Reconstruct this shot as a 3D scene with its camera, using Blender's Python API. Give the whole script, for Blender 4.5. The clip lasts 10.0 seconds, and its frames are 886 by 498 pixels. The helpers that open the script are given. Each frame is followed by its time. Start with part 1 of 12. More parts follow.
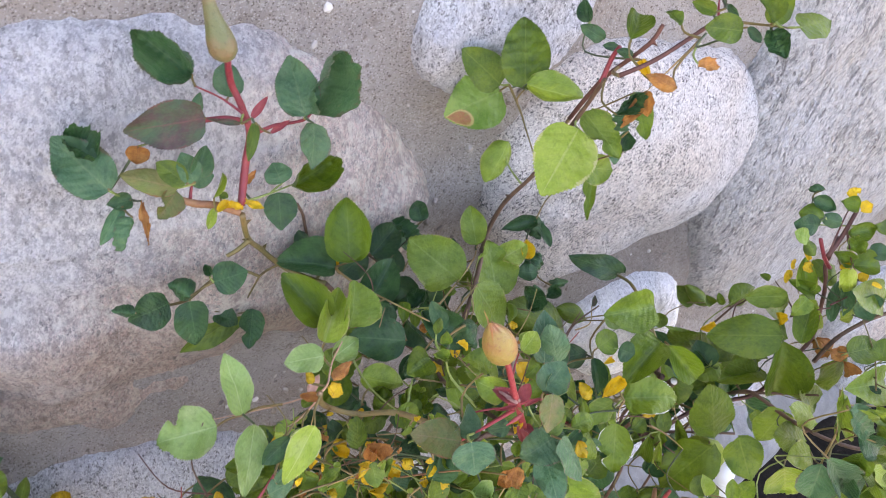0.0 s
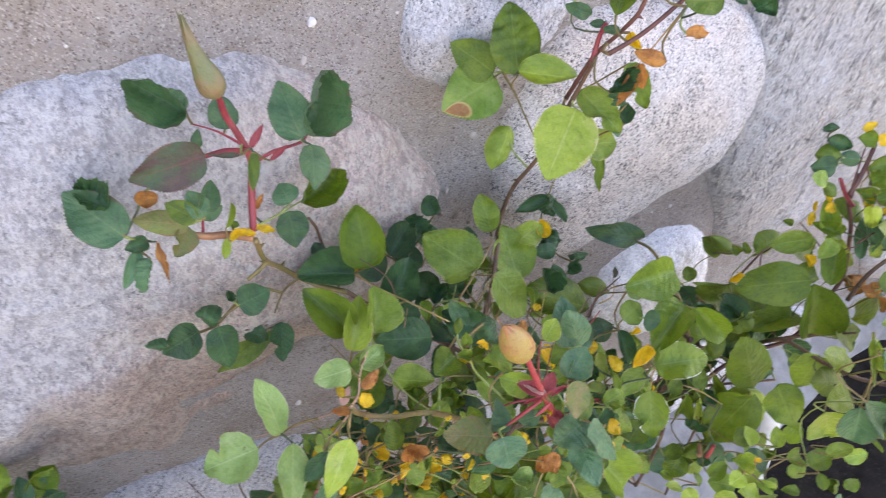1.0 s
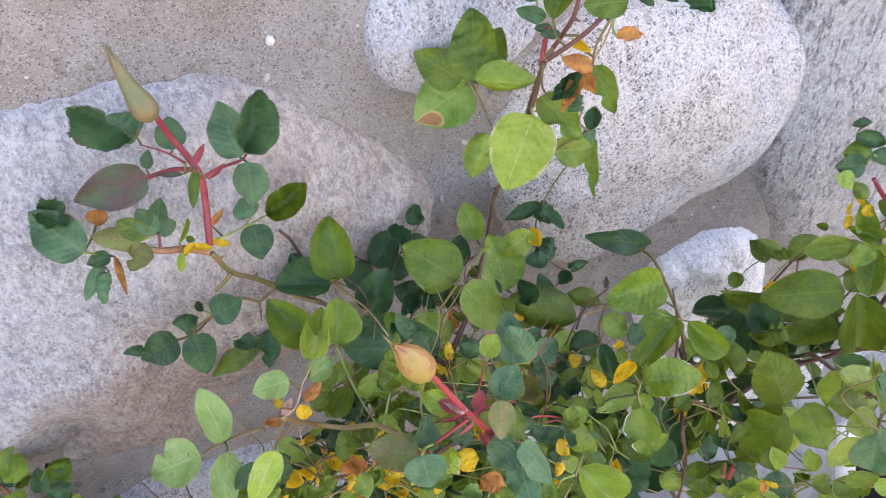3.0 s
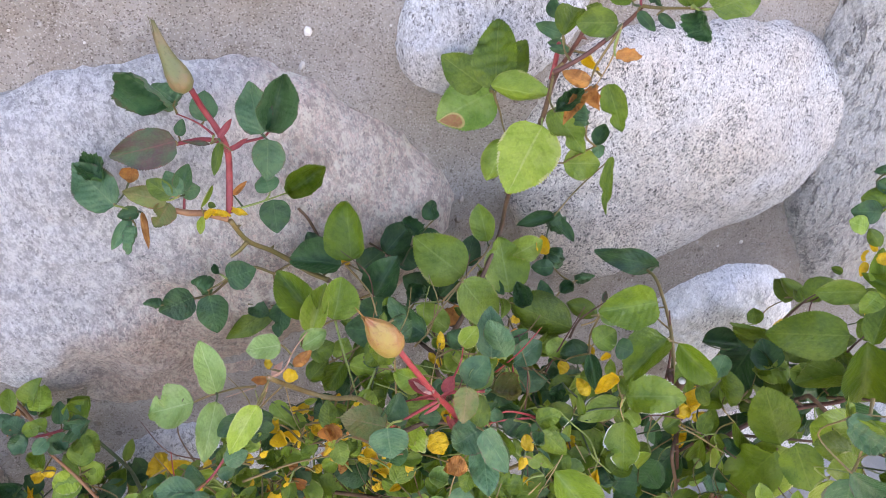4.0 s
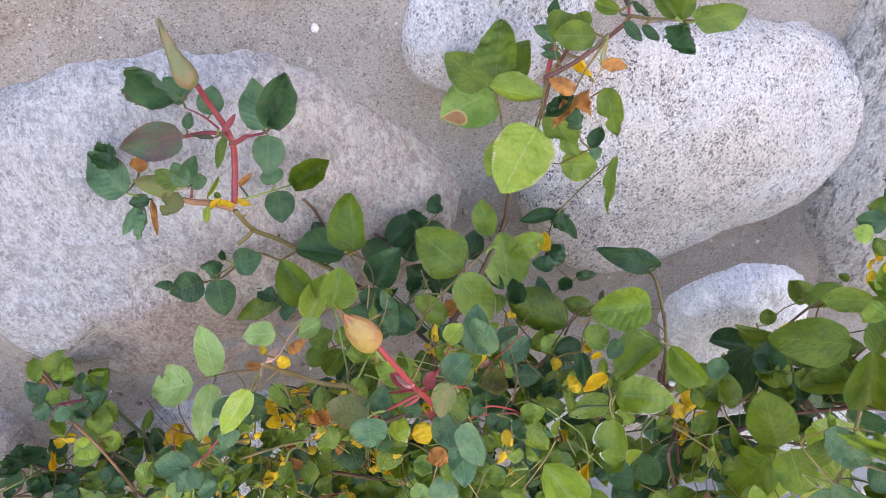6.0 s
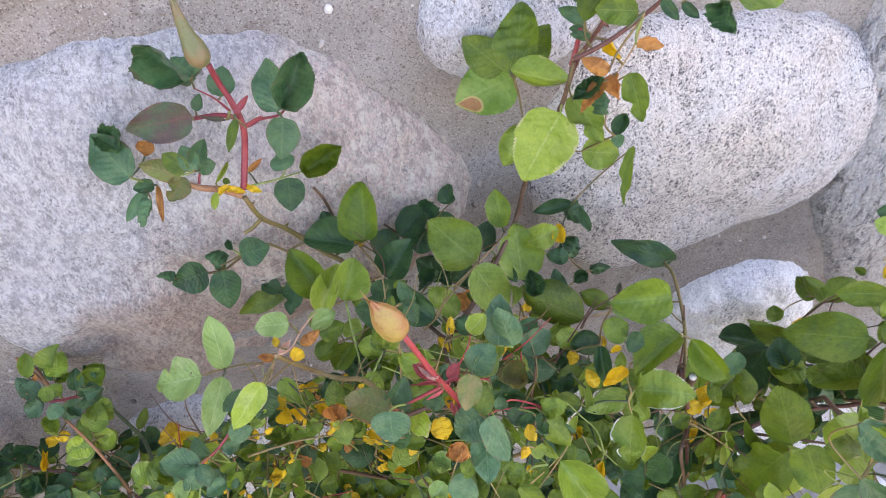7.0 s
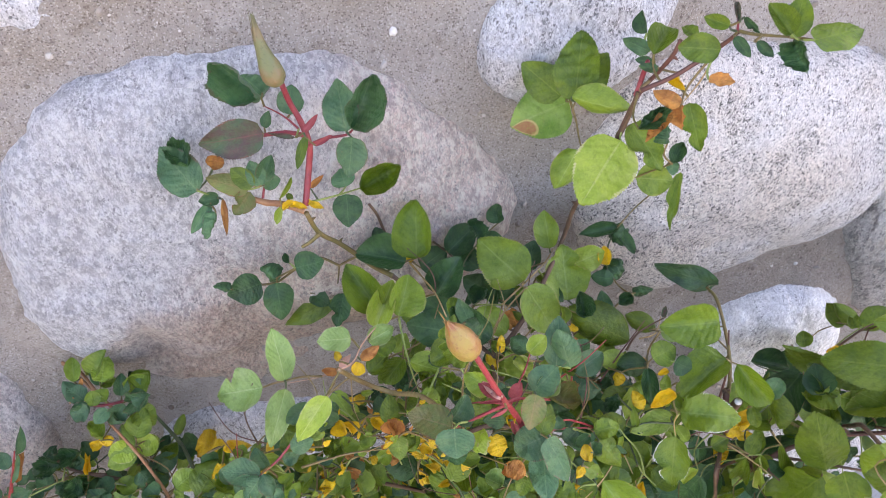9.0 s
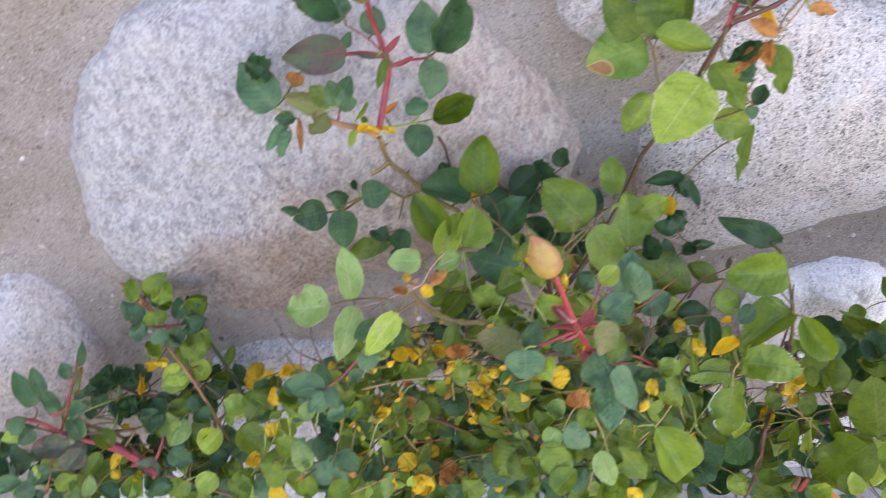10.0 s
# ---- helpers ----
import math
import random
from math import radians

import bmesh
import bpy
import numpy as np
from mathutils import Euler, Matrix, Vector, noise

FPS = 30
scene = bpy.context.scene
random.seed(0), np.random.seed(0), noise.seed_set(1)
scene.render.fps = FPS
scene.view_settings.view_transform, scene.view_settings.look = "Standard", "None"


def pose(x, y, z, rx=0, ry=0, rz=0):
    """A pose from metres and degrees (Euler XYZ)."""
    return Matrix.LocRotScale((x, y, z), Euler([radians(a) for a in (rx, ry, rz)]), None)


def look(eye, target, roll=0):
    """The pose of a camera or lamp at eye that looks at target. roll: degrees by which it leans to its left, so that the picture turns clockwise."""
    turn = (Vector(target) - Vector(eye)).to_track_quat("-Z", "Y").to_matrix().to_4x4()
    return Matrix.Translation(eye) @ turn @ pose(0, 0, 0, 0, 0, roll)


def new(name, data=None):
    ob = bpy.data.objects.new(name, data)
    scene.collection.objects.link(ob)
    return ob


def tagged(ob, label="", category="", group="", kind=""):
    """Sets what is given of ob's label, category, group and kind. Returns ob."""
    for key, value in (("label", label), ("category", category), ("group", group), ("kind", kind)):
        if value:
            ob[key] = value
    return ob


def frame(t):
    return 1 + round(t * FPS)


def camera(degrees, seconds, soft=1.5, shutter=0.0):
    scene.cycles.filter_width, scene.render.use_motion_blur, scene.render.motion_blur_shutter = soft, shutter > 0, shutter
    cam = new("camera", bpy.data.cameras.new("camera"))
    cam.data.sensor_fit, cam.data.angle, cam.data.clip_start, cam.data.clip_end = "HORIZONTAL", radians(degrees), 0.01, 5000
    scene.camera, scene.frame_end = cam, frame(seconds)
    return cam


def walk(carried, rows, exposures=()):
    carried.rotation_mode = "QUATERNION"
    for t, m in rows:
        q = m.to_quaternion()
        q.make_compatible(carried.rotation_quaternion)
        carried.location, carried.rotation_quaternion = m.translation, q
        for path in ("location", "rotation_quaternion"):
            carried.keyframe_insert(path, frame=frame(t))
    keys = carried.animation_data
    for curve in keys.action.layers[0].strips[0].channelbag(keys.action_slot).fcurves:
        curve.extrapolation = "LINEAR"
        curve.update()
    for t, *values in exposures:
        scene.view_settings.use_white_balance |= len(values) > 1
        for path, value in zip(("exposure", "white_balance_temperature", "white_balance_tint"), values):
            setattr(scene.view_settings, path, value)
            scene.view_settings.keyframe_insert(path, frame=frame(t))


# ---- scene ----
from mathutils.bvhtree import BVHTree

cam = camera(61.96, 10.0, soft=0.85, shutter=0.3)
PATH = [
    (0, (-0.2445, -0.3837, 0.9362), (0.1919, 0.2656, 0.3133), 15.00),
    (0.3, (-0.2324, -0.3795, 0.9454), (0.2002, 0.2687, 0.3187), 12.65),
    (0.5, (-0.2306, -0.3808, 0.9525), (0.2062, 0.2678, 0.3291), 11.84),
    (0.7, (-0.2273, -0.3793, 0.9494), (0.1997, 0.2638, 0.3137), 11.29),
    (1, (-0.2324, -0.3795, 0.9565), (0.1548, 0.2576, 0.2902), 6.13),
    (1.2, (-0.2264, -0.3826, 0.9591), (0.1228, 0.2790, 0.2956), 3.42),
    (1.5, (-0.2286, -0.3844, 0.9509), (0.1466, 0.2543, 0.2792), 5.61),
    (1.7, (-0.2248, -0.3880, 0.9568), (0.1421, 0.2579, 0.2872), 4.36),
    (2, (-0.2202, -0.3927, 0.9608), (0.1380, 0.2628, 0.2960), 3.01),
    (2.2, (-0.2092, -0.3955, 0.9667), (0.1340, 0.2731, 0.3070), 1.41),
    (2.5, (-0.1840, -0.4038, 0.9623), (0.1153, 0.2707, 0.2873), -0.63),
    (2.7, (-0.1624, -0.4065, 0.9619), (0.1186, 0.2680, 0.2792), -0.63),
    (3, (-0.1374, -0.4111, 0.9637), (0.0925, 0.2903, 0.2890), -2.89),
    (3.2, (-0.1340, -0.4164, 0.9671), (0.0650, 0.2849, 0.2825), -3.17),
    (4.3, (-0.1009, -0.4564, 0.9751), (0.0330, 0.2839, 0.3163), 0.17),
    (4.5, (-0.0997, -0.4635, 0.9823), (0.0076, 0.2746, 0.3163), -0.97),
    (4.7, (-0.0897, -0.4679, 0.9902), (0.0075, 0.2669, 0.3190), -1.50),
    (5, (-0.0774, -0.4695, 0.9927), (0.0201, 0.2753, 0.3326), -1.63),
    (5.2, (-0.0738, -0.4666, 0.9972), (0.0063, 0.2743, 0.3304), -3.35),
    (5.5, (-0.0719, -0.4597, 0.9992), (-0.0119, 0.2615, 0.3090), -4.51),
    (5.7, (-0.0698, -0.4566, 0.9936), (0.0025, 0.2650, 0.3051), -2.97),
    (6.8, (-0.1016, -0.4389, 0.9796), (-0.0018, 0.2868, 0.2989), -0.36),
    (7, (-0.0986, -0.4424, 0.9708), (0.0156, 0.2800, 0.2889), 0.18),
    (7.2, (-0.0995, -0.4506, 0.9727), (0.0187, 0.2748, 0.2945), 0.90),
    (7.5, (-0.1037, -0.4707, 0.9769), (0.0008, 0.2579, 0.2999), 1.37),
    (7.8, (-0.1050, -0.4726, 0.9816), (-0.0101, 0.2649, 0.3130), -0.51),
    (8, (-0.1176, -0.4681, 0.9916), (-0.0449, 0.2700, 0.3207), -1.16),
    (8.2, (-0.1320, -0.4631, 0.9925), (-0.0543, 0.2763, 0.3237), -0.33),
    (8.5, (-0.1418, -0.4615, 0.9793), (-0.0463, 0.2677, 0.3017), 1.59),
    (8.8, (-0.1406, -0.4486, 0.9829), (-0.0264, 0.2862, 0.3144), 2.37),
    (9, (-0.1352, -0.4400, 0.9815), (-0.0185, 0.2909, 0.3091), 1.95),
    (9.2, (-0.1404, -0.4401, 0.9785), (-0.0311, 0.2885, 0.3023), 1.97),
    (9.5, (-0.1449, -0.4465, 0.9751), (-0.0359, 0.2831, 0.3000), 2.52),
    (9.7, (-0.1440, -0.4502, 0.9728), (-0.0410, 0.2774, 0.2945), 2.25),
    (10, (-0.1669, -0.4606, 0.9550), (-0.0798, 0.2596, 0.2668), 3.80),
]
walk(cam, [(t, look(eye, target, roll)) for t, eye, target, roll in PATH], [(0.0, 2.56, 7700.0, 26.0), (10.0, 2.55, 7700.0, 26.0)])

# ---- light: open shade, the sun stands behind the wall ----
world = bpy.data.worlds.new("sky")
scene.world = world
world.use_nodes = True
wn = world.node_tree.nodes
sky = wn.new("ShaderNodeTexSky")
sky.sky_type = "NISHITA"
sky.sun_disc = False
sky.sun_elevation = radians(42)
sky.sun_rotation = radians(62)
world.node_tree.links.new(sky.outputs[0], wn["Background"].inputs[0])
wn["Background"].inputs[1].default_value = 0.15
sun_data = bpy.data.lights.new("sun", "SUN")
sun_data.energy, sun_data.angle, sun_data.color = 3.0, radians(0.6), (1.0, 0.95, 0.87)
sun = new("sun", sun_data)
sun.matrix_world = look((1.85, 0.98, 1.88), (0, 0, 0))


# ---- materials ----
def nodes_of(name):
    m = bpy.data.materials.new(name)
    m.use_nodes = True
    nt = m.node_tree
    return m, nt, nt.nodes["Principled BSDF"]


def add(nt, kind, **values):
    n = nt.nodes.new("ShaderNode" + kind)
    for k, v in values.items():
        if k == "blend_type":
            n.blend_type = v
        elif k == "operation":
            n.operation = v
        elif k == "data_type":
            n.data_type = v
        elif k == "feature":
            n.feature = v
        else:
            n.inputs[k].default_value = v
    return n


def noise_tex(nt, vec, scale, detail=4.0, rough=0.6):
    n = add(nt, "TexNoise", Scale=scale, Detail=detail, Roughness=rough)
    nt.links.new(vec, n.inputs["Vector"])
    return n.outputs["Fac"]


def ramp(nt, fac, lo, hi, a=0.0, b=1.0):
    n = nt.nodes.new("ShaderNodeMapRange")
    n.interpolation_type = "SMOOTHSTEP"
    n.inputs["From Min"].default_value, n.inputs["From Max"].default_value = lo, hi
    n.inputs["To Min"].default_value, n.inputs["To Max"].default_value = a, b
    nt.links.new(fac, n.inputs["Value"])
    return n.outputs[0]


def mixed(nt, fac, a, b, how="MIX"):
    n = nt.nodes.new("ShaderNodeMix")
    n.data_type, n.blend_type = "RGBA", how
    for socket, v in ((n.inputs[0], fac), (n.inputs[6], a), (n.inputs[7], b)):
        if isinstance(v, bpy.types.NodeSocket):
            nt.links.new(v, socket)
        elif isinstance(v, tuple):
            socket.default_value = (*v, 1)
        else:
            socket.default_value = v
    return n.outputs[2]


def math_node(nt, op, a, b=0.0):
    n = nt.nodes.new("ShaderNodeMath")
    n.operation = op
    for socket, v in ((n.inputs[0], a), (n.inputs[1], b)):
        if isinstance(v, bpy.types.NodeSocket):
            nt.links.new(v, socket)
        else:
            socket.default_value = v
    return n.outputs[0]


def bump(nt, bsdf, height, strength, distance):
    n = add(nt, "Bump", Strength=strength, Distance=distance)
    nt.links.new(height, n.inputs["Height"])
    nt.links.new(n.outputs[0], bsdf.inputs["Normal"])


def granite(name, base, tint, dark=0.06, cover=0.2, size=1.0, relief=0.6, side=0.0, hard=0.9, streak=0.0, fine=220.0, drawn_out=0.62, lower_face=None, mottle=0.25):
    """Granite of close crystals: pale feldspar, grey quartz and dark mica, tinted in broad patches."""
    m, nt, bsdf = nodes_of(name)
    co = nt.nodes.new("ShaderNodeTexCoord").outputs["Object"]
    sep = nt.nodes.new("ShaderNodeSeparateXYZ")
    nt.links.new(co, sep.inputs[0])
    patch = math_node(nt, "ADD", noise_tex(nt, co, 5.0, 5.0), math_node(nt, "MULTIPLY", math_node(nt, "SUBTRACT", sep.outputs[0], math_node(nt, "MULTIPLY", sep.outputs[2], 0.7)), side))
    part = ramp(nt, patch, 0.36, 0.64)
    col = mixed(nt, part, base, tint)
    bright = mixed(nt, part, tuple(min(0.92, 1.28 * v) for v in base), tuple(min(0.92, 1.25 * v) for v in tint))
    col = mixed(nt, ramp(nt, noise_tex(nt, co, 17.0, 5.0, 0.65), 0.5, 0.75, 0.0, 0.3), col, tuple(0.62 * v for v in tint))
    quartz = mixed(nt, part, tuple(0.58 * v for v in base), tuple(0.58 * v for v in tint))
    jitter = nt.nodes.new("ShaderNodeVectorMath")
    jitter.operation = "MULTIPLY_ADD"
    warp = add(nt, "TexNoise", Scale=520.0 / size, Detail=2.0)
    nt.links.new(co, warp.inputs["Vector"])
    nt.links.new(warp.outputs["Color"], jitter.inputs[0])
    jitter.inputs[1].default_value = (0.0028 * size,) * 3
    drawn = nt.nodes.new("ShaderNodeMapping")
    drawn.inputs["Rotation"].default_value = (0.0, radians(34), 0.0)
    drawn.inputs["Scale"].default_value = (1.0, 1.0, drawn_out)
    nt.links.new(co, drawn.inputs[0])
    nt.links.new(drawn.outputs[0], jitter.inputs[2])
    cloud = math_node(nt, "SUBTRACT", noise_tex(nt, co, 45.0, 3.0), 0.5)
    heights = []
    for scale, share, deep in ((300.0, cover * 0.16, hard * 0.6), (460.0, cover * 0.7, hard), (900.0, cover * 1.1, hard * 0.55)):
        cell = add(nt, "TexVoronoi", Scale=scale / size)
        nt.links.new(jitter.outputs[0], cell.inputs["Vector"])
        tone = nt.nodes.new("ShaderNodeSeparateColor")
        nt.links.new(cell.outputs["Color"], tone.inputs[0])
        pale = ramp(nt, tone.outputs[1], 0.4, 0.95, 0.0, 0.55)
        col = mixed(nt, pale, col, bright)
        col = mixed(nt, ramp(nt, tone.outputs[2], 0.55, 0.95, 0.0, 0.52), col, quartz)
        pick = math_node(nt, "ADD", tone.outputs[0], math_node(nt, "MULTIPLY", cloud, 0.6))
        col = mixed(nt, ramp(nt, pick, 1.0 - share - 0.03, 1.0 - share + 0.03, 0.0, deep), col, (dark, dark, dark * 1.06))
        heights.append(tone.outputs[0])
    smear = nt.nodes.new("ShaderNodeMapping")
    smear.inputs["Rotation"].default_value = (0.0, radians(34), 0.0)
    smear.inputs["Scale"].default_value = (1.0, 1.0, 0.3)
    nt.links.new(co, smear.inputs[0])
    lines = noise_tex(nt, smear.outputs[0], fine, 3.0, 0.6)
    cut = ramp(nt, math_node(nt, "ADD", lines, math_node(nt, "MULTIPLY", cloud, 0.25)), 0.57, 0.64, 0.0, streak)
    col = mixed(nt, cut, col, (dark * 1.3, dark * 1.25, dark * 1.25))
    col = mixed(nt, ramp(nt, noise_tex(nt, smear.outputs[0], 60.0, 5.0, 0.7), 0.5, 0.8, 0.0, 0.35), col, bright)
    col = mixed(nt, ramp(nt, noise_tex(nt, drawn.outputs[0], 170.0, 4.0, 0.7), 0.5, 0.63, 0.0, mottle), col, quartz)
    col = mixed(nt, ramp(nt, noise_tex(nt, jitter.outputs[0], 120.0, 4.0, 0.7), 0.52, 0.64, 0.0, mottle), col, bright)
    if lower_face:
        # browner and darker below an uneven edge
        level, corner, tone_of = lower_face
        slant = math_node(nt, "MULTIPLY", math_node(nt, "MAXIMUM", math_node(nt, "SUBTRACT", corner, sep.outputs[0]), 0.0), 1.3)
        depth = math_node(nt, "SUBTRACT", math_node(nt, "SUBTRACT", level, slant), sep.outputs[2])
        depth = math_node(nt, "ADD", depth, math_node(nt, "MULTIPLY", math_node(nt, "SUBTRACT", noise_tex(nt, co, 28.0, 5.0, 0.65), 0.5), 0.05))
        col = mixed(nt, ramp(nt, depth, -0.004, 0.01, 0.0, 0.62), col, tone_of, "MULTIPLY")
    nt.links.new(col, bsdf.inputs["Base Color"])
    bsdf.inputs["Roughness"].default_value = 0.8
    bsdf.inputs["Specular IOR Level"].default_value = 0.25
    h = math_node(nt, "ADD", math_node(nt, "MULTIPLY", heights[1], -0.3), noise_tex(nt, co, 120.0, 6.0, 0.75))
    h = math_node(nt, "ADD", h, math_node(nt, "MULTIPLY", cut, -0.8))
    h = math_node(nt, "ADD", h, math_node(nt, "MULTIPLY", noise_tex(nt, co, 30.0, 3.0), 1.2))
    bump(nt, bsdf, h, relief, 0.006)
    return m


def mortar_material():
    m, nt, bsdf = nodes_of("sandy_mortar")
    co = nt.nodes.new("ShaderNodeTexCoord").outputs["Object"]
    col = mixed(nt, ramp(nt, noise_tex(nt, co, 7.0, 5.0), 0.35, 0.65), (0.34, 0.295, 0.26), (0.44, 0.405, 0.375))
    col = mixed(nt, ramp(nt, noise_tex(nt, co, 22.0, 5.0), 0.5, 0.72, 0.0, 0.7), col, (0.48, 0.44, 0.42))
    col = mixed(nt, ramp(nt, noise_tex(nt, co, 35.0, 4.0), 0.58, 0.75, 0.0, 0.5), col, (0.2, 0.155, 0.115))
    grain = add(nt, "TexVoronoi", Scale=1150.0)
    nt.links.new(co, grain.inputs["Vector"])
    tone = nt.nodes.new("ShaderNodeSeparateColor")
    nt.links.new(grain.outputs["Color"], tone.inputs[0])
    col = mixed(nt, ramp(nt, tone.outputs[0], 0.8, 0.95, 0.0, 0.75), col, (0.14, 0.115, 0.095))
    col = mixed(nt, ramp(nt, tone.outputs[1], 0.8, 0.96, 0.0, 0.75), col, (0.58, 0.54, 0.5))
    col = mixed(nt, ramp(nt, noise_tex(nt, co, 260.0, 3.0, 0.7), 0.6, 0.72, 0.0, 0.45), col, (0.36, 0.3, 0.24))
    pits = ramp(nt, noise_tex(nt, co, 150.0, 4.0, 0.7), 0.6, 0.7)
    col = mixed(nt, math_node(nt, "MULTIPLY", pits, 0.6), col, (0.15, 0.125, 0.105))
    nt.links.new(col, bsdf.inputs["Base Color"])
    bsdf.inputs["Roughness"].default_value = 0.92
    bsdf.inputs["Specular IOR Level"].default_value = 0.15
    h = math_node(nt, "ADD", math_node(nt, "MULTIPLY", grain.outputs["Distance"], -0.12), noise_tex(nt, co, 55.0, 7.0, 0.7))
    h = math_node(nt, "ADD", h, math_node(nt, "MULTIPLY", noise_tex(nt, co, 260.0, 4.0, 0.75), 0.55))
    bump(nt, bsdf, h, 1.0, 0.008)
    return m


def pebble_material():
    m, nt, bsdf = nodes_of("mortar_pebble")
    geo = nt.nodes.new("ShaderNodeNewGeometry")
    r = geo.outputs["Random Per Island"]
    col = mixed(nt, ramp(nt, r, 0.1, 0.9), (0.22, 0.18, 0.15), (0.42, 0.38, 0.34))
    col = mixed(nt, ramp(nt, r, 0.0, 0.25, 0.9, 0.0), col, (0.17, 0.14, 0.12))
    col = mixed(nt, ramp(nt, r, 0.9, 0.96, 0.0, 0.9), col, (0.68, 0.65, 0.62))
    nt.links.new(col, bsdf.inputs["Base Color"])
    bsdf.inputs["Roughness"].default_value = 0.7
    return m


def soil_material():
    m, nt, bsdf = nodes_of("dark_soil")
    co = nt.nodes.new("ShaderNodeTexCoord").outputs["Object"]
    # soil colour taken almost to black for the deep shade under the bushes
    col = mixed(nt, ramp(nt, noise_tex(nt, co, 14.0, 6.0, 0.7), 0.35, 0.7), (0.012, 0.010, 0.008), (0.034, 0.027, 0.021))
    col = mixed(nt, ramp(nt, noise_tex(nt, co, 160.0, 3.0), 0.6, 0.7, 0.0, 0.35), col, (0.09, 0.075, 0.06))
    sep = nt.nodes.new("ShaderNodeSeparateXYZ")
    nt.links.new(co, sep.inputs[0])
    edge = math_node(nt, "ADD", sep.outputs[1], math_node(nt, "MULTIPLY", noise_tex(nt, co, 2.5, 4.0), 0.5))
    # unseen paler ground away from the wall, added to bounce sunlight onto it
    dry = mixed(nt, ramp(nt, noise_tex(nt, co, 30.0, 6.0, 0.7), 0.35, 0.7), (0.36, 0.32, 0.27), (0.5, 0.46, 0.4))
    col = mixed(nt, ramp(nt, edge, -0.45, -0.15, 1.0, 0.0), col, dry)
    nt.links.new(col, bsdf.inputs["Base Color"])
    bsdf.inputs["Specular IOR Level"].default_value = 0.1
    bsdf.inputs["Roughness"].default_value = 0.95
    bump(nt, bsdf, noise_tex(nt, co, 90.0, 6.0, 0.7), 0.8, 0.01)
    return m


def leaf_material(name, body, second, vein, gloss=0.33, edge=None, edge_amount=0.0, bruise=(0.2, 0.13, 0.04), bruised=0.3, spot=None, rim_from=0.47):
    """A leaf blade: pale midrib and side veins, blotches, bruises and a worn margin; some light passes through it."""
    m, nt, bsdf = nodes_of(name)
    uv = nt.nodes.new("ShaderNodeUVMap").outputs[0]
    sep = nt.nodes.new("ShaderNodeSeparateXYZ")
    nt.links.new(uv, sep.inputs[0])
    u, v = sep.outputs[0], sep.outputs[1]
    info = nt.nodes.new("ShaderNodeObjectInfo").outputs["Random"]
    co = nt.nodes.new("ShaderNodeTexCoord").outputs["Object"]
    shift = nt.nodes.new("ShaderNodeVectorMath")
    shift.operation = "ADD"
    nt.links.new(co, shift.inputs[0])
    comb = nt.nodes.new("ShaderNodeCombineXYZ")
    nt.links.new(math_node(nt, "MULTIPLY", info, 37.0), comb.inputs[0])
    nt.links.new(comb.outputs[0], shift.inputs[1])
    sp = shift.outputs[0]
    side = math_node(nt, "ABSOLUTE", math_node(nt, "SUBTRACT", v, 0.5))
    col = mixed(nt, ramp(nt, noise_tex(nt, sp, 2.2, 4.0), 0.34, 0.64), body, second)
    col = mixed(nt, math_node(nt, "MULTIPLY", info, 0.3), col, second)
    wave = math_node(nt, "SINE", math_node(nt, "MULTIPLY", math_node(nt, "SUBTRACT", u, math_node(nt, "MULTIPLY", side, 0.55)), 52.0))
    ribs = math_node(nt, "MULTIPLY", ramp(nt, wave, 0.8, 1.0), ramp(nt, side, 0.25, 0.5, 0.09, 0.0))
    col = mixed(nt, ribs, col, vein)
    col = mixed(nt, ramp(nt, side, 0.008, 0.03, 0.45, 0.0), col, vein)
    col = mixed(nt, ramp(nt, noise_tex(nt, sp, 1.5, 3.0), 0.48, 0.7, 0.0, 0.42), col, vein)
    col = mixed(nt, ramp(nt, noise_tex(nt, sp, 9.0, 4.0, 0.7), 0.48, 0.72, 0.0, 0.45), col, tuple(0.55 * c for c in body))
    spots = ramp(nt, noise_tex(nt, sp, 5.5, 4.0, 0.65), 0.64, 0.72, 0.0, bruised)
    col = mixed(nt, spots, col, bruise)
    fine = noise_tex(nt, sp, 26.0, 3.0)
    shade = math_node(nt, "ADD", math_node(nt, "MULTIPLY", info, 0.5), 0.86)
    dim = nt.nodes.new("ShaderNodeVectorMath")
    dim.operation = "SCALE"
    nt.links.new(col, dim.inputs[0])
    nt.links.new(shade, dim.inputs["Scale"])
    col = dim.outputs[0]
    if spot:
        du = math_node(nt, "MULTIPLY", math_node(nt, "SUBTRACT", u, spot[0]), 2.4)
        dv = math_node(nt, "MULTIPLY", math_node(nt, "SUBTRACT", v, spot[1]), 2.0)
        far = math_node(nt, "ADD", math_node(nt, "MULTIPLY", du, du), math_node(nt, "MULTIPLY", dv, dv))
        far = math_node(nt, "ADD", far, math_node(nt, "MULTIPLY", math_node(nt, "SUBTRACT", noise_tex(nt, sp, 6.0, 3.0), 0.5), 0.06))
        col = mixed(nt, ramp(nt, far, 0.2, 0.25, 0.8, 0.0), col, (0.62, 0.42, 0.18))
        col = mixed(nt, ramp(nt, far, 0.13, 0.18, 0.95, 0.0), col, (0.36, 0.13, 0.06))
    col = mixed(nt, ramp(nt, fine, 0.4, 0.75, 0.0, 0.25), col, tuple(min(1, 1.6 * c) for c in second))
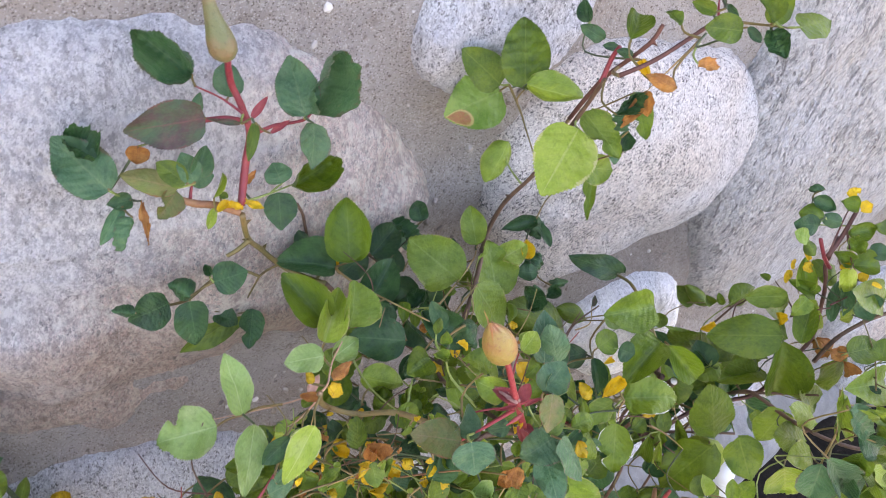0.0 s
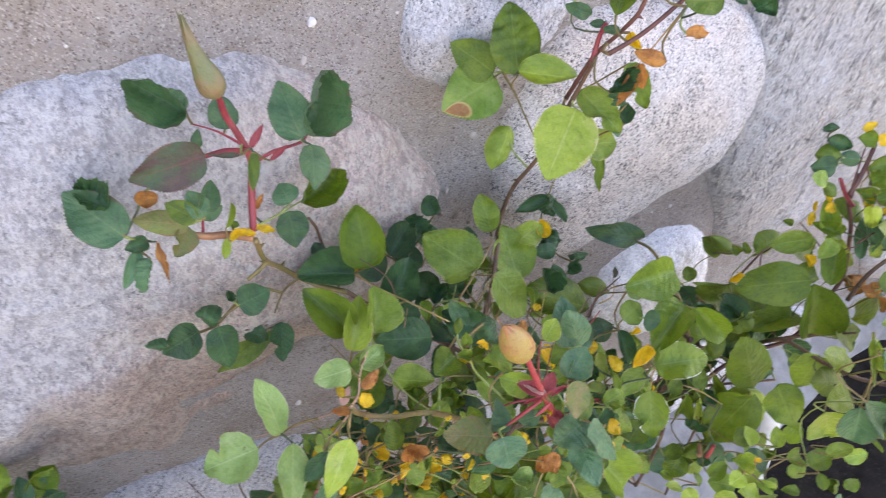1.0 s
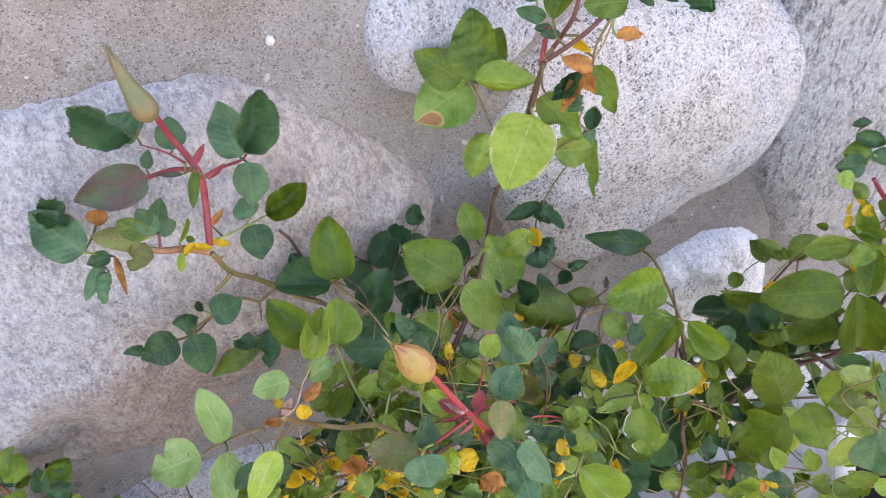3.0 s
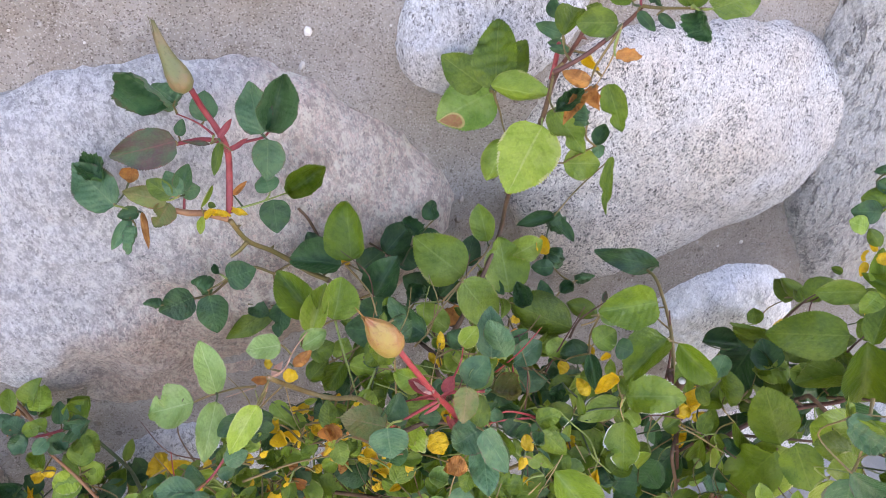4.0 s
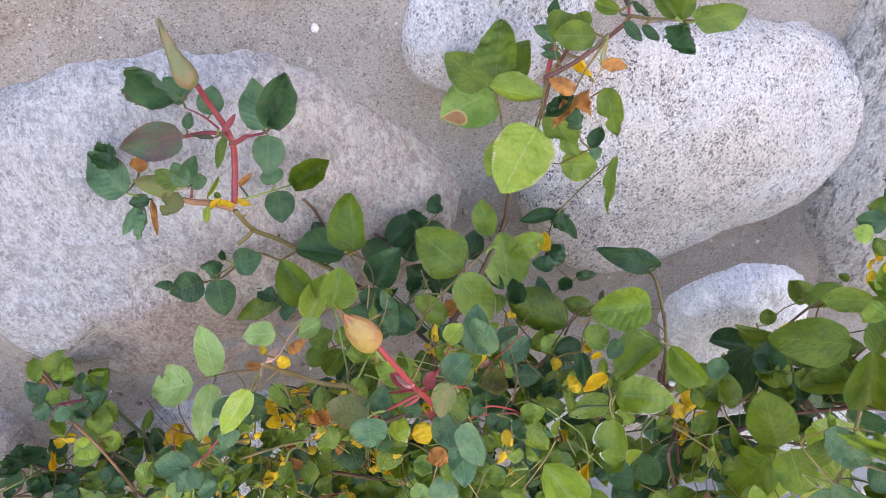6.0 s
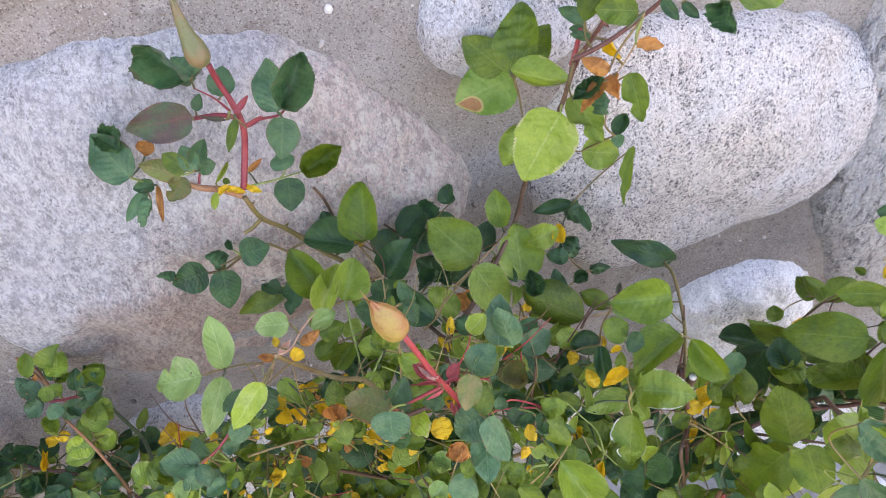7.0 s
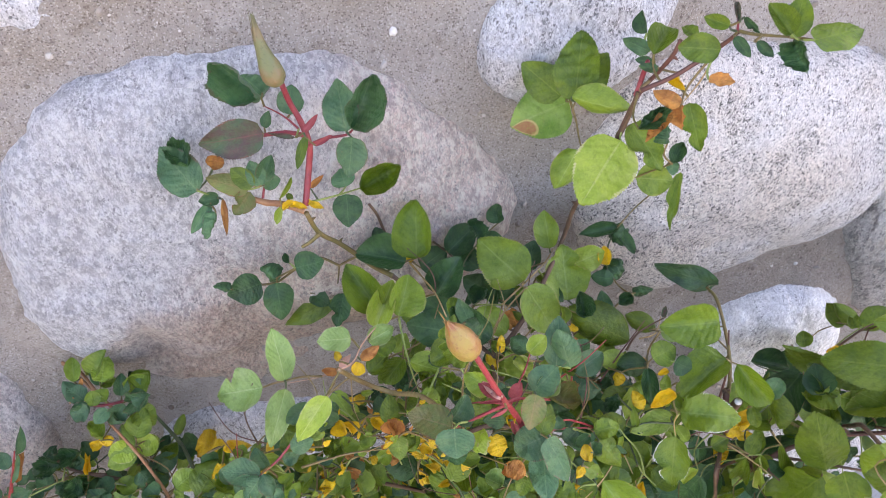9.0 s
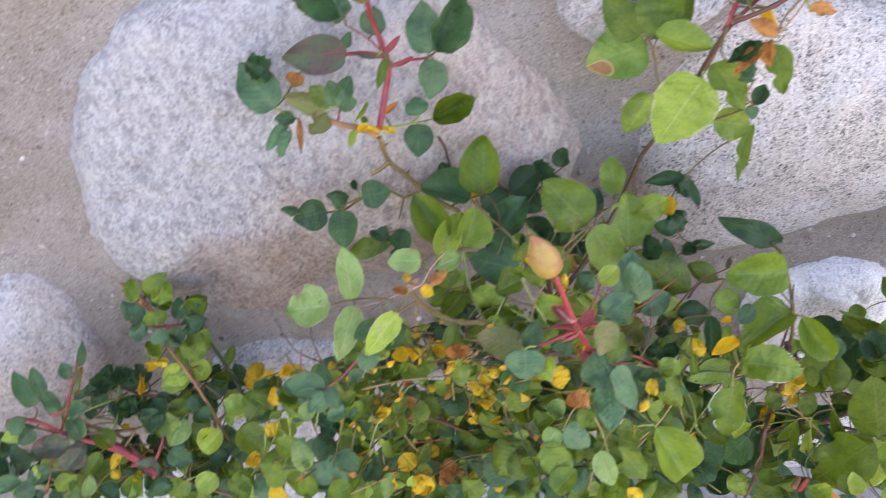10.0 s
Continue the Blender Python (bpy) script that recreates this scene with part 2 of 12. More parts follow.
    if edge:
        rim = math_node(nt, "ADD", side, math_node(nt, "MULTIPLY", math_node(nt, "SUBTRACT", noise_tex(nt, sp, 4.0, 3.0), 0.5), 0.3))
        col = mixed(nt, ramp(nt, rim, rim_from, rim_from + 0.03, 0.0, edge_amount), col, edge)
    nt.links.new(col, bsdf.inputs["Base Color"])
    bsdf.inputs["Roughness"].default_value = gloss
    bsdf.inputs["Specular IOR Level"].default_value = 0.4
    h = math_node(nt, "ADD", math_node(nt, "MULTIPLY", wave, -0.04), math_node(nt, "MULTIPLY", fine, 0.25))
    h = math_node(nt, "ADD", h, math_node(nt, "MULTIPLY", noise_tex(nt, sp, 4.0, 2.0), 0.5))
    bump(nt, bsdf, h, 0.32, 0.012)
    through_light = nt.nodes.new("ShaderNodeBsdfTranslucent")
    nt.links.new(mixed(nt, 0.5, col, tuple(min(1, 1.5 * c) for c in second)), through_light.inputs[0])
    mix = nt.nodes.new("ShaderNodeMixShader")
    mix.inputs[0].default_value = 0.25
    nt.links.new(bsdf.outputs[0], mix.inputs[1])
    nt.links.new(through_light.outputs[0], mix.inputs[2])
    nt.links.new(mix.outputs[0], nt.nodes["Material Output"].inputs[0])
    return m


def stem_material(name, a, b, gloss=0.5):
    m, nt, bsdf = nodes_of(name)
    co = nt.nodes.new("ShaderNodeTexCoord").outputs["Object"]
    col = mixed(nt, ramp(nt, noise_tex(nt, co, 60.0, 4.0), 0.35, 0.65), a, b)
    col = mixed(nt, ramp(nt, noise_tex(nt, co, 400.0, 3.0), 0.55, 0.7, 0.0, 0.5), col, tuple(0.5 * v for v in a))
    nt.links.new(col, bsdf.inputs["Base Color"])
    bsdf.inputs["Roughness"].default_value = gloss
    bump(nt, bsdf, noise_tex(nt, co, 300.0, 4.0), 0.4, 0.002)
    return m


LEAF = {
    "dark": leaf_material("leaf_dark_green", (0.011, 0.045, 0.02), (0.038, 0.105, 0.032), (0.085, 0.17, 0.065), 0.32),
    "green": leaf_material("leaf_green", (0.044, 0.094, 0.008), (0.118, 0.186, 0.013), (0.19, 0.25, 0.045), 0.36),
    "mid": leaf_material("leaf_fresh_green", (0.098, 0.175, 0.014), (0.19, 0.28, 0.032), (0.28, 0.37, 0.1), edge=(0.55, 0.42, 0.2), edge_amount=0.35),
    "light": leaf_material("leaf_yellow_green", (0.18, 0.28, 0.016), (0.27, 0.36, 0.045), (0.44, 0.46, 0.16), edge=(0.62, 0.52, 0.3), edge_amount=0.6),
    "yellow": leaf_material("leaf_yellow", (0.58, 0.32, 0.01), (0.72, 0.47, 0.02), (0.58, 0.38, 0.04), edge=(0.45, 0.16, 0.02), edge_amount=0.6, bruised=0.7),
    "dry": leaf_material("leaf_dry", (0.3, 0.1, 0.03), (0.52, 0.24, 0.06), (0.3, 0.1, 0.03), 0.6, edge=(0.22, 0.08, 0.03), edge_amount=0.7, bruised=0.6),
    "red": leaf_material("leaf_red_green", (0.085, 0.035, 0.042), (0.055, 0.105, 0.045), (0.22, 0.07, 0.07), 0.34, edge=(0.25, 0.04, 0.06), edge_amount=0.5),
    "blue": leaf_material("leaf_grey_green", (0.024, 0.09, 0.037), (0.072, 0.158, 0.064), (0.14, 0.22, 0.1), 0.3, edge=(0.22, 0.09, 0.08), edge_amount=0.5),
    "pale": leaf_material("leaf_pale_green", (0.135, 0.23, 0.048), (0.205, 0.31, 0.088), (0.38, 0.45, 0.21), 0.36, edge=(0.5, 0.5, 0.3), edge_amount=0.4),
    "crimson": leaf_material("leaf_crimson", (0.22, 0.03, 0.04), (0.31, 0.06, 0.06), (0.34, 0.1, 0.1), 0.4),
    "rimmed": leaf_material("leaf_white_rim", (0.085, 0.15, 0.012), (0.13, 0.2, 0.02), (0.2, 0.26, 0.06), edge=(0.8, 0.76, 0.7), edge_amount=0.9, rim_from=0.49),
    "spotted": leaf_material("leaf_brown_spot", (0.075, 0.165, 0.02), (0.15, 0.26, 0.04), (0.26, 0.35, 0.11), spot=(0.8, 0.28)),
    "bronze": leaf_material("leaf_bronze", (0.085, 0.15, 0.03), (0.15, 0.14, 0.04), (0.27, 0.17, 0.085), 0.34, edge=(0.3, 0.07, 0.05), edge_amount=0.6),
    "pink": leaf_material("leaf_pink", (0.52, 0.28, 0.22), (0.6, 0.36, 0.28), (0.5, 0.25, 0.2), 0.5),
}
STEM = {
    "red": stem_material("stem_red", (0.30, 0.03, 0.035), (0.38, 0.06, 0.055), 0.4),
    "maroon": stem_material("stem_maroon", (0.23, 0.025, 0.035), (0.33, 0.05, 0.055), 0.4),
    "olive": stem_material("stem_olive", (0.15, 0.12, 0.034), (0.21, 0.14, 0.05)),
    "olivebrown": stem_material("stem_olive_brown", (0.2, 0.13, 0.05), (0.24, 0.18, 0.07)),
    "tan": stem_material("stem_tan", (0.36, 0.25, 0.11), (0.42, 0.28, 0.12)),
    "pink": stem_material("stem_pink", (0.46, 0.26, 0.17), (0.5, 0.3, 0.22)),
    "green": stem_material("stem_green", (0.2, 0.27, 0.06), (0.26, 0.32, 0.09)),
    "darkgreen": stem_material("stem_dark_green", (0.05, 0.08, 0.035), (0.09, 0.11, 0.05)),
    "brown": stem_material("stem_brown", (0.085, 0.045, 0.027), (0.14, 0.078, 0.045), 0.6),
    "redbrown": stem_material("stem_red_brown", (0.1, 0.036, 0.03), (0.15, 0.06, 0.042), 0.55),
    "orangebrown": stem_material("stem_orange_brown", (0.3, 0.13, 0.06), (0.34, 0.17, 0.08), 0.55),
}
MORTAR, PEBBLE, SOIL = mortar_material(), pebble_material(), soil_material()


# ---- building helpers ----
def mesh_of(name, verts, faces, material, smooth=True):
    me = bpy.data.meshes.new(name)
    me.from_pydata(verts, [], faces)
    me.materials.append(material)
    if smooth:
        me.polygons.foreach_set("use_smooth", [True] * len(me.polygons))
    me.update()
    return me


def child(name, me, parent, label=""):
    ob = new(name, me)
    ob.parent = parent
    ob.matrix_parent_inverse = parent.matrix_world.inverted()
    return tagged(ob, label)


def fractal(x, y, z, scale, octaves=4):
    return noise.fractal(Vector((x, y, z)) * scale, 0.9, 2.1, octaves)


# ---- the wall: rounded granite stones in sandy mortar ----
WALL_TOP = 1.4
STONES = []   # centre x, z and the outline as radii, for keeping pebbles off the stones


def mortar_y(x):
    """The depth of the mortar face, which runs slightly askew."""
    return 0.021 + 0.07 * max(-0.45, min(0.45, x))


def ring_radius(radii, angle):
    n = len(radii)
    a = (angle / (2 * math.pi) % 1.0) * n
    i, f = int(a) % n, a - int(a)
    p = [radii[(i + k - 1) % n] for k in range(4)]
    return p[1] + 0.5 * f * (p[2] - p[0] + f * (2 * p[0] - 5 * p[1] + 4 * p[2] - p[3] + f * (3 * (p[1] - p[2]) + p[3] - p[0])))


def on_stone(x, z, margin=0.0):
    for cx, cz, radii in STONES:
        d = math.hypot(x - cx, z - cz)
        if d < 0.45 and d < ring_radius(radii, math.atan2(z - cz, x - cx)) + margin:
            return True
    return False


def stone(parent, material, cx, cz, height, radii, label, seed, chin=None, steep=4.0, lumps=0.7, rings=40, spokes=190):
    """A wall stone: outline radii round its centre, a domed face that stands height proud of the mortar."""
    verts, faces = [], []
    for j in range(rings + 1):
        s = j / rings
        r = math.sin(s * math.pi / 2) ** 0.8
        for k in range(spokes):
            a = 2 * math.pi * k / spokes
            rad = ring_radius(radii, a)
            rad *= 1 + 0.024 * fractal(math.cos(a) * 2 + seed, math.sin(a) * 2, 0, 2.2, 4) + 0.013 * fractal(math.cos(a) * 2, math.sin(a) * 2 + seed, 0, 14.0, 4)
            x, z = rad * r * math.cos(a), rad * r * math.sin(a)
            dome = 0.46 * max(0.0, 1 - r ** 16) ** 0.5 + 0.54 * max(0.0, 1 - r ** (0.55 * steep))
            out = height * dome
            if chin:
                below = max(0.0, chin[0] - 1.3 * max(0.0, chin[1] - x) + 0.006 * fractal(x, z, seed, 16.0, 3) - z)
                out = max(0.3 * out, out - chin[2] * below * min(1.0, below / 0.006))
            out += -x * 0.07 * r
            rough = 0.012 * lumps * fractal(x + seed, z, seed, 9.0, 3) + 0.0022 * lumps * fractal(x + seed, z, seed, 60.0, 4)
            rough *= min(1.0, 3 * (1 - r) + 0.35)
            back = 0.012 * max(0.0, (s - 0.93) / 0.07)
            verts.append((x, -(out + rough) + back, z))
    for j in range(rings):
        for k in range(spokes):
            k2 = (k + 1) % spokes
            a, b, c, d = j * spokes + k, j * spokes + k2, (j + 1) * spokes + k2, (j + 1) * spokes + k
            faces.append((b, c, d) if j == 0 else (a, b, c, d))
    me = mesh_of("stone", verts, faces, material)
    ob = new("stone", me)
    ob.location = (cx, mortar_y(cx), cz)
    bpy.context.view_layer.update()
    ob.parent = parent
    ob.matrix_parent_inverse = parent.matrix_world.inverted()
    STONES.append((cx, cz, radii))
    return tagged(ob, label)


def ground_sheet():
    """One sheet of dark soil, fine near the wall and coarse to the horizon."""
    xs = sorted(set([round(-1.6 + 0.035 * i, 4) for i in range(115)] + [-60, -20, -8, -3.5, 4.5, 9, 20, 60]))
    ys = sorted(set([round(-1.4 + 0.03 * i, 4) for i in range(52)] + [-60, -20, -8, -3.5, 1, 4, 20, 60]))
    verts = [(x, y, 0.012 * fractal(x, y, 3, 7.0, 5) if abs(x) < 2.6 and abs(y) < 1.5 else 0.0) for y in ys for x in xs]
    n = len(xs)
    faces = [(j * n + i, j * n + i + 1, (j + 1) * n + i + 1, (j + 1) * n + i) for j in range(len(ys) - 1) for i in range(n - 1)]
    return tagged(new("ground", mesh_of("ground", verts, faces, SOIL)), "garden soil, shade-dark colour by the wall, pale bounce area farther out", "ground", kind="structure")


def mortar_face(x, z):
    """The mortar's surface: hollow between the stones, pressed up against their edges."""
    near = 1.0
    for cx, cz, radii in STONES:
        d = math.hypot(x - cx, z - cz)
        if d < 0.36:
            near = min(near, d - ring_radius(radii, math.atan2(z - cz, x - cx)))
    rise = 0.011 * math.exp(-max(0.0, near) / 0.028)
    return mortar_y(x) - rise - 0.006 * fractal(x, z, 1, 12.0, 4) - 0.0016 * fractal(x, z, 7, 70.0, 3)


def mortar_wall():
    """The mortar body: a rough front, a plain back, ends and a top."""
    x0, x1, z0, step = -1.7, 2.3, -0.06, 0.0095
    nx, nz = int((x1 - x0) / step), int((WALL_TOP - z0) / step)
    verts, faces = [], []
    for j in range(nz + 1):
        for i in range(nx + 1):
            x, z = x0 + i * step, z0 + j * step
            verts.append((x, mortar_face(x, z), z))
    for j in range(nz):
        for i in range(nx):
            a = j * (nx + 1) + i
            faces.append((a, a + 1, a + nx + 2, a + nx + 1))
    base = len(verts)
    for j, i in ((0, 0), (0, nx), (nz, nx), (nz, 0)):
        x, _, z = verts[j * (nx + 1) + i]
        verts.append((x, 0.36, z))
    bottom = [i for i in range(nx + 1)]
    top = [nz * (nx + 1) + i for i in range(nx + 1)]
    left = [j * (nx + 1) for j in range(nz + 1)]
    right = [j * (nx + 1) + nx for j in range(nz + 1)]
    faces += [tuple(bottom[::-1] + [base, base + 1]), tuple(top + [base + 2, base + 3]), tuple(left + [base + 3, base]), tuple(right[::-1] + [base + 1, base + 2])]
    faces.append((base, base + 3, base + 2, base + 1))
    wall.data = mesh_of("wall_north", verts, faces, MORTAR)


def concrete():
    m, nt, bsdf = nodes_of("weathered_concrete")
    co = nt.nodes.new("ShaderNodeTexCoord").outputs["Object"]
    col = mixed(nt, ramp(nt, noise_tex(nt, co, 16.0, 5.0, 0.65), 0.35, 0.68), (0.19, 0.183, 0.175), (0.31, 0.298, 0.285))
    col = mixed(nt, ramp(nt, noise_tex(nt, co, 260.0, 3.0), 0.55, 0.7, 0.0, 0.5), col, (0.22, 0.2, 0.18))
    nt.links.new(col, bsdf.inputs["Base Color"])
    bsdf.inputs["Roughness"].default_value = 0.9
    bump(nt, bsdf, noise_tex(nt, co, 140.0, 6.0, 0.7), 0.6, 0.005)
    return m


CONCRETE = concrete()


def footing():
    """A rough concrete footing along the foot of the wall, which ends past the bushes."""
    xs = [-0.5 + 0.02 * i for i in range(100)]
    verts, faces = [], []
    for x in xs:
        front = min(-0.105 + 0.25 * max(0.0, x - 0.42), 0.01 * x) + 0.008 * fractal(x, 0, 5, 9.0, 3)
        for k, (y, z) in enumerate(((0.16, 0.16), (0.05, 0.13), (front + 0.05, 0.075), (front + 0.012, 0.058), (front, 0.045), (front - 0.004, -0.03))):
            lump = 0.004 * fractal(x, y, z, 22.0, 3)
            verts.append((x, y + lump, z + lump))
    for i in range(len(xs) - 1):
        for k in range(5):
            a = 6 * i + k
            faces.append((a, a + 1, a + 7, a + 6))
    faces += [tuple(range(6))[::-1], tuple(6 * (len(xs) - 1) + k for k in range(6))]
    tagged(new("footing", mesh_of("footing", verts, faces, CONCRETE)), "rough grey concrete footing at the foot of the wall", "footing", kind="structure")


ground = ground_sheet()
footing()
wall = tagged(new("wall_north", bpy.data.meshes.new("wall_north")), "garden wall of rounded granite boulders set in rough sandy mortar", "wall", kind="structure")

GREY = granite("granite_grey_pink", (0.78, 0.78, 0.83), (0.84, 0.68, 0.62), 0.12, 0.08, 0.72, 1.4, 1.5, 0.7, 0.1, mottle=0.6)
BOULDER = granite("granite_boulder", (0.80, 0.785, 0.82), (0.88, 0.69, 0.615), 0.14, 0.07, 0.72, 1.5, 1.5, 0.6, 0.1, lower_face=(-0.034, -0.1, (0.72, 0.63, 0.56)), mottle=0.75)
WHITE = granite("granite_white_black", (0.78, 0.77, 0.79), (0.79, 0.69, 0.63), 0.035, 0.19, 0.62, 1.0, -0.6, 0.95, 0.0, drawn_out=0.8)
BLUE = granite("granite_blue_grey", (0.70, 0.73, 0.81), (0.70, 0.68, 0.69), 0.08, 0.15, 0.6, 1.1, 0.0, 0.88, 0.1)
PALE = granite("granite_pale", (0.83, 0.84, 0.88), (0.80, 0.75, 0.70), 0.12, 0.05, 0.8, 0.6, 0.0, 0.8)
ROUGH = granite("granite_rough_grey", (0.82, 0.81, 0.82), (0.82, 0.74, 0.69), 0.12, 0.09, 0.9, 1.6, 0.0, 0.6, 0.42, 210.0)

stone(wall, BOULDER, -0.201, 0.603, 0.042, [0.198, 0.179, 0.165, 0.163, 0.166, 0.168, 0.181, 0.184, 0.188, 0.202, 0.197, 0.187, 0.176, 0.173, 0.176, 0.184],
      "large pale grey-pink granite boulder with a flat face", 1.0, (-0.036, -0.1, 0.3), 6.0, 1.2)
stone(wall, WHITE, 0.182, 0.623, 0.052, [0.170, 0.157, 0.135, 0.118, 0.113, 0.128, 0.150, 0.145, 0.144, 0.144, 0.146, 0.138, 0.120, 0.116, 0.130, 0.157],
      "large oval white granite boulder with black flecks", 2.0, None, 4.6)
stone(wall, BLUE, 0.015, 0.761, 0.026, [0.078, 0.085, 0.084, 0.078, 0.068, 0.058, 0.052, 0.055, 0.061, 0.066, 0.066, 0.065, 0.063, 0.062, 0.064, 0.070],
      "small bluish grey granite stone", 3.0, None, 7.0, 1.2)
stone(wall, PALE, 0.288, 0.386, 0.042, [0.090, 0.086, 0.085, 0.083, 0.080, 0.084, 0.092, 0.090, 0.082, 0.076, 0.072, 0.073, 0.076, 0.083, 0.093, 0.096],
      "small whitish granite stone, lightly flecked", 4.0, None, 8.0, 1.1)
stone(wall, GREY, -0.498, 0.395, 0.05, [0.088, 0.093, 0.110, 0.135, 0.117, 0.100, 0.085, 0.071, 0.086, 0.114, 0.143, 0.139, 0.112, 0.094, 0.086, 0.083],
      "pinkish grey granite stone", 5.0)
stone(wall, BLUE, -0.194, 0.299, 0.045, [0.143, 0.126, 0.107, 0.100, 0.100, 0.117, 0.152, 0.161, 0.147, 0.136, 0.127, 0.119, 0.113, 0.120, 0.128, 0.141],
      "bluish grey granite stone low in the wall", 6.0)
stone(wall, BLUE, -0.372, 0.818, 0.014, [0.096, 0.092, 0.082, 0.076, 0.076, 0.08, 0.084, 0.086, 0.088, 0.086, 0.08, 0.074, 0.07, 0.068, 0.074, 0.088],
      "grey granite stone with a mortar seam", 7.0)
stone(wall, ROUGH, -0.168, 0.858, 0.016, [0.085, 0.082, 0.074, 0.068, 0.066, 0.07, 0.078, 0.084, 0.086, 0.082, 0.074, 0.068, 0.066, 0.068, 0.074, 0.08],
      "flat grey granite stone high in the wall", 8.0)
stone(wall, ROUGH, 0.500, 0.610, 0.033, [0.26, 0.262, 0.28, 0.29, 0.290, 0.280, 0.262, 0.212, 0.188, 0.190, 0.204, 0.232, 0.240, 0.23, 0.24, 0.25],
      "rough grey granite stone with dark streaks", 9.0, None, 16.0, 0.5)

# the rest of the wall, laid in the same manner
rest = random.Random(11)
kinds = [(GREY, "grey-pink granite boulder in the wall"), (WHITE, "white black-flecked granite boulder in the wall"), (BLUE, "bluish grey granite boulder in the wall"), (ROUGH, "rough grey granite boulder in the wall")]
for _ in range(900):
    size = rest.uniform(0.07, 0.17)
    x, z = rest.uniform(-1.6, 2.2), rest.uniform(0.02, WALL_TOP - 0.1)
    if all(math.hypot(x - sx, (z - sz) * 1.05) > size * 1.12 + sum(sr) / len(sr) * 1.06 for sx, sz, sr in STONES):
        m, text = rest.choice(kinds)
        stretch = rest.uniform(0.0, 0.16)
        radii = [size * (1 + stretch * math.cos(2 * math.pi * k / 8) + rest.uniform(-0.07, 0.07)) for k in range(16)]
        stone(wall, m, x, z, size * 0.36, radii, text, rest.uniform(10, 90), rings=14, spokes=44)


mortar_wall()


def mortar_pebbles():
    """Grit and small pebbles that show in the face of the mortar, in one mesh."""
    rnd = random.Random(4)
    bm = bmesh.new()
    bmesh.ops.create_icosphere(bm, subdivisions=1, radius=1.0)
    unit = [v.co.copy() for v in bm.verts]
    tris = [tuple(v.index for v in f.verts) for f in bm.faces]
    bm.free()
    verts, faces = [], []
    placed = 0
    while placed < 6600:
        x, z = rnd.uniform(-0.62, 0.7), rnd.uniform(0.2, 0.98)
        if on_stone(x, z, 0.002):
            continue
        placed += 1
        r = 0.0005 + 0.0011 * rnd.random() ** 2.5 + 0.0026 * rnd.random() ** 15
        turn = Euler((rnd.uniform(0, 6), rnd.uniform(0, 6), rnd.uniform(0, 6))).to_matrix()
        sq = Vector((rnd.uniform(0.8, 1.5), rnd.uniform(0.6, 1.0), rnd.uniform(0.7, 1.1)))
        y = mortar_face(x, z)
        start = len(verts)
        for u in unit:
            q = turn @ Vector((u.x * sq.x, u.y * sq.y, u.z * sq.z)) * r * rnd.uniform(0.85, 1.1)
            verts.append((x + q.x, y + q.y * 0.8, z + q.z))
        faces += [tuple(start + i for i in t) for t in tris]
    ob = new("mortar_grit", mesh_of("mortar_grit", verts, faces, PEBBLE, False))
    ob.parent = wall
    return tagged(ob, "white and tan grit pebbles in the mortar", kind="stuff")


mortar_pebbles()


# ---- roses ----
def stone_faces():
    verts, faces = [], []
    for ob in wall.children:
        if ob.name.startswith("stone"):
            at = len(verts)
            verts += [v.co + ob.location for v in ob.data.vertices]
            faces += [tuple(at + i for i in f.vertices) for f in ob.data.polygons]
    at = len(verts)
    verts += [v.co for v in wall.data.vertices]
    faces += [tuple(at + i for i in f.vertices) for f in wall.data.polygons if len(f.vertices) == 4]
    return BVHTree.FromPolygons(verts, faces)


FACES = stone_faces()
OUTWARD = Vector((-0.05, -0.68, 0.73))


def clearance(p, room):
    """How far p must move out to stand room clear of the wall's face."""
    hit = FACES.ray_cast(Vector((p[0], -0.4, p[2])), Vector((0, 1, 0)))
    if hit[0] is None:
        return 0.0
    return max(0.0, p[1] - (hit[0].y - room)) / 0.68


def clear_line(points, room):
    return [Vector(p) + OUTWARD * clearance(p, room) for p in points]



def tube(verts, faces, points, r0, r1, sides=7, knots=0.0, steps=5):
    """A round stem along a smooth line through points, tapering from r0 to r1."""
    pts = [Vector(p) for p in points]
    if len(pts) == 2:
        pts.insert(1, pts[0].lerp(pts[1], 0.5) + Vector((0, 0, -0.06 * (pts[0] - pts[1]).length)))
    line = []
    for i in range(len(pts) - 1):
        p0, p1, p2, p3 = pts[max(i - 1, 0)], pts[i], pts[i + 1], pts[min(i + 2, len(pts) - 1)]
        for k in range(steps):
            f = k / steps
            line.append(p1 + 0.5 * f * (p2 - p0 + f * (2 * p0 - 5 * p1 + 4 * p2 - p3 + f * (3 * (p1 - p2) + p3 - p0))))
    line.append(pts[-1])
    start, n = len(verts), len(line)
    for i, p in enumerate(line):
        d = (line[min(i + 1, n - 1)] - line[max(i - 1, 0)]).normalized()
        s = d.cross(Vector((0.3, -0.9, 0.31))).normalized()
        t = d.cross(s)
        r = r0 + (r1 - r0) * i / (n - 1)
        r *= 1 + knots * noise.noise(p * 140)
        if knots and i % steps == 0:
            r *= 1 + 0.6 * knots
        for k in range(sides):
            a = 2 * math.pi * k / sides
            verts.append(tuple(p + (s * math.cos(a) + t * math.sin(a)) * r))
    for i in range(n - 1):
        for k in range(sides):
            k2 = (k + 1) % sides
            faces.append((start + i * sides + k, start + i * sides + k2, start + (i + 1) * sides + k2, start + (i + 1) * sides + k))
    faces.append(tuple(start + k for k in range(sides))[::-1])
    faces.append(tuple(start + (n - 1) * sides + k for k in range(sides)))
    return line


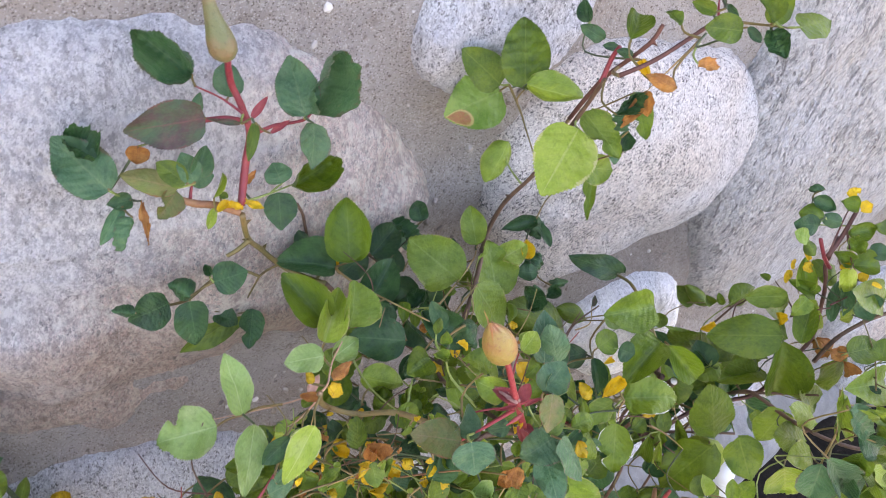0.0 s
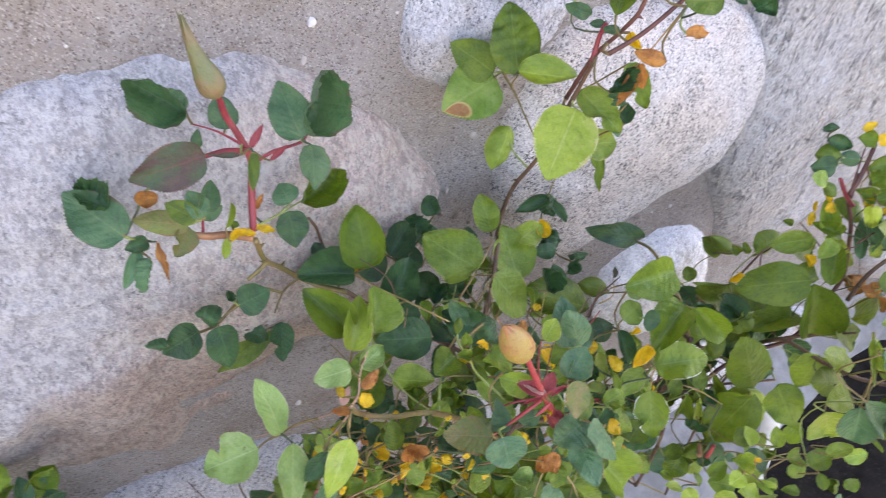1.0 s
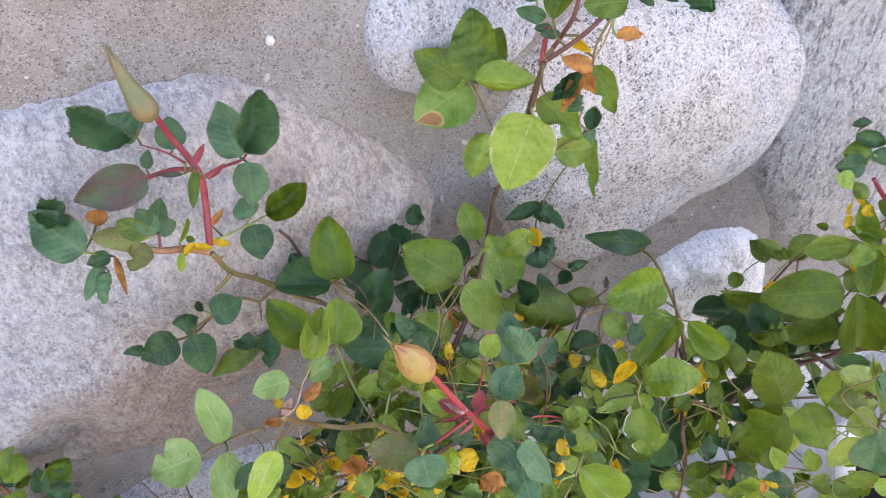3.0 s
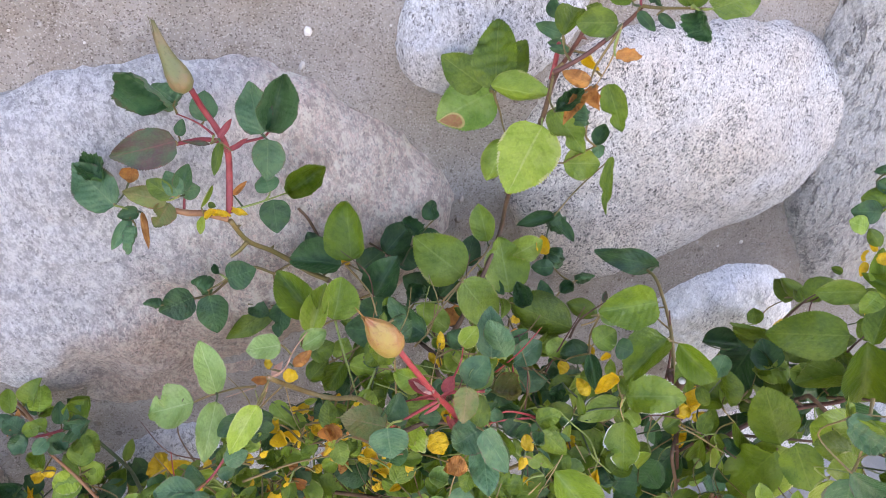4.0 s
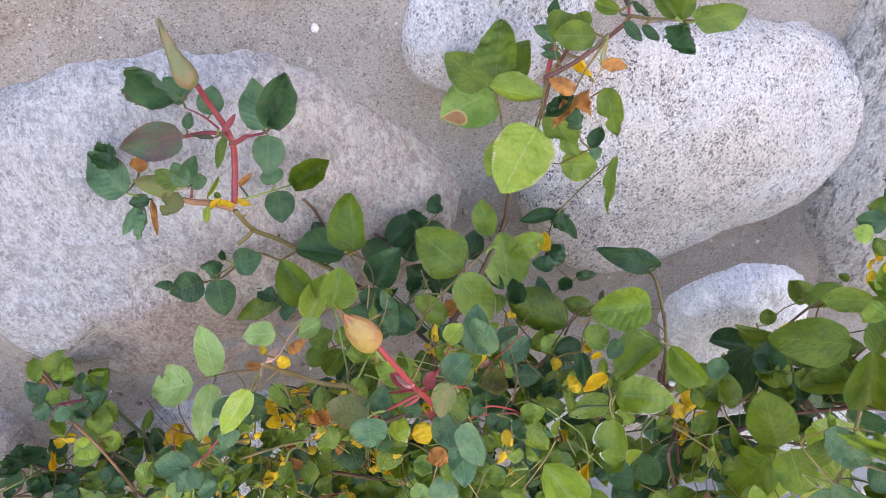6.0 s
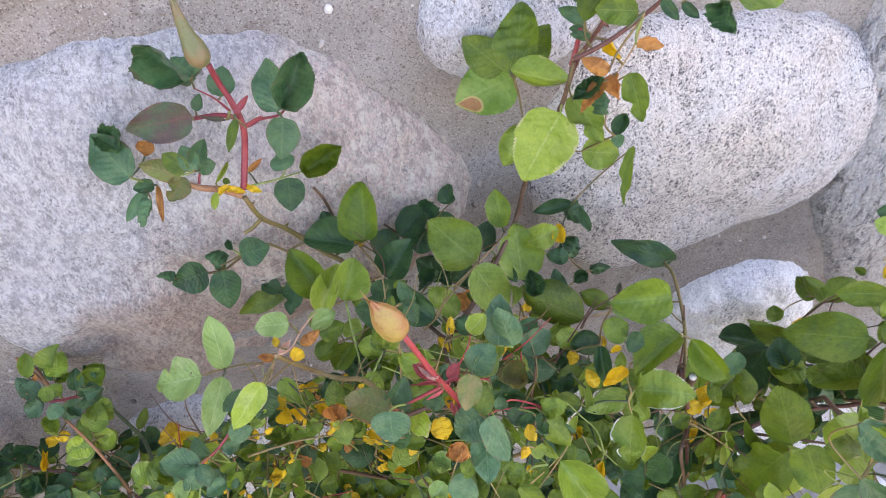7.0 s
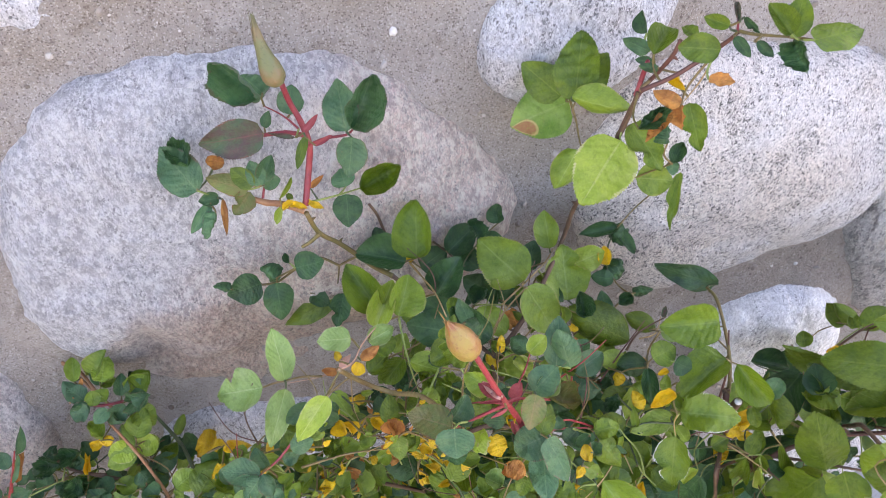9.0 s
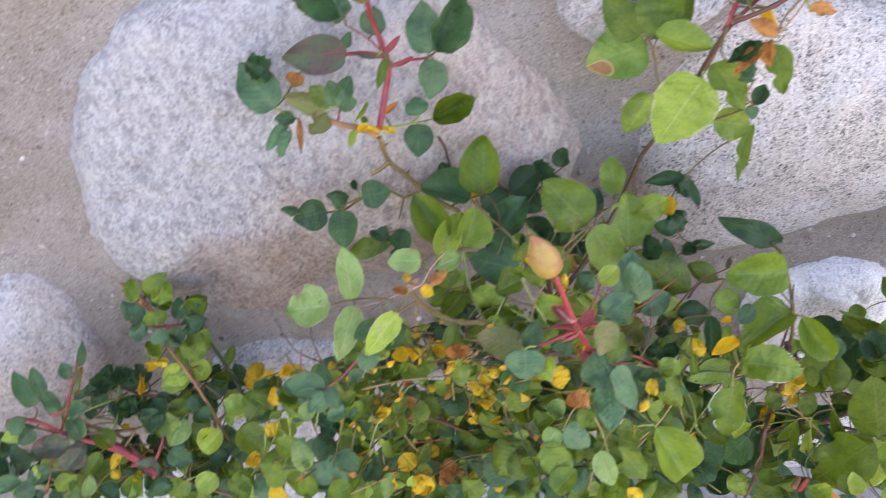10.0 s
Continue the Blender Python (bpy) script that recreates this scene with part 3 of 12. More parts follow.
def thorn(verts, faces, p, away, size):
    away = away.normalized()
    s = away.cross(Vector((0.2, 0.5, 0.84))).normalized()
    t = away.cross(s)
    i = len(verts)
    for k in range(4):
        a = math.pi / 2 * k
        verts.append(tuple(p + s * math.cos(a) * size * 0.22 + t * math.sin(a) * size * 0.4))
    verts.append(tuple(p + away * size - t * size * 0.3))
    faces += [(i + k, i + (k + 1) % 4, i + 4) for k in range(4)]


def bush(x, y, label):
    b = new("rose_bush")
    b.location = (x, y, 0.0)
    b.empty_display_size = 0.1
    bpy.context.view_layer.update()
    return tagged(b, label, "rose bush")


BUSH_LINES = {}   # bush name: the points along its canes
CANES = {}   # cane object name: the points along it and its twigs
thorny = random.Random(8)


def cane(parent, colour, radius, *points):
    """A main cane of a bush, with a few thorns, rooted at the foot of the bush."""
    verts, faces = [], []
    points = clear_line(points, radius + 0.001)
    if radius > 0.002 and colour in ("brown", "redbrown", "olive"):
        radius *= 0.78
    line = tube(verts, faces, points, radius, radius * 0.8, 9, 0.12)
    for i in range(3, len(line) - 2, 4):
        if thorny.random() < 0.6 and radius > 0.0013:
            away = Vector((thorny.uniform(-1, 1), thorny.uniform(-1, 0.2), thorny.uniform(-0.6, 0.8)))
            thorn(verts, faces, line[i] + away.normalized() * radius * 0.7, away, 0.0024 + 0.6 * radius)
    first, bind = Vector(points[0]), None
    older = BUSH_LINES.setdefault(parent.name, [])
    if older:
        foot = min(older, key=lambda p: (p - first).length + max(0.0, p.z - first.z))
    else:
        foot = parent.location.copy()
    if (foot - first).length > 0.004:
        reach = (foot - first).length
        bind = (foot, foot.lerp(first, 0.5) + Vector((0, 0.25, -0.2)) * reach, first)
    older += line
    ob = child("cane", mesh_of("cane", verts, faces, STEM[colour]), parent, colour_words[colour] + " thorny rose cane")
    CANES[ob.name] = line
    if bind:
        joint_verts, joint_faces = [], []
        tube(joint_verts, joint_faces, clear_line(bind, radius + 0.001), radius * 0.8, radius * 0.8, 7, 0.1)
        child("twig", mesh_of("twig", joint_verts, joint_faces, STEM["brown" if radius > 0.0016 else "olivebrown"]), ob)
    return ob


colour_words = {"red": "glossy red", "maroon": "dark red", "olive": "olive green", "olivebrown": "olive brown", "tan": "tan", "pink": "pinkish tan", "green": "green", "darkgreen": "dark green", "brown": "brown woody", "redbrown": "red-brown", "orangebrown": "orange-brown"}


def twig(parent, colour, radius, *points):
    verts, faces = [], []
    points = clear_line(points, radius + 0.001)
    line = tube(verts, faces, points, radius, radius * (0.45 if radius < 0.0013 else 0.78), 7, 0.08)
    CANES[parent.name] += line
    return child("twig", mesh_of("twig", verts, faces, STEM[colour]), parent, colour_words[colour] + " side twig")


def blade_mesh(name, material, shape, cup, droop, wave, seed, roll=0.0, bite=0.0, crumple=0.0, teeth=25, rag=0.0, quilt=0.0):
    """A toothed rose leaflet, one unit long and one wide: y runs to the tip, x across, z is up."""
    n, half = teeth * 2, 3
    verts, faces, uvs = [], [], []
    for i in range(n + 1):
        s = i / n
        w = 0.53 * math.sin(math.pi * min(1.0, s ** shape)) ** (0.5 + 0.24 * s ** 2) * (1 - 0.08 * s)
        uneven = {-1: 1 + 0.1 * fractal(s * 2.5 + seed, 0.0, seed, 1.0, 3), 1: 1 + 0.1 * fractal(s * 2.5 + seed, 9.0, seed, 1.0, 3)}
        if bite:
            uneven[1] *= 1 - 0.55 * math.exp(-(((s - bite) / 0.08) ** 2))
            uneven[-1] *= 1 - 0.25 * math.exp(-(((s - bite - 0.2) / 0.05) ** 2))
        for k in range(-half, half + 1):
            v = k / half
            x, y = w * v * uneven[1 if k > 0 else -1], s
            if abs(k) == half:
                x *= 1 + (0.028 if i % 2 else -0.024) + rag * fractal(s * 5 + seed, k, seed, 1.0, 3)
                y += (0.012 if i % 2 else -0.006) + 0.3 * rag * fractal(s * 7, k + seed, seed, 1.0, 2)
            side = abs(v)
            z = cup * (w * side * 2) ** 1.15 - droop * (s - 0.25) ** 2 + wave * math.sin(s * 9 + seed + 2 * v) * side * 0.5
            z += 0.045 * fractal(x * 3 + seed, y * 3, seed, 1.0, 3) + roll * side ** 4 + crumple * fractal(x * 5 + seed, y * 5, seed, 1.0, 3) * (0.4 + side) + quilt * math.sin(38 * (s - 0.3 * side)) * min(1.0, 3 * side * (1.15 - side))
            verts.append((x, y, z))
            uvs.append((s, 0.5 + 0.5 * v))
    row = 2 * half + 1
    for i in range(n):
        for k in range(row - 1):
            a = i * row + k
            faces.append((a, a + 1, a + row + 1, a + row))
    me = mesh_of(name, verts, faces, material)
    layer = me.uv_layers.new(name="UVMap")
    for loop in me.loops:
        layer.data[loop.index].uv = uvs[loop.vertex_index]
    return me


BLADES = {}
for colour, material in LEAF.items():
    curl = 2.2 if colour in ("yellow", "dry", "pink") else 1.0
    crease = 0.16 if colour in ("yellow", "dry", "pink") else 0.0
    BLADES[colour] = [
        blade_mesh("leaf", material, 0.80, 0.10 * curl, 0.10 * curl, 0.04 * curl, 0.3, crumple=crease),
        blade_mesh("leaf", material, 0.86, 0.28 * curl, 0.16 * curl, 0.05 * curl, 1.7, crumple=crease),
        blade_mesh("leaf", material, 0.76, -0.10 * curl, 0.26 * curl, 0.06 * curl, 3.1, crumple=crease),
        blade_mesh("leaf", material, 0.90, 0.18, -0.14 * curl, 0.10 * curl, 4.4, crumple=crease),
        blade_mesh("leaf", material, 0.82, 0.05, 0.05, 0.14 * curl, 5.9, crumple=crease),
        blade_mesh("leaf", material, 0.78, 0.15, 0.12 * curl, 0.12, 7.7, 0.2 * curl, crumple=crease),
        blade_mesh("leaf", material, 0.84, -0.12, 0.3, 0.10, 9.2, -0.16 * curl, crumple=crease),
        blade_mesh("leaf", material, 0.8, 0.5 * curl, 0.25, 0.08, 11.3, crumple=crease),
        blade_mesh("leaf", material, 0.84, 0.32, 0.45, 0.12, 15.2, -0.1, crumple=crease + 0.08),
        blade_mesh("leaf", material, 0.82, 0.12, 0.15 * curl, 0.08, 13.9, 0.05, 0.62, crumple=crease),
        blade_mesh("leaf", material, 0.80, 0.3, 0.3, 0.2, 17.3, 0.3, crumple=0.26, rag=0.16),
        blade_mesh("leaf", material, 0.74, -0.25, 0.4, 0.25, 19.8, -0.35, crumple=0.22, rag=0.12),
        blade_mesh("leaf", material, 0.86, 0.55, -0.2, 0.18, 23.1, 0.45, crumple=0.18, rag=0.1),
        blade_mesh("leaf", material, 0.72, 0.08, 0.1, 0.06, 29.4, crumple=0.03),
        blade_mesh("leaf", material, 0.82, 0.12, 0.2, 0.05, 31.7, crumple=0.05, quilt=0.035),
    ]
leafy = random.Random(21)
crumpled = random.Random(5)
FACING = Vector((-0.13, -0.44, 0.97))
PETIOLES = {}


def leaf(parent, colour, base, tip, width, twist, shape=None):
    """A leaflet from its base to its tip; its face turns up and outwards, twisted by some degrees."""
    b, t = Vector(base), Vector(tip)
    out = max(clearance(b.lerp(t, k), 0.004 + 0.12 * width) for k in (0.0, 0.5, 1.0))
    b, t = b + OUTWARD * out, t + OUTWARD * out
    if colour == "yellow":
        t, width = b.lerp(t, 0.88), 0.86 * width
    along = t - b
    length = along.length
    along.normalize()
    up = (FACING - (b + t) / 2).normalized()
    up = (up - along * up.dot(along)).normalized()
    up = Matrix.Rotation(radians(twist), 3, along) @ up
    across = along.cross(up).normalized()
    m = Matrix((across * width, along * length, up * (0.5 * length + 0.5 * width))).transposed().to_4x4()
    m.translation = b
    pick = min(int(leafy.random() * 9.4), 9)
    if shape is None and colour in ("blue", "dark", "red") and crumpled.random() < 0.3 and length < 0.022:
        shape = "crumpled"
    if shape == "crumpled":
        pick = crumpled.choice((10, 11, 12))
    elif shape == "round":
        pick = 13
    elif shape == "quilted":
        pick = 14
    elif shape == "bitten":
        pick = 9
    elif length < 0.017 and colour in ("green", "mid", "pale", "light") and crumpled.random() < 0.6:
        pick = crumpled.choice((1, 5, 7, 8, 10, 12))
    ob = new("leaf", BLADES[colour][pick])
    ob.parent = parent
    ob.matrix_parent_inverse = parent.matrix_world.inverted()
    ob.matrix_basis = m
    near = min(CANES[parent.name], key=lambda p: (p - b).length)
    if 0.003 < (near - b).length < 0.07:
        PETIOLES.setdefault(parent.name, []).append((parent, near, b, length))
        CANES[parent.name].append(b)
    return ob


def petioles():
    """The leaf stalks, each from its twig to the foot of its leaf."""
    for items in PETIOLES.values():
        for parent, near, b, length in items:
            verts, faces = [], []
            reach = (near - b).length
            if reach < 0.034:
                mid = near.lerp(b, 0.55) + Vector((0, 0.22, -0.2)) * reach
                tube(verts, faces, clear_line((near, mid, b), 0.001), 0.0008, 0.0005, 5, 0.0, 3)
            else:
                mid = near.lerp(b, 0.6) - OUTWARD * 0.45 * reach
                tube(verts, faces, clear_line((near, mid, b), 0.001), 0.0007, 0.0005, 5, 0.0, 4)
            child("petiole", mesh_of("petiole", verts, faces, STEM[leafy.choice(("green", "olive", "olive", "olivebrown", "darkgreen"))]), parent)


main_bush = bush(0.05, -0.13, "sprawling rose bush with green, yellowing and reddish leaves")
left_bush = bush(-0.33, -0.12, "low rose bush with small grey-green leaves beside the wall")
left2_bush = bush(-0.52, -0.2, "low rose bush with a red young shoot and grey-green leaves")
back_bush = bush(0.03, -0.128, "dense leafy rose bush close to the wall")
right_bush = bush(0.3, -0.13, "rose bush with large green leaves and red-brown canes")
# the main bush
c = cane(main_bush, "brown", 0.0025, (-0.046, -0.117, 0.574), (-0.033, -0.109, 0.586), (-0.019, -0.095, 0.594), (-0.002, -0.073, 0.603), (0.013, -0.051, 0.610), (0.024, -0.033, 0.616))
c = cane(main_bush, "olive", 0.0025, (-0.111, -0.068, 0.617), (-0.124, -0.052, 0.613), (-0.136, -0.043, 0.618), (-0.147, -0.048, 0.634), (-0.159, -0.060, 0.655), (-0.165, -0.069, 0.680))
twig(c, "maroon", 0.0022, (-0.165, -0.066, 0.684), (-0.161, -0.056, 0.705), (-0.159, -0.054, 0.722), (-0.163, -0.050, 0.736), (-0.168, -0.048, 0.748), (-0.171, -0.052, 0.763))
twig(c, "olive", 0.0015, (-0.159, -0.064, 0.657), (-0.171, -0.063, 0.646))
twig(c, "maroon", 0.0015, (-0.161, -0.055, 0.729), (-0.172, -0.055, 0.732), (-0.186, -0.057, 0.732))
twig(c, "maroon", 0.0012, (-0.159, -0.063, 0.727), (-0.149, -0.064, 0.732), (-0.136, -0.067, 0.736), (-0.131, -0.066, 0.740))
twig(c, "orangebrown", 0.0023, (-0.166, -0.068, 0.681), (-0.179, -0.065, 0.685), (-0.189, -0.066, 0.688), (-0.196, -0.067, 0.692))
twig(c, "maroon", 0.0009, (-0.191, -0.064, 0.690), (-0.189, -0.060, 0.697), (-0.185, -0.059, 0.700))
twig(c, "maroon", 0.0008, (-0.164, -0.058, 0.736), (-0.173, -0.049, 0.740), (-0.184, -0.042, 0.743))
twig(c, "green", 0.0009, (-0.169, -0.065, 0.684), (-0.148, -0.050, 0.677), (-0.128, -0.037, 0.673))
leaf(c, "blue", (-0.184, -0.021, 0.728), (-0.208, -0.008, 0.746), 0.019, -18, "crumpled")
leaf(c, "blue", (-0.184, -0.024, 0.737), (-0.197, -0.015, 0.746), 0.017, 5)
leaf(c, "blue", (-0.169, -0.048, 0.740), (-0.167, -0.033, 0.752), 0.016, 1, "round")
leaf(c, "red", (-0.184, -0.067, 0.740), (-0.221, -0.070, 0.736), 0.023, -10, "round")
leaf(c, "blue", (-0.185, -0.050, 0.733), (-0.181, -0.043, 0.740), 0.007, 22)
leaf(c, "blue", (-0.136, -0.071, 0.741), (-0.140, -0.048, 0.763), 0.022, -17, "round")
leaf(c, "blue", (-0.132, -0.067, 0.740), (-0.119, -0.052, 0.767), 0.021, 6, "crumpled")
leaf(c, "blue", (-0.133, -0.076, 0.740), (-0.136, -0.091, 0.722), 0.020, -24, "round")
leaf(c, "red", (-0.166, -0.064, 0.734), (-0.182, -0.060, 0.735), 0.003, -16)
leaf(c, "crimson", (-0.161, -0.064, 0.737), (-0.152, -0.059, 0.746), 0.004, -6)
leaf(c, "green", (-0.160, -0.067, 0.736), (-0.166, -0.081, 0.723), 0.006, 7)
leaf(c, "crimson", (-0.154, -0.074, 0.734), (-0.144, -0.071, 0.739), 0.003, -8)
leaf(c, "dry", (-0.214, -0.058, 0.720), (-0.216, -0.063, 0.713), 0.011, 11)
leaf(c, "blue", (-0.190, -0.071, 0.705), (-0.195, -0.064, 0.719), 0.012, -3)
leaf(c, "blue", (-0.189, -0.068, 0.707), (-0.182, -0.061, 0.720), 0.011, -2)
leaf(c, "blue", (-0.191, -0.061, 0.700), (-0.179, -0.063, 0.703), 0.011, 0)
leaf(c, "bronze", (-0.198, -0.070, 0.702), (-0.224, -0.062, 0.707), 0.013, -4)
leaf(c, "green", (-0.194, -0.072, 0.706), (-0.207, -0.065, 0.715), 0.012, -5)
leaf(c, "bronze", (-0.198, -0.066, 0.697), (-0.208, -0.076, 0.688), 0.014, -18)
leaf(c, "blue", (-0.228, -0.053, 0.687), (-0.251, -0.030, 0.705), 0.026, -15, "round")
leaf(c, "dark", (-0.233, -0.049, 0.705), (-0.245, -0.036, 0.712), 0.015, 10, "crumpled")
leaf(c, "blue", (-0.219, -0.058, 0.688), (-0.231, -0.062, 0.689), 0.009, 3)
leaf(c, "blue", (-0.224, -0.062, 0.687), (-0.236, -0.077, 0.676), 0.008, 0)
leaf(c, "blue", (-0.220, -0.070, 0.686), (-0.225, -0.081, 0.673), 0.008, -27)
leaf(c, "dry", (-0.215, -0.065, 0.692), (-0.214, -0.081, 0.676), 0.004, -3)
leaf(c, "yellow", (-0.179, -0.072, 0.686), (-0.171, -0.067, 0.690), 0.005, -16)
leaf(c, "yellow", (-0.175, -0.068, 0.687), (-0.162, -0.069, 0.684), 0.005, -15)
leaf(c, "yellow", (-0.164, -0.065, 0.686), (-0.152, -0.071, 0.683), 0.005, -11)
leaf(c, "light", (-0.180, -0.070, 0.687), (-0.184, -0.075, 0.677), 0.005, 7)
leaf(c, "light", (-0.180, -0.069, 0.693), (-0.172, -0.055, 0.699), 0.003, 8)
leaf(c, "green", (-0.176, -0.064, 0.692), (-0.172, -0.066, 0.690), 0.004, 11)
leaf(c, "dry", (-0.162, -0.052, 0.687), (-0.153, -0.049, 0.694), 0.004, 0)
leaf(c, "blue", (-0.139, -0.052, 0.686), (-0.142, -0.041, 0.693), 0.016, -5, "round")
leaf(c, "green", (-0.129, -0.040, 0.674), (-0.102, -0.032, 0.686), 0.018, 0, "crumpled")
leaf(c, "dark", (-0.139, -0.046, 0.675), (-0.139, -0.059, 0.657), 0.020, -5, "round")
c = cane(main_bush, "olive", 0.0010, (-0.148, -0.050, 0.614), (-0.164, -0.045, 0.619), (-0.180, -0.050, 0.613), (-0.193, -0.056, 0.608), (-0.212, -0.059, 0.609), (-0.223, -0.063, 0.611))
leaf(c, "dark", (-0.178, -0.061, 0.625), (-0.158, -0.060, 0.629), 0.020, 3, "round")
leaf(c, "dark", (-0.181, -0.065, 0.634), (-0.183, -0.060, 0.639), 0.005, -12)
leaf(c, "dark", (-0.191, -0.065, 0.621), (-0.204, -0.057, 0.624), 0.013, -18)
leaf(c, "dark", (-0.203, -0.060, 0.612), (-0.226, -0.067, 0.609), 0.023, -17, "round")
leaf(c, "dark", (-0.192, -0.063, 0.614), (-0.190, -0.078, 0.591), 0.021, -5)
leaf(c, "dark", (-0.222, -0.070, 0.618), (-0.234, -0.069, 0.620), 0.007, -15, "crumpled")
leaf(c, "green", (-0.152, -0.008, 0.539), (-0.193, -0.016, 0.518), 0.018, -14, "round")
leaf(c, "dark", (-0.146, -0.024, 0.558), (-0.153, -0.045, 0.543), 0.016, 8)
leaf(c, "dark", (-0.170, -0.008, 0.544), (-0.157, -0.018, 0.541), 0.014, -4)
c = cane(main_bush, "brown", 0.0012, (-0.108, -0.055, 0.615), (-0.110, -0.038, 0.614), (-0.114, -0.026, 0.623), (-0.118, -0.023, 0.634), (-0.123, -0.024, 0.644))
twig(c, "tan", 0.0009, (-0.097, -0.046, 0.608), (-0.089, -0.067, 0.611), (-0.085, -0.100, 0.629), (-0.086, -0.153, 0.664))
twig(c, "brown", 0.0009, (-0.077, -0.023, 0.606), (-0.065, -0.031, 0.600), (-0.056, -0.041, 0.596))
leaf(c, "green", (-0.123, -0.103, 0.621), (-0.143, -0.080, 0.643), 0.023, -6)
leaf(c, "dark", (-0.100, -0.048, 0.610), (-0.136, -0.038, 0.615), 0.026, 18)
leaf(c, "green", (-0.092, -0.043, 0.607), (-0.090, -0.018, 0.640), 0.029, -17)
leaf(c, "dark", (-0.114, -0.019, 0.599), (-0.119, -0.013, 0.611), 0.010, -2)
leaf(c, "yellow", (-0.094, -0.039, 0.601), (-0.108, -0.028, 0.613), 0.007, 3)
leaf(c, "dark", (-0.087, -0.034, 0.590), (-0.067, -0.029, 0.603), 0.021, -6)
leaf(c, "dark", (-0.080, -0.070, 0.597), (-0.061, -0.057, 0.620), 0.025, -7)
leaf(c, "dark", (-0.066, -0.022, 0.591), (-0.044, -0.010, 0.606), 0.021, -5)
leaf(c, "dark", (-0.041, -0.021, 0.600), (-0.050, -0.010, 0.610), 0.011, 26)
leaf(c, "dark", (-0.026, -0.002, 0.597), (-0.028, 0.010, 0.607), 0.014, -22)
leaf(c, "dark", (-0.043, -0.026, 0.575), (-0.059, -0.006, 0.582), 0.018, 4)
leaf(c, "dark", (-0.021, -0.008, 0.574), (-0.041, 0.001, 0.586), 0.018, 12)
c = cane(main_bush, "brown", 0.0021, (0.014, -0.048, 0.607), (0.021, -0.040, 0.622), (0.021, -0.048, 0.651), (0.023, -0.067, 0.690), (0.031, -0.077, 0.735), (0.030, -0.089, 0.768))
twig(c, "tan", 0.0008, (-0.033, -0.080, 0.591), (-0.014, -0.069, 0.601), (0.003, -0.056, 0.607), (0.012, -0.044, 0.609))
leaf(c, "mid", (-0.016, -0.072, 0.606), (-0.047, -0.047, 0.627), 0.036, -8)
leaf(c, "mid", (0.008, -0.048, 0.614), (0.005, -0.031, 0.637), 0.019, -13)
leaf(c, "mid", (0.018, -0.077, 0.587), (0.017, -0.048, 0.617), 0.033, 14)
leaf(c, "light", (0.024, -0.055, 0.601), (0.049, -0.052, 0.611), 0.020, 5)
leaf(c, "mid", (-0.024, -0.103, 0.631), (-0.003, -0.118, 0.599), 0.028, -17)
leaf(c, "dark", (-0.006, -0.041, 0.585), (0.003, -0.025, 0.602), 0.018, -4)
leaf(c, "green", (0.053, -0.118, 0.583), (0.011, -0.105, 0.603), 0.030, -14)
leaf(c, "dark", (0.016, -0.116, 0.612), (0.013, -0.104, 0.625), 0.013, 6)
leaf(c, "dark", (0.041, -0.100, 0.591), (0.037, -0.088, 0.606), 0.011, 0)
leaf(c, "dark", (0.065, -0.083, 0.592), (0.055, -0.085, 0.586), 0.010, 4)
leaf(c, "dark", (0.074, -0.070, 0.581), (0.090, -0.069, 0.582), 0.008, 6)
leaf(c, "dark", (0.056, -0.065, 0.593), (0.066, -0.055, 0.603), 0.017, 25)
leaf(c, "dark", (0.054, -0.069, 0.597), (0.038, -0.064, 0.597), 0.012, 1)
leaf(c, "yellow", (0.051, -0.059, 0.602), (0.052, -0.046, 0.612), 0.012, -12)
leaf(c, "dark", (0.061, -0.039, 0.621), (0.032, -0.040, 0.618), 0.011, 11)
leaf(c, "dark", (0.057, -0.038, 0.620), (0.065, -0.048, 0.608), 0.015, 21)
leaf(c, "dark", (0.063, -0.035, 0.617), (0.076, -0.050, 0.603), 0.009, -20)
leaf(c, "dark", (-0.032, -0.061, 0.577), (-0.014, -0.050, 0.582), 0.017, 15)
leaf(c, "mid", (-0.034, -0.103, 0.587), (-0.054, -0.092, 0.603), 0.018, 19)
leaf(c, "dark", (-0.054, -0.083, 0.596), (-0.043, -0.077, 0.604), 0.012, -25)
leaf(c, "dark", (-0.035, -0.055, 0.578), (-0.056, -0.045, 0.588), 0.019, -7)
leaf(c, "dark", (-0.058, -0.155, 0.643), (-0.079, -0.133, 0.650), 0.019, -11)
leaf(c, "dark", (-0.070, -0.111, 0.600), (-0.105, -0.103, 0.604), 0.027, -3)
leaf(c, "dark", (-0.072, -0.096, 0.601), (-0.093, -0.087, 0.609), 0.020, -12)
twig(c, "olive", 0.0009, (0.011, -0.028, 0.731), (0.013, -0.044, 0.722), (0.013, -0.056, 0.715), (0.016, -0.071, 0.702))
leaf(c, "spotted", (0.017, -0.010, 0.714), (-0.023, -0.013, 0.699), 0.038, 10, "round")
leaf(c, "green", (0.010, -0.034, 0.724), (0.018, -0.002, 0.758), 0.028, -12, "quilted")
leaf(c, "green", (0.007, -0.020, 0.724), (-0.018, -0.006, 0.742), 0.025, 6, "round")
leaf(c, "green", (0.016, -0.022, 0.722), (0.036, -0.012, 0.748), 0.025, -8, "round")
leaf(c, "mid", (0.003, -0.056, 0.747), (0.032, -0.076, 0.746), 0.019, 27)
leaf(c, "mid", (0.023, -0.029, 0.688), (0.008, -0.042, 0.664), 0.020, -13)
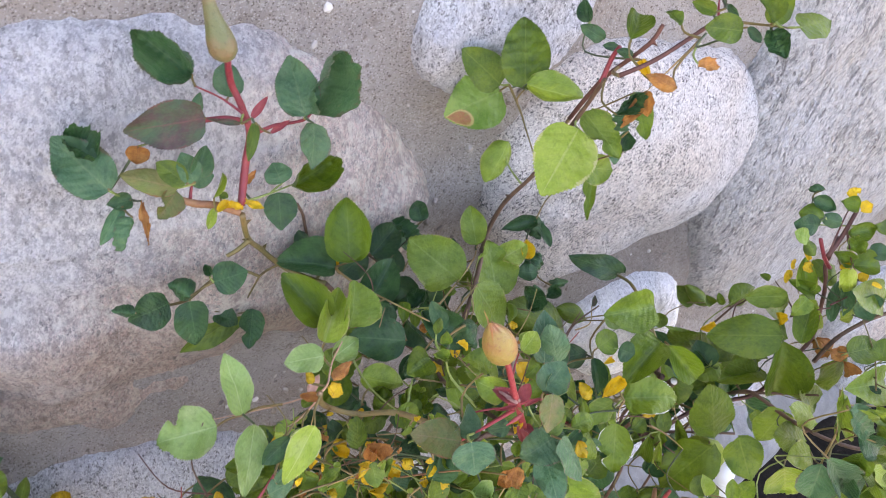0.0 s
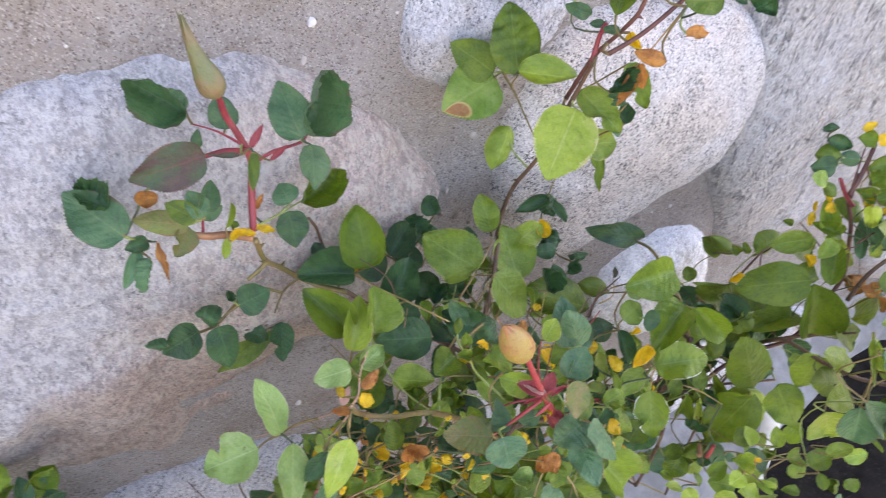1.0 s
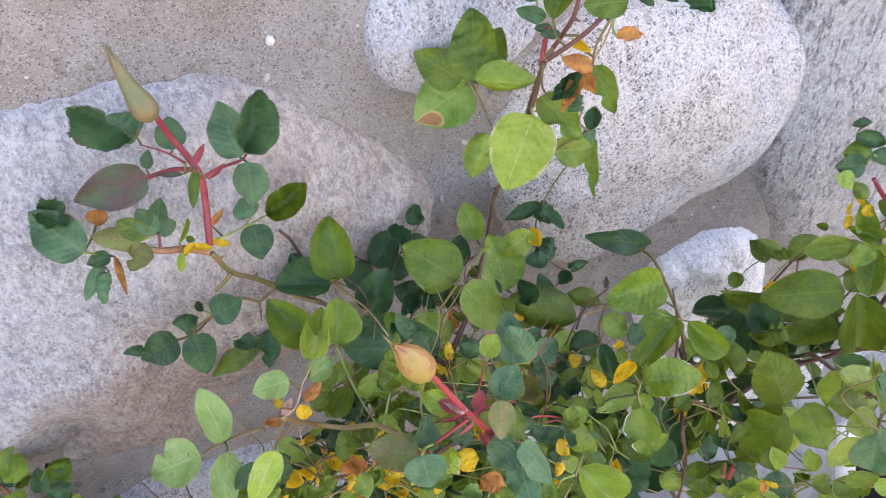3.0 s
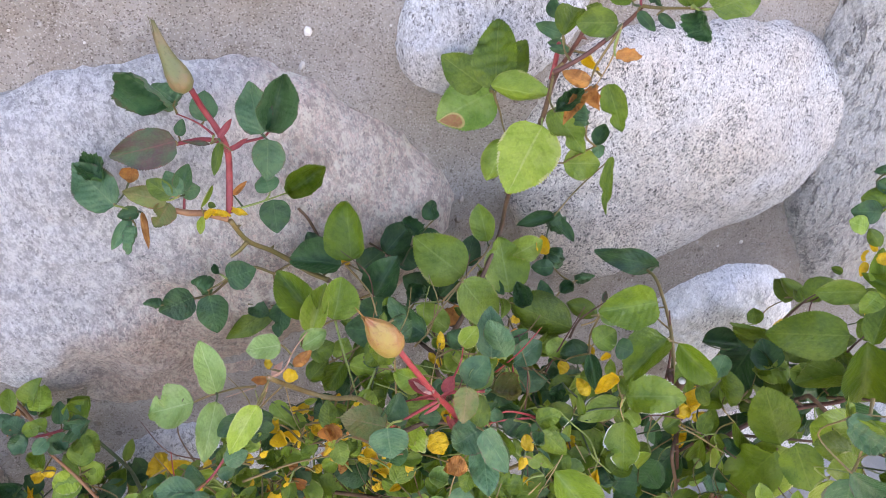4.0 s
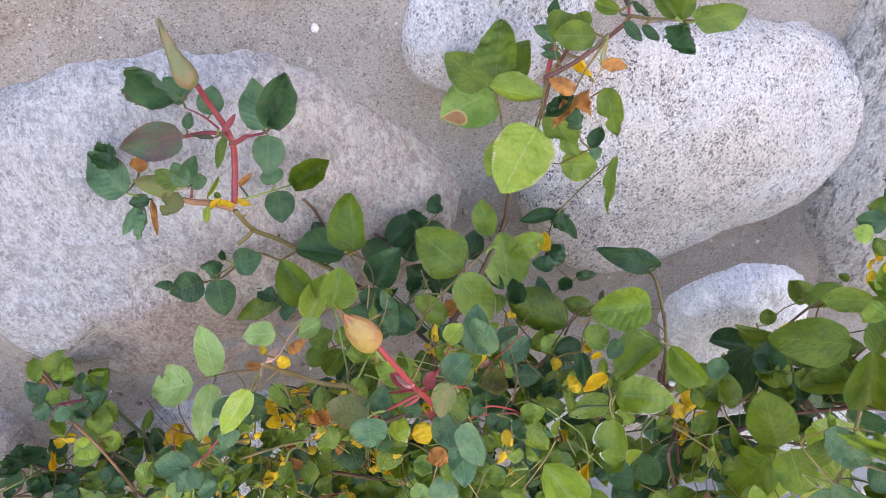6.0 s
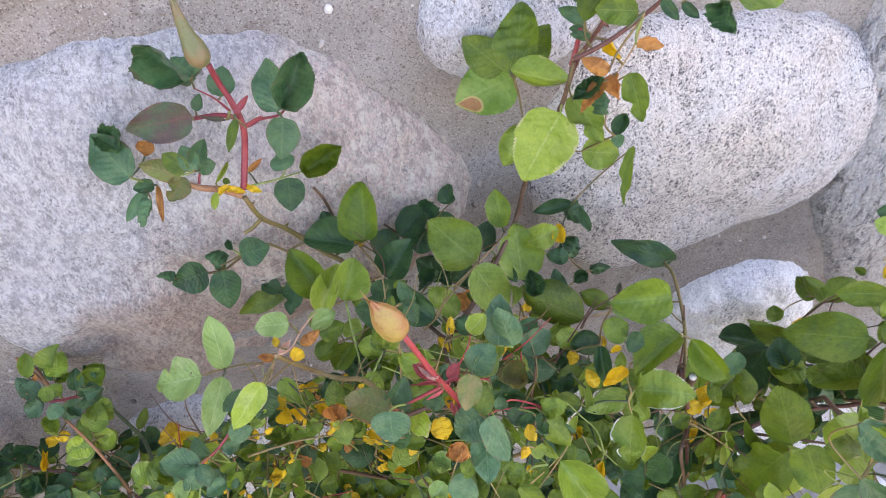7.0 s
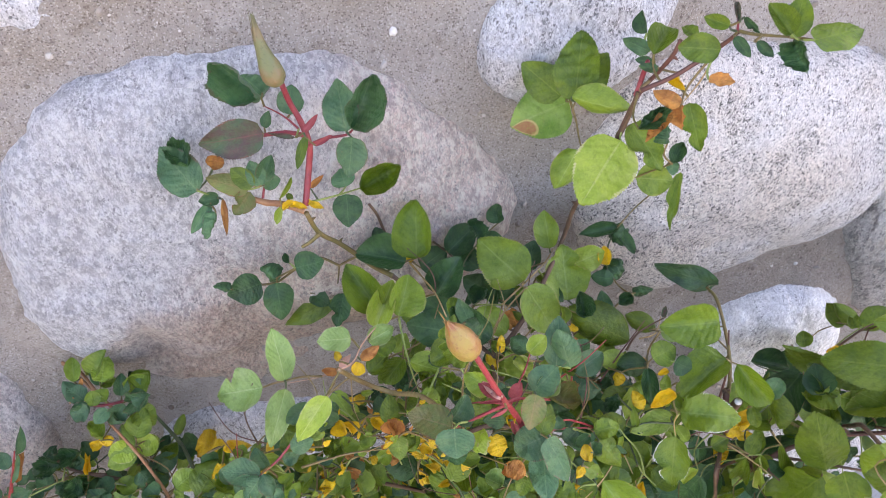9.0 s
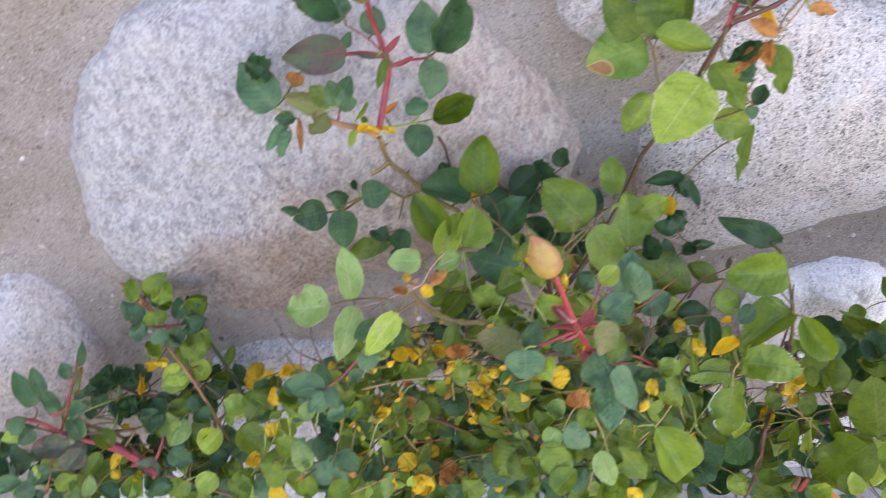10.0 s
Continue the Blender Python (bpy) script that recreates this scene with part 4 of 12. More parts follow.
leaf(c, "light", (0.028, -0.085, 0.733), (0.003, -0.102, 0.699), 0.038, 10, "round")
leaf(c, "mid", (0.038, -0.074, 0.737), (0.048, -0.106, 0.725), 0.019, -7)
leaf(c, "mid", (0.048, -0.076, 0.697), (0.071, -0.081, 0.697), 0.021, 9)
leaf(c, "green", (0.072, -0.073, 0.749), (0.076, -0.094, 0.728), 0.015, -3)
leaf(c, "mid", (0.106, -0.029, 0.662), (0.094, -0.056, 0.631), 0.010, 25)
leaf(c, "dark", (0.060, -0.094, 0.720), (0.070, -0.083, 0.726), 0.010, -7)
leaf(c, "dark", (0.048, -0.104, 0.742), (0.049, -0.097, 0.753), 0.010, 37)
leaf(c, "blue", (0.069, -0.078, 0.710), (0.068, -0.085, 0.704), 0.008, -8)
leaf(c, "dark", (0.023, -0.115, 0.761), (0.039, -0.109, 0.770), 0.009, 6)
c = cane(main_bush, "redbrown", 0.0014, (0.035, -0.066, 0.728), (0.034, -0.082, 0.763), (0.035, -0.097, 0.785), (0.037, -0.105, 0.799), (0.038, -0.107, 0.809))
twig(c, "maroon", 0.0016, (0.030, -0.087, 0.765), (0.032, -0.086, 0.779), (0.031, -0.090, 0.788))
c = cane(main_bush, "redbrown", 0.0013, (0.024, -0.105, 0.779), (0.040, -0.110, 0.791), (0.058, -0.114, 0.809), (0.061, -0.120, 0.819))
twig(c, "olive", 0.0010, (0.061, -0.120, 0.819), (0.067, -0.126, 0.820), (0.080, -0.134, 0.822), (0.087, -0.141, 0.824))
twig(c, "maroon", 0.0008, (0.060, -0.120, 0.819), (0.062, -0.112, 0.829))
twig(c, "tan", 0.0006, (0.048, -0.127, 0.814), (0.054, -0.110, 0.787), (0.051, -0.102, 0.767))
leaf(c, "dry", (0.030, -0.140, 0.791), (0.018, -0.130, 0.794), 0.008, 5)
leaf(c, "dry", (0.041, -0.110, 0.767), (0.027, -0.120, 0.758), 0.008, 7)
leaf(c, "dry", (0.051, -0.102, 0.767), (0.050, -0.111, 0.756), 0.010, 26)
leaf(c, "dry", (0.044, -0.134, 0.801), (0.057, -0.137, 0.801), 0.007, -18)
leaf(c, "yellow", (0.050, -0.090, 0.780), (0.053, -0.100, 0.773), 0.007, 20)
leaf(c, "dark", (0.053, -0.033, 0.776), (0.050, -0.024, 0.787), 0.010, -29)
leaf(c, "dark", (0.045, -0.060, 0.778), (0.029, -0.055, 0.784), 0.009, 0)
leaf(c, "green", (0.030, -0.097, 0.796), (0.043, -0.084, 0.806), 0.015, -14)
leaf(c, "dark", (0.037, -0.083, 0.784), (0.028, -0.080, 0.784), 0.005, 11)
leaf(c, "dark", (0.034, -0.099, 0.788), (0.023, -0.098, 0.790), 0.005, -2)
leaf(c, "green", (0.042, -0.115, 0.813), (0.038, -0.105, 0.817), 0.007, 24)
leaf(c, "green", (0.029, -0.162, 0.832), (0.012, -0.156, 0.831), 0.013, 4)
leaf(c, "green", (0.054, -0.122, 0.823), (0.043, -0.115, 0.825), 0.007, -1)
leaf(c, "dark", (0.057, -0.124, 0.818), (0.064, -0.132, 0.811), 0.006, -12)
leaf(c, "dark", (0.060, -0.139, 0.823), (0.067, -0.145, 0.818), 0.005, -1)
leaf(c, "red", (0.057, -0.124, 0.826), (0.060, -0.110, 0.832), 0.003, -2)
leaf(c, "dark", (0.061, -0.121, 0.827), (0.069, -0.125, 0.820), 0.004, 18)
leaf(c, "green", (0.075, -0.141, 0.827), (0.066, -0.130, 0.838), 0.011, 16)
leaf(c, "green", (0.077, -0.140, 0.825), (0.079, -0.134, 0.843), 0.013, 1)
leaf(c, "green", (0.079, -0.153, 0.830), (0.106, -0.148, 0.834), 0.017, -33)
leaf(c, "dark", (0.080, -0.138, 0.821), (0.083, -0.151, 0.812), 0.011, 14)
c = cane(main_bush, "olive", 0.0014, (0.107, -0.175, 0.549), (0.111, -0.161, 0.575), (0.115, -0.146, 0.586), (0.120, -0.125, 0.591), (0.123, -0.098, 0.597), (0.124, -0.081, 0.592))
leaf(c, "dark", (0.137, -0.073, 0.586), (0.090, -0.058, 0.597), 0.019, -15)
leaf(c, "green", (0.073, -0.113, 0.588), (0.053, -0.105, 0.595), 0.014, -7)
leaf(c, "pale", (0.061, -0.138, 0.615), (0.081, -0.138, 0.614), 0.014, 6)
leaf(c, "green", (0.100, -0.140, 0.622), (0.060, -0.139, 0.620), 0.028, -9)
leaf(c, "green", (0.104, -0.155, 0.601), (0.072, -0.167, 0.582), 0.026, 18)
leaf(c, "green", (0.112, -0.157, 0.597), (0.134, -0.178, 0.575), 0.019, 8)
leaf(c, "rimmed", (0.073, -0.172, 0.570), (0.105, -0.188, 0.582), 0.026, -8)
leaf(c, "rimmed", (0.074, -0.176, 0.547), (0.070, -0.196, 0.517), 0.024, 10, "bitten")
twig(c, "tan", 0.0006, (0.068, -0.177, 0.575), (0.068, -0.177, 0.565), (0.072, -0.178, 0.552))
leaf(c, "mid", (0.071, -0.168, 0.561), (0.042, -0.171, 0.551), 0.016, -12)
leaf(c, "mid", (0.044, -0.172, 0.559), (0.042, -0.165, 0.572), 0.006, 1)
leaf(c, "dark", (0.053, -0.149, 0.592), (0.054, -0.167, 0.574), 0.011, -4)
leaf(c, "yellow", (0.049, -0.167, 0.571), (0.042, -0.158, 0.581), 0.010, 3)
leaf(c, "yellow", (0.066, -0.170, 0.588), (0.047, -0.174, 0.580), 0.011, 13)
leaf(c, "yellow", (0.039, -0.143, 0.581), (0.033, -0.148, 0.572), 0.010, 18)
leaf(c, "yellow", (0.058, -0.156, 0.592), (0.067, -0.154, 0.594), 0.005, -4)
leaf(c, "green", (0.056, -0.147, 0.599), (0.072, -0.144, 0.605), 0.018, 6)
leaf(c, "dark", (0.058, -0.139, 0.585), (0.038, -0.138, 0.584), 0.017, 7)
leaf(c, "mid", (0.033, -0.129, 0.571), (0.049, -0.121, 0.577), 0.014, -11)
leaf(c, "dark", (0.069, -0.153, 0.601), (0.078, -0.160, 0.600), 0.015, 16)
twig(c, "tan", 0.0006, (0.057, -0.122, 0.590), (0.068, -0.122, 0.594), (0.075, -0.111, 0.599))
twig(c, "brown", 0.0010, (0.049, -0.124, 0.581), (0.057, -0.119, 0.593), (0.076, -0.116, 0.604))
leaf(c, "red", (0.077, -0.110, 0.597), (0.080, -0.105, 0.603), 0.004, 9)
c = cane(main_bush, "redbrown", 0.0025, (0.103, -0.170, 0.582), (0.129, -0.156, 0.516), (0.157, -0.131, 0.441), (0.185, -0.121, 0.342))
leaf(c, "green", (0.215, -0.106, 0.377), (0.205, -0.108, 0.370), 0.012, -1)
twig(c, "brown", 0.0007, (0.194, -0.163, 0.443), (0.180, -0.137, 0.442), (0.169, -0.126, 0.436))
leaf(c, "green", (0.145, -0.151, 0.535), (0.148, -0.163, 0.524), 0.010, 1)
leaf(c, "yellow", (0.150, -0.143, 0.524), (0.140, -0.154, 0.512), 0.015, -3)
leaf(c, "dark", (0.198, -0.105, 0.310), (0.190, -0.080, 0.335), 0.034, -33)
leaf(c, "dark", (0.245, -0.074, 0.259), (0.267, -0.059, 0.275), 0.024, -4)
leaf(c, "green", (0.118, -0.162, 0.505), (0.130, -0.160, 0.512), 0.013, 11)
leaf(c, "green", (0.078, -0.151, 0.465), (0.067, -0.134, 0.487), 0.020, -12)
leaf(c, "green", (0.056, -0.173, 0.509), (0.032, -0.179, 0.504), 0.018, 2)
leaf(c, "green", (0.074, -0.177, 0.484), (0.090, -0.169, 0.491), 0.021, -8)
leaf(c, "dark", (0.115, -0.156, 0.422), (0.090, -0.153, 0.430), 0.023, 14)
leaf(c, "green", (0.051, -0.140, 0.550), (0.031, -0.141, 0.550), 0.016, 16)
leaf(c, "pale", (0.030, -0.179, 0.513), (0.045, -0.195, 0.499), 0.023, -9)
twig(c, "tan", 0.0004, (-0.011, -0.227, 0.569), (0.002, -0.214, 0.557), (0.019, -0.197, 0.545))
twig(c, "green", 0.0008, (0.061, -0.177, 0.502), (0.056, -0.168, 0.519), (0.037, -0.174, 0.552), (0.020, -0.187, 0.588))
c = cane(main_bush, "red", 0.0018, (-0.048, -0.215, 0.629), (-0.056, -0.212, 0.646), (-0.066, -0.213, 0.666), (-0.0815, -0.2122, 0.7005))
twig(c, "red", 0.0011, (-0.062, -0.211, 0.654), (-0.075, -0.211, 0.646), (-0.085, -0.210, 0.638), (-0.091, -0.206, 0.628))
twig(c, "red", 0.0009, (-0.062, -0.210, 0.655), (-0.054, -0.210, 0.657), (-0.044, -0.210, 0.655), (-0.036, -0.208, 0.650))
twig(c, "red", 0.0008, (-0.059, -0.211, 0.654), (-0.051, -0.194, 0.646), (-0.043, -0.181, 0.646), (-0.041, -0.178, 0.655))
twig(c, "red", 0.0009, (-0.005, -0.164, 0.588), (-0.003, -0.158, 0.600), (-0.007, -0.161, 0.619))
twig(c, "red", 0.0008, (0.003, -0.195, 0.598), (-0.020, -0.199, 0.616), (-0.035, -0.215, 0.628))
twig(c, "maroon", 0.0008, (-0.062, -0.211, 0.655), (-0.071, -0.205, 0.650), (-0.079, -0.200, 0.643))
twig(c, "red", 0.0008, (-0.062, -0.210, 0.655), (-0.071, -0.204, 0.660), (-0.077, -0.200, 0.662))
twig(c, "maroon", 0.0007, (0.003, -0.195, 0.598), (-0.017, -0.201, 0.610), (-0.031, -0.209, 0.622), (-0.041, -0.219, 0.632))
leaf(c, "crimson", (-0.065, -0.214, 0.662), (-0.077, -0.214, 0.662), 0.002, 6)
leaf(c, "pink", (-0.065, -0.215, 0.666), (-0.075, -0.207, 0.671), 0.005, -2)
leaf(c, "crimson", (-0.063, -0.218, 0.661), (-0.072, -0.219, 0.656), 0.002, 29)
leaf(c, "crimson", (-0.062, -0.216, 0.663), (-0.053, -0.216, 0.666), 0.002, -16)
leaf(c, "crimson", (-0.054, -0.213, 0.640), (-0.049, -0.218, 0.637), 0.005, -19)
leaf(c, "crimson", (-0.058, -0.208, 0.655), (-0.052, -0.204, 0.663), 0.007, -10)
leaf(c, "green", (-0.044, -0.224, 0.643), (-0.039, -0.216, 0.658), 0.011, 7)
leaf(c, "blue", (-0.018, -0.186, 0.648), (-0.027, -0.178, 0.671), 0.017, -18)
leaf(c, "pale", (-0.045, -0.209, 0.660), (-0.031, -0.201, 0.663), 0.013, 14)
twig(c, "tan", 0.0004, (-0.066, -0.207, 0.658), (-0.052, -0.153, 0.618), (-0.044, -0.126, 0.602))
leaf(c, "crimson", (-0.066, -0.215, 0.666), (-0.077, -0.207, 0.670), 0.007, 6)
leaf(c, "crimson", (-0.058, -0.213, 0.642), (-0.053, -0.218, 0.632), 0.004, 7)
leaf(c, "crimson", (-0.090, -0.210, 0.634), (-0.096, -0.211, 0.632), 0.004, -17)
leaf(c, "crimson", (-0.036, -0.208, 0.652), (-0.040, -0.205, 0.654), 0.004, -10)
leaf(c, "blue", (-0.047, -0.210, 0.662), (-0.034, -0.204, 0.674), 0.017, -9)
leaf(c, "bronze", (-0.048, -0.217, 0.669), (-0.053, -0.229, 0.655), 0.013, -4, "round")
leaf(c, "bronze", (-0.023, -0.174, 0.604), (-0.006, -0.177, 0.600), 0.017, -18, "crumpled")
leaf(c, "blue", (-0.090, -0.207, 0.639), (-0.080, -0.200, 0.650), 0.015, 26)
leaf(c, "blue", (-0.091, -0.221, 0.652), (-0.091, -0.232, 0.640), 0.021, 10, "round")
leaf(c, "bronze", (-0.091, -0.214, 0.643), (-0.114, -0.204, 0.645), 0.020, 18, "round")
leaf(c, "dark", (-0.061, -0.212, 0.641), (-0.073, -0.209, 0.639), 0.009, -19)
leaf(c, "yellow", (-0.063, -0.197, 0.605), (-0.058, -0.208, 0.594), 0.015, -5)
leaf(c, "yellow", (-0.058, -0.208, 0.640), (-0.058, -0.215, 0.636), 0.006, -6)
leaf(c, "mid", (-0.031, -0.149, 0.599), (-0.044, -0.141, 0.611), 0.015, -23)
leaf(c, "yellow", (-0.043, -0.124, 0.573), (-0.051, -0.115, 0.581), 0.009, 0)
leaf(c, "yellow", (-0.045, -0.132, 0.600), (-0.044, -0.124, 0.611), 0.007, -13)
leaf(c, "dark", (-0.034, -0.155, 0.628), (-0.044, -0.149, 0.634), 0.012, -5)
leaf(c, "light", (-0.043, -0.182, 0.660), (-0.033, -0.177, 0.668), 0.011, 0)
leaf(c, "blue", (-0.026, -0.184, 0.648), (-0.023, -0.166, 0.671), 0.017, 5)
leaf(c, "blue", (-0.006, -0.166, 0.617), (0.013, -0.159, 0.625), 0.016, 5)
leaf(c, "blue", (0.010, -0.133, 0.553), (0.031, -0.137, 0.556), 0.016, -8)
leaf(c, "blue", (-0.040, -0.224, 0.642), (-0.059, -0.227, 0.633), 0.020, -2)
leaf(c, "blue", (-0.042, -0.229, 0.646), (-0.031, -0.246, 0.630), 0.016, -34)
leaf(c, "blue", (-0.040, -0.222, 0.623), (-0.043, -0.248, 0.614), 0.017, 4)
leaf(c, "blue", (-0.030, -0.211, 0.626), (-0.029, -0.206, 0.632), 0.008, 19)
leaf(c, "dark", (-0.022, -0.209, 0.608), (-0.013, -0.204, 0.613), 0.011, 3)
leaf(c, "dark", (0.002, -0.193, 0.597), (-0.006, -0.188, 0.600), 0.009, -19)
leaf(c, "dark", (-0.010, -0.213, 0.620), (-0.018, -0.215, 0.613), 0.007, -8)
leaf(c, "yellow", (-0.011, -0.223, 0.618), (-0.019, -0.223, 0.616), 0.011, 2)
leaf(c, "yellow", (-0.017, -0.227, 0.611), (-0.022, -0.232, 0.605), 0.006, 12)
leaf(c, "mid", (-0.005, -0.226, 0.598), (-0.014, -0.221, 0.603), 0.009, -5)
leaf(c, "green", (-0.001, -0.201, 0.603), (0.014, -0.201, 0.608), 0.012, -5)
leaf(c, "green", (-0.000, -0.208, 0.604), (0.016, -0.218, 0.586), 0.015, -5)
leaf(c, "pale", (-0.058, -0.216, 0.579), (-0.068, -0.210, 0.580), 0.012, 11)
leaf(c, "dry", (-0.051, -0.219, 0.602), (-0.060, -0.219, 0.598), 0.009, 11)
leaf(c, "green", (-0.046, -0.221, 0.598), (-0.052, -0.230, 0.590), 0.010, 5)
leaf(c, "green", (-0.065, -0.200, 0.567), (-0.056, -0.189, 0.573), 0.018, -9)
leaf(c, "green", (-0.070, -0.190, 0.558), (-0.085, -0.192, 0.554), 0.018, -9)
leaf(c, "mid", (-0.069, -0.207, 0.664), (-0.083, -0.199, 0.669), 0.013, -15)
leaf(c, "green", (-0.067, -0.190, 0.635), (-0.076, -0.185, 0.635), 0.013, -5)
leaf(c, "green", (-0.054, -0.199, 0.613), (-0.045, -0.198, 0.621), 0.013, 25)
leaf(c, "green", (-0.036, -0.205, 0.618), (-0.044, -0.198, 0.621), 0.012, 7)
leaf(c, "green", (-0.023, -0.180, 0.647), (-0.035, -0.184, 0.639), 0.013, -5)
leaf(c, "green", (-0.068, -0.197, 0.623), (-0.074, -0.188, 0.633), 0.013, 10)
twig(c, "tan", 0.0005, (-0.059, -0.223, 0.576), (-0.055, -0.220, 0.592), (-0.051, -0.222, 0.606))
c = cane(main_bush, "olivebrown", 0.0018, (-0.084, -0.214, 0.635), (-0.091, -0.197, 0.630), (-0.103, -0.172, 0.616), (-0.119, -0.155, 0.599), (-0.138, -0.153, 0.611), (-0.150, -0.172, 0.648))
twig(c, "pink", 0.0007, (-0.150, -0.172, 0.648), (-0.142, -0.162, 0.641), (-0.136, -0.150, 0.642), (-0.127, -0.139, 0.644))
twig(c, "pink", 0.0005, (-0.150, -0.172, 0.648), (-0.165, -0.147, 0.611), (-0.189, -0.117, 0.570))
twig(c, "pink", 0.0005, (-0.150, -0.173, 0.647), (-0.156, -0.167, 0.624), (-0.160, -0.160, 0.609))
twig(c, "green", 0.0009, (-0.110, -0.102, 0.612), (-0.108, -0.117, 0.601), (-0.105, -0.142, 0.601), (-0.103, -0.173, 0.618))
twig(c, "tan", 0.0004, (-0.144, -0.157, 0.620), (-0.144, -0.154, 0.587), (-0.140, -0.160, 0.574))
leaf(c, "mid", (-0.111, -0.112, 0.623), (-0.101, -0.091, 0.640), 0.024, 13)
leaf(c, "light", (-0.126, -0.114, 0.616), (-0.113, -0.094, 0.639), 0.017, -6)
leaf(c, "pale", (-0.142, -0.152, 0.651), (-0.162, -0.151, 0.650), 0.015, 15)
leaf(c, "pale", (-0.132, -0.141, 0.634), (-0.116, -0.134, 0.637), 0.013, -4)
leaf(c, "pale", (-0.183, -0.158, 0.625), (-0.188, -0.138, 0.650), 0.017, 17)
leaf(c, "pale", (-0.196, -0.160, 0.623), (-0.224, -0.157, 0.616), 0.025, 9, "bitten")
leaf(c, "pale", (-0.181, -0.172, 0.635), (-0.191, -0.198, 0.617), 0.015, -5)
leaf(c, "light", (-0.157, -0.188, 0.646), (-0.175, -0.204, 0.629), 0.014, 2)
leaf(c, "dark", (-0.159, -0.178, 0.631), (-0.165, -0.193, 0.622), 0.015, 17)
leaf(c, "dark", (-0.167, -0.184, 0.635), (-0.181, -0.189, 0.626), 0.010, 6)
leaf(c, "mid", (-0.157, -0.138, 0.583), (-0.147, -0.152, 0.575), 0.012, 0)
leaf(c, "yellow", (-0.143, -0.116, 0.537), (-0.137, -0.109, 0.541), 0.011, -21)
leaf(c, "dark", (-0.127, -0.155, 0.573), (-0.127, -0.144, 0.583), 0.011, 9)
leaf(c, "green", (-0.122, -0.172, 0.591), (-0.121, -0.162, 0.606), 0.012, 11)
leaf(c, "mid", (-0.105, -0.128, 0.595), (-0.080, -0.138, 0.590), 0.018, 17)
leaf(c, "green", (-0.108, -0.112, 0.580), (-0.123, -0.121, 0.564), 0.016, 3)
leaf(c, "green", (-0.132, -0.124, 0.582), (-0.117, -0.112, 0.587), 0.014, 11)
leaf(c, "pink", (-0.150, -0.159, 0.632), (-0.143, -0.152, 0.637), 0.005, -16)
leaf(c, "dry", (-0.137, -0.157, 0.636), (-0.126, -0.154, 0.643), 0.007, 11)
leaf(c, "yellow", (-0.143, -0.164, 0.640), (-0.134, -0.166, 0.636), 0.009, 0)
leaf(c, "yellow", (-0.150, -0.161, 0.642), (-0.151, -0.154, 0.647), 0.005, -14)
leaf(c, "dry", (-0.150, -0.171, 0.646), (-0.159, -0.169, 0.646), 0.005, -16)
leaf(c, "green", (-0.097, -0.165, 0.607), (-0.082, -0.162, 0.612), 0.014, -6)
leaf(c, "green", (-0.104, -0.172, 0.617), (-0.092, -0.179, 0.613), 0.015, 0)
leaf(c, "dark", (-0.115, -0.124, 0.561), (-0.098, -0.114, 0.565), 0.012, -14)
leaf(c, "green", (-0.082, -0.157, 0.638), (-0.096, -0.161, 0.634), 0.017, 14)
leaf(c, "green", (-0.083, -0.207, 0.688), (-0.094, -0.202, 0.693), 0.013, 24)
leaf(c, "green", (-0.129, -0.120, 0.601), (-0.113, -0.117, 0.606), 0.015, 1)
twig(c, "brown", 0.0005, (-0.140, -0.168, 0.573), (-0.123, -0.183, 0.597), (-0.111, -0.186, 0.611), (-0.103, -0.173, 0.618))
leaf(c, "yellow", (-0.146, -0.166, 0.573), (-0.152, -0.158, 0.579), 0.009, 24)
leaf(c, "yellow", (-0.126, -0.169, 0.581), (-0.135, -0.162, 0.584), 0.008, 7)
leaf(c, "dry", (-0.123, -0.188, 0.603), (-0.119, -0.182, 0.610), 0.007, -21)
leaf(c, "yellow", (-0.122, -0.184, 0.596), (-0.129, -0.190, 0.590), 0.005, 20)
leaf(c, "yellow", (-0.102, -0.164, 0.549), (-0.106, -0.170, 0.540), 0.010, 7)
leaf(c, "yellow", (-0.094, -0.188, 0.584), (-0.100, -0.183, 0.587), 0.008, -7)
leaf(c, "yellow", (-0.089, -0.145, 0.507), (-0.087, -0.152, 0.498), 0.010, -12)
leaf(c, "yellow", (-0.079, -0.199, 0.580), (-0.086, -0.207, 0.568), 0.014, -9)
leaf(c, "green", (-0.076, -0.150, 0.486), (-0.090, -0.160, 0.474), 0.025, 6)
leaf(c, "dark", (-0.102, -0.107, 0.409), (-0.088, -0.119, 0.399), 0.024, 9)
leaf(c, "green", (-0.152, -0.170, 0.562), (-0.166, -0.165, 0.563), 0.011, 5)
leaf(c, "mid", (-0.141, -0.169, 0.565), (-0.155, -0.162, 0.565), 0.011, -20)
leaf(c, "dark", (-0.144, -0.167, 0.528), (-0.147, -0.159, 0.543), 0.010, 8)
leaf(c, "green", (-0.128, -0.166, 0.508), (-0.142, -0.149, 0.519), 0.014, 28)
leaf(c, "mid", (-0.139, -0.156, 0.516), (-0.144, -0.167, 0.499), 0.012, 11)
leaf(c, "dark", (-0.107, -0.115, 0.424), (-0.124, -0.120, 0.419), 0.019, 10)
leaf(c, "dry", (-0.110, -0.119, 0.414), (-0.107, -0.109, 0.423), 0.007, -14)
leaf(c, "green", (-0.153, -0.169, 0.540), (-0.156, -0.179, 0.532), 0.010, -1)
leaf(c, "dark", (-0.160, -0.171, 0.555), (-0.171, -0.168, 0.555), 0.007, -41)
leaf(c, "light", (-0.168, -0.156, 0.521), (-0.183, -0.154, 0.520), 0.005, 3)
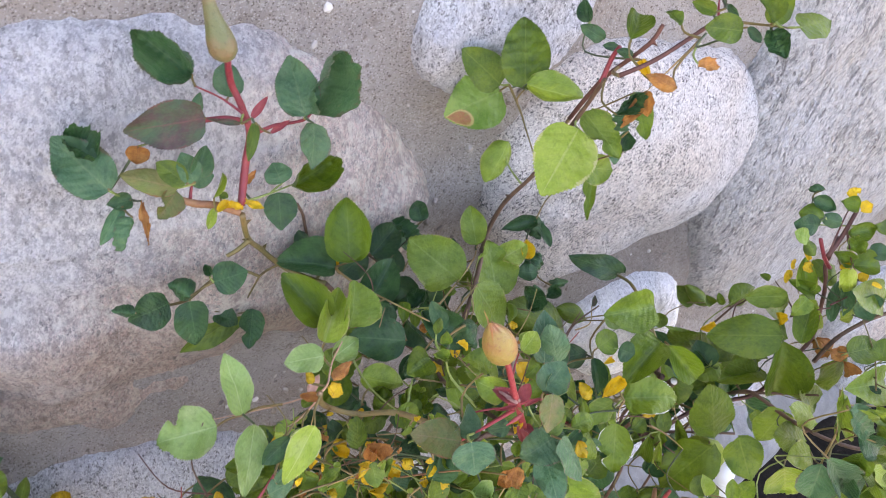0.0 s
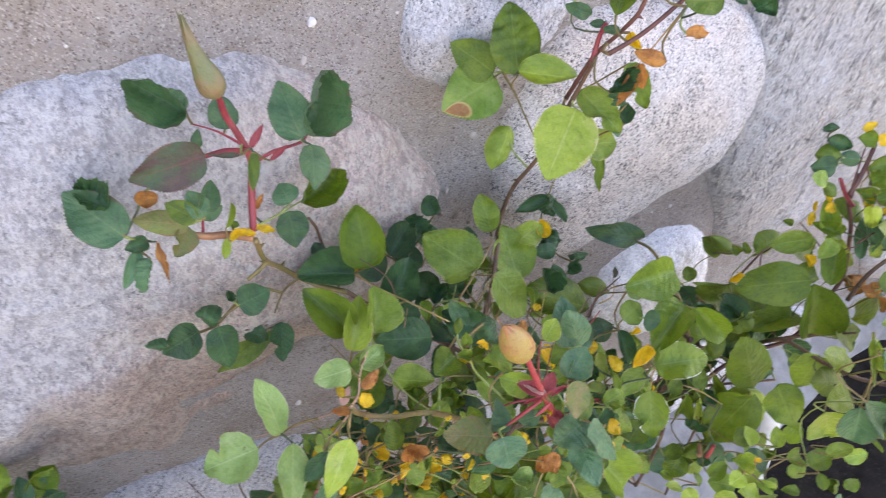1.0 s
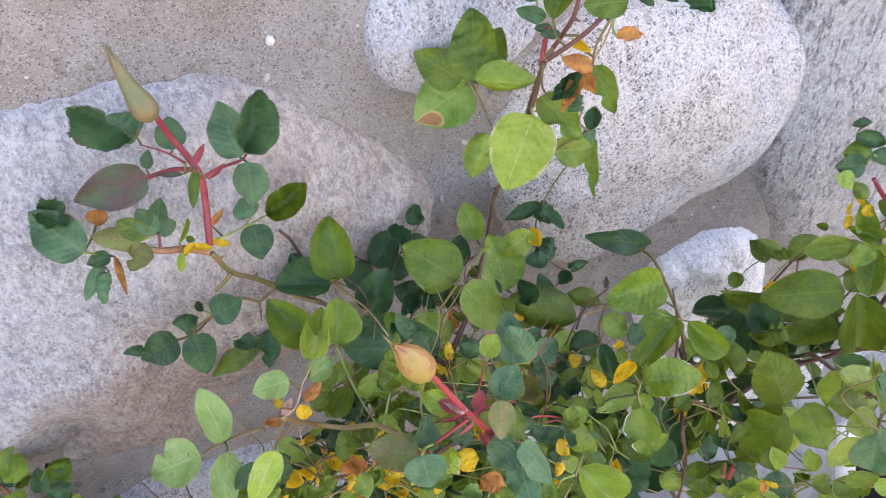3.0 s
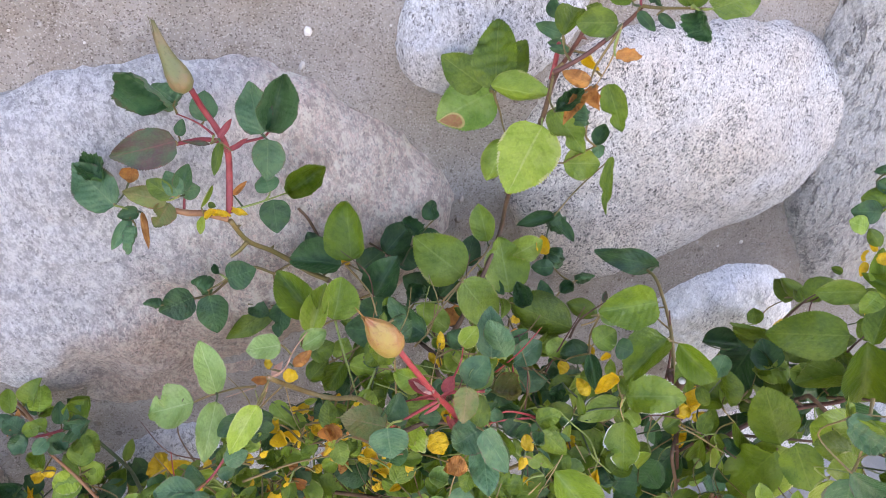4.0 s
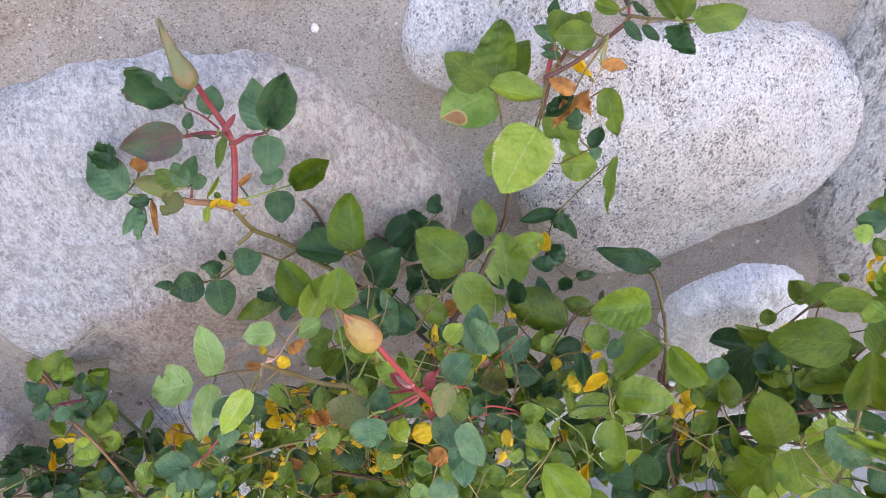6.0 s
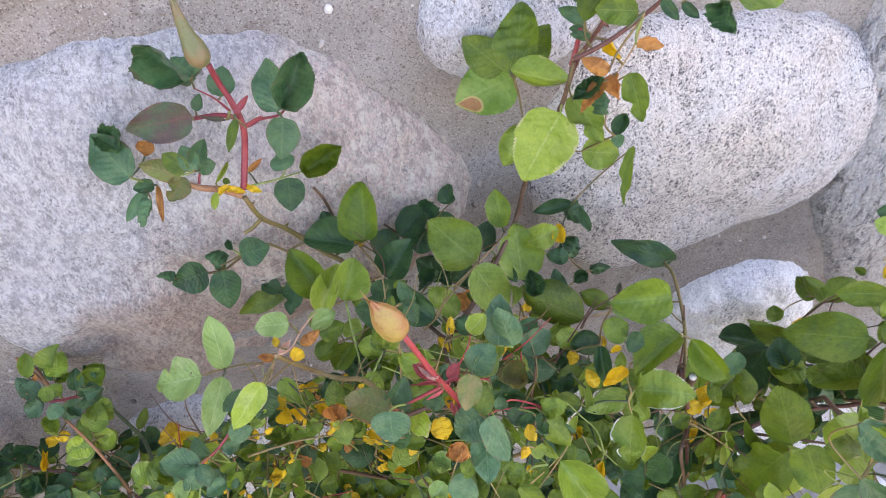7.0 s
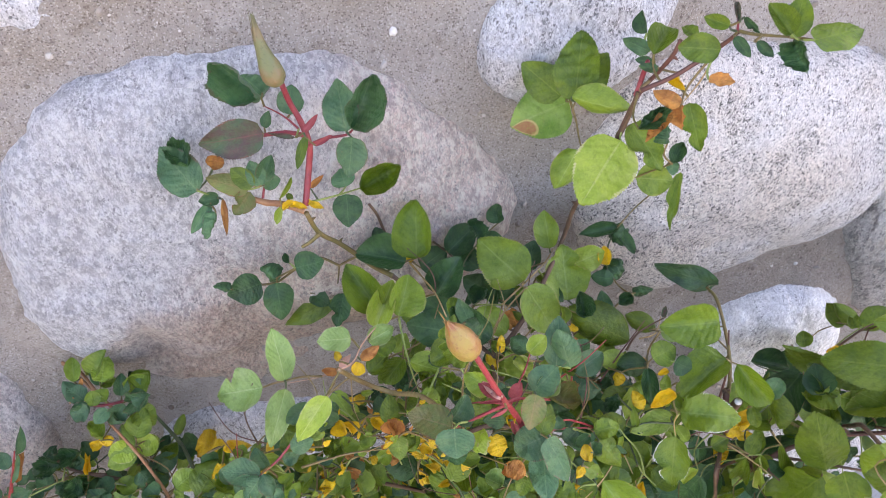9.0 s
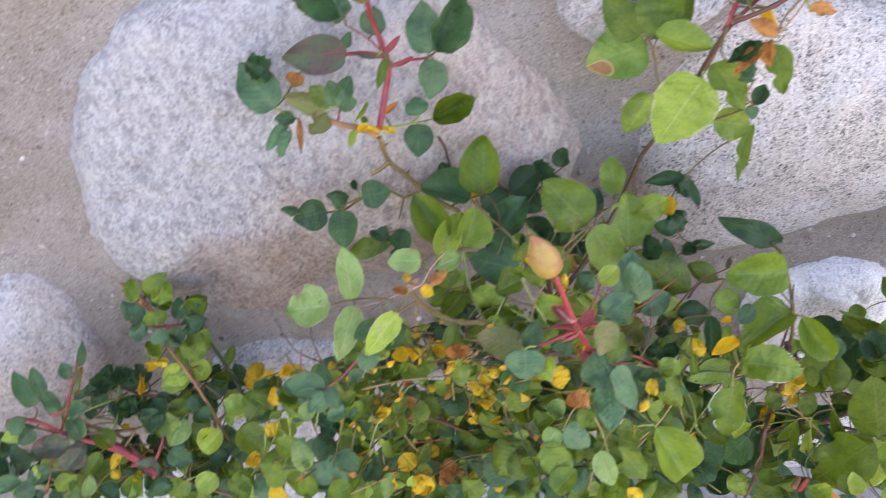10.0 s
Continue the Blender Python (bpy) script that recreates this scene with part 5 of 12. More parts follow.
leaf(c, "mid", (-0.119, -0.182, 0.593), (-0.117, -0.193, 0.582), 0.012, 3)
leaf(c, "mid", (-0.122, -0.163, 0.545), (-0.132, -0.165, 0.540), 0.011, -14)
leaf(c, "green", (-0.134, -0.176, 0.574), (-0.140, -0.169, 0.580), 0.011, -3)
leaf(c, "green", (-0.112, -0.178, 0.586), (-0.108, -0.187, 0.580), 0.012, 2)
leaf(c, "yellow", (-0.161, -0.174, 0.535), (-0.173, -0.176, 0.524), 0.009, -20)
leaf(c, "green", (-0.132, -0.142, 0.459), (-0.145, -0.147, 0.458), 0.013, -23)
leaf(c, "green", (-0.105, -0.173, 0.583), (-0.114, -0.175, 0.574), 0.011, -3)
leaf(c, "green", (-0.125, -0.155, 0.586), (-0.110, -0.160, 0.583), 0.011, -11)
twig(c, "tan", 0.0004, (-0.165, -0.163, 0.529), (-0.153, -0.168, 0.545), (-0.137, -0.176, 0.568), (-0.123, -0.190, 0.599))
twig(c, "green", 0.0007, (-0.119, -0.167, 0.550), (-0.109, -0.132, 0.462), (-0.102, -0.110, 0.381))
c = cane(main_bush, "maroon", 0.0008, (-0.176, -0.193, 0.621), (-0.180, -0.194, 0.613), (-0.189, -0.198, 0.603), (-0.199, -0.202, 0.596), (-0.207, -0.210, 0.585))
leaf(c, "blue", (-0.197, -0.194, 0.590), (-0.203, -0.187, 0.601), 0.011, -28)
leaf(c, "blue", (-0.199, -0.201, 0.596), (-0.221, -0.197, 0.596), 0.016, 3)
leaf(c, "blue", (-0.196, -0.210, 0.610), (-0.190, -0.221, 0.606), 0.010, -14)
leaf(c, "blue", (-0.199, -0.205, 0.598), (-0.209, -0.214, 0.590), 0.014, 0)
leaf(c, "blue", (-0.180, -0.199, 0.615), (-0.167, -0.197, 0.618), 0.011, 15)
leaf(c, "blue", (-0.186, -0.198, 0.603), (-0.176, -0.196, 0.603), 0.008, 14)
leaf(c, "green", (-0.182, -0.190, 0.553), (-0.172, -0.181, 0.559), 0.009, -16)
leaf(c, "green", (-0.183, -0.176, 0.525), (-0.158, -0.174, 0.535), 0.009, 16)
leaf(c, "mid", (-0.212, -0.176, 0.569), (-0.224, -0.172, 0.570), 0.006, 0)
leaf(c, "blue", (-0.176, -0.198, 0.621), (-0.169, -0.196, 0.629), 0.006, -26)
leaf(c, "yellow", (-0.173, -0.182, 0.530), (-0.162, -0.178, 0.533), 0.007, 4)
leaf(c, "green", (-0.189, -0.199, 0.578), (-0.182, -0.196, 0.584), 0.009, -5)
leaf(c, "green", (-0.186, -0.204, 0.572), (-0.178, -0.200, 0.583), 0.010, 5)
leaf(c, "green", (-0.225, -0.193, 0.560), (-0.215, -0.188, 0.564), 0.014, 22)
leaf(c, "green", (-0.171, -0.162, 0.546), (-0.183, -0.166, 0.540), 0.011, -2)
leaf(c, "mid", (-0.159, -0.172, 0.510), (-0.151, -0.167, 0.521), 0.012, 17)
leaf(c, "green", (-0.231, -0.206, 0.516), (-0.243, -0.210, 0.503), 0.015, 13)
leaf(c, "blue", (-0.207, -0.228, 0.540), (-0.196, -0.223, 0.550), 0.014, -4)
leaf(c, "green", (-0.186, -0.231, 0.537), (-0.200, -0.235, 0.530), 0.014, 0)
leaf(c, "yellow", (-0.157, -0.170, 0.432), (-0.170, -0.175, 0.424), 0.015, 12)
leaf(c, "yellow", (-0.138, -0.160, 0.393), (-0.124, -0.151, 0.403), 0.019, -8)
leaf(c, "green", (-0.086, -0.163, 0.383), (-0.100, -0.155, 0.399), 0.019, -3)
leaf(c, "green", (-0.072, -0.181, 0.452), (-0.056, -0.177, 0.468), 0.019, -1)
leaf(c, "green", (-0.067, -0.253, 0.559), (-0.054, -0.244, 0.568), 0.015, -18)
leaf(c, "mid", (-0.183, -0.186, 0.438), (-0.174, -0.176, 0.451), 0.013, -4)
leaf(c, "dry", (-0.118, -0.152, 0.386), (-0.108, -0.140, 0.391), 0.012, 6)
leaf(c, "mid", (0.024, -0.186, 0.517), (0.049, -0.209, 0.484), 0.031, -7)
leaf(c, "green", (0.062, -0.132, 0.483), (0.080, -0.152, 0.470), 0.026, 12)
leaf(c, "green", (0.037, -0.179, 0.522), (0.017, -0.184, 0.518), 0.018, 2)
leaf(c, "pale", (-0.037, -0.233, 0.568), (-0.029, -0.247, 0.551), 0.014, 14)
leaf(c, "green", (-0.011, -0.207, 0.529), (0.008, -0.222, 0.511), 0.019, 20)
leaf(c, "green", (-0.072, -0.231, 0.574), (-0.056, -0.246, 0.563), 0.018, 9)
leaf(c, "green", (-0.082, -0.123, 0.449), (-0.096, -0.147, 0.428), 0.031, 3)
leaf(c, "green", (-0.056, -0.163, 0.469), (-0.080, -0.181, 0.445), 0.033, -12)
leaf(c, "dark", (-0.102, -0.149, 0.496), (-0.126, -0.147, 0.512), 0.021, 13)
leaf(c, "dark", (-0.066, -0.157, 0.444), (-0.082, -0.174, 0.421), 0.029, 2)
leaf(c, "mid", (-0.112, -0.105, 0.370), (-0.094, -0.100, 0.381), 0.017, -4)
leaf(c, "yellow", (-0.140, -0.148, 0.429), (-0.156, -0.155, 0.417), 0.017, 0)
leaf(c, "yellow", (-0.127, -0.157, 0.410), (-0.148, -0.163, 0.393), 0.021, 2)
leaf(c, "dry", (-0.117, -0.134, 0.390), (-0.102, -0.143, 0.386), 0.017, 9)
leaf(c, "yellow", (-0.127, -0.122, 0.398), (-0.118, -0.130, 0.392), 0.013, 3)
leaf(c, "pale", (-0.161, -0.164, 0.432), (-0.165, -0.181, 0.423), 0.011, -4)
leaf(c, "blue", (-0.172, -0.199, 0.521), (-0.177, -0.208, 0.507), 0.013, -8)
leaf(c, "blue", (-0.193, -0.215, 0.549), (-0.182, -0.224, 0.542), 0.013, 8)
leaf(c, "mid", (-0.141, -0.175, 0.515), (-0.148, -0.161, 0.529), 0.013, 25)
leaf(c, "green", (-0.123, -0.111, 0.426), (-0.118, -0.123, 0.416), 0.018, -2)
leaf(c, "green", (-0.161, -0.166, 0.482), (-0.155, -0.174, 0.475), 0.014, -27)
leaf(c, "blue", (-0.188, -0.205, 0.580), (-0.199, -0.211, 0.579), 0.010, 7)
leaf(c, "blue", (-0.178, -0.204, 0.575), (-0.191, -0.199, 0.581), 0.010, 19)
leaf(c, "pale", (-0.063, -0.224, 0.580), (-0.070, -0.231, 0.572), 0.012, -2)
leaf(c, "blue", (-0.060, -0.228, 0.586), (-0.044, -0.235, 0.576), 0.015, 4)
leaf(c, "yellow", (-0.150, -0.166, 0.574), (-0.155, -0.156, 0.579), 0.012, -14)
leaf(c, "dry", (-0.118, -0.192, 0.605), (-0.124, -0.183, 0.611), 0.009, 9)
leaf(c, "yellow", (-0.132, -0.161, 0.587), (-0.125, -0.166, 0.582), 0.009, 16)
leaf(c, "yellow", (-0.095, -0.147, 0.520), (-0.101, -0.152, 0.511), 0.010, 0)
leaf(c, "yellow", (-0.089, -0.148, 0.514), (-0.086, -0.157, 0.506), 0.011, 14)
leaf(c, "yellow", (-0.101, -0.174, 0.570), (-0.096, -0.180, 0.564), 0.010, 14)
leaf(c, "yellow", (-0.091, -0.193, 0.577), (-0.084, -0.194, 0.573), 0.007, 3)
leaf(c, "dry", (-0.059, -0.221, 0.610), (-0.049, -0.227, 0.607), 0.011, -2)
leaf(c, "dark", (-0.100, -0.156, 0.392), (-0.109, -0.162, 0.382), 0.019, -2)
leaf(c, "dark", (-0.068, -0.235, 0.540), (-0.054, -0.241, 0.530), 0.016, 1)
twig(c, "tan", 0.0006, (0.031, -0.183, 0.541), (0.022, -0.190, 0.528), (0.003, -0.207, 0.524))
twig(c, "tan", 0.0005, (-0.048, -0.221, 0.600), (-0.038, -0.228, 0.583), (-0.030, -0.231, 0.562))
twig(c, "tan", 0.0005, (0.043, -0.172, 0.524), (0.052, -0.181, 0.504), (0.054, -0.188, 0.494))
twig(c, "tan", 0.0006, (-0.147, -0.162, 0.504), (-0.161, -0.179, 0.515), (-0.173, -0.192, 0.523))
twig(c, "tan", 0.0006, (-0.157, -0.179, 0.524), (-0.143, -0.155, 0.454), (-0.133, -0.134, 0.408))
twig(c, "pink", 0.0009, (-0.154, -0.154, 0.413), (-0.178, -0.191, 0.462), (-0.194, -0.234, 0.526))
twig(c, "tan", 0.0006, (-0.085, -0.191, 0.568), (-0.084, -0.181, 0.541), (-0.080, -0.175, 0.527))
twig(c, "olivebrown", 0.0009, (-0.179, -0.181, 0.566), (-0.150, -0.174, 0.565), (-0.121, -0.177, 0.571))
twig(c, "orangebrown", 0.0007, (-0.089, -0.172, 0.548), (-0.087, -0.199, 0.592), (-0.084, -0.221, 0.626))
# the left bush
c = cane(left_bush, "darkgreen", 0.0017, (-0.275, -0.102, 0.438), (-0.292, -0.065, 0.423), (-0.299, -0.055, 0.428), (-0.310, -0.056, 0.471))
c = cane(left_bush, "orangebrown", 0.0014, (-0.303, -0.101, 0.414), (-0.309, -0.094, 0.427), (-0.324, -0.079, 0.452), (-0.339, -0.069, 0.479))
c = cane(left_bush, "brown", 0.0014, (-0.333, -0.090, 0.428), (-0.351, -0.086, 0.430), (-0.362, -0.083, 0.431), (-0.378, -0.080, 0.437), (-0.385, -0.079, 0.450))
c = cane(left_bush, "orangebrown", 0.0014, (-0.335, -0.062, 0.488), (-0.354, -0.042, 0.489), (-0.381, -0.011, 0.489))
twig(c, "red", 0.0009, (-0.357, -0.057, 0.491), (-0.344, -0.059, 0.489), (-0.322, -0.058, 0.491))
twig(c, "green", 0.0011, (-0.413, -0.112, 0.444), (-0.407, -0.100, 0.435), (-0.385, -0.086, 0.432))
leaf(c, "mid", (-0.365, -0.018, 0.475), (-0.368, -0.000, 0.485), 0.012, -8)
leaf(c, "dark", (-0.345, -0.034, 0.486), (-0.350, -0.019, 0.500), 0.012, 1)
leaf(c, "mid", (-0.346, -0.025, 0.489), (-0.337, -0.014, 0.506), 0.017, -34)
leaf(c, "mid", (-0.325, -0.046, 0.490), (-0.309, -0.039, 0.501), 0.019, 8)
leaf(c, "dark", (-0.319, -0.037, 0.493), (-0.325, -0.034, 0.500), 0.008, -11)
leaf(c, "blue", (-0.326, -0.044, 0.487), (-0.314, -0.044, 0.500), 0.008, 17)
leaf(c, "blue", (-0.330, -0.052, 0.491), (-0.329, -0.039, 0.503), 0.012, 0)
leaf(c, "mid", (-0.345, -0.038, 0.491), (-0.334, -0.038, 0.494), 0.009, -8)
leaf(c, "blue", (-0.362, -0.053, 0.490), (-0.374, -0.041, 0.502), 0.013, -4)
leaf(c, "green", (-0.342, -0.057, 0.499), (-0.355, -0.058, 0.496), 0.012, 0)
leaf(c, "green", (-0.347, -0.059, 0.496), (-0.337, -0.054, 0.502), 0.012, 21)
leaf(c, "blue", (-0.319, -0.064, 0.497), (-0.303, -0.065, 0.505), 0.016, 3)
leaf(c, "blue", (-0.353, -0.060, 0.495), (-0.366, -0.067, 0.488), 0.013, -15)
leaf(c, "blue", (-0.337, -0.066, 0.493), (-0.346, -0.076, 0.490), 0.012, 8)
leaf(c, "blue", (-0.334, -0.062, 0.483), (-0.327, -0.070, 0.478), 0.011, -10)
leaf(c, "green", (-0.322, -0.074, 0.464), (-0.314, -0.057, 0.481), 0.020, -15)
leaf(c, "mid", (-0.324, -0.076, 0.455), (-0.334, -0.063, 0.468), 0.014, -1)
leaf(c, "mid", (-0.344, -0.080, 0.473), (-0.355, -0.070, 0.479), 0.012, 14)
leaf(c, "yellow", (-0.338, -0.077, 0.466), (-0.351, -0.075, 0.469), 0.010, 12)
leaf(c, "mid", (-0.322, -0.074, 0.444), (-0.307, -0.069, 0.453), 0.016, 1)
leaf(c, "mid", (-0.324, -0.079, 0.450), (-0.348, -0.084, 0.442), 0.018, 10)
leaf(c, "dry", (-0.363, -0.044, 0.494), (-0.359, -0.040, 0.502), 0.004, 3)
leaf(c, "dry", (-0.364, -0.055, 0.497), (-0.368, -0.057, 0.492), 0.004, -4)
leaf(c, "mid", (-0.306, -0.038, 0.411), (-0.300, -0.021, 0.419), 0.009, -10)
leaf(c, "dark", (-0.310, -0.044, 0.393), (-0.287, -0.041, 0.399), 0.018, -6)
leaf(c, "yellow", (-0.285, -0.050, 0.388), (-0.278, -0.033, 0.412), 0.018, -15)
leaf(c, "yellow", (-0.272, -0.063, 0.425), (-0.254, -0.073, 0.420), 0.021, 0)
leaf(c, "yellow", (-0.236, -0.126, 0.519), (-0.217, -0.131, 0.520), 0.011, 12)
leaf(c, "mid", (-0.292, -0.108, 0.438), (-0.276, -0.098, 0.444), 0.019, -21)
leaf(c, "green", (-0.269, -0.129, 0.457), (-0.253, -0.111, 0.473), 0.026, 2)
leaf(c, "dark", (-0.308, -0.079, 0.405), (-0.333, -0.063, 0.415), 0.024, 34)
leaf(c, "dark", (-0.380, -0.085, 0.452), (-0.399, -0.082, 0.446), 0.016, 4)
leaf(c, "dark", (-0.368, -0.078, 0.437), (-0.384, -0.071, 0.441), 0.014, -30)
leaf(c, "yellow", (-0.364, -0.086, 0.436), (-0.362, -0.072, 0.447), 0.005, -10)
leaf(c, "dark", (-0.365, -0.100, 0.430), (-0.381, -0.093, 0.434), 0.016, 1)
leaf(c, "dark", (-0.341, -0.096, 0.435), (-0.361, -0.096, 0.426), 0.016, 28)
leaf(c, "green", (-0.327, -0.100, 0.426), (-0.341, -0.090, 0.430), 0.016, 17)
leaf(c, "dark", (-0.318, -0.097, 0.428), (-0.309, -0.105, 0.422), 0.016, 6)
leaf(c, "dark", (-0.315, -0.053, 0.409), (-0.310, -0.042, 0.418), 0.012, -20)
leaf(c, "dark", (-0.339, -0.075, 0.413), (-0.355, -0.073, 0.404), 0.016, -10)
leaf(c, "light", (-0.278, -0.097, 0.437), (-0.296, -0.104, 0.427), 0.020, -7)
leaf(c, "green", (-0.256, -0.097, 0.441), (-0.276, -0.108, 0.428), 0.027, 16)
leaf(c, "mid", (-0.274, -0.134, 0.458), (-0.259, -0.150, 0.445), 0.023, -3)
leaf(c, "light", (-0.299, -0.111, 0.418), (-0.315, -0.124, 0.406), 0.021, 12)
leaf(c, "pale", (-0.331, -0.101, 0.424), (-0.339, -0.121, 0.412), 0.019, -8)
leaf(c, "blue", (-0.344, -0.105, 0.428), (-0.363, -0.105, 0.421), 0.020, 20)
leaf(c, "dark", (-0.372, -0.087, 0.437), (-0.368, -0.097, 0.426), 0.016, 14)
leaf(c, "dark", (-0.391, -0.083, 0.440), (-0.401, -0.079, 0.450), 0.016, 11)
leaf(c, "dark", (-0.384, -0.072, 0.448), (-0.369, -0.077, 0.442), 0.016, -16)
leaf(c, "light", (-0.326, -0.073, 0.451), (-0.346, -0.081, 0.450), 0.020, -6)
leaf(c, "light", (-0.308, -0.068, 0.454), (-0.324, -0.075, 0.443), 0.018, 5)
leaf(c, "green", (-0.320, -0.055, 0.480), (-0.308, -0.067, 0.467), 0.020, 11)
leaf(c, "dark", (-0.287, -0.042, 0.400), (-0.310, -0.038, 0.397), 0.022, -18)
leaf(c, "yellow", (-0.287, -0.033, 0.389), (-0.272, -0.028, 0.397), 0.019, -6)
leaf(c, "yellow", (-0.267, -0.054, 0.394), (-0.284, -0.045, 0.397), 0.020, -6)
leaf(c, "yellow", (-0.242, -0.133, 0.505), (-0.248, -0.142, 0.489), 0.012, 2)
leaf(c, "yellow", (-0.242, -0.123, 0.506), (-0.234, -0.118, 0.505), 0.009, 0)
leaf(c, "yellow", (-0.251, -0.157, 0.484), (-0.238, -0.154, 0.489), 0.012, 0)
leaf(c, "yellow", (-0.253, -0.168, 0.466), (-0.242, -0.174, 0.460), 0.013, 34)
leaf(c, "yellow", (-0.267, -0.159, 0.453), (-0.257, -0.165, 0.450), 0.014, -11)
leaf(c, "yellow", (-0.356, -0.075, 0.460), (-0.344, -0.074, 0.464), 0.010, 10)
leaf(c, "yellow", (-0.367, -0.082, 0.436), (-0.365, -0.072, 0.450), 0.005, 11)
leaf(c, "dark", (-0.323, -0.089, 0.437), (-0.312, -0.099, 0.423), 0.018, -1)
leaf(c, "green", (-0.321, -0.112, 0.414), (-0.308, -0.105, 0.424), 0.016, -10)
leaf(c, "dark", (-0.310, -0.123, 0.392), (-0.296, -0.120, 0.397), 0.019, -10)
leaf(c, "green", (-0.261, -0.180, 0.464), (-0.272, -0.189, 0.447), 0.020, 23)
leaf(c, "pale", (-0.210, -0.233, 0.561), (-0.218, -0.221, 0.574), 0.012, 0)
leaf(c, "green", (-0.221, -0.202, 0.530), (-0.234, -0.199, 0.540), 0.014, -6)
leaf(c, "blue", (-0.204, -0.202, 0.596), (-0.215, -0.207, 0.587), 0.011, 4)
leaf(c, "pale", (-0.206, -0.208, 0.591), (-0.213, -0.214, 0.583), 0.010, 12)
leaf(c, "blue", (-0.213, -0.196, 0.588), (-0.225, -0.193, 0.590), 0.011, -4)
leaf(c, "dark", (-0.339, -0.145, 0.393), (-0.359, -0.148, 0.379), 0.018, -26)
twig(c, "darkgreen", 0.0012, (-0.310, -0.053, 0.463), (-0.305, -0.051, 0.436), (-0.304, -0.044, 0.412))
twig(c, "olive", 0.0007, (-0.376, -0.082, 0.430), (-0.392, -0.089, 0.432), (-0.408, -0.094, 0.433))
twig(c, "orangebrown", 0.0014, (-0.348, -0.051, 0.499), (-0.366, -0.026, 0.493), (-0.381, -0.009, 0.489))
twig(c, "maroon", 0.0012, (-0.361, -0.055, 0.492), (-0.345, -0.059, 0.490), (-0.322, -0.057, 0.492))
twig(c, "brown", 0.0012, (-0.351, -0.085, 0.432), (-0.370, -0.081, 0.432), (-0.380, -0.079, 0.437), (-0.387, -0.076, 0.452))
leaf(c, "mid", (-0.343, -0.030, 0.485), (-0.339, -0.016, 0.502), 0.017, 2)
leaf(c, "light", (-0.353, -0.021, 0.487), (-0.361, -0.017, 0.495), 0.012, -3)
leaf(c, "blue", (-0.357, -0.055, 0.493), (-0.370, -0.046, 0.500), 0.016, 13)
leaf(c, "blue", (-0.352, -0.064, 0.491), (-0.366, -0.065, 0.490), 0.016, 2)
leaf(c, "blue", (-0.317, -0.067, 0.501), (-0.305, -0.062, 0.502), 0.016, -7)
leaf(c, "green", (-0.320, -0.046, 0.494), (-0.308, -0.037, 0.501), 0.017, -7)
leaf(c, "dark", (-0.353, -0.024, 0.497), (-0.344, -0.033, 0.489), 0.012, 6)
leaf(c, "blue", (-0.326, -0.062, 0.494), (-0.337, -0.070, 0.479), 0.016, -6)
# the left2 bush
c = cane(left2_bush, "red", 0.0013, (-0.414, -0.107, 0.432), (-0.411, -0.102, 0.457), (-0.401, -0.100, 0.476))
leaf(c, "blue", (-0.398, -0.096, 0.488), (-0.391, -0.086, 0.508), 0.007, 22)
leaf(c, "blue", (-0.395, -0.115, 0.499), (-0.403, -0.103, 0.503), 0.010, -9)
leaf(c, "blue", (-0.401, -0.112, 0.476), (-0.395, -0.100, 0.494), 0.005, 43)
leaf(c, "dry", (-0.402, -0.103, 0.464), (-0.398, -0.089, 0.480), 0.006, -27)
leaf(c, "blue", (-0.417, -0.102, 0.450), (-0.399, -0.106, 0.452), 0.010, 28)
leaf(c, "blue", (-0.410, -0.098, 0.450), (-0.402, -0.094, 0.454), 0.008, 10)
c = cane(left2_bush, "red", 0.0018, (-0.355, -0.134, 0.393), (-0.368, -0.127, 0.403), (-0.389, -0.120, 0.414), (-0.417, -0.116, 0.427), (-0.439, -0.112, 0.443), (-0.457, -0.115, 0.448))
twig(c, "red", 0.0016, (-0.357, -0.133, 0.395), (-0.348, -0.117, 0.407), (-0.346, -0.105, 0.417))
twig(c, "red", 0.0011, (-0.422, -0.112, 0.429), (-0.403, -0.107, 0.475), (-0.386, -0.112, 0.515))
twig(c, "red", 0.0009, (-0.428, -0.115, 0.426), (-0.431, -0.133, 0.405), (-0.437, -0.147, 0.388))
leaf(c, "blue", (-0.433, -0.112, 0.462), (-0.444, -0.098, 0.487), 0.014, -7)
leaf(c, "blue", (-0.423, -0.110, 0.473), (-0.429, -0.098, 0.492), 0.011, -11)
leaf(c, "blue", (-0.442, -0.117, 0.454), (-0.456, -0.124, 0.442), 0.013, 2)
leaf(c, "blue", (-0.414, -0.118, 0.462), (-0.427, -0.105, 0.474), 0.013, 24)
leaf(c, "blue", (-0.419, -0.109, 0.440), (-0.401, -0.105, 0.449), 0.012, -4)
leaf(c, "red", (-0.415, -0.121, 0.430), (-0.437, -0.124, 0.416), 0.018, -14)
leaf(c, "red", (-0.405, -0.119, 0.419), (-0.416, -0.136, 0.410), 0.015, 19)
leaf(c, "dark", (-0.435, -0.122, 0.446), (-0.449, -0.129, 0.435), 0.013, 9)
leaf(c, "dark", (-0.429, -0.136, 0.410), (-0.448, -0.139, 0.400), 0.015, 14)
leaf(c, "blue", (-0.348, -0.112, 0.415), (-0.331, -0.104, 0.428), 0.016, 0)
leaf(c, "blue", (-0.350, -0.108, 0.419), (-0.362, -0.098, 0.433), 0.017, 3)
leaf(c, "green", (-0.383, -0.121, 0.416), (-0.397, -0.110, 0.424), 0.016, -4)
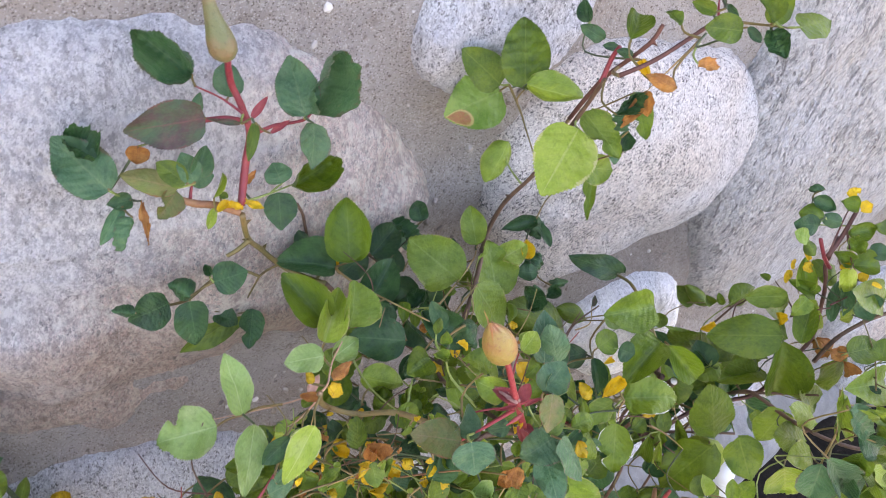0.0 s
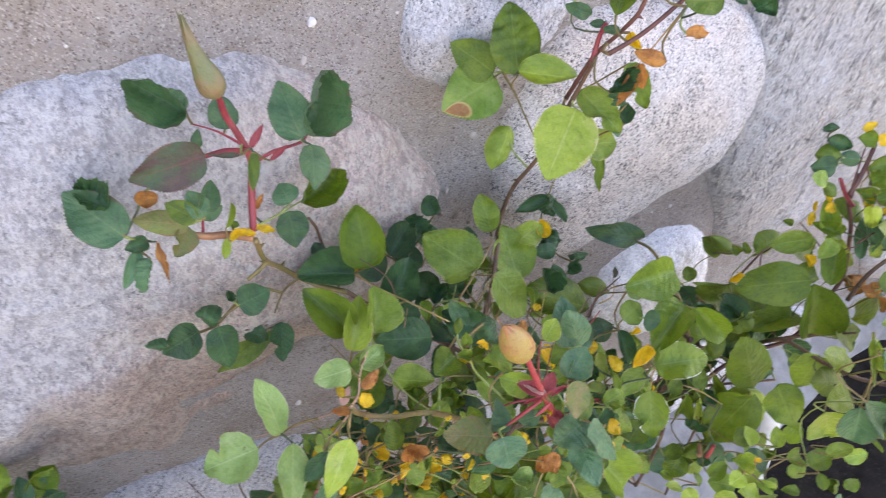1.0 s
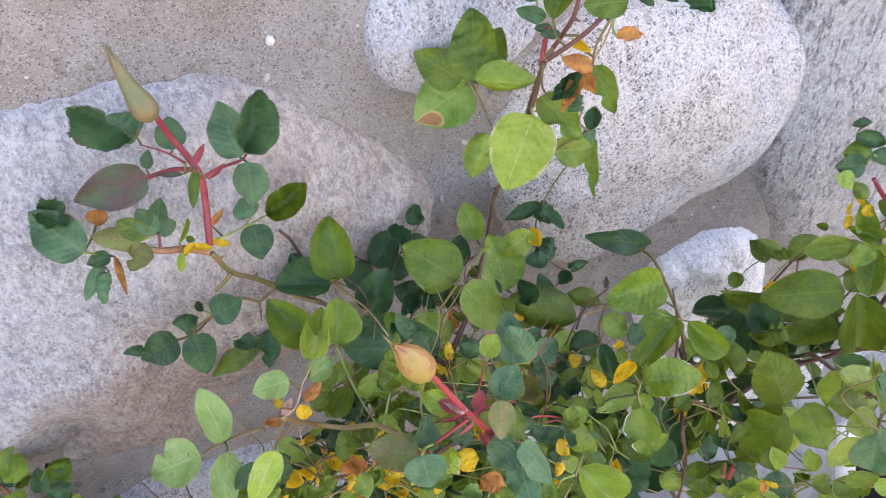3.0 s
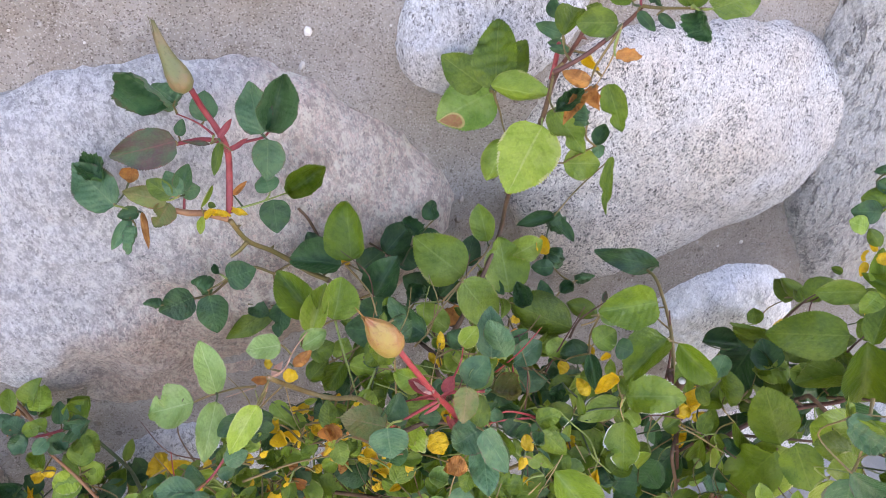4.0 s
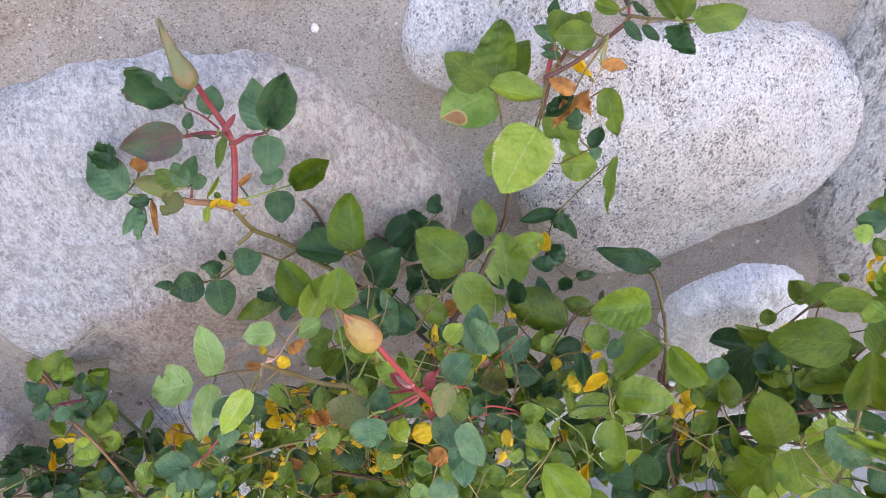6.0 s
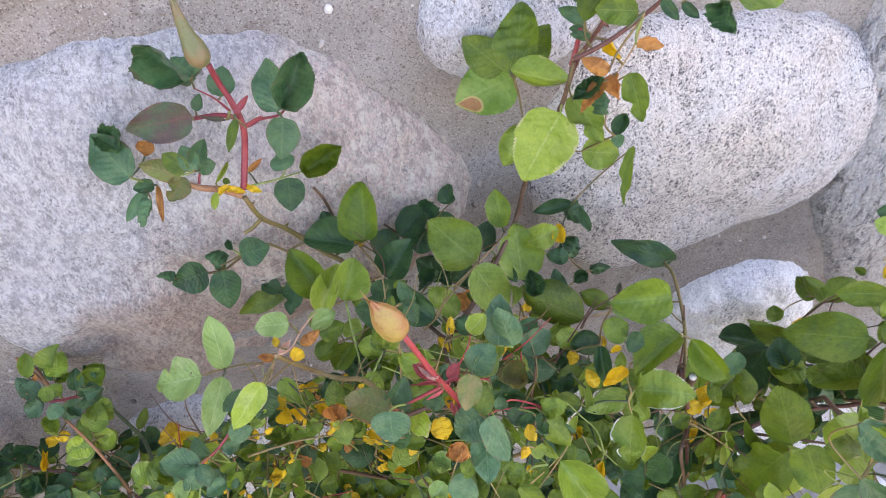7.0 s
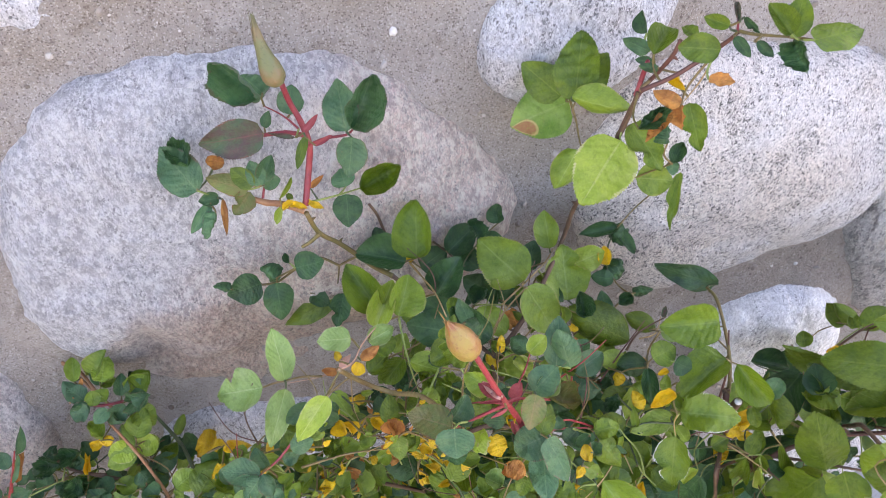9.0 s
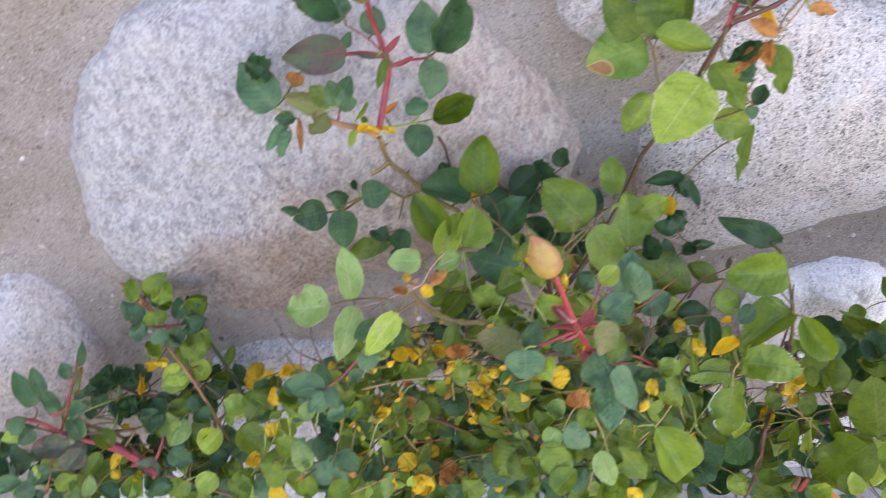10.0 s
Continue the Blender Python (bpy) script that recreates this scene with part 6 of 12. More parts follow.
leaf(c, "red", (-0.366, -0.130, 0.404), (-0.349, -0.139, 0.392), 0.017, 42)
leaf(c, "yellow", (-0.380, -0.122, 0.410), (-0.388, -0.136, 0.399), 0.009, 13)
leaf(c, "dark", (-0.340, -0.124, 0.410), (-0.322, -0.130, 0.400), 0.017, 16)
leaf(c, "green", (-0.395, -0.120, 0.407), (-0.408, -0.137, 0.393), 0.014, 18)
leaf(c, "green", (-0.412, -0.139, 0.406), (-0.427, -0.146, 0.393), 0.015, 0)
leaf(c, "dark", (-0.443, -0.143, 0.398), (-0.461, -0.148, 0.392), 0.015, 5)
leaf(c, "green", (-0.362, -0.137, 0.398), (-0.373, -0.147, 0.381), 0.016, 14)
leaf(c, "green", (-0.325, -0.143, 0.397), (-0.342, -0.147, 0.378), 0.018, -2)
leaf(c, "mid", (-0.303, -0.139, 0.398), (-0.318, -0.147, 0.384), 0.019, -3)
leaf(c, "green", (-0.272, -0.183, 0.456), (-0.260, -0.174, 0.463), 0.016, 4)
leaf(c, "dark", (-0.395, -0.140, 0.389), (-0.381, -0.152, 0.381), 0.014, -16)
leaf(c, "blue", (-0.408, -0.119, 0.423), (-0.420, -0.101, 0.445), 0.014, 5)
c = cane(left2_bush, "red", 0.0025, (-0.352, -0.136, 0.391), (-0.359, -0.130, 0.399), (-0.374, -0.122, 0.408), (-0.392, -0.116, 0.413))
leaf(c, "crimson", (-0.369, -0.126, 0.408), (-0.387, -0.119, 0.421), 0.006, -9)
leaf(c, "crimson", (-0.359, -0.128, 0.405), (-0.371, -0.133, 0.402), 0.005, -10)
leaf(c, "crimson", (-0.352, -0.137, 0.396), (-0.361, -0.131, 0.402), 0.006, -9)
leaf(c, "crimson", (-0.422, -0.115, 0.455), (-0.414, -0.110, 0.461), 0.011, 8)
leaf(c, "red", (-0.415, -0.124, 0.423), (-0.444, -0.123, 0.420), 0.019, 2)
leaf(c, "red", (-0.404, -0.125, 0.416), (-0.424, -0.134, 0.410), 0.019, -15)
leaf(c, "yellow", (-0.387, -0.133, 0.398), (-0.379, -0.138, 0.395), 0.009, 13)
leaf(c, "yellow", (-0.367, -0.135, 0.397), (-0.360, -0.139, 0.393), 0.011, 15)
leaf(c, "pale", (-0.404, -0.151, 0.392), (-0.401, -0.137, 0.402), 0.011, 15)
leaf(c, "pale", (-0.418, -0.150, 0.390), (-0.413, -0.142, 0.402), 0.011, 17)
leaf(c, "pale", (-0.371, -0.149, 0.384), (-0.367, -0.138, 0.392), 0.012, 29)
leaf(c, "light", (-0.443, -0.137, 0.406), (-0.434, -0.134, 0.408), 0.011, 4)
c = cane(left2_bush, "brown", 0.0014, (-0.367, -0.110, 0.422), (-0.398, -0.112, 0.422), (-0.425, -0.115, 0.430), (-0.445, -0.117, 0.447))
leaf(c, "pale", (-0.345, -0.103, 0.423), (-0.331, -0.109, 0.422), 0.019, 21)
leaf(c, "blue", (-0.360, -0.107, 0.423), (-0.351, -0.103, 0.428), 0.017, 11)
leaf(c, "dark", (-0.386, -0.078, 0.457), (-0.399, -0.080, 0.450), 0.016, 10)
leaf(c, "dark", (-0.381, -0.074, 0.447), (-0.366, -0.073, 0.451), 0.015, -1)
# the right bush
c = cane(right_bush, "olive", 0.0013, (0.249, -0.097, 0.469), (0.271, -0.057, 0.446), (0.288, -0.014, 0.425))
leaf(c, "green", (0.297, -0.006, 0.414), (0.298, 0.007, 0.423), 0.016, 9)
leaf(c, "dark", (0.212, -0.057, 0.464), (0.246, -0.067, 0.463), 0.020, -22)
leaf(c, "dark", (0.287, -0.051, 0.437), (0.239, -0.056, 0.417), 0.048, -15)
leaf(c, "green", (0.211, -0.178, 0.469), (0.196, -0.168, 0.393), 0.040, 6)
leaf(c, "mid", (0.258, -0.114, 0.482), (0.286, -0.124, 0.475), 0.022, 24)
leaf(c, "green", (0.333, -0.016, 0.457), (0.316, 0.001, 0.467), 0.022, -10)
leaf(c, "green", (0.305, -0.053, 0.497), (0.295, -0.048, 0.504), 0.011, -28)
leaf(c, "green", (0.264, -0.093, 0.544), (0.291, -0.092, 0.556), 0.020, 22)
leaf(c, "dark", (0.189, -0.155, 0.441), (0.201, -0.151, 0.448), 0.016, -4)
leaf(c, "dark", (0.185, -0.156, 0.406), (0.199, -0.148, 0.421), 0.021, 8)
c = cane(right_bush, "redbrown", 0.0026, (0.186, -0.139, 0.424), (0.214, -0.132, 0.432), (0.241, -0.128, 0.438), (0.272, -0.132, 0.449), (0.295, -0.143, 0.466), (0.307, -0.145, 0.492), (0.318, -0.143, 0.513), (0.327, -0.140, 0.534), (0.322, -0.134, 0.562), (0.314, -0.128, 0.590), (0.306, -0.122, 0.608), (0.303, -0.122, 0.618), (0.305, -0.117, 0.635))
twig(c, "maroon", 0.0019, (0.307, -0.126, 0.608), (0.295, -0.123, 0.619), (0.281, -0.119, 0.637))
c = cane(right_bush, "brown", 0.0018, (0.256, -0.140, 0.476), (0.240, -0.157, 0.505), (0.227, -0.173, 0.526), (0.222, -0.205, 0.539), (0.217, -0.230, 0.553), (0.237, -0.246, 0.551), (0.267, -0.260, 0.549))
c = cane(right_bush, "brown", 0.0014, (0.191, -0.125, 0.419), (0.222, -0.135, 0.426), (0.273, -0.160, 0.437))
leaf(c, "mid", (0.291, -0.118, 0.571), (0.262, -0.101, 0.559), 0.020, -7)
leaf(c, "green", (0.258, -0.150, 0.563), (0.214, -0.118, 0.542), 0.036, 8)
leaf(c, "mid", (0.294, -0.127, 0.585), (0.292, -0.112, 0.609), 0.016, -8)
leaf(c, "green", (0.299, -0.133, 0.585), (0.278, -0.119, 0.593), 0.013, 2)
leaf(c, "mid", (0.276, -0.140, 0.593), (0.263, -0.146, 0.582), 0.015, -12)
leaf(c, "green", (0.272, -0.159, 0.560), (0.290, -0.139, 0.584), 0.019, -16)
leaf(c, "green", (0.297, -0.135, 0.530), (0.303, -0.157, 0.473), 0.041, -12)
leaf(c, "yellow", (0.276, -0.116, 0.603), (0.282, -0.109, 0.610), 0.004, -24)
leaf(c, "yellow", (0.284, -0.119, 0.605), (0.296, -0.120, 0.608), 0.011, 9)
leaf(c, "yellow", (0.286, -0.110, 0.595), (0.281, -0.116, 0.584), 0.007, -2)
leaf(c, "yellow", (0.272, -0.125, 0.622), (0.268, -0.118, 0.629), 0.005, 1)
leaf(c, "yellow", (0.311, -0.109, 0.537), (0.313, -0.120, 0.529), 0.011, -18)
leaf(c, "yellow", (0.257, -0.092, 0.521), (0.245, -0.091, 0.511), 0.011, -12)
leaf(c, "green", (0.275, -0.105, 0.581), (0.270, -0.098, 0.582), 0.006, 7)
leaf(c, "mid", (0.331, -0.034, 0.469), (0.311, -0.015, 0.483), 0.015, 6)
leaf(c, "green", (0.282, -0.077, 0.522), (0.280, -0.067, 0.528), 0.007, -19)
leaf(c, "mid", (0.296, -0.134, 0.484), (0.262, -0.118, 0.494), 0.024, -14)
leaf(c, "dark", (0.227, -0.126, 0.503), (0.225, -0.107, 0.520), 0.024, 5)
leaf(c, "green", (0.212, -0.190, 0.497), (0.220, -0.216, 0.468), 0.030, 8)
leaf(c, "light", (0.224, -0.168, 0.455), (0.216, -0.190, 0.403), 0.041, -8)
leaf(c, "mid", (0.198, -0.147, 0.443), (0.181, -0.144, 0.437), 0.015, 3)
leaf(c, "green", (0.180, -0.179, 0.414), (0.162, -0.172, 0.402), 0.013, 11)
leaf(c, "mid", (0.222, -0.214, 0.435), (0.223, -0.203, 0.451), 0.012, -13)
leaf(c, "mid", (0.191, -0.235, 0.468), (0.206, -0.238, 0.467), 0.015, 2)
leaf(c, "green", (0.197, -0.249, 0.474), (0.217, -0.249, 0.479), 0.017, -1)
leaf(c, "blue", (0.185, -0.257, 0.566), (0.186, -0.266, 0.535), 0.025, 5)
leaf(c, "light", (0.192, -0.207, 0.445), (0.195, -0.193, 0.455), 0.014, 28)
leaf(c, "light", (0.144, -0.233, 0.474), (0.133, -0.233, 0.467), 0.014, -4)
leaf(c, "green", (0.174, -0.239, 0.447), (0.186, -0.243, 0.448), 0.010, 1)
leaf(c, "dry", (0.144, -0.235, 0.489), (0.143, -0.229, 0.496), 0.006, 1)
leaf(c, "blue", (0.315, -0.150, 0.566), (0.328, -0.129, 0.592), 0.011, -15)
leaf(c, "mid", (0.302, -0.123, 0.624), (0.314, -0.131, 0.618), 0.013, -3)
leaf(c, "green", (0.271, -0.128, 0.629), (0.265, -0.119, 0.638), 0.010, 8)
leaf(c, "mid", (0.258, -0.123, 0.643), (0.247, -0.116, 0.647), 0.014, 25)
leaf(c, "dry", (0.327, -0.151, 0.530), (0.348, -0.150, 0.535), 0.019, -8)
leaf(c, "dark", (0.310, -0.116, 0.478), (0.292, -0.125, 0.449), 0.024, 7)
leaf(c, "green", (0.274, -0.109, 0.502), (0.252, -0.109, 0.493), 0.022, 5)
leaf(c, "green", (0.305, -0.112, 0.526), (0.322, -0.126, 0.517), 0.018, -16)
twig(c, "brown", 0.0008, (0.131, -0.228, 0.502), (0.152, -0.234, 0.472), (0.178, -0.241, 0.443))
twig(c, "brown", 0.0010, (0.270, -0.087, 0.532), (0.270, -0.097, 0.546), (0.271, -0.101, 0.559))
leaf(c, "yellow", (0.306, -0.104, 0.667), (0.314, -0.108, 0.676), 0.009, 5)
leaf(c, "yellow", (0.316, -0.111, 0.664), (0.325, -0.120, 0.659), 0.011, -3)
leaf(c, "green", (0.310, -0.115, 0.663), (0.298, -0.107, 0.664), 0.013, 7)
leaf(c, "green", (0.304, -0.123, 0.643), (0.327, -0.128, 0.649), 0.015, 5)
leaf(c, "mid", (0.307, -0.129, 0.631), (0.318, -0.132, 0.640), 0.015, -4)
leaf(c, "blue", (0.327, -0.137, 0.629), (0.338, -0.144, 0.636), 0.016, -21)
leaf(c, "green", (0.314, -0.137, 0.619), (0.333, -0.148, 0.625), 0.021, -15)
leaf(c, "blue", (0.326, -0.150, 0.584), (0.348, -0.159, 0.594), 0.024, 33)
leaf(c, "yellow", (0.304, -0.137, 0.615), (0.312, -0.135, 0.622), 0.008, -13)
leaf(c, "yellow", (0.319, -0.146, 0.610), (0.324, -0.147, 0.620), 0.009, -13)
leaf(c, "yellow", (0.330, -0.151, 0.610), (0.336, -0.159, 0.611), 0.006, -32)
leaf(c, "blue", (0.313, -0.136, 0.606), (0.314, -0.157, 0.579), 0.012, -8)
leaf(c, "green", (0.327, -0.126, 0.650), (0.341, -0.127, 0.657), 0.014, 41)
leaf(c, "green", (0.277, -0.114, 0.656), (0.262, -0.104, 0.655), 0.018, 0)
leaf(c, "dark", (0.269, -0.118, 0.652), (0.252, -0.109, 0.649), 0.016, -5)
leaf(c, "dark", (0.293, -0.120, 0.653), (0.277, -0.112, 0.654), 0.012, -4)
leaf(c, "dark", (0.273, -0.099, 0.664), (0.289, -0.110, 0.659), 0.012, -5)
leaf(c, "dark", (0.287, -0.096, 0.669), (0.276, -0.094, 0.667), 0.007, -19)
leaf(c, "green", (0.324, -0.173, 0.549), (0.356, -0.179, 0.556), 0.025, -4)
leaf(c, "green", (0.350, -0.189, 0.549), (0.358, -0.177, 0.563), 0.019, 3)
leaf(c, "mid", (0.377, -0.193, 0.518), (0.325, -0.193, 0.524), 0.033, -10)
leaf(c, "dry", (0.333, -0.171, 0.534), (0.336, -0.180, 0.522), 0.011, -22)
leaf(c, "dry", (0.321, -0.167, 0.536), (0.331, -0.167, 0.548), 0.013, 10)
leaf(c, "green", (0.341, -0.172, 0.473), (0.303, -0.168, 0.501), 0.025, 10)
leaf(c, "green", (0.237, -0.222, 0.526), (0.192, -0.222, 0.549), 0.023, -8)
leaf(c, "light", (0.219, -0.236, 0.537), (0.193, -0.236, 0.539), 0.021, -5)
leaf(c, "light", (0.199, -0.235, 0.526), (0.218, -0.243, 0.491), 0.034, 6, "bitten")
leaf(c, "blue", (0.177, -0.260, 0.581), (0.220, -0.269, 0.539), 0.024, 6)
leaf(c, "blue", (0.151, -0.258, 0.639), (0.183, -0.270, 0.615), 0.018, -5, "quilted")
leaf(c, "green", (0.211, -0.260, 0.570), (0.237, -0.270, 0.555), 0.023, 10)
leaf(c, "mid", (0.224, -0.201, 0.540), (0.224, -0.201, 0.495), 0.026, -12)
leaf(c, "green", (0.263, -0.260, 0.527), (0.292, -0.270, 0.512), 0.023, -20)
leaf(c, "mid", (0.184, -0.258, 0.631), (0.190, -0.272, 0.621), 0.007, -12)
leaf(c, "dark", (0.312, -0.130, 0.445), (0.361, -0.130, 0.381), 0.031, -20)
leaf(c, "dark", (0.218, -0.258, 0.542), (0.237, -0.272, 0.531), 0.023, 13)
leaf(c, "dark", (0.193, -0.259, 0.599), (0.210, -0.271, 0.591), 0.018, 17)
leaf(c, "green", (0.282, -0.266, 0.501), (0.261, -0.264, 0.498), 0.021, 3)
leaf(c, "dark", (0.358, -0.201, 0.523), (0.341, -0.202, 0.507), 0.015, -22)
twig(c, "olive", 0.0012, (0.200, -0.231, 0.609), (0.188, -0.249, 0.594), (0.188, -0.253, 0.573), (0.187, -0.258, 0.559))
twig(c, "olive", 0.0009, (0.182, -0.254, 0.603), (0.184, -0.265, 0.608), (0.236, -0.265, 0.577))
twig(c, "brown", 0.0013, (0.287, -0.135, 0.462), (0.314, -0.161, 0.483), (0.324, -0.177, 0.497))
twig(c, "redbrown", 0.0011, (0.306, -0.121, 0.643), (0.312, -0.135, 0.623), (0.319, -0.140, 0.614))
twig(c, "redbrown", 0.0021, (0.295, -0.125, 0.621), (0.304, -0.121, 0.638), (0.316, -0.113, 0.657))
twig(c, "redbrown", 0.0009, (0.295, -0.125, 0.621), (0.303, -0.115, 0.648), (0.307, -0.111, 0.661))
twig(c, "redbrown", 0.0009, (0.297, -0.149, 0.589), (0.314, -0.149, 0.595), (0.319, -0.149, 0.601))
twig(c, "brown", 0.0020, (0.323, -0.156, 0.519), (0.330, -0.156, 0.547), (0.345, -0.160, 0.569), (0.361, -0.165, 0.582))
twig(c, "redbrown", 0.0010, (0.307, -0.123, 0.547), (0.290, -0.144, 0.579), (0.296, -0.151, 0.588))
c = cane(right_bush, "brown", 0.0021, (0.192, -0.128, 0.260), (0.162, -0.148, 0.380), (0.139, -0.156, 0.452), (0.155, -0.132, 0.446), (0.150, -0.128, 0.470), (0.122, -0.156, 0.538))
leaf(c, "dark", (0.182, -0.107, 0.376), (0.147, -0.119, 0.343), 0.037, -4)
leaf(c, "green", (0.145, -0.168, 0.405), (0.171, -0.165, 0.399), 0.014, -4)
leaf(c, "green", (0.223, -0.170, 0.464), (0.201, -0.156, 0.519), 0.037, 2)
leaf(c, "dark", (0.242, -0.093, 0.449), (0.273, -0.093, 0.459), 0.025, 12)
leaf(c, "light", (0.121, -0.229, 0.505), (0.132, -0.236, 0.502), 0.015, 2)
leaf(c, "green", (0.220, -0.074, 0.316), (0.247, -0.085, 0.300), 0.023, 14)
leaf(c, "green", (0.174, -0.144, 0.456), (0.183, -0.128, 0.472), 0.012, 20)
leaf(c, "green", (0.187, -0.123, 0.424), (0.181, -0.127, 0.415), 0.010, -23)
leaf(c, "yellow", (0.137, -0.160, 0.511), (0.129, -0.148, 0.520), 0.013, 2)
leaf(c, "mid", (0.151, -0.140, 0.361), (0.160, -0.156, 0.347), 0.020, -8)
leaf(c, "green", (0.190, -0.199, 0.436), (0.204, -0.191, 0.446), 0.016, 5)
leaf(c, "dark", (0.122, -0.141, 0.384), (0.105, -0.149, 0.371), 0.022, 19)
twig(c, "redbrown", 0.0009, (0.190, -0.153, 0.444), (0.183, -0.142, 0.443), (0.172, -0.136, 0.447))
twig(c, "red", 0.0020, (0.160, -0.194, 0.432), (0.159, -0.195, 0.450))
leaf(c, "yellow", (0.154, -0.139, 0.515), (0.143, -0.154, 0.505), 0.013, 2)
leaf(c, "yellow", (0.184, -0.098, 0.405), (0.177, -0.117, 0.387), 0.015, 0)
leaf(c, "yellow", (0.173, -0.123, 0.447), (0.190, -0.119, 0.447), 0.009, 9)
twig(c, "orangebrown", 0.0023, (0.162, -0.187, 0.422), (0.171, -0.178, 0.421))
# leaves deeper in the bush
c = cane(back_bush, "brown", 0.0030, (0.03, -0.09, 0.20), (0.01, -0.10, 0.36), (-0.02, -0.09, 0.48), (-0.04, -0.08, 0.56))
twig(c, "brown", 0.0018, (0.02, -0.10, 0.30), (-0.08, -0.13, 0.42), (-0.16, -0.16, 0.52))
twig(c, "olivebrown", 0.0018, (0.01, -0.10, 0.38), (0.06, -0.13, 0.46), (0.11, -0.15, 0.54))
twig(c, "olive", 0.0016, (0.0, -0.10, 0.42), (-0.06, -0.15, 0.52), (-0.09, -0.17, 0.58))
leaf(c, "mid", (0.029, -0.116, 0.565), (0.045, -0.109, 0.576), 0.015, 24)
leaf(c, "mid", (-0.088, -0.206, 0.574), (-0.077, -0.191, 0.583), 0.017, 31)
leaf(c, "green", (-0.209, -0.164, 0.560), (-0.206, -0.162, 0.569), 0.007, -40)
leaf(c, "green", (-0.216, -0.149, 0.540), (-0.217, -0.155, 0.524), 0.012, 16)
leaf(c, "blue", (-0.037, -0.053, 0.574), (-0.057, -0.061, 0.573), 0.011, 41)
leaf(c, "yellow", (-0.000, -0.210, 0.554), (-0.008, -0.206, 0.553), 0.006, -63)
leaf(c, "green", (-0.134, -0.106, 0.403), (-0.111, -0.116, 0.388), 0.020, -4)
leaf(c, "mid", (0.077, -0.142, 0.445), (0.058, -0.152, 0.443), 0.017, -11)
leaf(c, "green", (-0.107, -0.101, 0.530), (-0.106, -0.092, 0.535), 0.006, 69)
leaf(c, "light", (-0.101, -0.072, 0.325), (-0.122, -0.072, 0.329), 0.012, 11)
leaf(c, "green", (-0.032, -0.121, 0.587), (-0.027, -0.112, 0.596), 0.007, 7)
leaf(c, "mid", (0.062, -0.137, 0.536), (0.073, -0.121, 0.542), 0.014, 9)
leaf(c, "green", (-0.085, -0.175, 0.588), (-0.082, -0.181, 0.582), 0.007, 38)
leaf(c, "mid", (-0.136, -0.117, 0.454), (-0.136, -0.124, 0.428), 0.022, -39)
leaf(c, "dark", (0.026, -0.126, 0.546), (0.034, -0.135, 0.540), 0.009, -6)
leaf(c, "dark", (0.065, -0.145, 0.537), (0.080, -0.149, 0.547), 0.013, -23)
leaf(c, "mid", (-0.047, -0.204, 0.589), (-0.040, -0.208, 0.590), 0.006, 11)
leaf(c, "dark", (0.006, -0.066, 0.593), (0.013, -0.081, 0.589), 0.009, -3)
leaf(c, "yellow", (-0.104, -0.067, 0.318), (-0.094, -0.072, 0.322), 0.006, 11)
leaf(c, "green", (0.058, -0.164, 0.472), (0.037, -0.162, 0.464), 0.016, -49)
leaf(c, "mid", (0.001, -0.107, 0.614), (0.001, -0.118, 0.605), 0.008, -58)
leaf(c, "dark", (-0.112, -0.160, 0.580), (-0.115, -0.167, 0.576), 0.008, -31)
leaf(c, "yellow", (-0.142, -0.149, 0.546), (-0.135, -0.140, 0.557), 0.009, -12)
leaf(c, "green", (-0.178, -0.158, 0.575), (-0.190, -0.155, 0.579), 0.011, 15)
leaf(c, "dark", (-0.106, -0.136, 0.581), (-0.095, -0.142, 0.570), 0.014, -30)
leaf(c, "green", (0.091, -0.173, 0.478), (0.072, -0.159, 0.481), 0.017, -8)
leaf(c, "dark", (0.050, -0.173, 0.551), (0.047, -0.165, 0.553), 0.006, 16)
leaf(c, "yellow", (-0.090, -0.186, 0.684), (-0.085, -0.191, 0.682), 0.004, -20)
leaf(c, "blue", (-0.052, -0.173, 0.622), (-0.058, -0.179, 0.620), 0.006, -22)
leaf(c, "mid", (-0.001, -0.136, 0.574), (0.008, -0.144, 0.566), 0.010, -18)
leaf(c, "green", (-0.036, -0.185, 0.621), (-0.033, -0.189, 0.614), 0.007, 33)
leaf(c, "mid", (-0.037, -0.192, 0.598), (-0.046, -0.193, 0.596), 0.006, 11)
leaf(c, "blue", (-0.089, -0.159, 0.625), (-0.090, -0.149, 0.631), 0.010, -15)
leaf(c, "yellow", (0.010, -0.106, 0.591), (0.018, -0.108, 0.589), 0.007, 27)
leaf(c, "green", (0.050, -0.130, 0.572), (0.050, -0.133, 0.563), 0.007, 4)
leaf(c, "blue", (-0.158, -0.156, 0.553), (-0.167, -0.159, 0.549), 0.007, -23)
leaf(c, "light", (0.046, -0.099, 0.564), (0.045, -0.090, 0.568), 0.005, 30)
leaf(c, "mid", (0.093, -0.139, 0.484), (0.090, -0.141, 0.475), 0.005, -8)
leaf(c, "mid", (-0.105, -0.179, 0.588), (-0.109, -0.180, 0.582), 0.006, -10)
leaf(c, "yellow", (-0.025, -0.175, 0.620), (-0.012, -0.163, 0.624), 0.014, -40)
leaf(c, "green", (-0.057, -0.196, 0.545), (-0.044, -0.189, 0.551), 0.011, 23)
leaf(c, "yellow", (-0.067, -0.187, 0.584), (-0.080, -0.191, 0.577), 0.011, 4)
leaf(c, "mid", (-0.106, -0.103, 0.567), (-0.114, -0.108, 0.563), 0.005, 32)
leaf(c, "green", (0.026, -0.074, 0.564), (0.034, -0.073, 0.576), 0.007, 46)
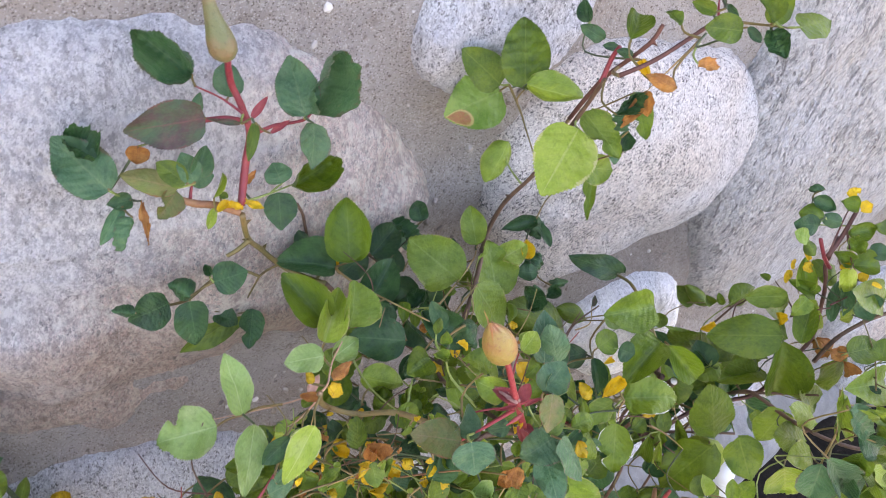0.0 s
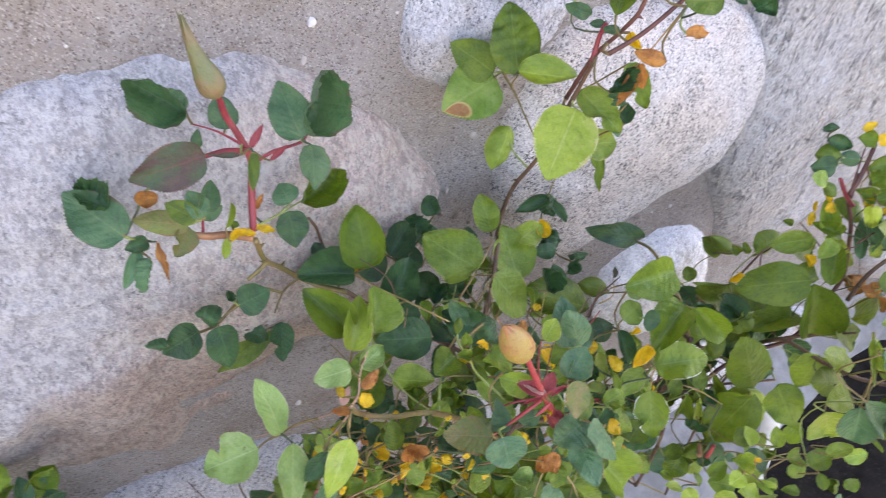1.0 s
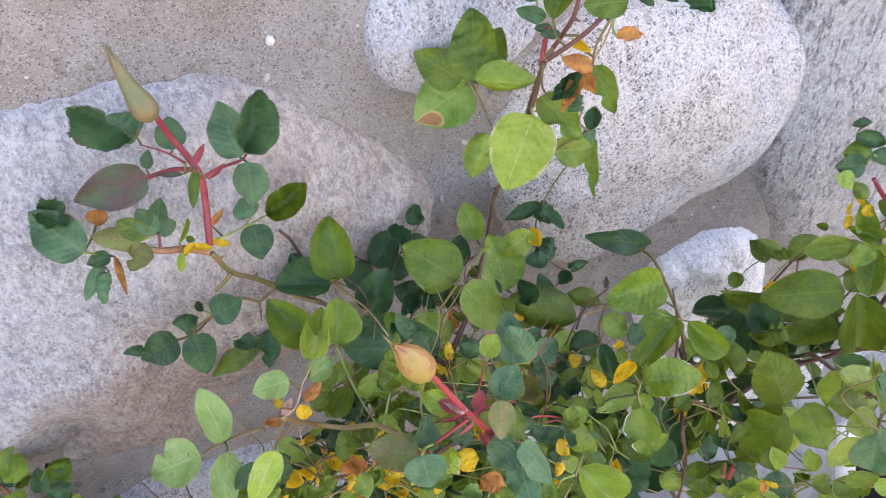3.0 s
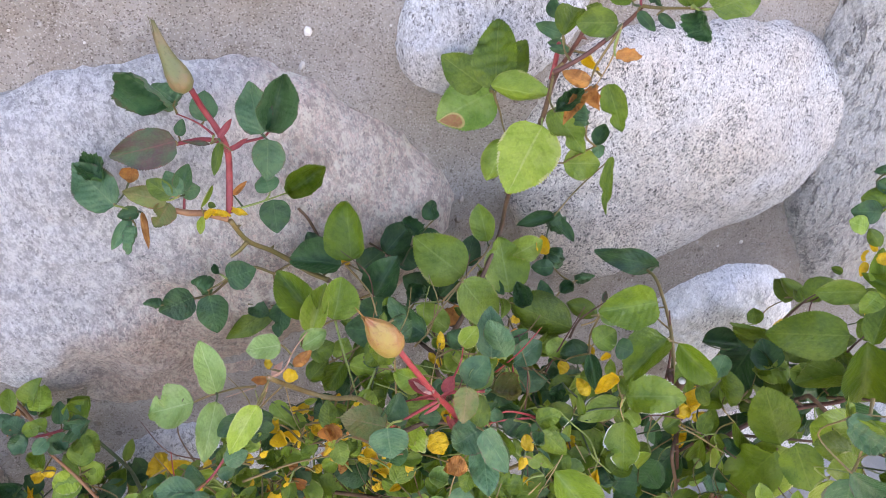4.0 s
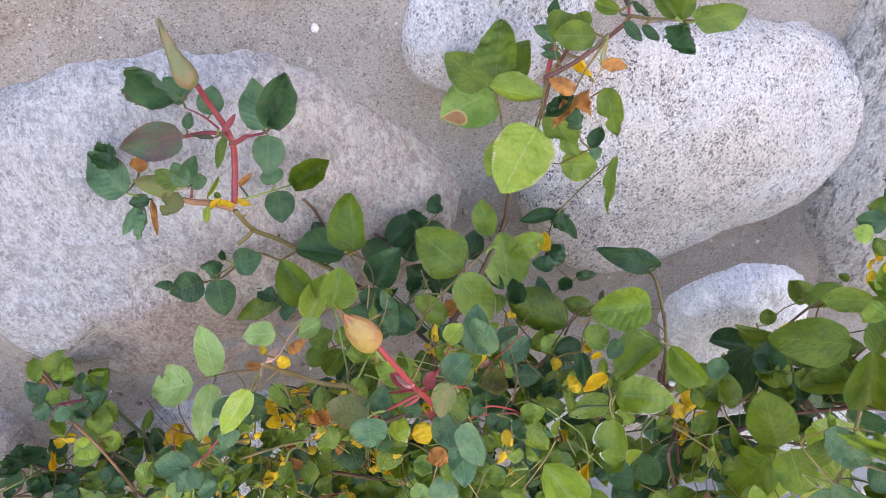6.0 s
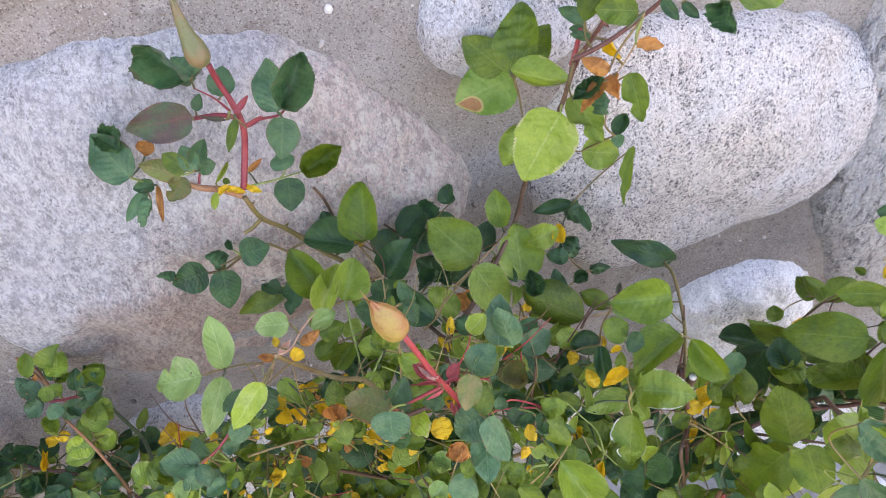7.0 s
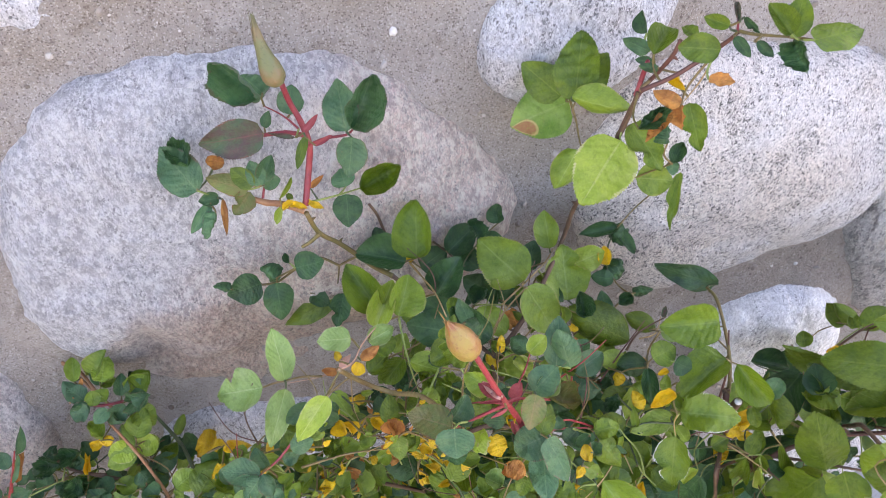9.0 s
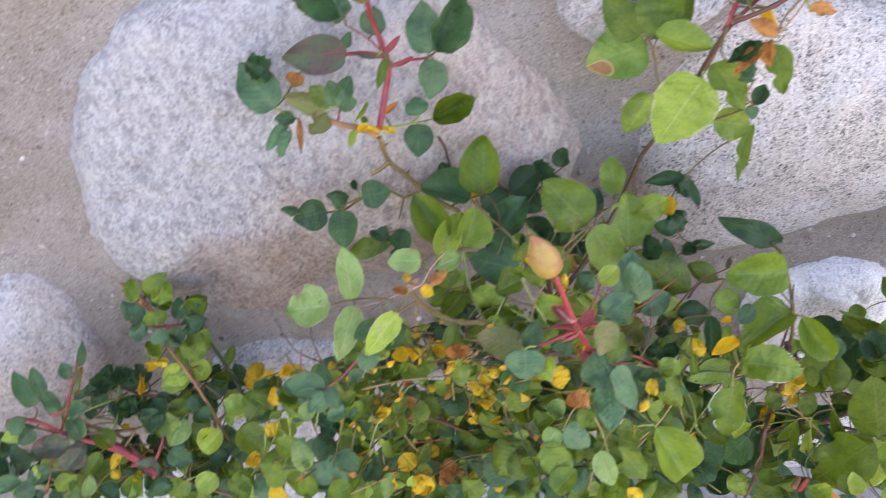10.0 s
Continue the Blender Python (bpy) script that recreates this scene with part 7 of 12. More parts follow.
leaf(c, "blue", (-0.008, -0.209, 0.600), (-0.001, -0.215, 0.598), 0.008, -26)
leaf(c, "green", (-0.108, -0.085, 0.550), (-0.092, -0.092, 0.554), 0.013, 16)
leaf(c, "mid", (0.025, -0.183, 0.499), (0.025, -0.191, 0.494), 0.005, 29)
leaf(c, "green", (-0.174, -0.124, 0.461), (-0.188, -0.118, 0.461), 0.010, 5)
leaf(c, "green", (0.018, -0.155, 0.551), (0.024, -0.161, 0.539), 0.011, -15)
leaf(c, "green", (0.140, -0.134, 0.380), (0.135, -0.128, 0.399), 0.016, -5)
leaf(c, "green", (0.097, -0.125, 0.538), (0.104, -0.134, 0.529), 0.011, -14)
leaf(c, "yellow", (-0.198, -0.178, 0.577), (-0.199, -0.171, 0.584), 0.006, -33)
leaf(c, "green", (-0.118, -0.119, 0.434), (-0.130, -0.110, 0.436), 0.012, -49)
leaf(c, "mid", (0.045, -0.115, 0.535), (0.044, -0.124, 0.530), 0.006, -16)
leaf(c, "dark", (-0.036, -0.177, 0.626), (-0.036, -0.184, 0.621), 0.007, -25)
leaf(c, "mid", (-0.086, -0.150, 0.597), (-0.074, -0.151, 0.601), 0.006, -39)
leaf(c, "green", (-0.185, -0.192, 0.559), (-0.177, -0.190, 0.564), 0.007, 8)
leaf(c, "mid", (-0.155, -0.156, 0.510), (-0.166, -0.162, 0.497), 0.012, 10)
leaf(c, "green", (-0.018, -0.088, 0.593), (-0.009, -0.089, 0.594), 0.006, -18)
leaf(c, "green", (-0.041, -0.193, 0.638), (-0.029, -0.192, 0.640), 0.010, -9)
leaf(c, "green", (-0.071, -0.194, 0.638), (-0.067, -0.191, 0.643), 0.006, -8)
leaf(c, "green", (-0.179, -0.168, 0.578), (-0.176, -0.157, 0.586), 0.010, 28)
leaf(c, "green", (-0.084, -0.068, 0.562), (-0.087, -0.061, 0.568), 0.008, 17)
leaf(c, "mid", (-0.112, -0.087, 0.556), (-0.103, -0.081, 0.570), 0.015, 0)
leaf(c, "dark", (-0.089, -0.164, 0.588), (-0.081, -0.175, 0.580), 0.008, 2)
leaf(c, "mid", (-0.087, -0.178, 0.662), (-0.094, -0.175, 0.664), 0.006, 9)
leaf(c, "mid", (-0.046, -0.076, 0.585), (-0.050, -0.086, 0.580), 0.007, 13)
leaf(c, "mid", (-0.046, -0.113, 0.591), (-0.045, -0.120, 0.586), 0.006, -10)
leaf(c, "light", (0.075, -0.150, 0.546), (0.080, -0.147, 0.554), 0.005, 9)
leaf(c, "dark", (0.039, -0.095, 0.502), (0.046, -0.090, 0.512), 0.008, -23)
leaf(c, "blue", (-0.135, -0.104, 0.523), (-0.119, -0.108, 0.516), 0.014, -20)
leaf(c, "green", (-0.089, -0.088, 0.582), (-0.105, -0.087, 0.593), 0.010, -1)
leaf(c, "mid", (0.072, -0.165, 0.546), (0.083, -0.172, 0.526), 0.017, -71)
leaf(c, "dark", (-0.018, -0.190, 0.571), (-0.027, -0.192, 0.573), 0.009, -55)
leaf(c, "dark", (-0.200, -0.172, 0.536), (-0.200, -0.185, 0.525), 0.015, -26)
leaf(c, "mid", (-0.038, -0.085, 0.568), (-0.030, -0.084, 0.576), 0.008, 9)
leaf(c, "green", (-0.076, -0.160, 0.602), (-0.081, -0.165, 0.598), 0.006, 6)
leaf(c, "dark", (-0.145, -0.157, 0.496), (-0.143, -0.152, 0.508), 0.011, 0)
leaf(c, "light", (-0.142, -0.144, 0.506), (-0.151, -0.149, 0.503), 0.007, 27)
leaf(c, "yellow", (-0.157, -0.149, 0.565), (-0.156, -0.137, 0.574), 0.012, -28)
leaf(c, "dry", (-0.024, -0.137, 0.621), (-0.021, -0.143, 0.617), 0.007, -3)
leaf(c, "blue", (-0.098, -0.169, 0.583), (-0.105, -0.166, 0.580), 0.007, 51)
leaf(c, "light", (-0.048, -0.170, 0.551), (-0.035, -0.168, 0.551), 0.009, -5)
leaf(c, "mid", (0.071, -0.152, 0.568), (0.071, -0.146, 0.577), 0.008, -6)
leaf(c, "green", (-0.062, -0.185, 0.571), (-0.052, -0.183, 0.575), 0.008, 66)
leaf(c, "dark", (-0.079, -0.174, 0.681), (-0.073, -0.183, 0.670), 0.012, 9)
leaf(c, "green", (-0.211, -0.197, 0.573), (-0.226, -0.191, 0.568), 0.013, 17)
leaf(c, "green", (-0.235, -0.165, 0.521), (-0.243, -0.167, 0.518), 0.006, -14)
leaf(c, "dark", (-0.141, -0.154, 0.556), (-0.130, -0.153, 0.554), 0.007, 24)
leaf(c, "mid", (-0.102, -0.138, 0.493), (-0.086, -0.138, 0.496), 0.011, 29)
leaf(c, "mid", (0.021, -0.094, 0.567), (0.033, -0.099, 0.570), 0.007, -5)
leaf(c, "mid", (-0.122, -0.107, 0.418), (-0.110, -0.099, 0.423), 0.010, -15)
leaf(c, "green", (-0.029, -0.186, 0.615), (-0.044, -0.191, 0.603), 0.010, 21)
leaf(c, "blue", (0.022, -0.177, 0.572), (0.029, -0.184, 0.572), 0.008, 28)
leaf(c, "mid", (-0.188, -0.171, 0.553), (-0.179, -0.163, 0.555), 0.010, 30)
leaf(c, "green", (0.000, -0.151, 0.565), (0.004, -0.155, 0.558), 0.006, 18)
leaf(c, "blue", (-0.035, -0.102, 0.579), (-0.035, -0.110, 0.573), 0.006, 9)
leaf(c, "green", (-0.105, -0.145, 0.517), (-0.123, -0.143, 0.516), 0.012, -3)
leaf(c, "mid", (-0.155, -0.097, 0.517), (-0.141, -0.109, 0.513), 0.012, 15)
leaf(c, "blue", (-0.069, -0.145, 0.645), (-0.076, -0.135, 0.660), 0.010, -15)
leaf(c, "dark", (-0.176, -0.160, 0.502), (-0.185, -0.169, 0.498), 0.010, -37)
leaf(c, "mid", (-0.020, -0.115, 0.581), (-0.033, -0.122, 0.578), 0.010, 20)
leaf(c, "green", (-0.039, -0.191, 0.540), (-0.052, -0.203, 0.532), 0.014, 3)
leaf(c, "mid", (-0.203, -0.188, 0.542), (-0.212, -0.185, 0.549), 0.008, 2)
leaf(c, "yellow", (0.056, -0.192, 0.484), (0.060, -0.178, 0.499), 0.014, -8)
leaf(c, "green", (-0.056, -0.199, 0.544), (-0.066, -0.204, 0.543), 0.008, -13)
leaf(c, "dark", (-0.146, -0.157, 0.559), (-0.146, -0.151, 0.566), 0.006, 32)
leaf(c, "light", (0.057, -0.154, 0.497), (0.043, -0.169, 0.488), 0.012, 27)
leaf(c, "mid", (0.076, -0.150, 0.497), (0.068, -0.141, 0.499), 0.007, 38)
leaf(c, "mid", (-0.062, -0.173, 0.607), (-0.066, -0.158, 0.621), 0.011, -12)
leaf(c, "dark", (-0.081, -0.188, 0.570), (-0.087, -0.185, 0.574), 0.007, 4)
leaf(c, "green", (-0.015, -0.084, 0.577), (-0.023, -0.081, 0.584), 0.006, 21)
leaf(c, "mid", (0.098, -0.159, 0.511), (0.090, -0.149, 0.521), 0.012, -3)
leaf(c, "green", (0.040, -0.166, 0.552), (0.019, -0.162, 0.558), 0.014, -6)
leaf(c, "light", (-0.126, -0.132, 0.557), (-0.106, -0.140, 0.559), 0.013, -10)
leaf(c, "dark", (-0.033, -0.187, 0.591), (-0.021, -0.185, 0.606), 0.013, 1)
leaf(c, "dark", (-0.114, -0.167, 0.560), (-0.110, -0.164, 0.569), 0.006, -15)
leaf(c, "dark", (-0.047, -0.202, 0.549), (-0.042, -0.196, 0.558), 0.009, 8)
leaf(c, "dark", (-0.072, -0.184, 0.577), (-0.057, -0.195, 0.576), 0.012, 8)
leaf(c, "green", (-0.142, -0.079, 0.482), (-0.134, -0.072, 0.486), 0.006, -1)
leaf(c, "dark", (-0.096, -0.172, 0.581), (-0.082, -0.177, 0.574), 0.014, 7)
leaf(c, "dark", (-0.066, -0.161, 0.609), (-0.074, -0.160, 0.612), 0.006, -17)
leaf(c, "yellow", (-0.171, -0.181, 0.582), (-0.172, -0.174, 0.586), 0.005, -3)
leaf(c, "green", (-0.093, -0.145, 0.569), (-0.094, -0.138, 0.591), 0.013, -19)
leaf(c, "green", (-0.080, -0.201, 0.599), (-0.083, -0.195, 0.604), 0.006, -23)
leaf(c, "mid", (-0.043, -0.118, 0.569), (-0.031, -0.123, 0.568), 0.011, 2)
leaf(c, "mid", (-0.068, -0.194, 0.548), (-0.079, -0.196, 0.544), 0.007, 12)
leaf(c, "green", (-0.182, -0.186, 0.593), (-0.187, -0.192, 0.588), 0.006, -32)
leaf(c, "green", (-0.015, -0.167, 0.575), (-0.013, -0.160, 0.580), 0.007, 22)
leaf(c, "green", (-0.071, -0.140, 0.448), (-0.093, -0.134, 0.436), 0.018, 14)
leaf(c, "light", (0.028, -0.152, 0.535), (0.030, -0.144, 0.542), 0.007, 0)
leaf(c, "green", (-0.031, -0.194, 0.591), (-0.033, -0.199, 0.583), 0.006, 29)
leaf(c, "green", (-0.061, -0.176, 0.602), (-0.050, -0.168, 0.606), 0.011, -49)
leaf(c, "green", (0.004, -0.212, 0.561), (-0.006, -0.214, 0.552), 0.010, -2)
leaf(c, "dark", (-0.151, -0.134, 0.508), (-0.145, -0.139, 0.504), 0.005, -26)
leaf(c, "green", (0.039, -0.100, 0.508), (0.024, -0.091, 0.511), 0.011, 7)
leaf(c, "light", (0.055, -0.136, 0.554), (0.047, -0.152, 0.538), 0.015, -33)
leaf(c, "green", (-0.094, -0.167, 0.617), (-0.090, -0.175, 0.607), 0.008, -42)
leaf(c, "green", (-0.072, -0.100, 0.623), (-0.076, -0.112, 0.618), 0.008, 7)
leaf(c, "mid", (0.061, -0.109, 0.540), (0.061, -0.101, 0.550), 0.008, -13)
leaf(c, "yellow", (0.077, -0.112, 0.543), (0.070, -0.103, 0.546), 0.010, -5)
leaf(c, "green", (0.088, -0.133, 0.540), (0.095, -0.144, 0.531), 0.008, -4)
leaf(c, "dark", (-0.103, -0.101, 0.404), (-0.092, -0.102, 0.415), 0.012, -16)
leaf(c, "dark", (0.067, -0.146, 0.517), (0.044, -0.153, 0.517), 0.013, -15)
leaf(c, "green", (-0.091, -0.179, 0.676), (-0.091, -0.177, 0.683), 0.006, -18)
leaf(c, "green", (-0.077, -0.155, 0.502), (-0.081, -0.168, 0.496), 0.011, -17)
leaf(c, "dark", (-0.007, -0.158, 0.615), (0.007, -0.148, 0.626), 0.013, -12)
leaf(c, "green", (0.006, -0.034, 0.570), (0.019, -0.046, 0.563), 0.014, -27)
leaf(c, "green", (-0.071, -0.205, 0.595), (-0.084, -0.204, 0.593), 0.008, -8)
leaf(c, "green", (-0.017, -0.092, 0.591), (-0.013, -0.100, 0.579), 0.012, -30)
leaf(c, "light", (-0.101, -0.173, 0.568), (-0.099, -0.171, 0.575), 0.006, -6)
leaf(c, "yellow", (-0.172, -0.154, 0.513), (-0.163, -0.154, 0.514), 0.006, -17)
leaf(c, "green", (-0.034, -0.209, 0.599), (-0.038, -0.215, 0.593), 0.007, -35)
leaf(c, "green", (-0.194, -0.179, 0.552), (-0.198, -0.171, 0.564), 0.011, -34)
leaf(c, "mid", (-0.013, -0.148, 0.622), (-0.004, -0.147, 0.628), 0.008, -28)
leaf(c, "light", (-0.082, -0.207, 0.618), (-0.073, -0.203, 0.629), 0.011, 50)
leaf(c, "mid", (0.008, -0.189, 0.551), (0.015, -0.201, 0.545), 0.008, 29)
leaf(c, "green", (0.069, -0.162, 0.559), (0.072, -0.176, 0.554), 0.012, -24)
leaf(c, "mid", (-0.056, -0.184, 0.610), (-0.059, -0.191, 0.608), 0.004, 2)
leaf(c, "blue", (0.045, -0.130, 0.544), (0.040, -0.120, 0.554), 0.009, -27)
leaf(c, "mid", (-0.160, -0.148, 0.516), (-0.166, -0.149, 0.509), 0.006, -3)
leaf(c, "green", (0.017, -0.199, 0.587), (0.003, -0.203, 0.584), 0.010, 19)
leaf(c, "green", (0.066, -0.154, 0.521), (0.072, -0.147, 0.526), 0.009, 31)
leaf(c, "green", (0.075, -0.169, 0.524), (0.071, -0.172, 0.516), 0.005, 35)
leaf(c, "dry", (-0.016, -0.062, 0.564), (-0.030, -0.065, 0.548), 0.016, -16)
leaf(c, "green", (-0.012, -0.219, 0.567), (-0.025, -0.217, 0.567), 0.012, 9)
leaf(c, "green", (-0.087, -0.138, 0.468), (-0.077, -0.135, 0.480), 0.013, -6)
leaf(c, "yellow", (-0.094, -0.132, 0.458), (-0.097, -0.119, 0.463), 0.011, 3)
leaf(c, "dark", (0.027, -0.102, 0.583), (0.031, -0.095, 0.590), 0.007, 0)
leaf(c, "dark", (-0.093, -0.105, 0.555), (-0.112, -0.094, 0.554), 0.015, -43)
leaf(c, "light", (-0.040, -0.147, 0.611), (-0.029, -0.158, 0.604), 0.014, -44)
leaf(c, "green", (-0.062, -0.184, 0.597), (-0.076, -0.179, 0.599), 0.008, -9)
leaf(c, "mid", (-0.033, -0.206, 0.563), (-0.040, -0.210, 0.560), 0.008, -32)
leaf(c, "green", (-0.145, -0.145, 0.465), (-0.146, -0.139, 0.472), 0.005, 3)
leaf(c, "green", (-0.085, -0.173, 0.600), (-0.075, -0.187, 0.587), 0.013, -4)
leaf(c, "green", (-0.082, -0.091, 0.564), (-0.094, -0.072, 0.571), 0.017, 69)
leaf(c, "green", (-0.070, -0.071, 0.566), (-0.078, -0.061, 0.581), 0.015, 40)
leaf(c, "green", (-0.020, -0.064, 0.589), (-0.011, -0.067, 0.589), 0.007, 0)
leaf(c, "dark", (-0.074, -0.056, 0.575), (-0.063, -0.055, 0.575), 0.008, 49)
leaf(c, "dry", (0.009, -0.132, 0.601), (-0.000, -0.132, 0.602), 0.007, 25)
leaf(c, "dark", (-0.055, -0.187, 0.637), (-0.054, -0.194, 0.631), 0.007, 23)
leaf(c, "dry", (0.035, -0.180, 0.487), (0.031, -0.172, 0.490), 0.008, 19)
leaf(c, "mid", (0.073, -0.117, 0.529), (0.070, -0.108, 0.533), 0.007, 18)
leaf(c, "mid", (0.054, -0.114, 0.533), (0.067, -0.114, 0.531), 0.007, 60)
leaf(c, "blue", (-0.086, -0.106, 0.377), (-0.098, -0.107, 0.382), 0.010, -42)
leaf(c, "yellow", (-0.175, -0.170, 0.551), (-0.188, -0.169, 0.545), 0.011, -1)
leaf(c, "green", (0.005, -0.172, 0.555), (0.005, -0.167, 0.562), 0.006, 27)
leaf(c, "dark", (-0.115, -0.155, 0.544), (-0.121, -0.149, 0.555), 0.010, -23)
leaf(c, "blue", (-0.033, -0.225, 0.630), (-0.030, -0.237, 0.621), 0.009, 3)
leaf(c, "green", (0.029, -0.108, 0.561), (0.037, -0.119, 0.559), 0.010, -18)
leaf(c, "green", (-0.189, -0.185, 0.595), (-0.171, -0.180, 0.595), 0.012, -24)
leaf(c, "dark", (-0.033, -0.058, 0.586), (-0.037, -0.074, 0.577), 0.011, 40)
leaf(c, "dark", (-0.038, -0.191, 0.610), (-0.042, -0.192, 0.601), 0.006, 12)
leaf(c, "green", (-0.150, -0.111, 0.540), (-0.159, -0.107, 0.539), 0.007, -45)
leaf(c, "mid", (-0.039, -0.183, 0.623), (-0.049, -0.187, 0.622), 0.008, 15)
leaf(c, "mid", (-0.163, -0.189, 0.607), (-0.169, -0.181, 0.612), 0.009, -15)
leaf(c, "green", (-0.064, -0.182, 0.591), (-0.056, -0.177, 0.593), 0.008, -51)
leaf(c, "mid", (-0.064, -0.182, 0.507), (-0.075, -0.182, 0.508), 0.007, -23)
leaf(c, "green", (-0.074, -0.177, 0.598), (-0.078, -0.173, 0.608), 0.010, -19)
leaf(c, "green", (-0.091, -0.086, 0.569), (-0.100, -0.099, 0.563), 0.011, 14)
leaf(c, "green", (-0.100, -0.131, 0.587), (-0.088, -0.133, 0.582), 0.009, 16)
leaf(c, "dark", (-0.001, -0.046, 0.547), (-0.021, -0.042, 0.552), 0.012, 43)
leaf(c, "blue", (-0.172, -0.157, 0.485), (-0.162, -0.150, 0.489), 0.008, 23)
leaf(c, "green", (-0.042, -0.199, 0.629), (-0.059, -0.199, 0.627), 0.009, 6)
leaf(c, "green", (-0.009, -0.165, 0.627), (-0.017, -0.168, 0.625), 0.007, -42)
leaf(c, "mid", (-0.029, -0.209, 0.577), (-0.019, -0.207, 0.583), 0.006, -75)
leaf(c, "green", (-0.003, -0.158, 0.593), (-0.020, -0.162, 0.581), 0.019, 8)
leaf(c, "green", (-0.093, -0.133, 0.486), (-0.110, -0.135, 0.488), 0.010, -44)
leaf(c, "mid", (0.029, -0.109, 0.533), (0.024, -0.124, 0.524), 0.015, 9)
leaf(c, "mid", (-0.209, -0.173, 0.558), (-0.196, -0.177, 0.551), 0.012, 9)
leaf(c, "blue", (-0.032, -0.183, 0.618), (-0.023, -0.182, 0.616), 0.006, 0)
leaf(c, "green", (-0.066, -0.180, 0.610), (-0.059, -0.178, 0.616), 0.007, -22)
leaf(c, "light", (-0.202, -0.188, 0.592), (-0.190, -0.186, 0.588), 0.007, 10)
leaf(c, "dark", (0.048, -0.107, 0.529), (0.056, -0.100, 0.545), 0.015, 27)
leaf(c, "dark", (0.027, -0.176, 0.563), (0.017, -0.172, 0.558), 0.009, -7)
leaf(c, "mid", (0.048, -0.161, 0.557), (0.060, -0.159, 0.561), 0.008, -44)
leaf(c, "mid", (-0.118, -0.091, 0.534), (-0.126, -0.092, 0.529), 0.008, 19)
leaf(c, "mid", (-0.110, -0.102, 0.456), (-0.110, -0.123, 0.440), 0.017, 7)
leaf(c, "green", (-0.018, -0.200, 0.559), (-0.030, -0.213, 0.553), 0.014, -8)
leaf(c, "green", (-0.080, -0.112, 0.400), (-0.090, -0.111, 0.407), 0.006, -20)
leaf(c, "dark", (-0.065, -0.192, 0.562), (-0.052, -0.186, 0.577), 0.012, -79)
leaf(c, "green", (-0.054, -0.183, 0.596), (-0.048, -0.189, 0.591), 0.007, 19)
leaf(c, "green", (-0.070, -0.188, 0.541), (-0.070, -0.178, 0.545), 0.009, 15)
leaf(c, "green", (-0.085, -0.161, 0.662), (-0.083, -0.158, 0.670), 0.005, -16)
leaf(c, "dark", (0.010, -0.207, 0.594), (0.018, -0.212, 0.592), 0.006, 40)
leaf(c, "dark", (-0.058, -0.087, 0.592), (-0.048, -0.107, 0.582), 0.016, 61)
leaf(c, "green", (-0.069, -0.165, 0.618), (-0.069, -0.160, 0.629), 0.008, 5)
leaf(c, "dark", (0.036, -0.151, 0.568), (0.031, -0.156, 0.556), 0.010, 4)
leaf(c, "green", (-0.117, -0.072, 0.370), (-0.113, -0.082, 0.341), 0.018, 3)
leaf(c, "green", (-0.057, -0.127, 0.338), (-0.075, -0.126, 0.347), 0.010, 0)
leaf(c, "dark", (-0.066, -0.159, 0.405), (-0.045, -0.164, 0.394), 0.019, -22)
leaf(c, "green", (-0.017, -0.216, 0.492), (-0.034, -0.218, 0.486), 0.012, -37)
leaf(c, "dark", (-0.103, -0.071, 0.352), (-0.091, -0.082, 0.338), 0.015, 57)
leaf(c, "dark", (-0.088, -0.126, 0.445), (-0.066, -0.135, 0.434), 0.022, -3)
leaf(c, "dark", (-0.082, -0.132, 0.333), (-0.091, -0.122, 0.351), 0.013, -55)
leaf(c, "green", (-0.156, -0.144, 0.359), (-0.168, -0.126, 0.363), 0.016, 43)
leaf(c, "dark", (-0.168, -0.170, 0.432), (-0.185, -0.162, 0.440), 0.015, 0)
leaf(c, "blue", (-0.046, -0.183, 0.508), (-0.042, -0.168, 0.516), 0.010, 19)
leaf(c, "dark", (-0.052, -0.186, 0.485), (-0.045, -0.173, 0.497), 0.016, -2)
leaf(c, "dark", (-0.118, -0.107, 0.342), (-0.151, -0.107, 0.359), 0.021, -9)
leaf(c, "green", (-0.097, -0.123, 0.328), (-0.124, -0.126, 0.316), 0.019, 22)
leaf(c, "dark", (-0.059, -0.213, 0.495), (-0.046, -0.222, 0.495), 0.011, -4)
leaf(c, "dark", (-0.049, -0.159, 0.452), (-0.071, -0.152, 0.468), 0.021, 3)
leaf(c, "dark", (-0.173, -0.128, 0.400), (-0.145, -0.138, 0.386), 0.028, 31)
leaf(c, "dark", (-0.113, -0.094, 0.371), (-0.131, -0.110, 0.368), 0.016, -10)
leaf(c, "green", (-0.151, -0.130, 0.394), (-0.153, -0.121, 0.411), 0.016, -2)
leaf(c, "dark", (-0.033, -0.207, 0.510), (-0.013, -0.199, 0.519), 0.014, -15)
leaf(c, "dark", (-0.139, -0.131, 0.341), (-0.112, -0.121, 0.364), 0.030, -29)
leaf(c, "dark", (-0.072, -0.123, 0.393), (-0.074, -0.115, 0.412), 0.017, 9)
leaf(c, "dark", (-0.188, -0.192, 0.491), (-0.182, -0.201, 0.479), 0.012, 59)
leaf(c, "dark", (-0.113, -0.099, 0.397), (-0.146, -0.113, 0.387), 0.019, -6)
leaf(c, "dark", (-0.067, -0.114, 0.395), (-0.058, -0.130, 0.372), 0.026, 28)
leaf(c, "dark", (-0.079, -0.083, 0.351), (-0.075, -0.106, 0.334), 0.021, 47)
leaf(c, "dark", (-0.166, -0.139, 0.479), (-0.183, -0.142, 0.463), 0.015, -43)
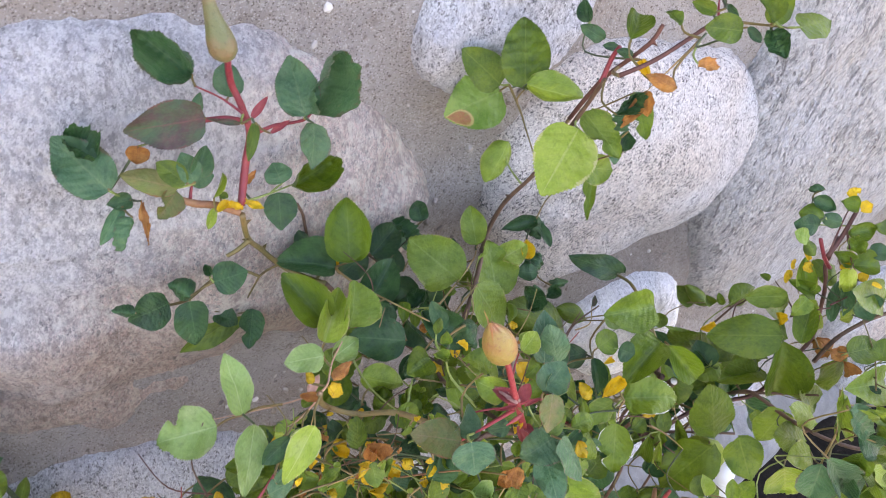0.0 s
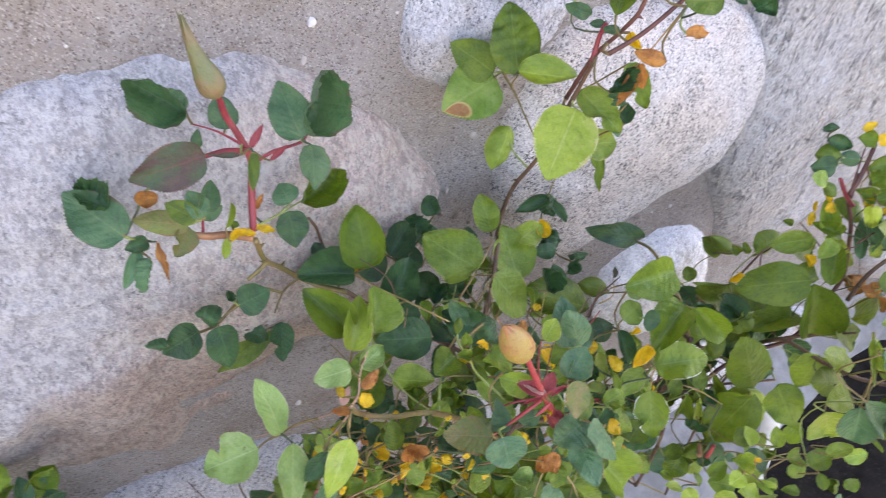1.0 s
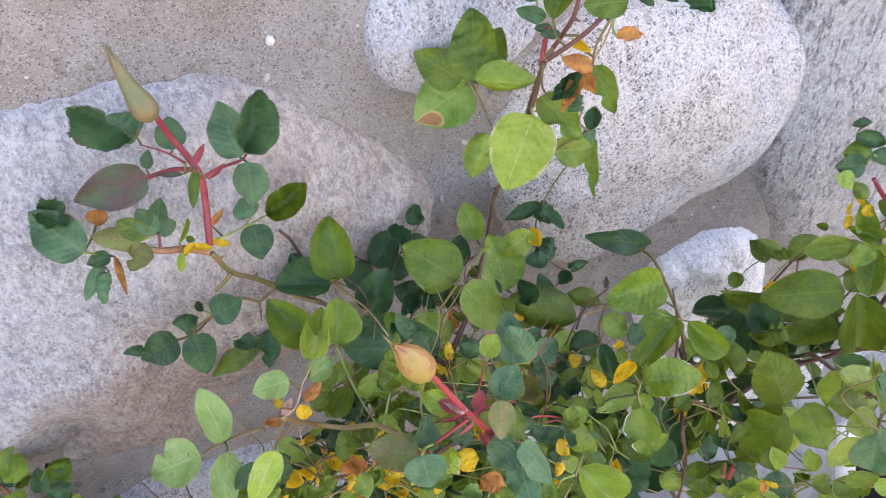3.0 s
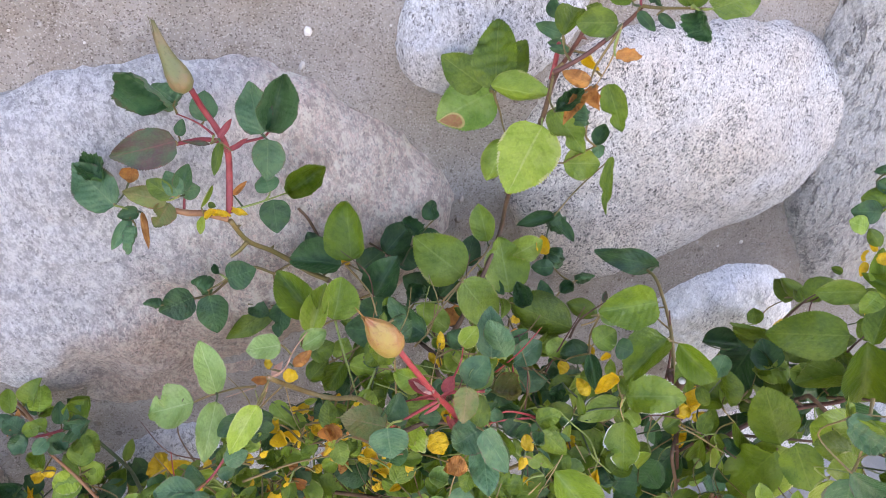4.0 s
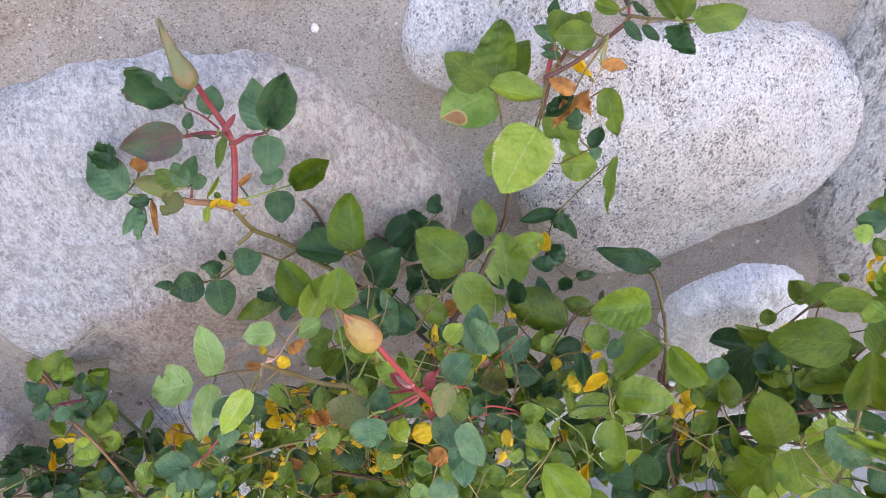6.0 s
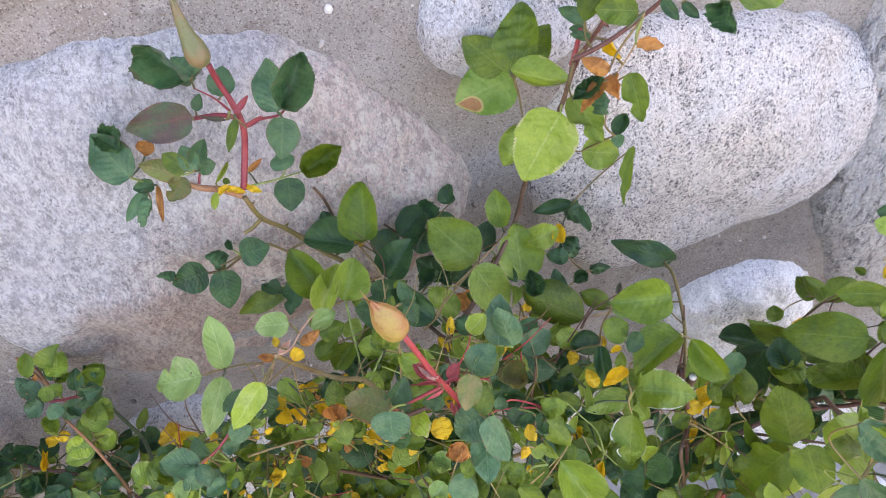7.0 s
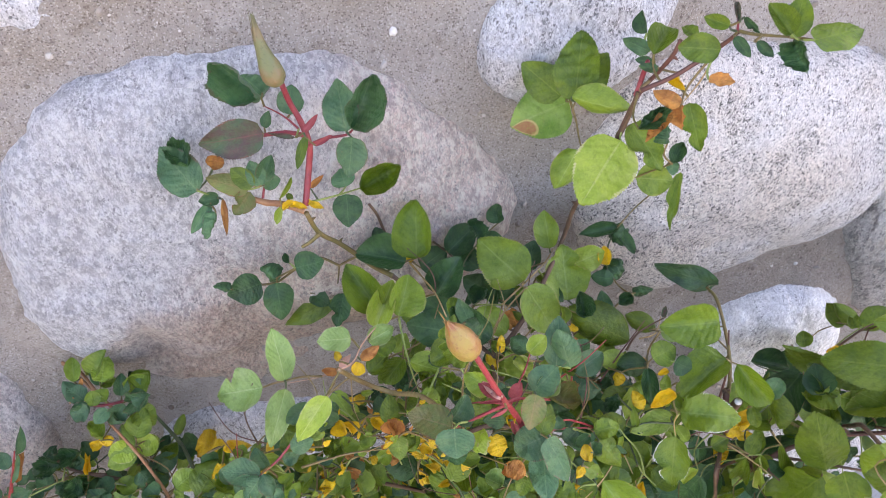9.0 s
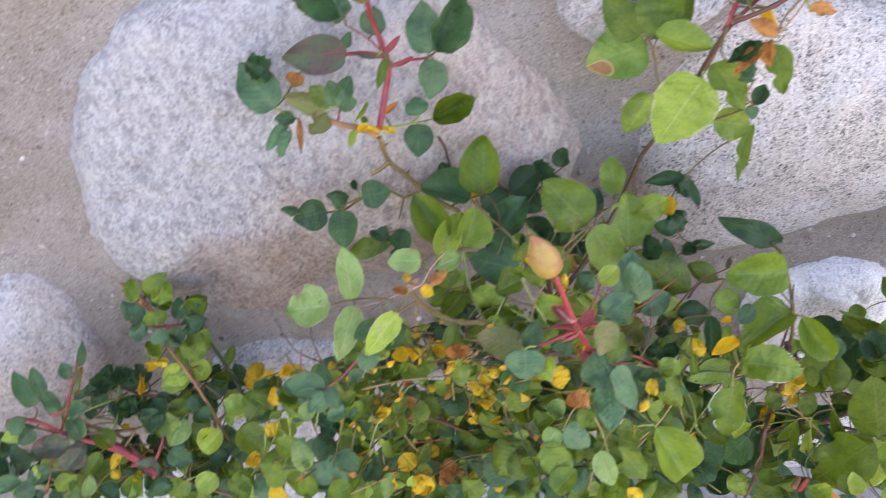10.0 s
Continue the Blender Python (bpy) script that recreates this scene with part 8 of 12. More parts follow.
leaf(c, "blue", (-0.093, -0.106, 0.350), (-0.082, -0.126, 0.342), 0.015, -12)
leaf(c, "green", (-0.087, -0.109, 0.350), (-0.100, -0.105, 0.366), 0.013, 7)
leaf(c, "dark", (-0.093, -0.083, 0.304), (-0.107, -0.069, 0.316), 0.016, 1)
leaf(c, "green", (-0.050, -0.206, 0.526), (-0.044, -0.191, 0.535), 0.012, -2)
leaf(c, "green", (-0.012, -0.218, 0.514), (-0.015, -0.242, 0.504), 0.021, 38)
leaf(c, "dark", (-0.045, -0.217, 0.491), (-0.046, -0.203, 0.498), 0.008, -6)
leaf(c, "green", (-0.101, -0.142, 0.320), (-0.094, -0.125, 0.335), 0.021, 27)
leaf(c, "dark", (-0.049, -0.235, 0.528), (-0.035, -0.223, 0.534), 0.015, 3)
leaf(c, "dark", (-0.079, -0.176, 0.537), (-0.062, -0.193, 0.522), 0.023, 56)
leaf(c, "green", (-0.038, -0.227, 0.487), (-0.029, -0.218, 0.497), 0.013, -5)
leaf(c, "dark", (-0.061, -0.141, 0.371), (-0.090, -0.130, 0.383), 0.021, -36)
leaf(c, "dark", (-0.041, -0.161, 0.425), (-0.061, -0.165, 0.422), 0.011, -32)
leaf(c, "green", (-0.193, -0.191, 0.474), (-0.181, -0.199, 0.455), 0.021, 9)
leaf(c, "dark", (-0.121, -0.118, 0.341), (-0.098, -0.122, 0.357), 0.017, -11)
leaf(c, "green", (-0.122, -0.135, 0.364), (-0.156, -0.130, 0.374), 0.021, 12)
leaf(c, "dark", (-0.027, -0.203, 0.518), (-0.050, -0.213, 0.511), 0.019, -20)
leaf(c, "green", (-0.054, -0.209, 0.495), (-0.030, -0.194, 0.498), 0.017, -28)
leaf(c, "green", (-0.030, -0.212, 0.517), (-0.019, -0.222, 0.518), 0.012, -22)
leaf(c, "dark", (-0.155, -0.123, 0.457), (-0.145, -0.132, 0.443), 0.016, -15)
leaf(c, "dark", (-0.071, -0.156, 0.458), (-0.068, -0.143, 0.470), 0.013, -26)
leaf(c, "blue", (-0.043, -0.192, 0.528), (-0.029, -0.197, 0.532), 0.014, 29)
leaf(c, "green", (-0.029, -0.210, 0.528), (-0.011, -0.220, 0.532), 0.018, -11)
leaf(c, "dark", (-0.091, -0.118, 0.367), (-0.086, -0.087, 0.388), 0.028, -23)
leaf(c, "dark", (-0.032, -0.189, 0.539), (-0.013, -0.201, 0.543), 0.013, -13)
leaf(c, "green", (-0.171, -0.190, 0.479), (-0.183, -0.174, 0.490), 0.016, -22)
leaf(c, "dark", (-0.146, -0.137, 0.347), (-0.170, -0.140, 0.344), 0.016, 38)
leaf(c, "green", (-0.039, -0.197, 0.525), (-0.040, -0.180, 0.542), 0.013, -35)
leaf(c, "dark", (-0.089, -0.130, 0.307), (-0.082, -0.122, 0.326), 0.014, -14)
leaf(c, "green", (-0.039, -0.178, 0.490), (-0.044, -0.192, 0.473), 0.016, -21)
leaf(c, "green", (-0.072, -0.152, 0.466), (-0.065, -0.141, 0.495), 0.019, -8)
leaf(c, "green", (-0.088, -0.107, 0.321), (-0.105, -0.117, 0.308), 0.016, 9)
leaf(c, "dark", (-0.146, -0.148, 0.483), (-0.175, -0.153, 0.487), 0.018, -26)
leaf(c, "green", (-0.158, -0.152, 0.401), (-0.188, -0.162, 0.389), 0.022, -26)
leaf(c, "dark", (-0.087, -0.135, 0.448), (-0.090, -0.118, 0.456), 0.009, -15)
leaf(c, "green", (0.031, -0.115, 0.521), (0.019, -0.130, 0.490), 0.018, -8)
leaf(c, "blue", (0.195, -0.100, 0.346), (0.163, -0.096, 0.336), 0.022, 27)
leaf(c, "blue", (0.049, -0.124, 0.520), (0.023, -0.109, 0.523), 0.019, -32)
leaf(c, "green", (-0.195, -0.142, 0.532), (-0.191, -0.149, 0.518), 0.011, 31)
leaf(c, "green", (0.072, -0.158, 0.481), (0.047, -0.142, 0.497), 0.024, 33)
leaf(c, "dark", (0.010, -0.110, 0.574), (0.018, -0.121, 0.560), 0.015, -48)
leaf(c, "blue", (-0.050, -0.159, 0.553), (-0.055, -0.148, 0.576), 0.022, 38)
leaf(c, "green", (0.087, -0.147, 0.432), (0.069, -0.152, 0.432), 0.014, 21)
leaf(c, "dark", (-0.205, -0.128, 0.513), (-0.219, -0.138, 0.504), 0.012, 6)
leaf(c, "blue", (-0.022, -0.175, 0.543), (-0.018, -0.165, 0.554), 0.009, -38)
leaf(c, "dark", (-0.023, -0.178, 0.553), (-0.046, -0.170, 0.558), 0.016, 0)
leaf(c, "green", (-0.148, -0.133, 0.478), (-0.165, -0.140, 0.477), 0.016, 50)
leaf(c, "blue", (-0.073, -0.176, 0.492), (-0.060, -0.168, 0.502), 0.011, -7)
leaf(c, "blue", (-0.071, -0.180, 0.570), (-0.062, -0.178, 0.581), 0.012, 61)
leaf(c, "green", (0.074, -0.108, 0.511), (0.052, -0.090, 0.512), 0.015, -29)
leaf(c, "dark", (-0.088, -0.115, 0.379), (-0.073, -0.111, 0.395), 0.017, -24)
leaf(c, "dark", (-0.107, -0.107, 0.441), (-0.097, -0.103, 0.456), 0.015, -24)
leaf(c, "green", (-0.190, -0.158, 0.569), (-0.171, -0.157, 0.577), 0.014, -12)
leaf(c, "dark", (-0.096, -0.159, 0.586), (-0.087, -0.160, 0.597), 0.009, -16)
leaf(c, "dark", (-0.137, -0.088, 0.392), (-0.110, -0.079, 0.404), 0.024, -5)
leaf(c, "dark", (-0.166, -0.098, 0.494), (-0.130, -0.091, 0.488), 0.024, 11)
leaf(c, "green", (-0.054, -0.135, 0.565), (-0.055, -0.121, 0.579), 0.016, -12)
leaf(c, "green", (-0.027, -0.130, 0.584), (-0.038, -0.145, 0.561), 0.024, 48)
leaf(c, "green", (0.019, -0.176, 0.520), (0.000, -0.173, 0.528), 0.016, 30)
leaf(c, "green", (-0.157, -0.122, 0.454), (-0.190, -0.130, 0.456), 0.027, 5)
leaf(c, "dark", (0.040, -0.128, 0.513), (0.054, -0.135, 0.502), 0.010, 0)
leaf(c, "blue", (0.046, -0.130, 0.526), (0.067, -0.129, 0.525), 0.017, -102)
leaf(c, "green", (0.099, -0.126, 0.444), (0.083, -0.114, 0.448), 0.014, -1)
leaf(c, "dark", (-0.065, -0.148, 0.570), (-0.082, -0.137, 0.581), 0.017, 9)
leaf(c, "dark", (0.067, -0.161, 0.447), (0.036, -0.155, 0.446), 0.022, -44)
leaf(c, "dark", (-0.114, -0.090, 0.332), (-0.138, -0.054, 0.342), 0.022, -11)
leaf(c, "dark", (-0.211, -0.191, 0.547), (-0.195, -0.180, 0.553), 0.017, 9)
leaf(c, "green", (-0.078, -0.177, 0.527), (-0.068, -0.167, 0.534), 0.013, -14)
leaf(c, "green", (0.026, -0.094, 0.528), (0.039, -0.106, 0.521), 0.010, 0)
leaf(c, "dark", (-0.002, -0.135, 0.586), (-0.020, -0.139, 0.591), 0.011, -29)
leaf(c, "dark", (-0.058, -0.196, 0.557), (-0.071, -0.173, 0.567), 0.015, -11)
leaf(c, "dark", (-0.103, -0.109, 0.415), (-0.083, -0.109, 0.423), 0.015, -10)
leaf(c, "green", (-0.015, -0.165, 0.573), (-0.033, -0.157, 0.581), 0.011, -16)
leaf(c, "green", (-0.145, -0.122, 0.535), (-0.137, -0.139, 0.522), 0.014, -7)
leaf(c, "dark", (-0.202, -0.155, 0.519), (-0.187, -0.158, 0.510), 0.015, 2)
leaf(c, "blue", (0.025, -0.181, 0.484), (0.009, -0.174, 0.480), 0.009, -30)
leaf(c, "dark", (0.007, -0.158, 0.552), (-0.017, -0.145, 0.552), 0.017, -17)
leaf(c, "dark", (-0.130, -0.102, 0.536), (-0.109, -0.117, 0.514), 0.017, 0)
leaf(c, "dark", (-0.074, -0.136, 0.453), (-0.078, -0.145, 0.438), 0.013, 39)
leaf(c, "green", (-0.164, -0.132, 0.526), (-0.181, -0.129, 0.512), 0.016, 39)
leaf(c, "green", (0.124, -0.129, 0.410), (0.143, -0.117, 0.412), 0.017, 18)
leaf(c, "dark", (-0.007, -0.129, 0.562), (0.017, -0.133, 0.561), 0.019, -12)
leaf(c, "dark", (-0.044, -0.191, 0.524), (-0.063, -0.183, 0.527), 0.012, 4)
leaf(c, "green", (-0.042, -0.166, 0.511), (-0.036, -0.150, 0.522), 0.016, -38)
leaf(c, "green", (-0.127, -0.118, 0.456), (-0.143, -0.124, 0.438), 0.018, -14)
leaf(c, "green", (0.107, -0.144, 0.452), (0.104, -0.127, 0.466), 0.016, 46)
leaf(c, "dark", (-0.036, -0.066, 0.498), (-0.014, -0.053, 0.507), 0.014, -31)
leaf(c, "blue", (-0.125, -0.124, 0.515), (-0.134, -0.119, 0.529), 0.009, -17)
leaf(c, "green", (0.076, -0.146, 0.517), (0.099, -0.139, 0.534), 0.021, -1)
leaf(c, "green", (0.016, -0.175, 0.532), (0.023, -0.162, 0.546), 0.014, -18)
leaf(c, "dark", (0.124, -0.123, 0.487), (0.128, -0.130, 0.470), 0.012, 34)
leaf(c, "dark", (-0.183, -0.151, 0.531), (-0.199, -0.131, 0.540), 0.016, 9)
leaf(c, "dark", (-0.138, -0.136, 0.459), (-0.154, -0.128, 0.454), 0.010, 10)
leaf(c, "dark", (0.107, -0.124, 0.401), (0.128, -0.144, 0.393), 0.017, 30)
leaf(c, "dark", (-0.205, -0.145, 0.552), (-0.191, -0.158, 0.549), 0.015, 1)
leaf(c, "dark", (-0.126, -0.125, 0.521), (-0.113, -0.130, 0.511), 0.012, -73)
leaf(c, "green", (-0.185, -0.139, 0.498), (-0.170, -0.131, 0.501), 0.010, -8)
leaf(c, "dark", (-0.086, -0.181, 0.596), (-0.064, -0.181, 0.594), 0.013, 10)
leaf(c, "blue", (-0.032, -0.194, 0.549), (-0.018, -0.195, 0.542), 0.013, 7)
leaf(c, "dark", (-0.006, -0.200, 0.534), (-0.022, -0.196, 0.540), 0.011, 27)
leaf(c, "dark", (0.082, -0.148, 0.527), (0.068, -0.138, 0.526), 0.011, 28)
leaf(c, "green", (-0.122, -0.066, 0.354), (-0.102, -0.072, 0.333), 0.023, 0)
leaf(c, "green", (-0.013, -0.195, 0.563), (-0.019, -0.184, 0.576), 0.011, -3)
leaf(c, "blue", (-0.078, -0.155, 0.548), (-0.094, -0.141, 0.551), 0.011, 49)
leaf(c, "green", (-0.154, -0.130, 0.486), (-0.171, -0.115, 0.500), 0.014, -19)
leaf(c, "dark", (0.089, -0.164, 0.439), (0.082, -0.148, 0.449), 0.014, -26)
leaf(c, "green", (-0.081, -0.127, 0.481), (-0.081, -0.156, 0.461), 0.023, 19)
leaf(c, "green", (0.024, -0.174, 0.487), (0.033, -0.153, 0.512), 0.028, -9)
leaf(c, "green", (-0.094, -0.144, 0.575), (-0.111, -0.149, 0.573), 0.013, -5)
leaf(c, "green", (-0.025, -0.162, 0.579), (-0.040, -0.180, 0.570), 0.018, -10)
leaf(c, "dark", (-0.040, -0.164, 0.491), (-0.037, -0.178, 0.481), 0.012, 5)
leaf(c, "green", (-0.094, -0.145, 0.498), (-0.067, -0.150, 0.504), 0.023, 34)
leaf(c, "dark", (-0.080, -0.147, 0.525), (-0.094, -0.138, 0.526), 0.013, 19)
leaf(c, "dark", (0.060, -0.137, 0.516), (0.070, -0.145, 0.495), 0.017, 20)
leaf(c, "dark", (-0.053, -0.165, 0.558), (-0.042, -0.166, 0.571), 0.010, -41)
leaf(c, "dark", (-0.101, -0.057, 0.379), (-0.102, -0.086, 0.352), 0.027, 33)
leaf(c, "green", (-0.217, -0.163, 0.540), (-0.232, -0.177, 0.524), 0.015, 21)
leaf(c, "blue", (-0.033, -0.147, 0.514), (-0.050, -0.148, 0.522), 0.013, 0)
leaf(c, "dark", (-0.119, -0.139, 0.514), (-0.136, -0.145, 0.516), 0.014, -51)
leaf(c, "blue", (0.079, -0.125, 0.507), (0.093, -0.121, 0.523), 0.015, -11)
leaf(c, "green", (-0.222, -0.157, 0.517), (-0.225, -0.143, 0.527), 0.011, -26)
leaf(c, "dark", (-0.032, -0.145, 0.587), (-0.047, -0.167, 0.572), 0.022, -7)
leaf(c, "green", (0.045, -0.144, 0.473), (0.058, -0.164, 0.470), 0.014, -22)
leaf(c, "green", (-0.189, -0.155, 0.486), (-0.187, -0.147, 0.505), 0.013, -43)
leaf(c, "blue", (-0.024, -0.180, 0.499), (-0.035, -0.168, 0.525), 0.019, 25)
leaf(c, "dark", (-0.023, -0.199, 0.551), (-0.016, -0.187, 0.557), 0.008, 26)
leaf(c, "dark", (-0.104, -0.140, 0.561), (-0.102, -0.156, 0.551), 0.013, -51)
leaf(c, "dark", (0.020, -0.121, 0.542), (0.008, -0.131, 0.535), 0.014, -3)
leaf(c, "dark", (-0.176, -0.151, 0.472), (-0.157, -0.146, 0.477), 0.010, 28)
leaf(c, "dark", (-0.027, -0.176, 0.528), (-0.015, -0.171, 0.547), 0.013, 47)
leaf(c, "green", (-0.029, -0.093, 0.528), (-0.005, -0.084, 0.545), 0.017, -22)
leaf(c, "dark", (0.044, -0.103, 0.487), (0.072, -0.095, 0.497), 0.026, 2)
leaf(c, "green", (-0.049, -0.158, 0.514), (-0.069, -0.170, 0.509), 0.016, 93)
leaf(c, "green", (-0.062, -0.160, 0.606), (-0.053, -0.174, 0.594), 0.013, -32)
leaf(c, "dark", (-0.221, -0.137, 0.513), (-0.211, -0.149, 0.508), 0.014, 53)
leaf(c, "dark", (-0.168, -0.146, 0.544), (-0.156, -0.130, 0.562), 0.015, 28)
leaf(c, "dark", (-0.090, -0.202, 0.591), (-0.080, -0.189, 0.612), 0.017, 4)
leaf(c, "dark", (-0.014, -0.146, 0.589), (-0.030, -0.144, 0.588), 0.008, 62)
leaf(c, "blue", (0.116, -0.114, 0.406), (0.094, -0.110, 0.411), 0.015, -39)
leaf(c, "green", (0.059, -0.157, 0.433), (0.074, -0.139, 0.453), 0.025, 24)
leaf(c, "dark", (-0.061, -0.153, 0.567), (-0.074, -0.144, 0.567), 0.011, -9)
leaf(c, "dark", (-0.025, -0.155, 0.595), (-0.009, -0.177, 0.592), 0.021, 30)
leaf(c, "dark", (0.016, -0.176, 0.533), (0.002, -0.194, 0.514), 0.018, -9)
leaf(c, "green", (0.170, -0.093, 0.344), (0.149, -0.119, 0.323), 0.021, 34)
leaf(c, "dark", (-0.069, -0.153, 0.436), (-0.040, -0.152, 0.454), 0.024, 32)
leaf(c, "blue", (-0.016, -0.201, 0.489), (-0.037, -0.201, 0.469), 0.021, -11)
leaf(c, "dark", (0.093, -0.143, 0.467), (0.090, -0.124, 0.474), 0.015, -8)
leaf(c, "dark", (0.136, -0.124, 0.459), (0.134, -0.138, 0.443), 0.014, 9)
leaf(c, "dark", (-0.211, -0.176, 0.507), (-0.194, -0.192, 0.496), 0.018, -16)
leaf(c, "blue", (-0.177, -0.119, 0.356), (-0.150, -0.124, 0.366), 0.021, 14)
leaf(c, "dark", (0.156, -0.120, 0.288), (0.188, -0.089, 0.300), 0.032, -1)
leaf(c, "green", (-0.131, -0.112, 0.288), (-0.128, -0.099, 0.313), 0.024, 13)
leaf(c, "dark", (0.218, -0.077, 0.289), (0.231, -0.052, 0.328), 0.026, -8)
leaf(c, "dark", (-0.039, -0.174, 0.544), (-0.056, -0.173, 0.550), 0.014, 14)
leaf(c, "green", (0.101, -0.132, 0.409), (0.094, -0.148, 0.400), 0.016, 28)
leaf(c, "green", (-0.074, -0.098, 0.326), (-0.059, -0.096, 0.342), 0.012, -32)
leaf(c, "dark", (0.274, -0.026, 0.218), (0.250, -0.040, 0.216), 0.017, 1)
leaf(c, "blue", (-0.198, -0.169, 0.502), (-0.209, -0.165, 0.513), 0.014, -24)
leaf(c, "green", (-0.023, -0.167, 0.497), (-0.041, -0.174, 0.500), 0.011, -43)
leaf(c, "green", (-0.005, -0.206, 0.460), (-0.017, -0.197, 0.475), 0.014, 15)
leaf(c, "blue", (-0.086, -0.105, 0.367), (-0.092, -0.124, 0.333), 0.020, -5)
leaf(c, "green", (-0.254, -0.177, 0.474), (-0.222, -0.180, 0.474), 0.021, 8)
leaf(c, "green", (-0.123, -0.093, 0.365), (-0.134, -0.117, 0.334), 0.024, -16)
leaf(c, "dark", (-0.012, -0.205, 0.488), (0.000, -0.197, 0.506), 0.015, 17)
leaf(c, "green", (0.062, -0.194, 0.435), (0.030, -0.181, 0.441), 0.029, 14)
leaf(c, "dark", (-0.045, -0.149, 0.390), (-0.039, -0.169, 0.378), 0.015, 17)
leaf(c, "green", (-0.312, -0.100, 0.344), (-0.304, -0.110, 0.325), 0.019, -52)
leaf(c, "dark", (-0.026, -0.194, 0.567), (-0.016, -0.203, 0.558), 0.009, 40)
leaf(c, "dark", (-0.169, -0.133, 0.439), (-0.158, -0.148, 0.433), 0.010, -64)
leaf(c, "blue", (-0.254, -0.191, 0.441), (-0.240, -0.170, 0.455), 0.023, 17)
leaf(c, "dark", (-0.061, -0.153, 0.529), (-0.065, -0.171, 0.517), 0.013, -49)
leaf(c, "dark", (-0.082, -0.135, 0.477), (-0.062, -0.153, 0.454), 0.029, 24)
leaf(c, "dark", (0.059, -0.164, 0.462), (0.061, -0.179, 0.433), 0.019, -28)
leaf(c, "blue", (-0.084, -0.161, 0.517), (-0.068, -0.159, 0.530), 0.011, -1)
leaf(c, "green", (-0.036, -0.198, 0.545), (-0.022, -0.200, 0.552), 0.014, -3)
leaf(c, "dark", (-0.175, -0.164, 0.476), (-0.184, -0.154, 0.487), 0.012, 23)
leaf(c, "blue", (-0.099, -0.108, 0.281), (-0.130, -0.104, 0.298), 0.020, -5)
leaf(c, "dark", (0.268, -0.067, 0.248), (0.243, -0.063, 0.247), 0.022, 1)
leaf(c, "green", (-0.188, -0.174, 0.487), (-0.173, -0.181, 0.484), 0.010, -40)
leaf(c, "dark", (-0.165, -0.127, 0.428), (-0.138, -0.115, 0.427), 0.026, 28)
leaf(c, "green", (-0.256, -0.123, 0.415), (-0.249, -0.112, 0.429), 0.012, -4)
leaf(c, "blue", (-0.066, -0.119, 0.321), (-0.045, -0.136, 0.314), 0.024, 2)
leaf(c, "dark", (-0.286, -0.146, 0.355), (-0.285, -0.127, 0.362), 0.012, 18)
leaf(c, "dark", (-0.056, -0.211, 0.528), (-0.040, -0.209, 0.520), 0.010, 10)
leaf(c, "dark", (-0.282, -0.070, 0.327), (-0.307, -0.081, 0.322), 0.020, -5)
leaf(c, "green", (0.147, -0.123, 0.357), (0.123, -0.113, 0.383), 0.029, -33)
leaf(c, "dark", (-0.115, -0.055, 0.298), (-0.098, -0.066, 0.275), 0.019, -14)
leaf(c, "green", (-0.118, -0.093, 0.326), (-0.121, -0.061, 0.349), 0.030, -42)
leaf(c, "blue", (-0.068, -0.114, 0.354), (-0.049, -0.121, 0.358), 0.015, -2)
leaf(c, "dark", (-0.047, -0.196, 0.462), (-0.044, -0.203, 0.447), 0.010, -22)
leaf(c, "dark", (-0.187, -0.163, 0.490), (-0.190, -0.171, 0.474), 0.014, 15)
leaf(c, "green", (0.061, -0.127, 0.433), (0.081, -0.120, 0.429), 0.017, 27)
leaf(c, "dark", (0.162, -0.093, 0.360), (0.184, -0.095, 0.343), 0.017, 7)
leaf(c, "green", (-0.198, -0.168, 0.434), (-0.172, -0.160, 0.445), 0.021, -73)
leaf(c, "dark", (-0.087, -0.124, 0.424), (-0.068, -0.114, 0.450), 0.026, 39)
leaf(c, "blue", (0.017, -0.157, 0.479), (0.035, -0.168, 0.455), 0.023, -7)
leaf(c, "blue", (-0.213, -0.181, 0.491), (-0.227, -0.173, 0.497), 0.015, 3)
leaf(c, "dark", (-0.076, -0.100, 0.414), (-0.098, -0.084, 0.417), 0.024, 34)
leaf(c, "dark", (-0.032, -0.171, 0.518), (-0.018, -0.166, 0.525), 0.010, -6)
leaf(c, "green", (-0.036, -0.210, 0.520), (-0.048, -0.186, 0.526), 0.022, 16)
leaf(c, "green", (-0.175, -0.138, 0.397), (-0.167, -0.157, 0.377), 0.020, -47)
leaf(c, "dark", (-0.011, -0.179, 0.568), (0.015, -0.190, 0.565), 0.014, -16)
leaf(c, "dark", (-0.080, -0.166, 0.503), (-0.057, -0.176, 0.512), 0.015, 69)
leaf(c, "green", (-0.013, -0.201, 0.491), (-0.024, -0.191, 0.516), 0.023, -15)
leaf(c, "dark", (0.138, -0.136, 0.295), (0.132, -0.116, 0.304), 0.015, -19)
leaf(c, "green", (-0.010, -0.188, 0.569), (-0.006, -0.196, 0.554), 0.009, -43)
leaf(c, "dark", (-0.199, -0.204, 0.482), (-0.222, -0.195, 0.473), 0.020, 38)
leaf(c, "dark", (0.020, -0.172, 0.451), (0.050, -0.169, 0.455), 0.024, -14)
leaf(c, "green", (-0.090, -0.070, 0.374), (-0.099, -0.088, 0.359), 0.018, -20)
leaf(c, "dark", (-0.080, -0.107, 0.468), (-0.068, -0.116, 0.442), 0.024, 29)
leaf(c, "dark", (-0.154, -0.115, 0.379), (-0.135, -0.129, 0.374), 0.014, 30)
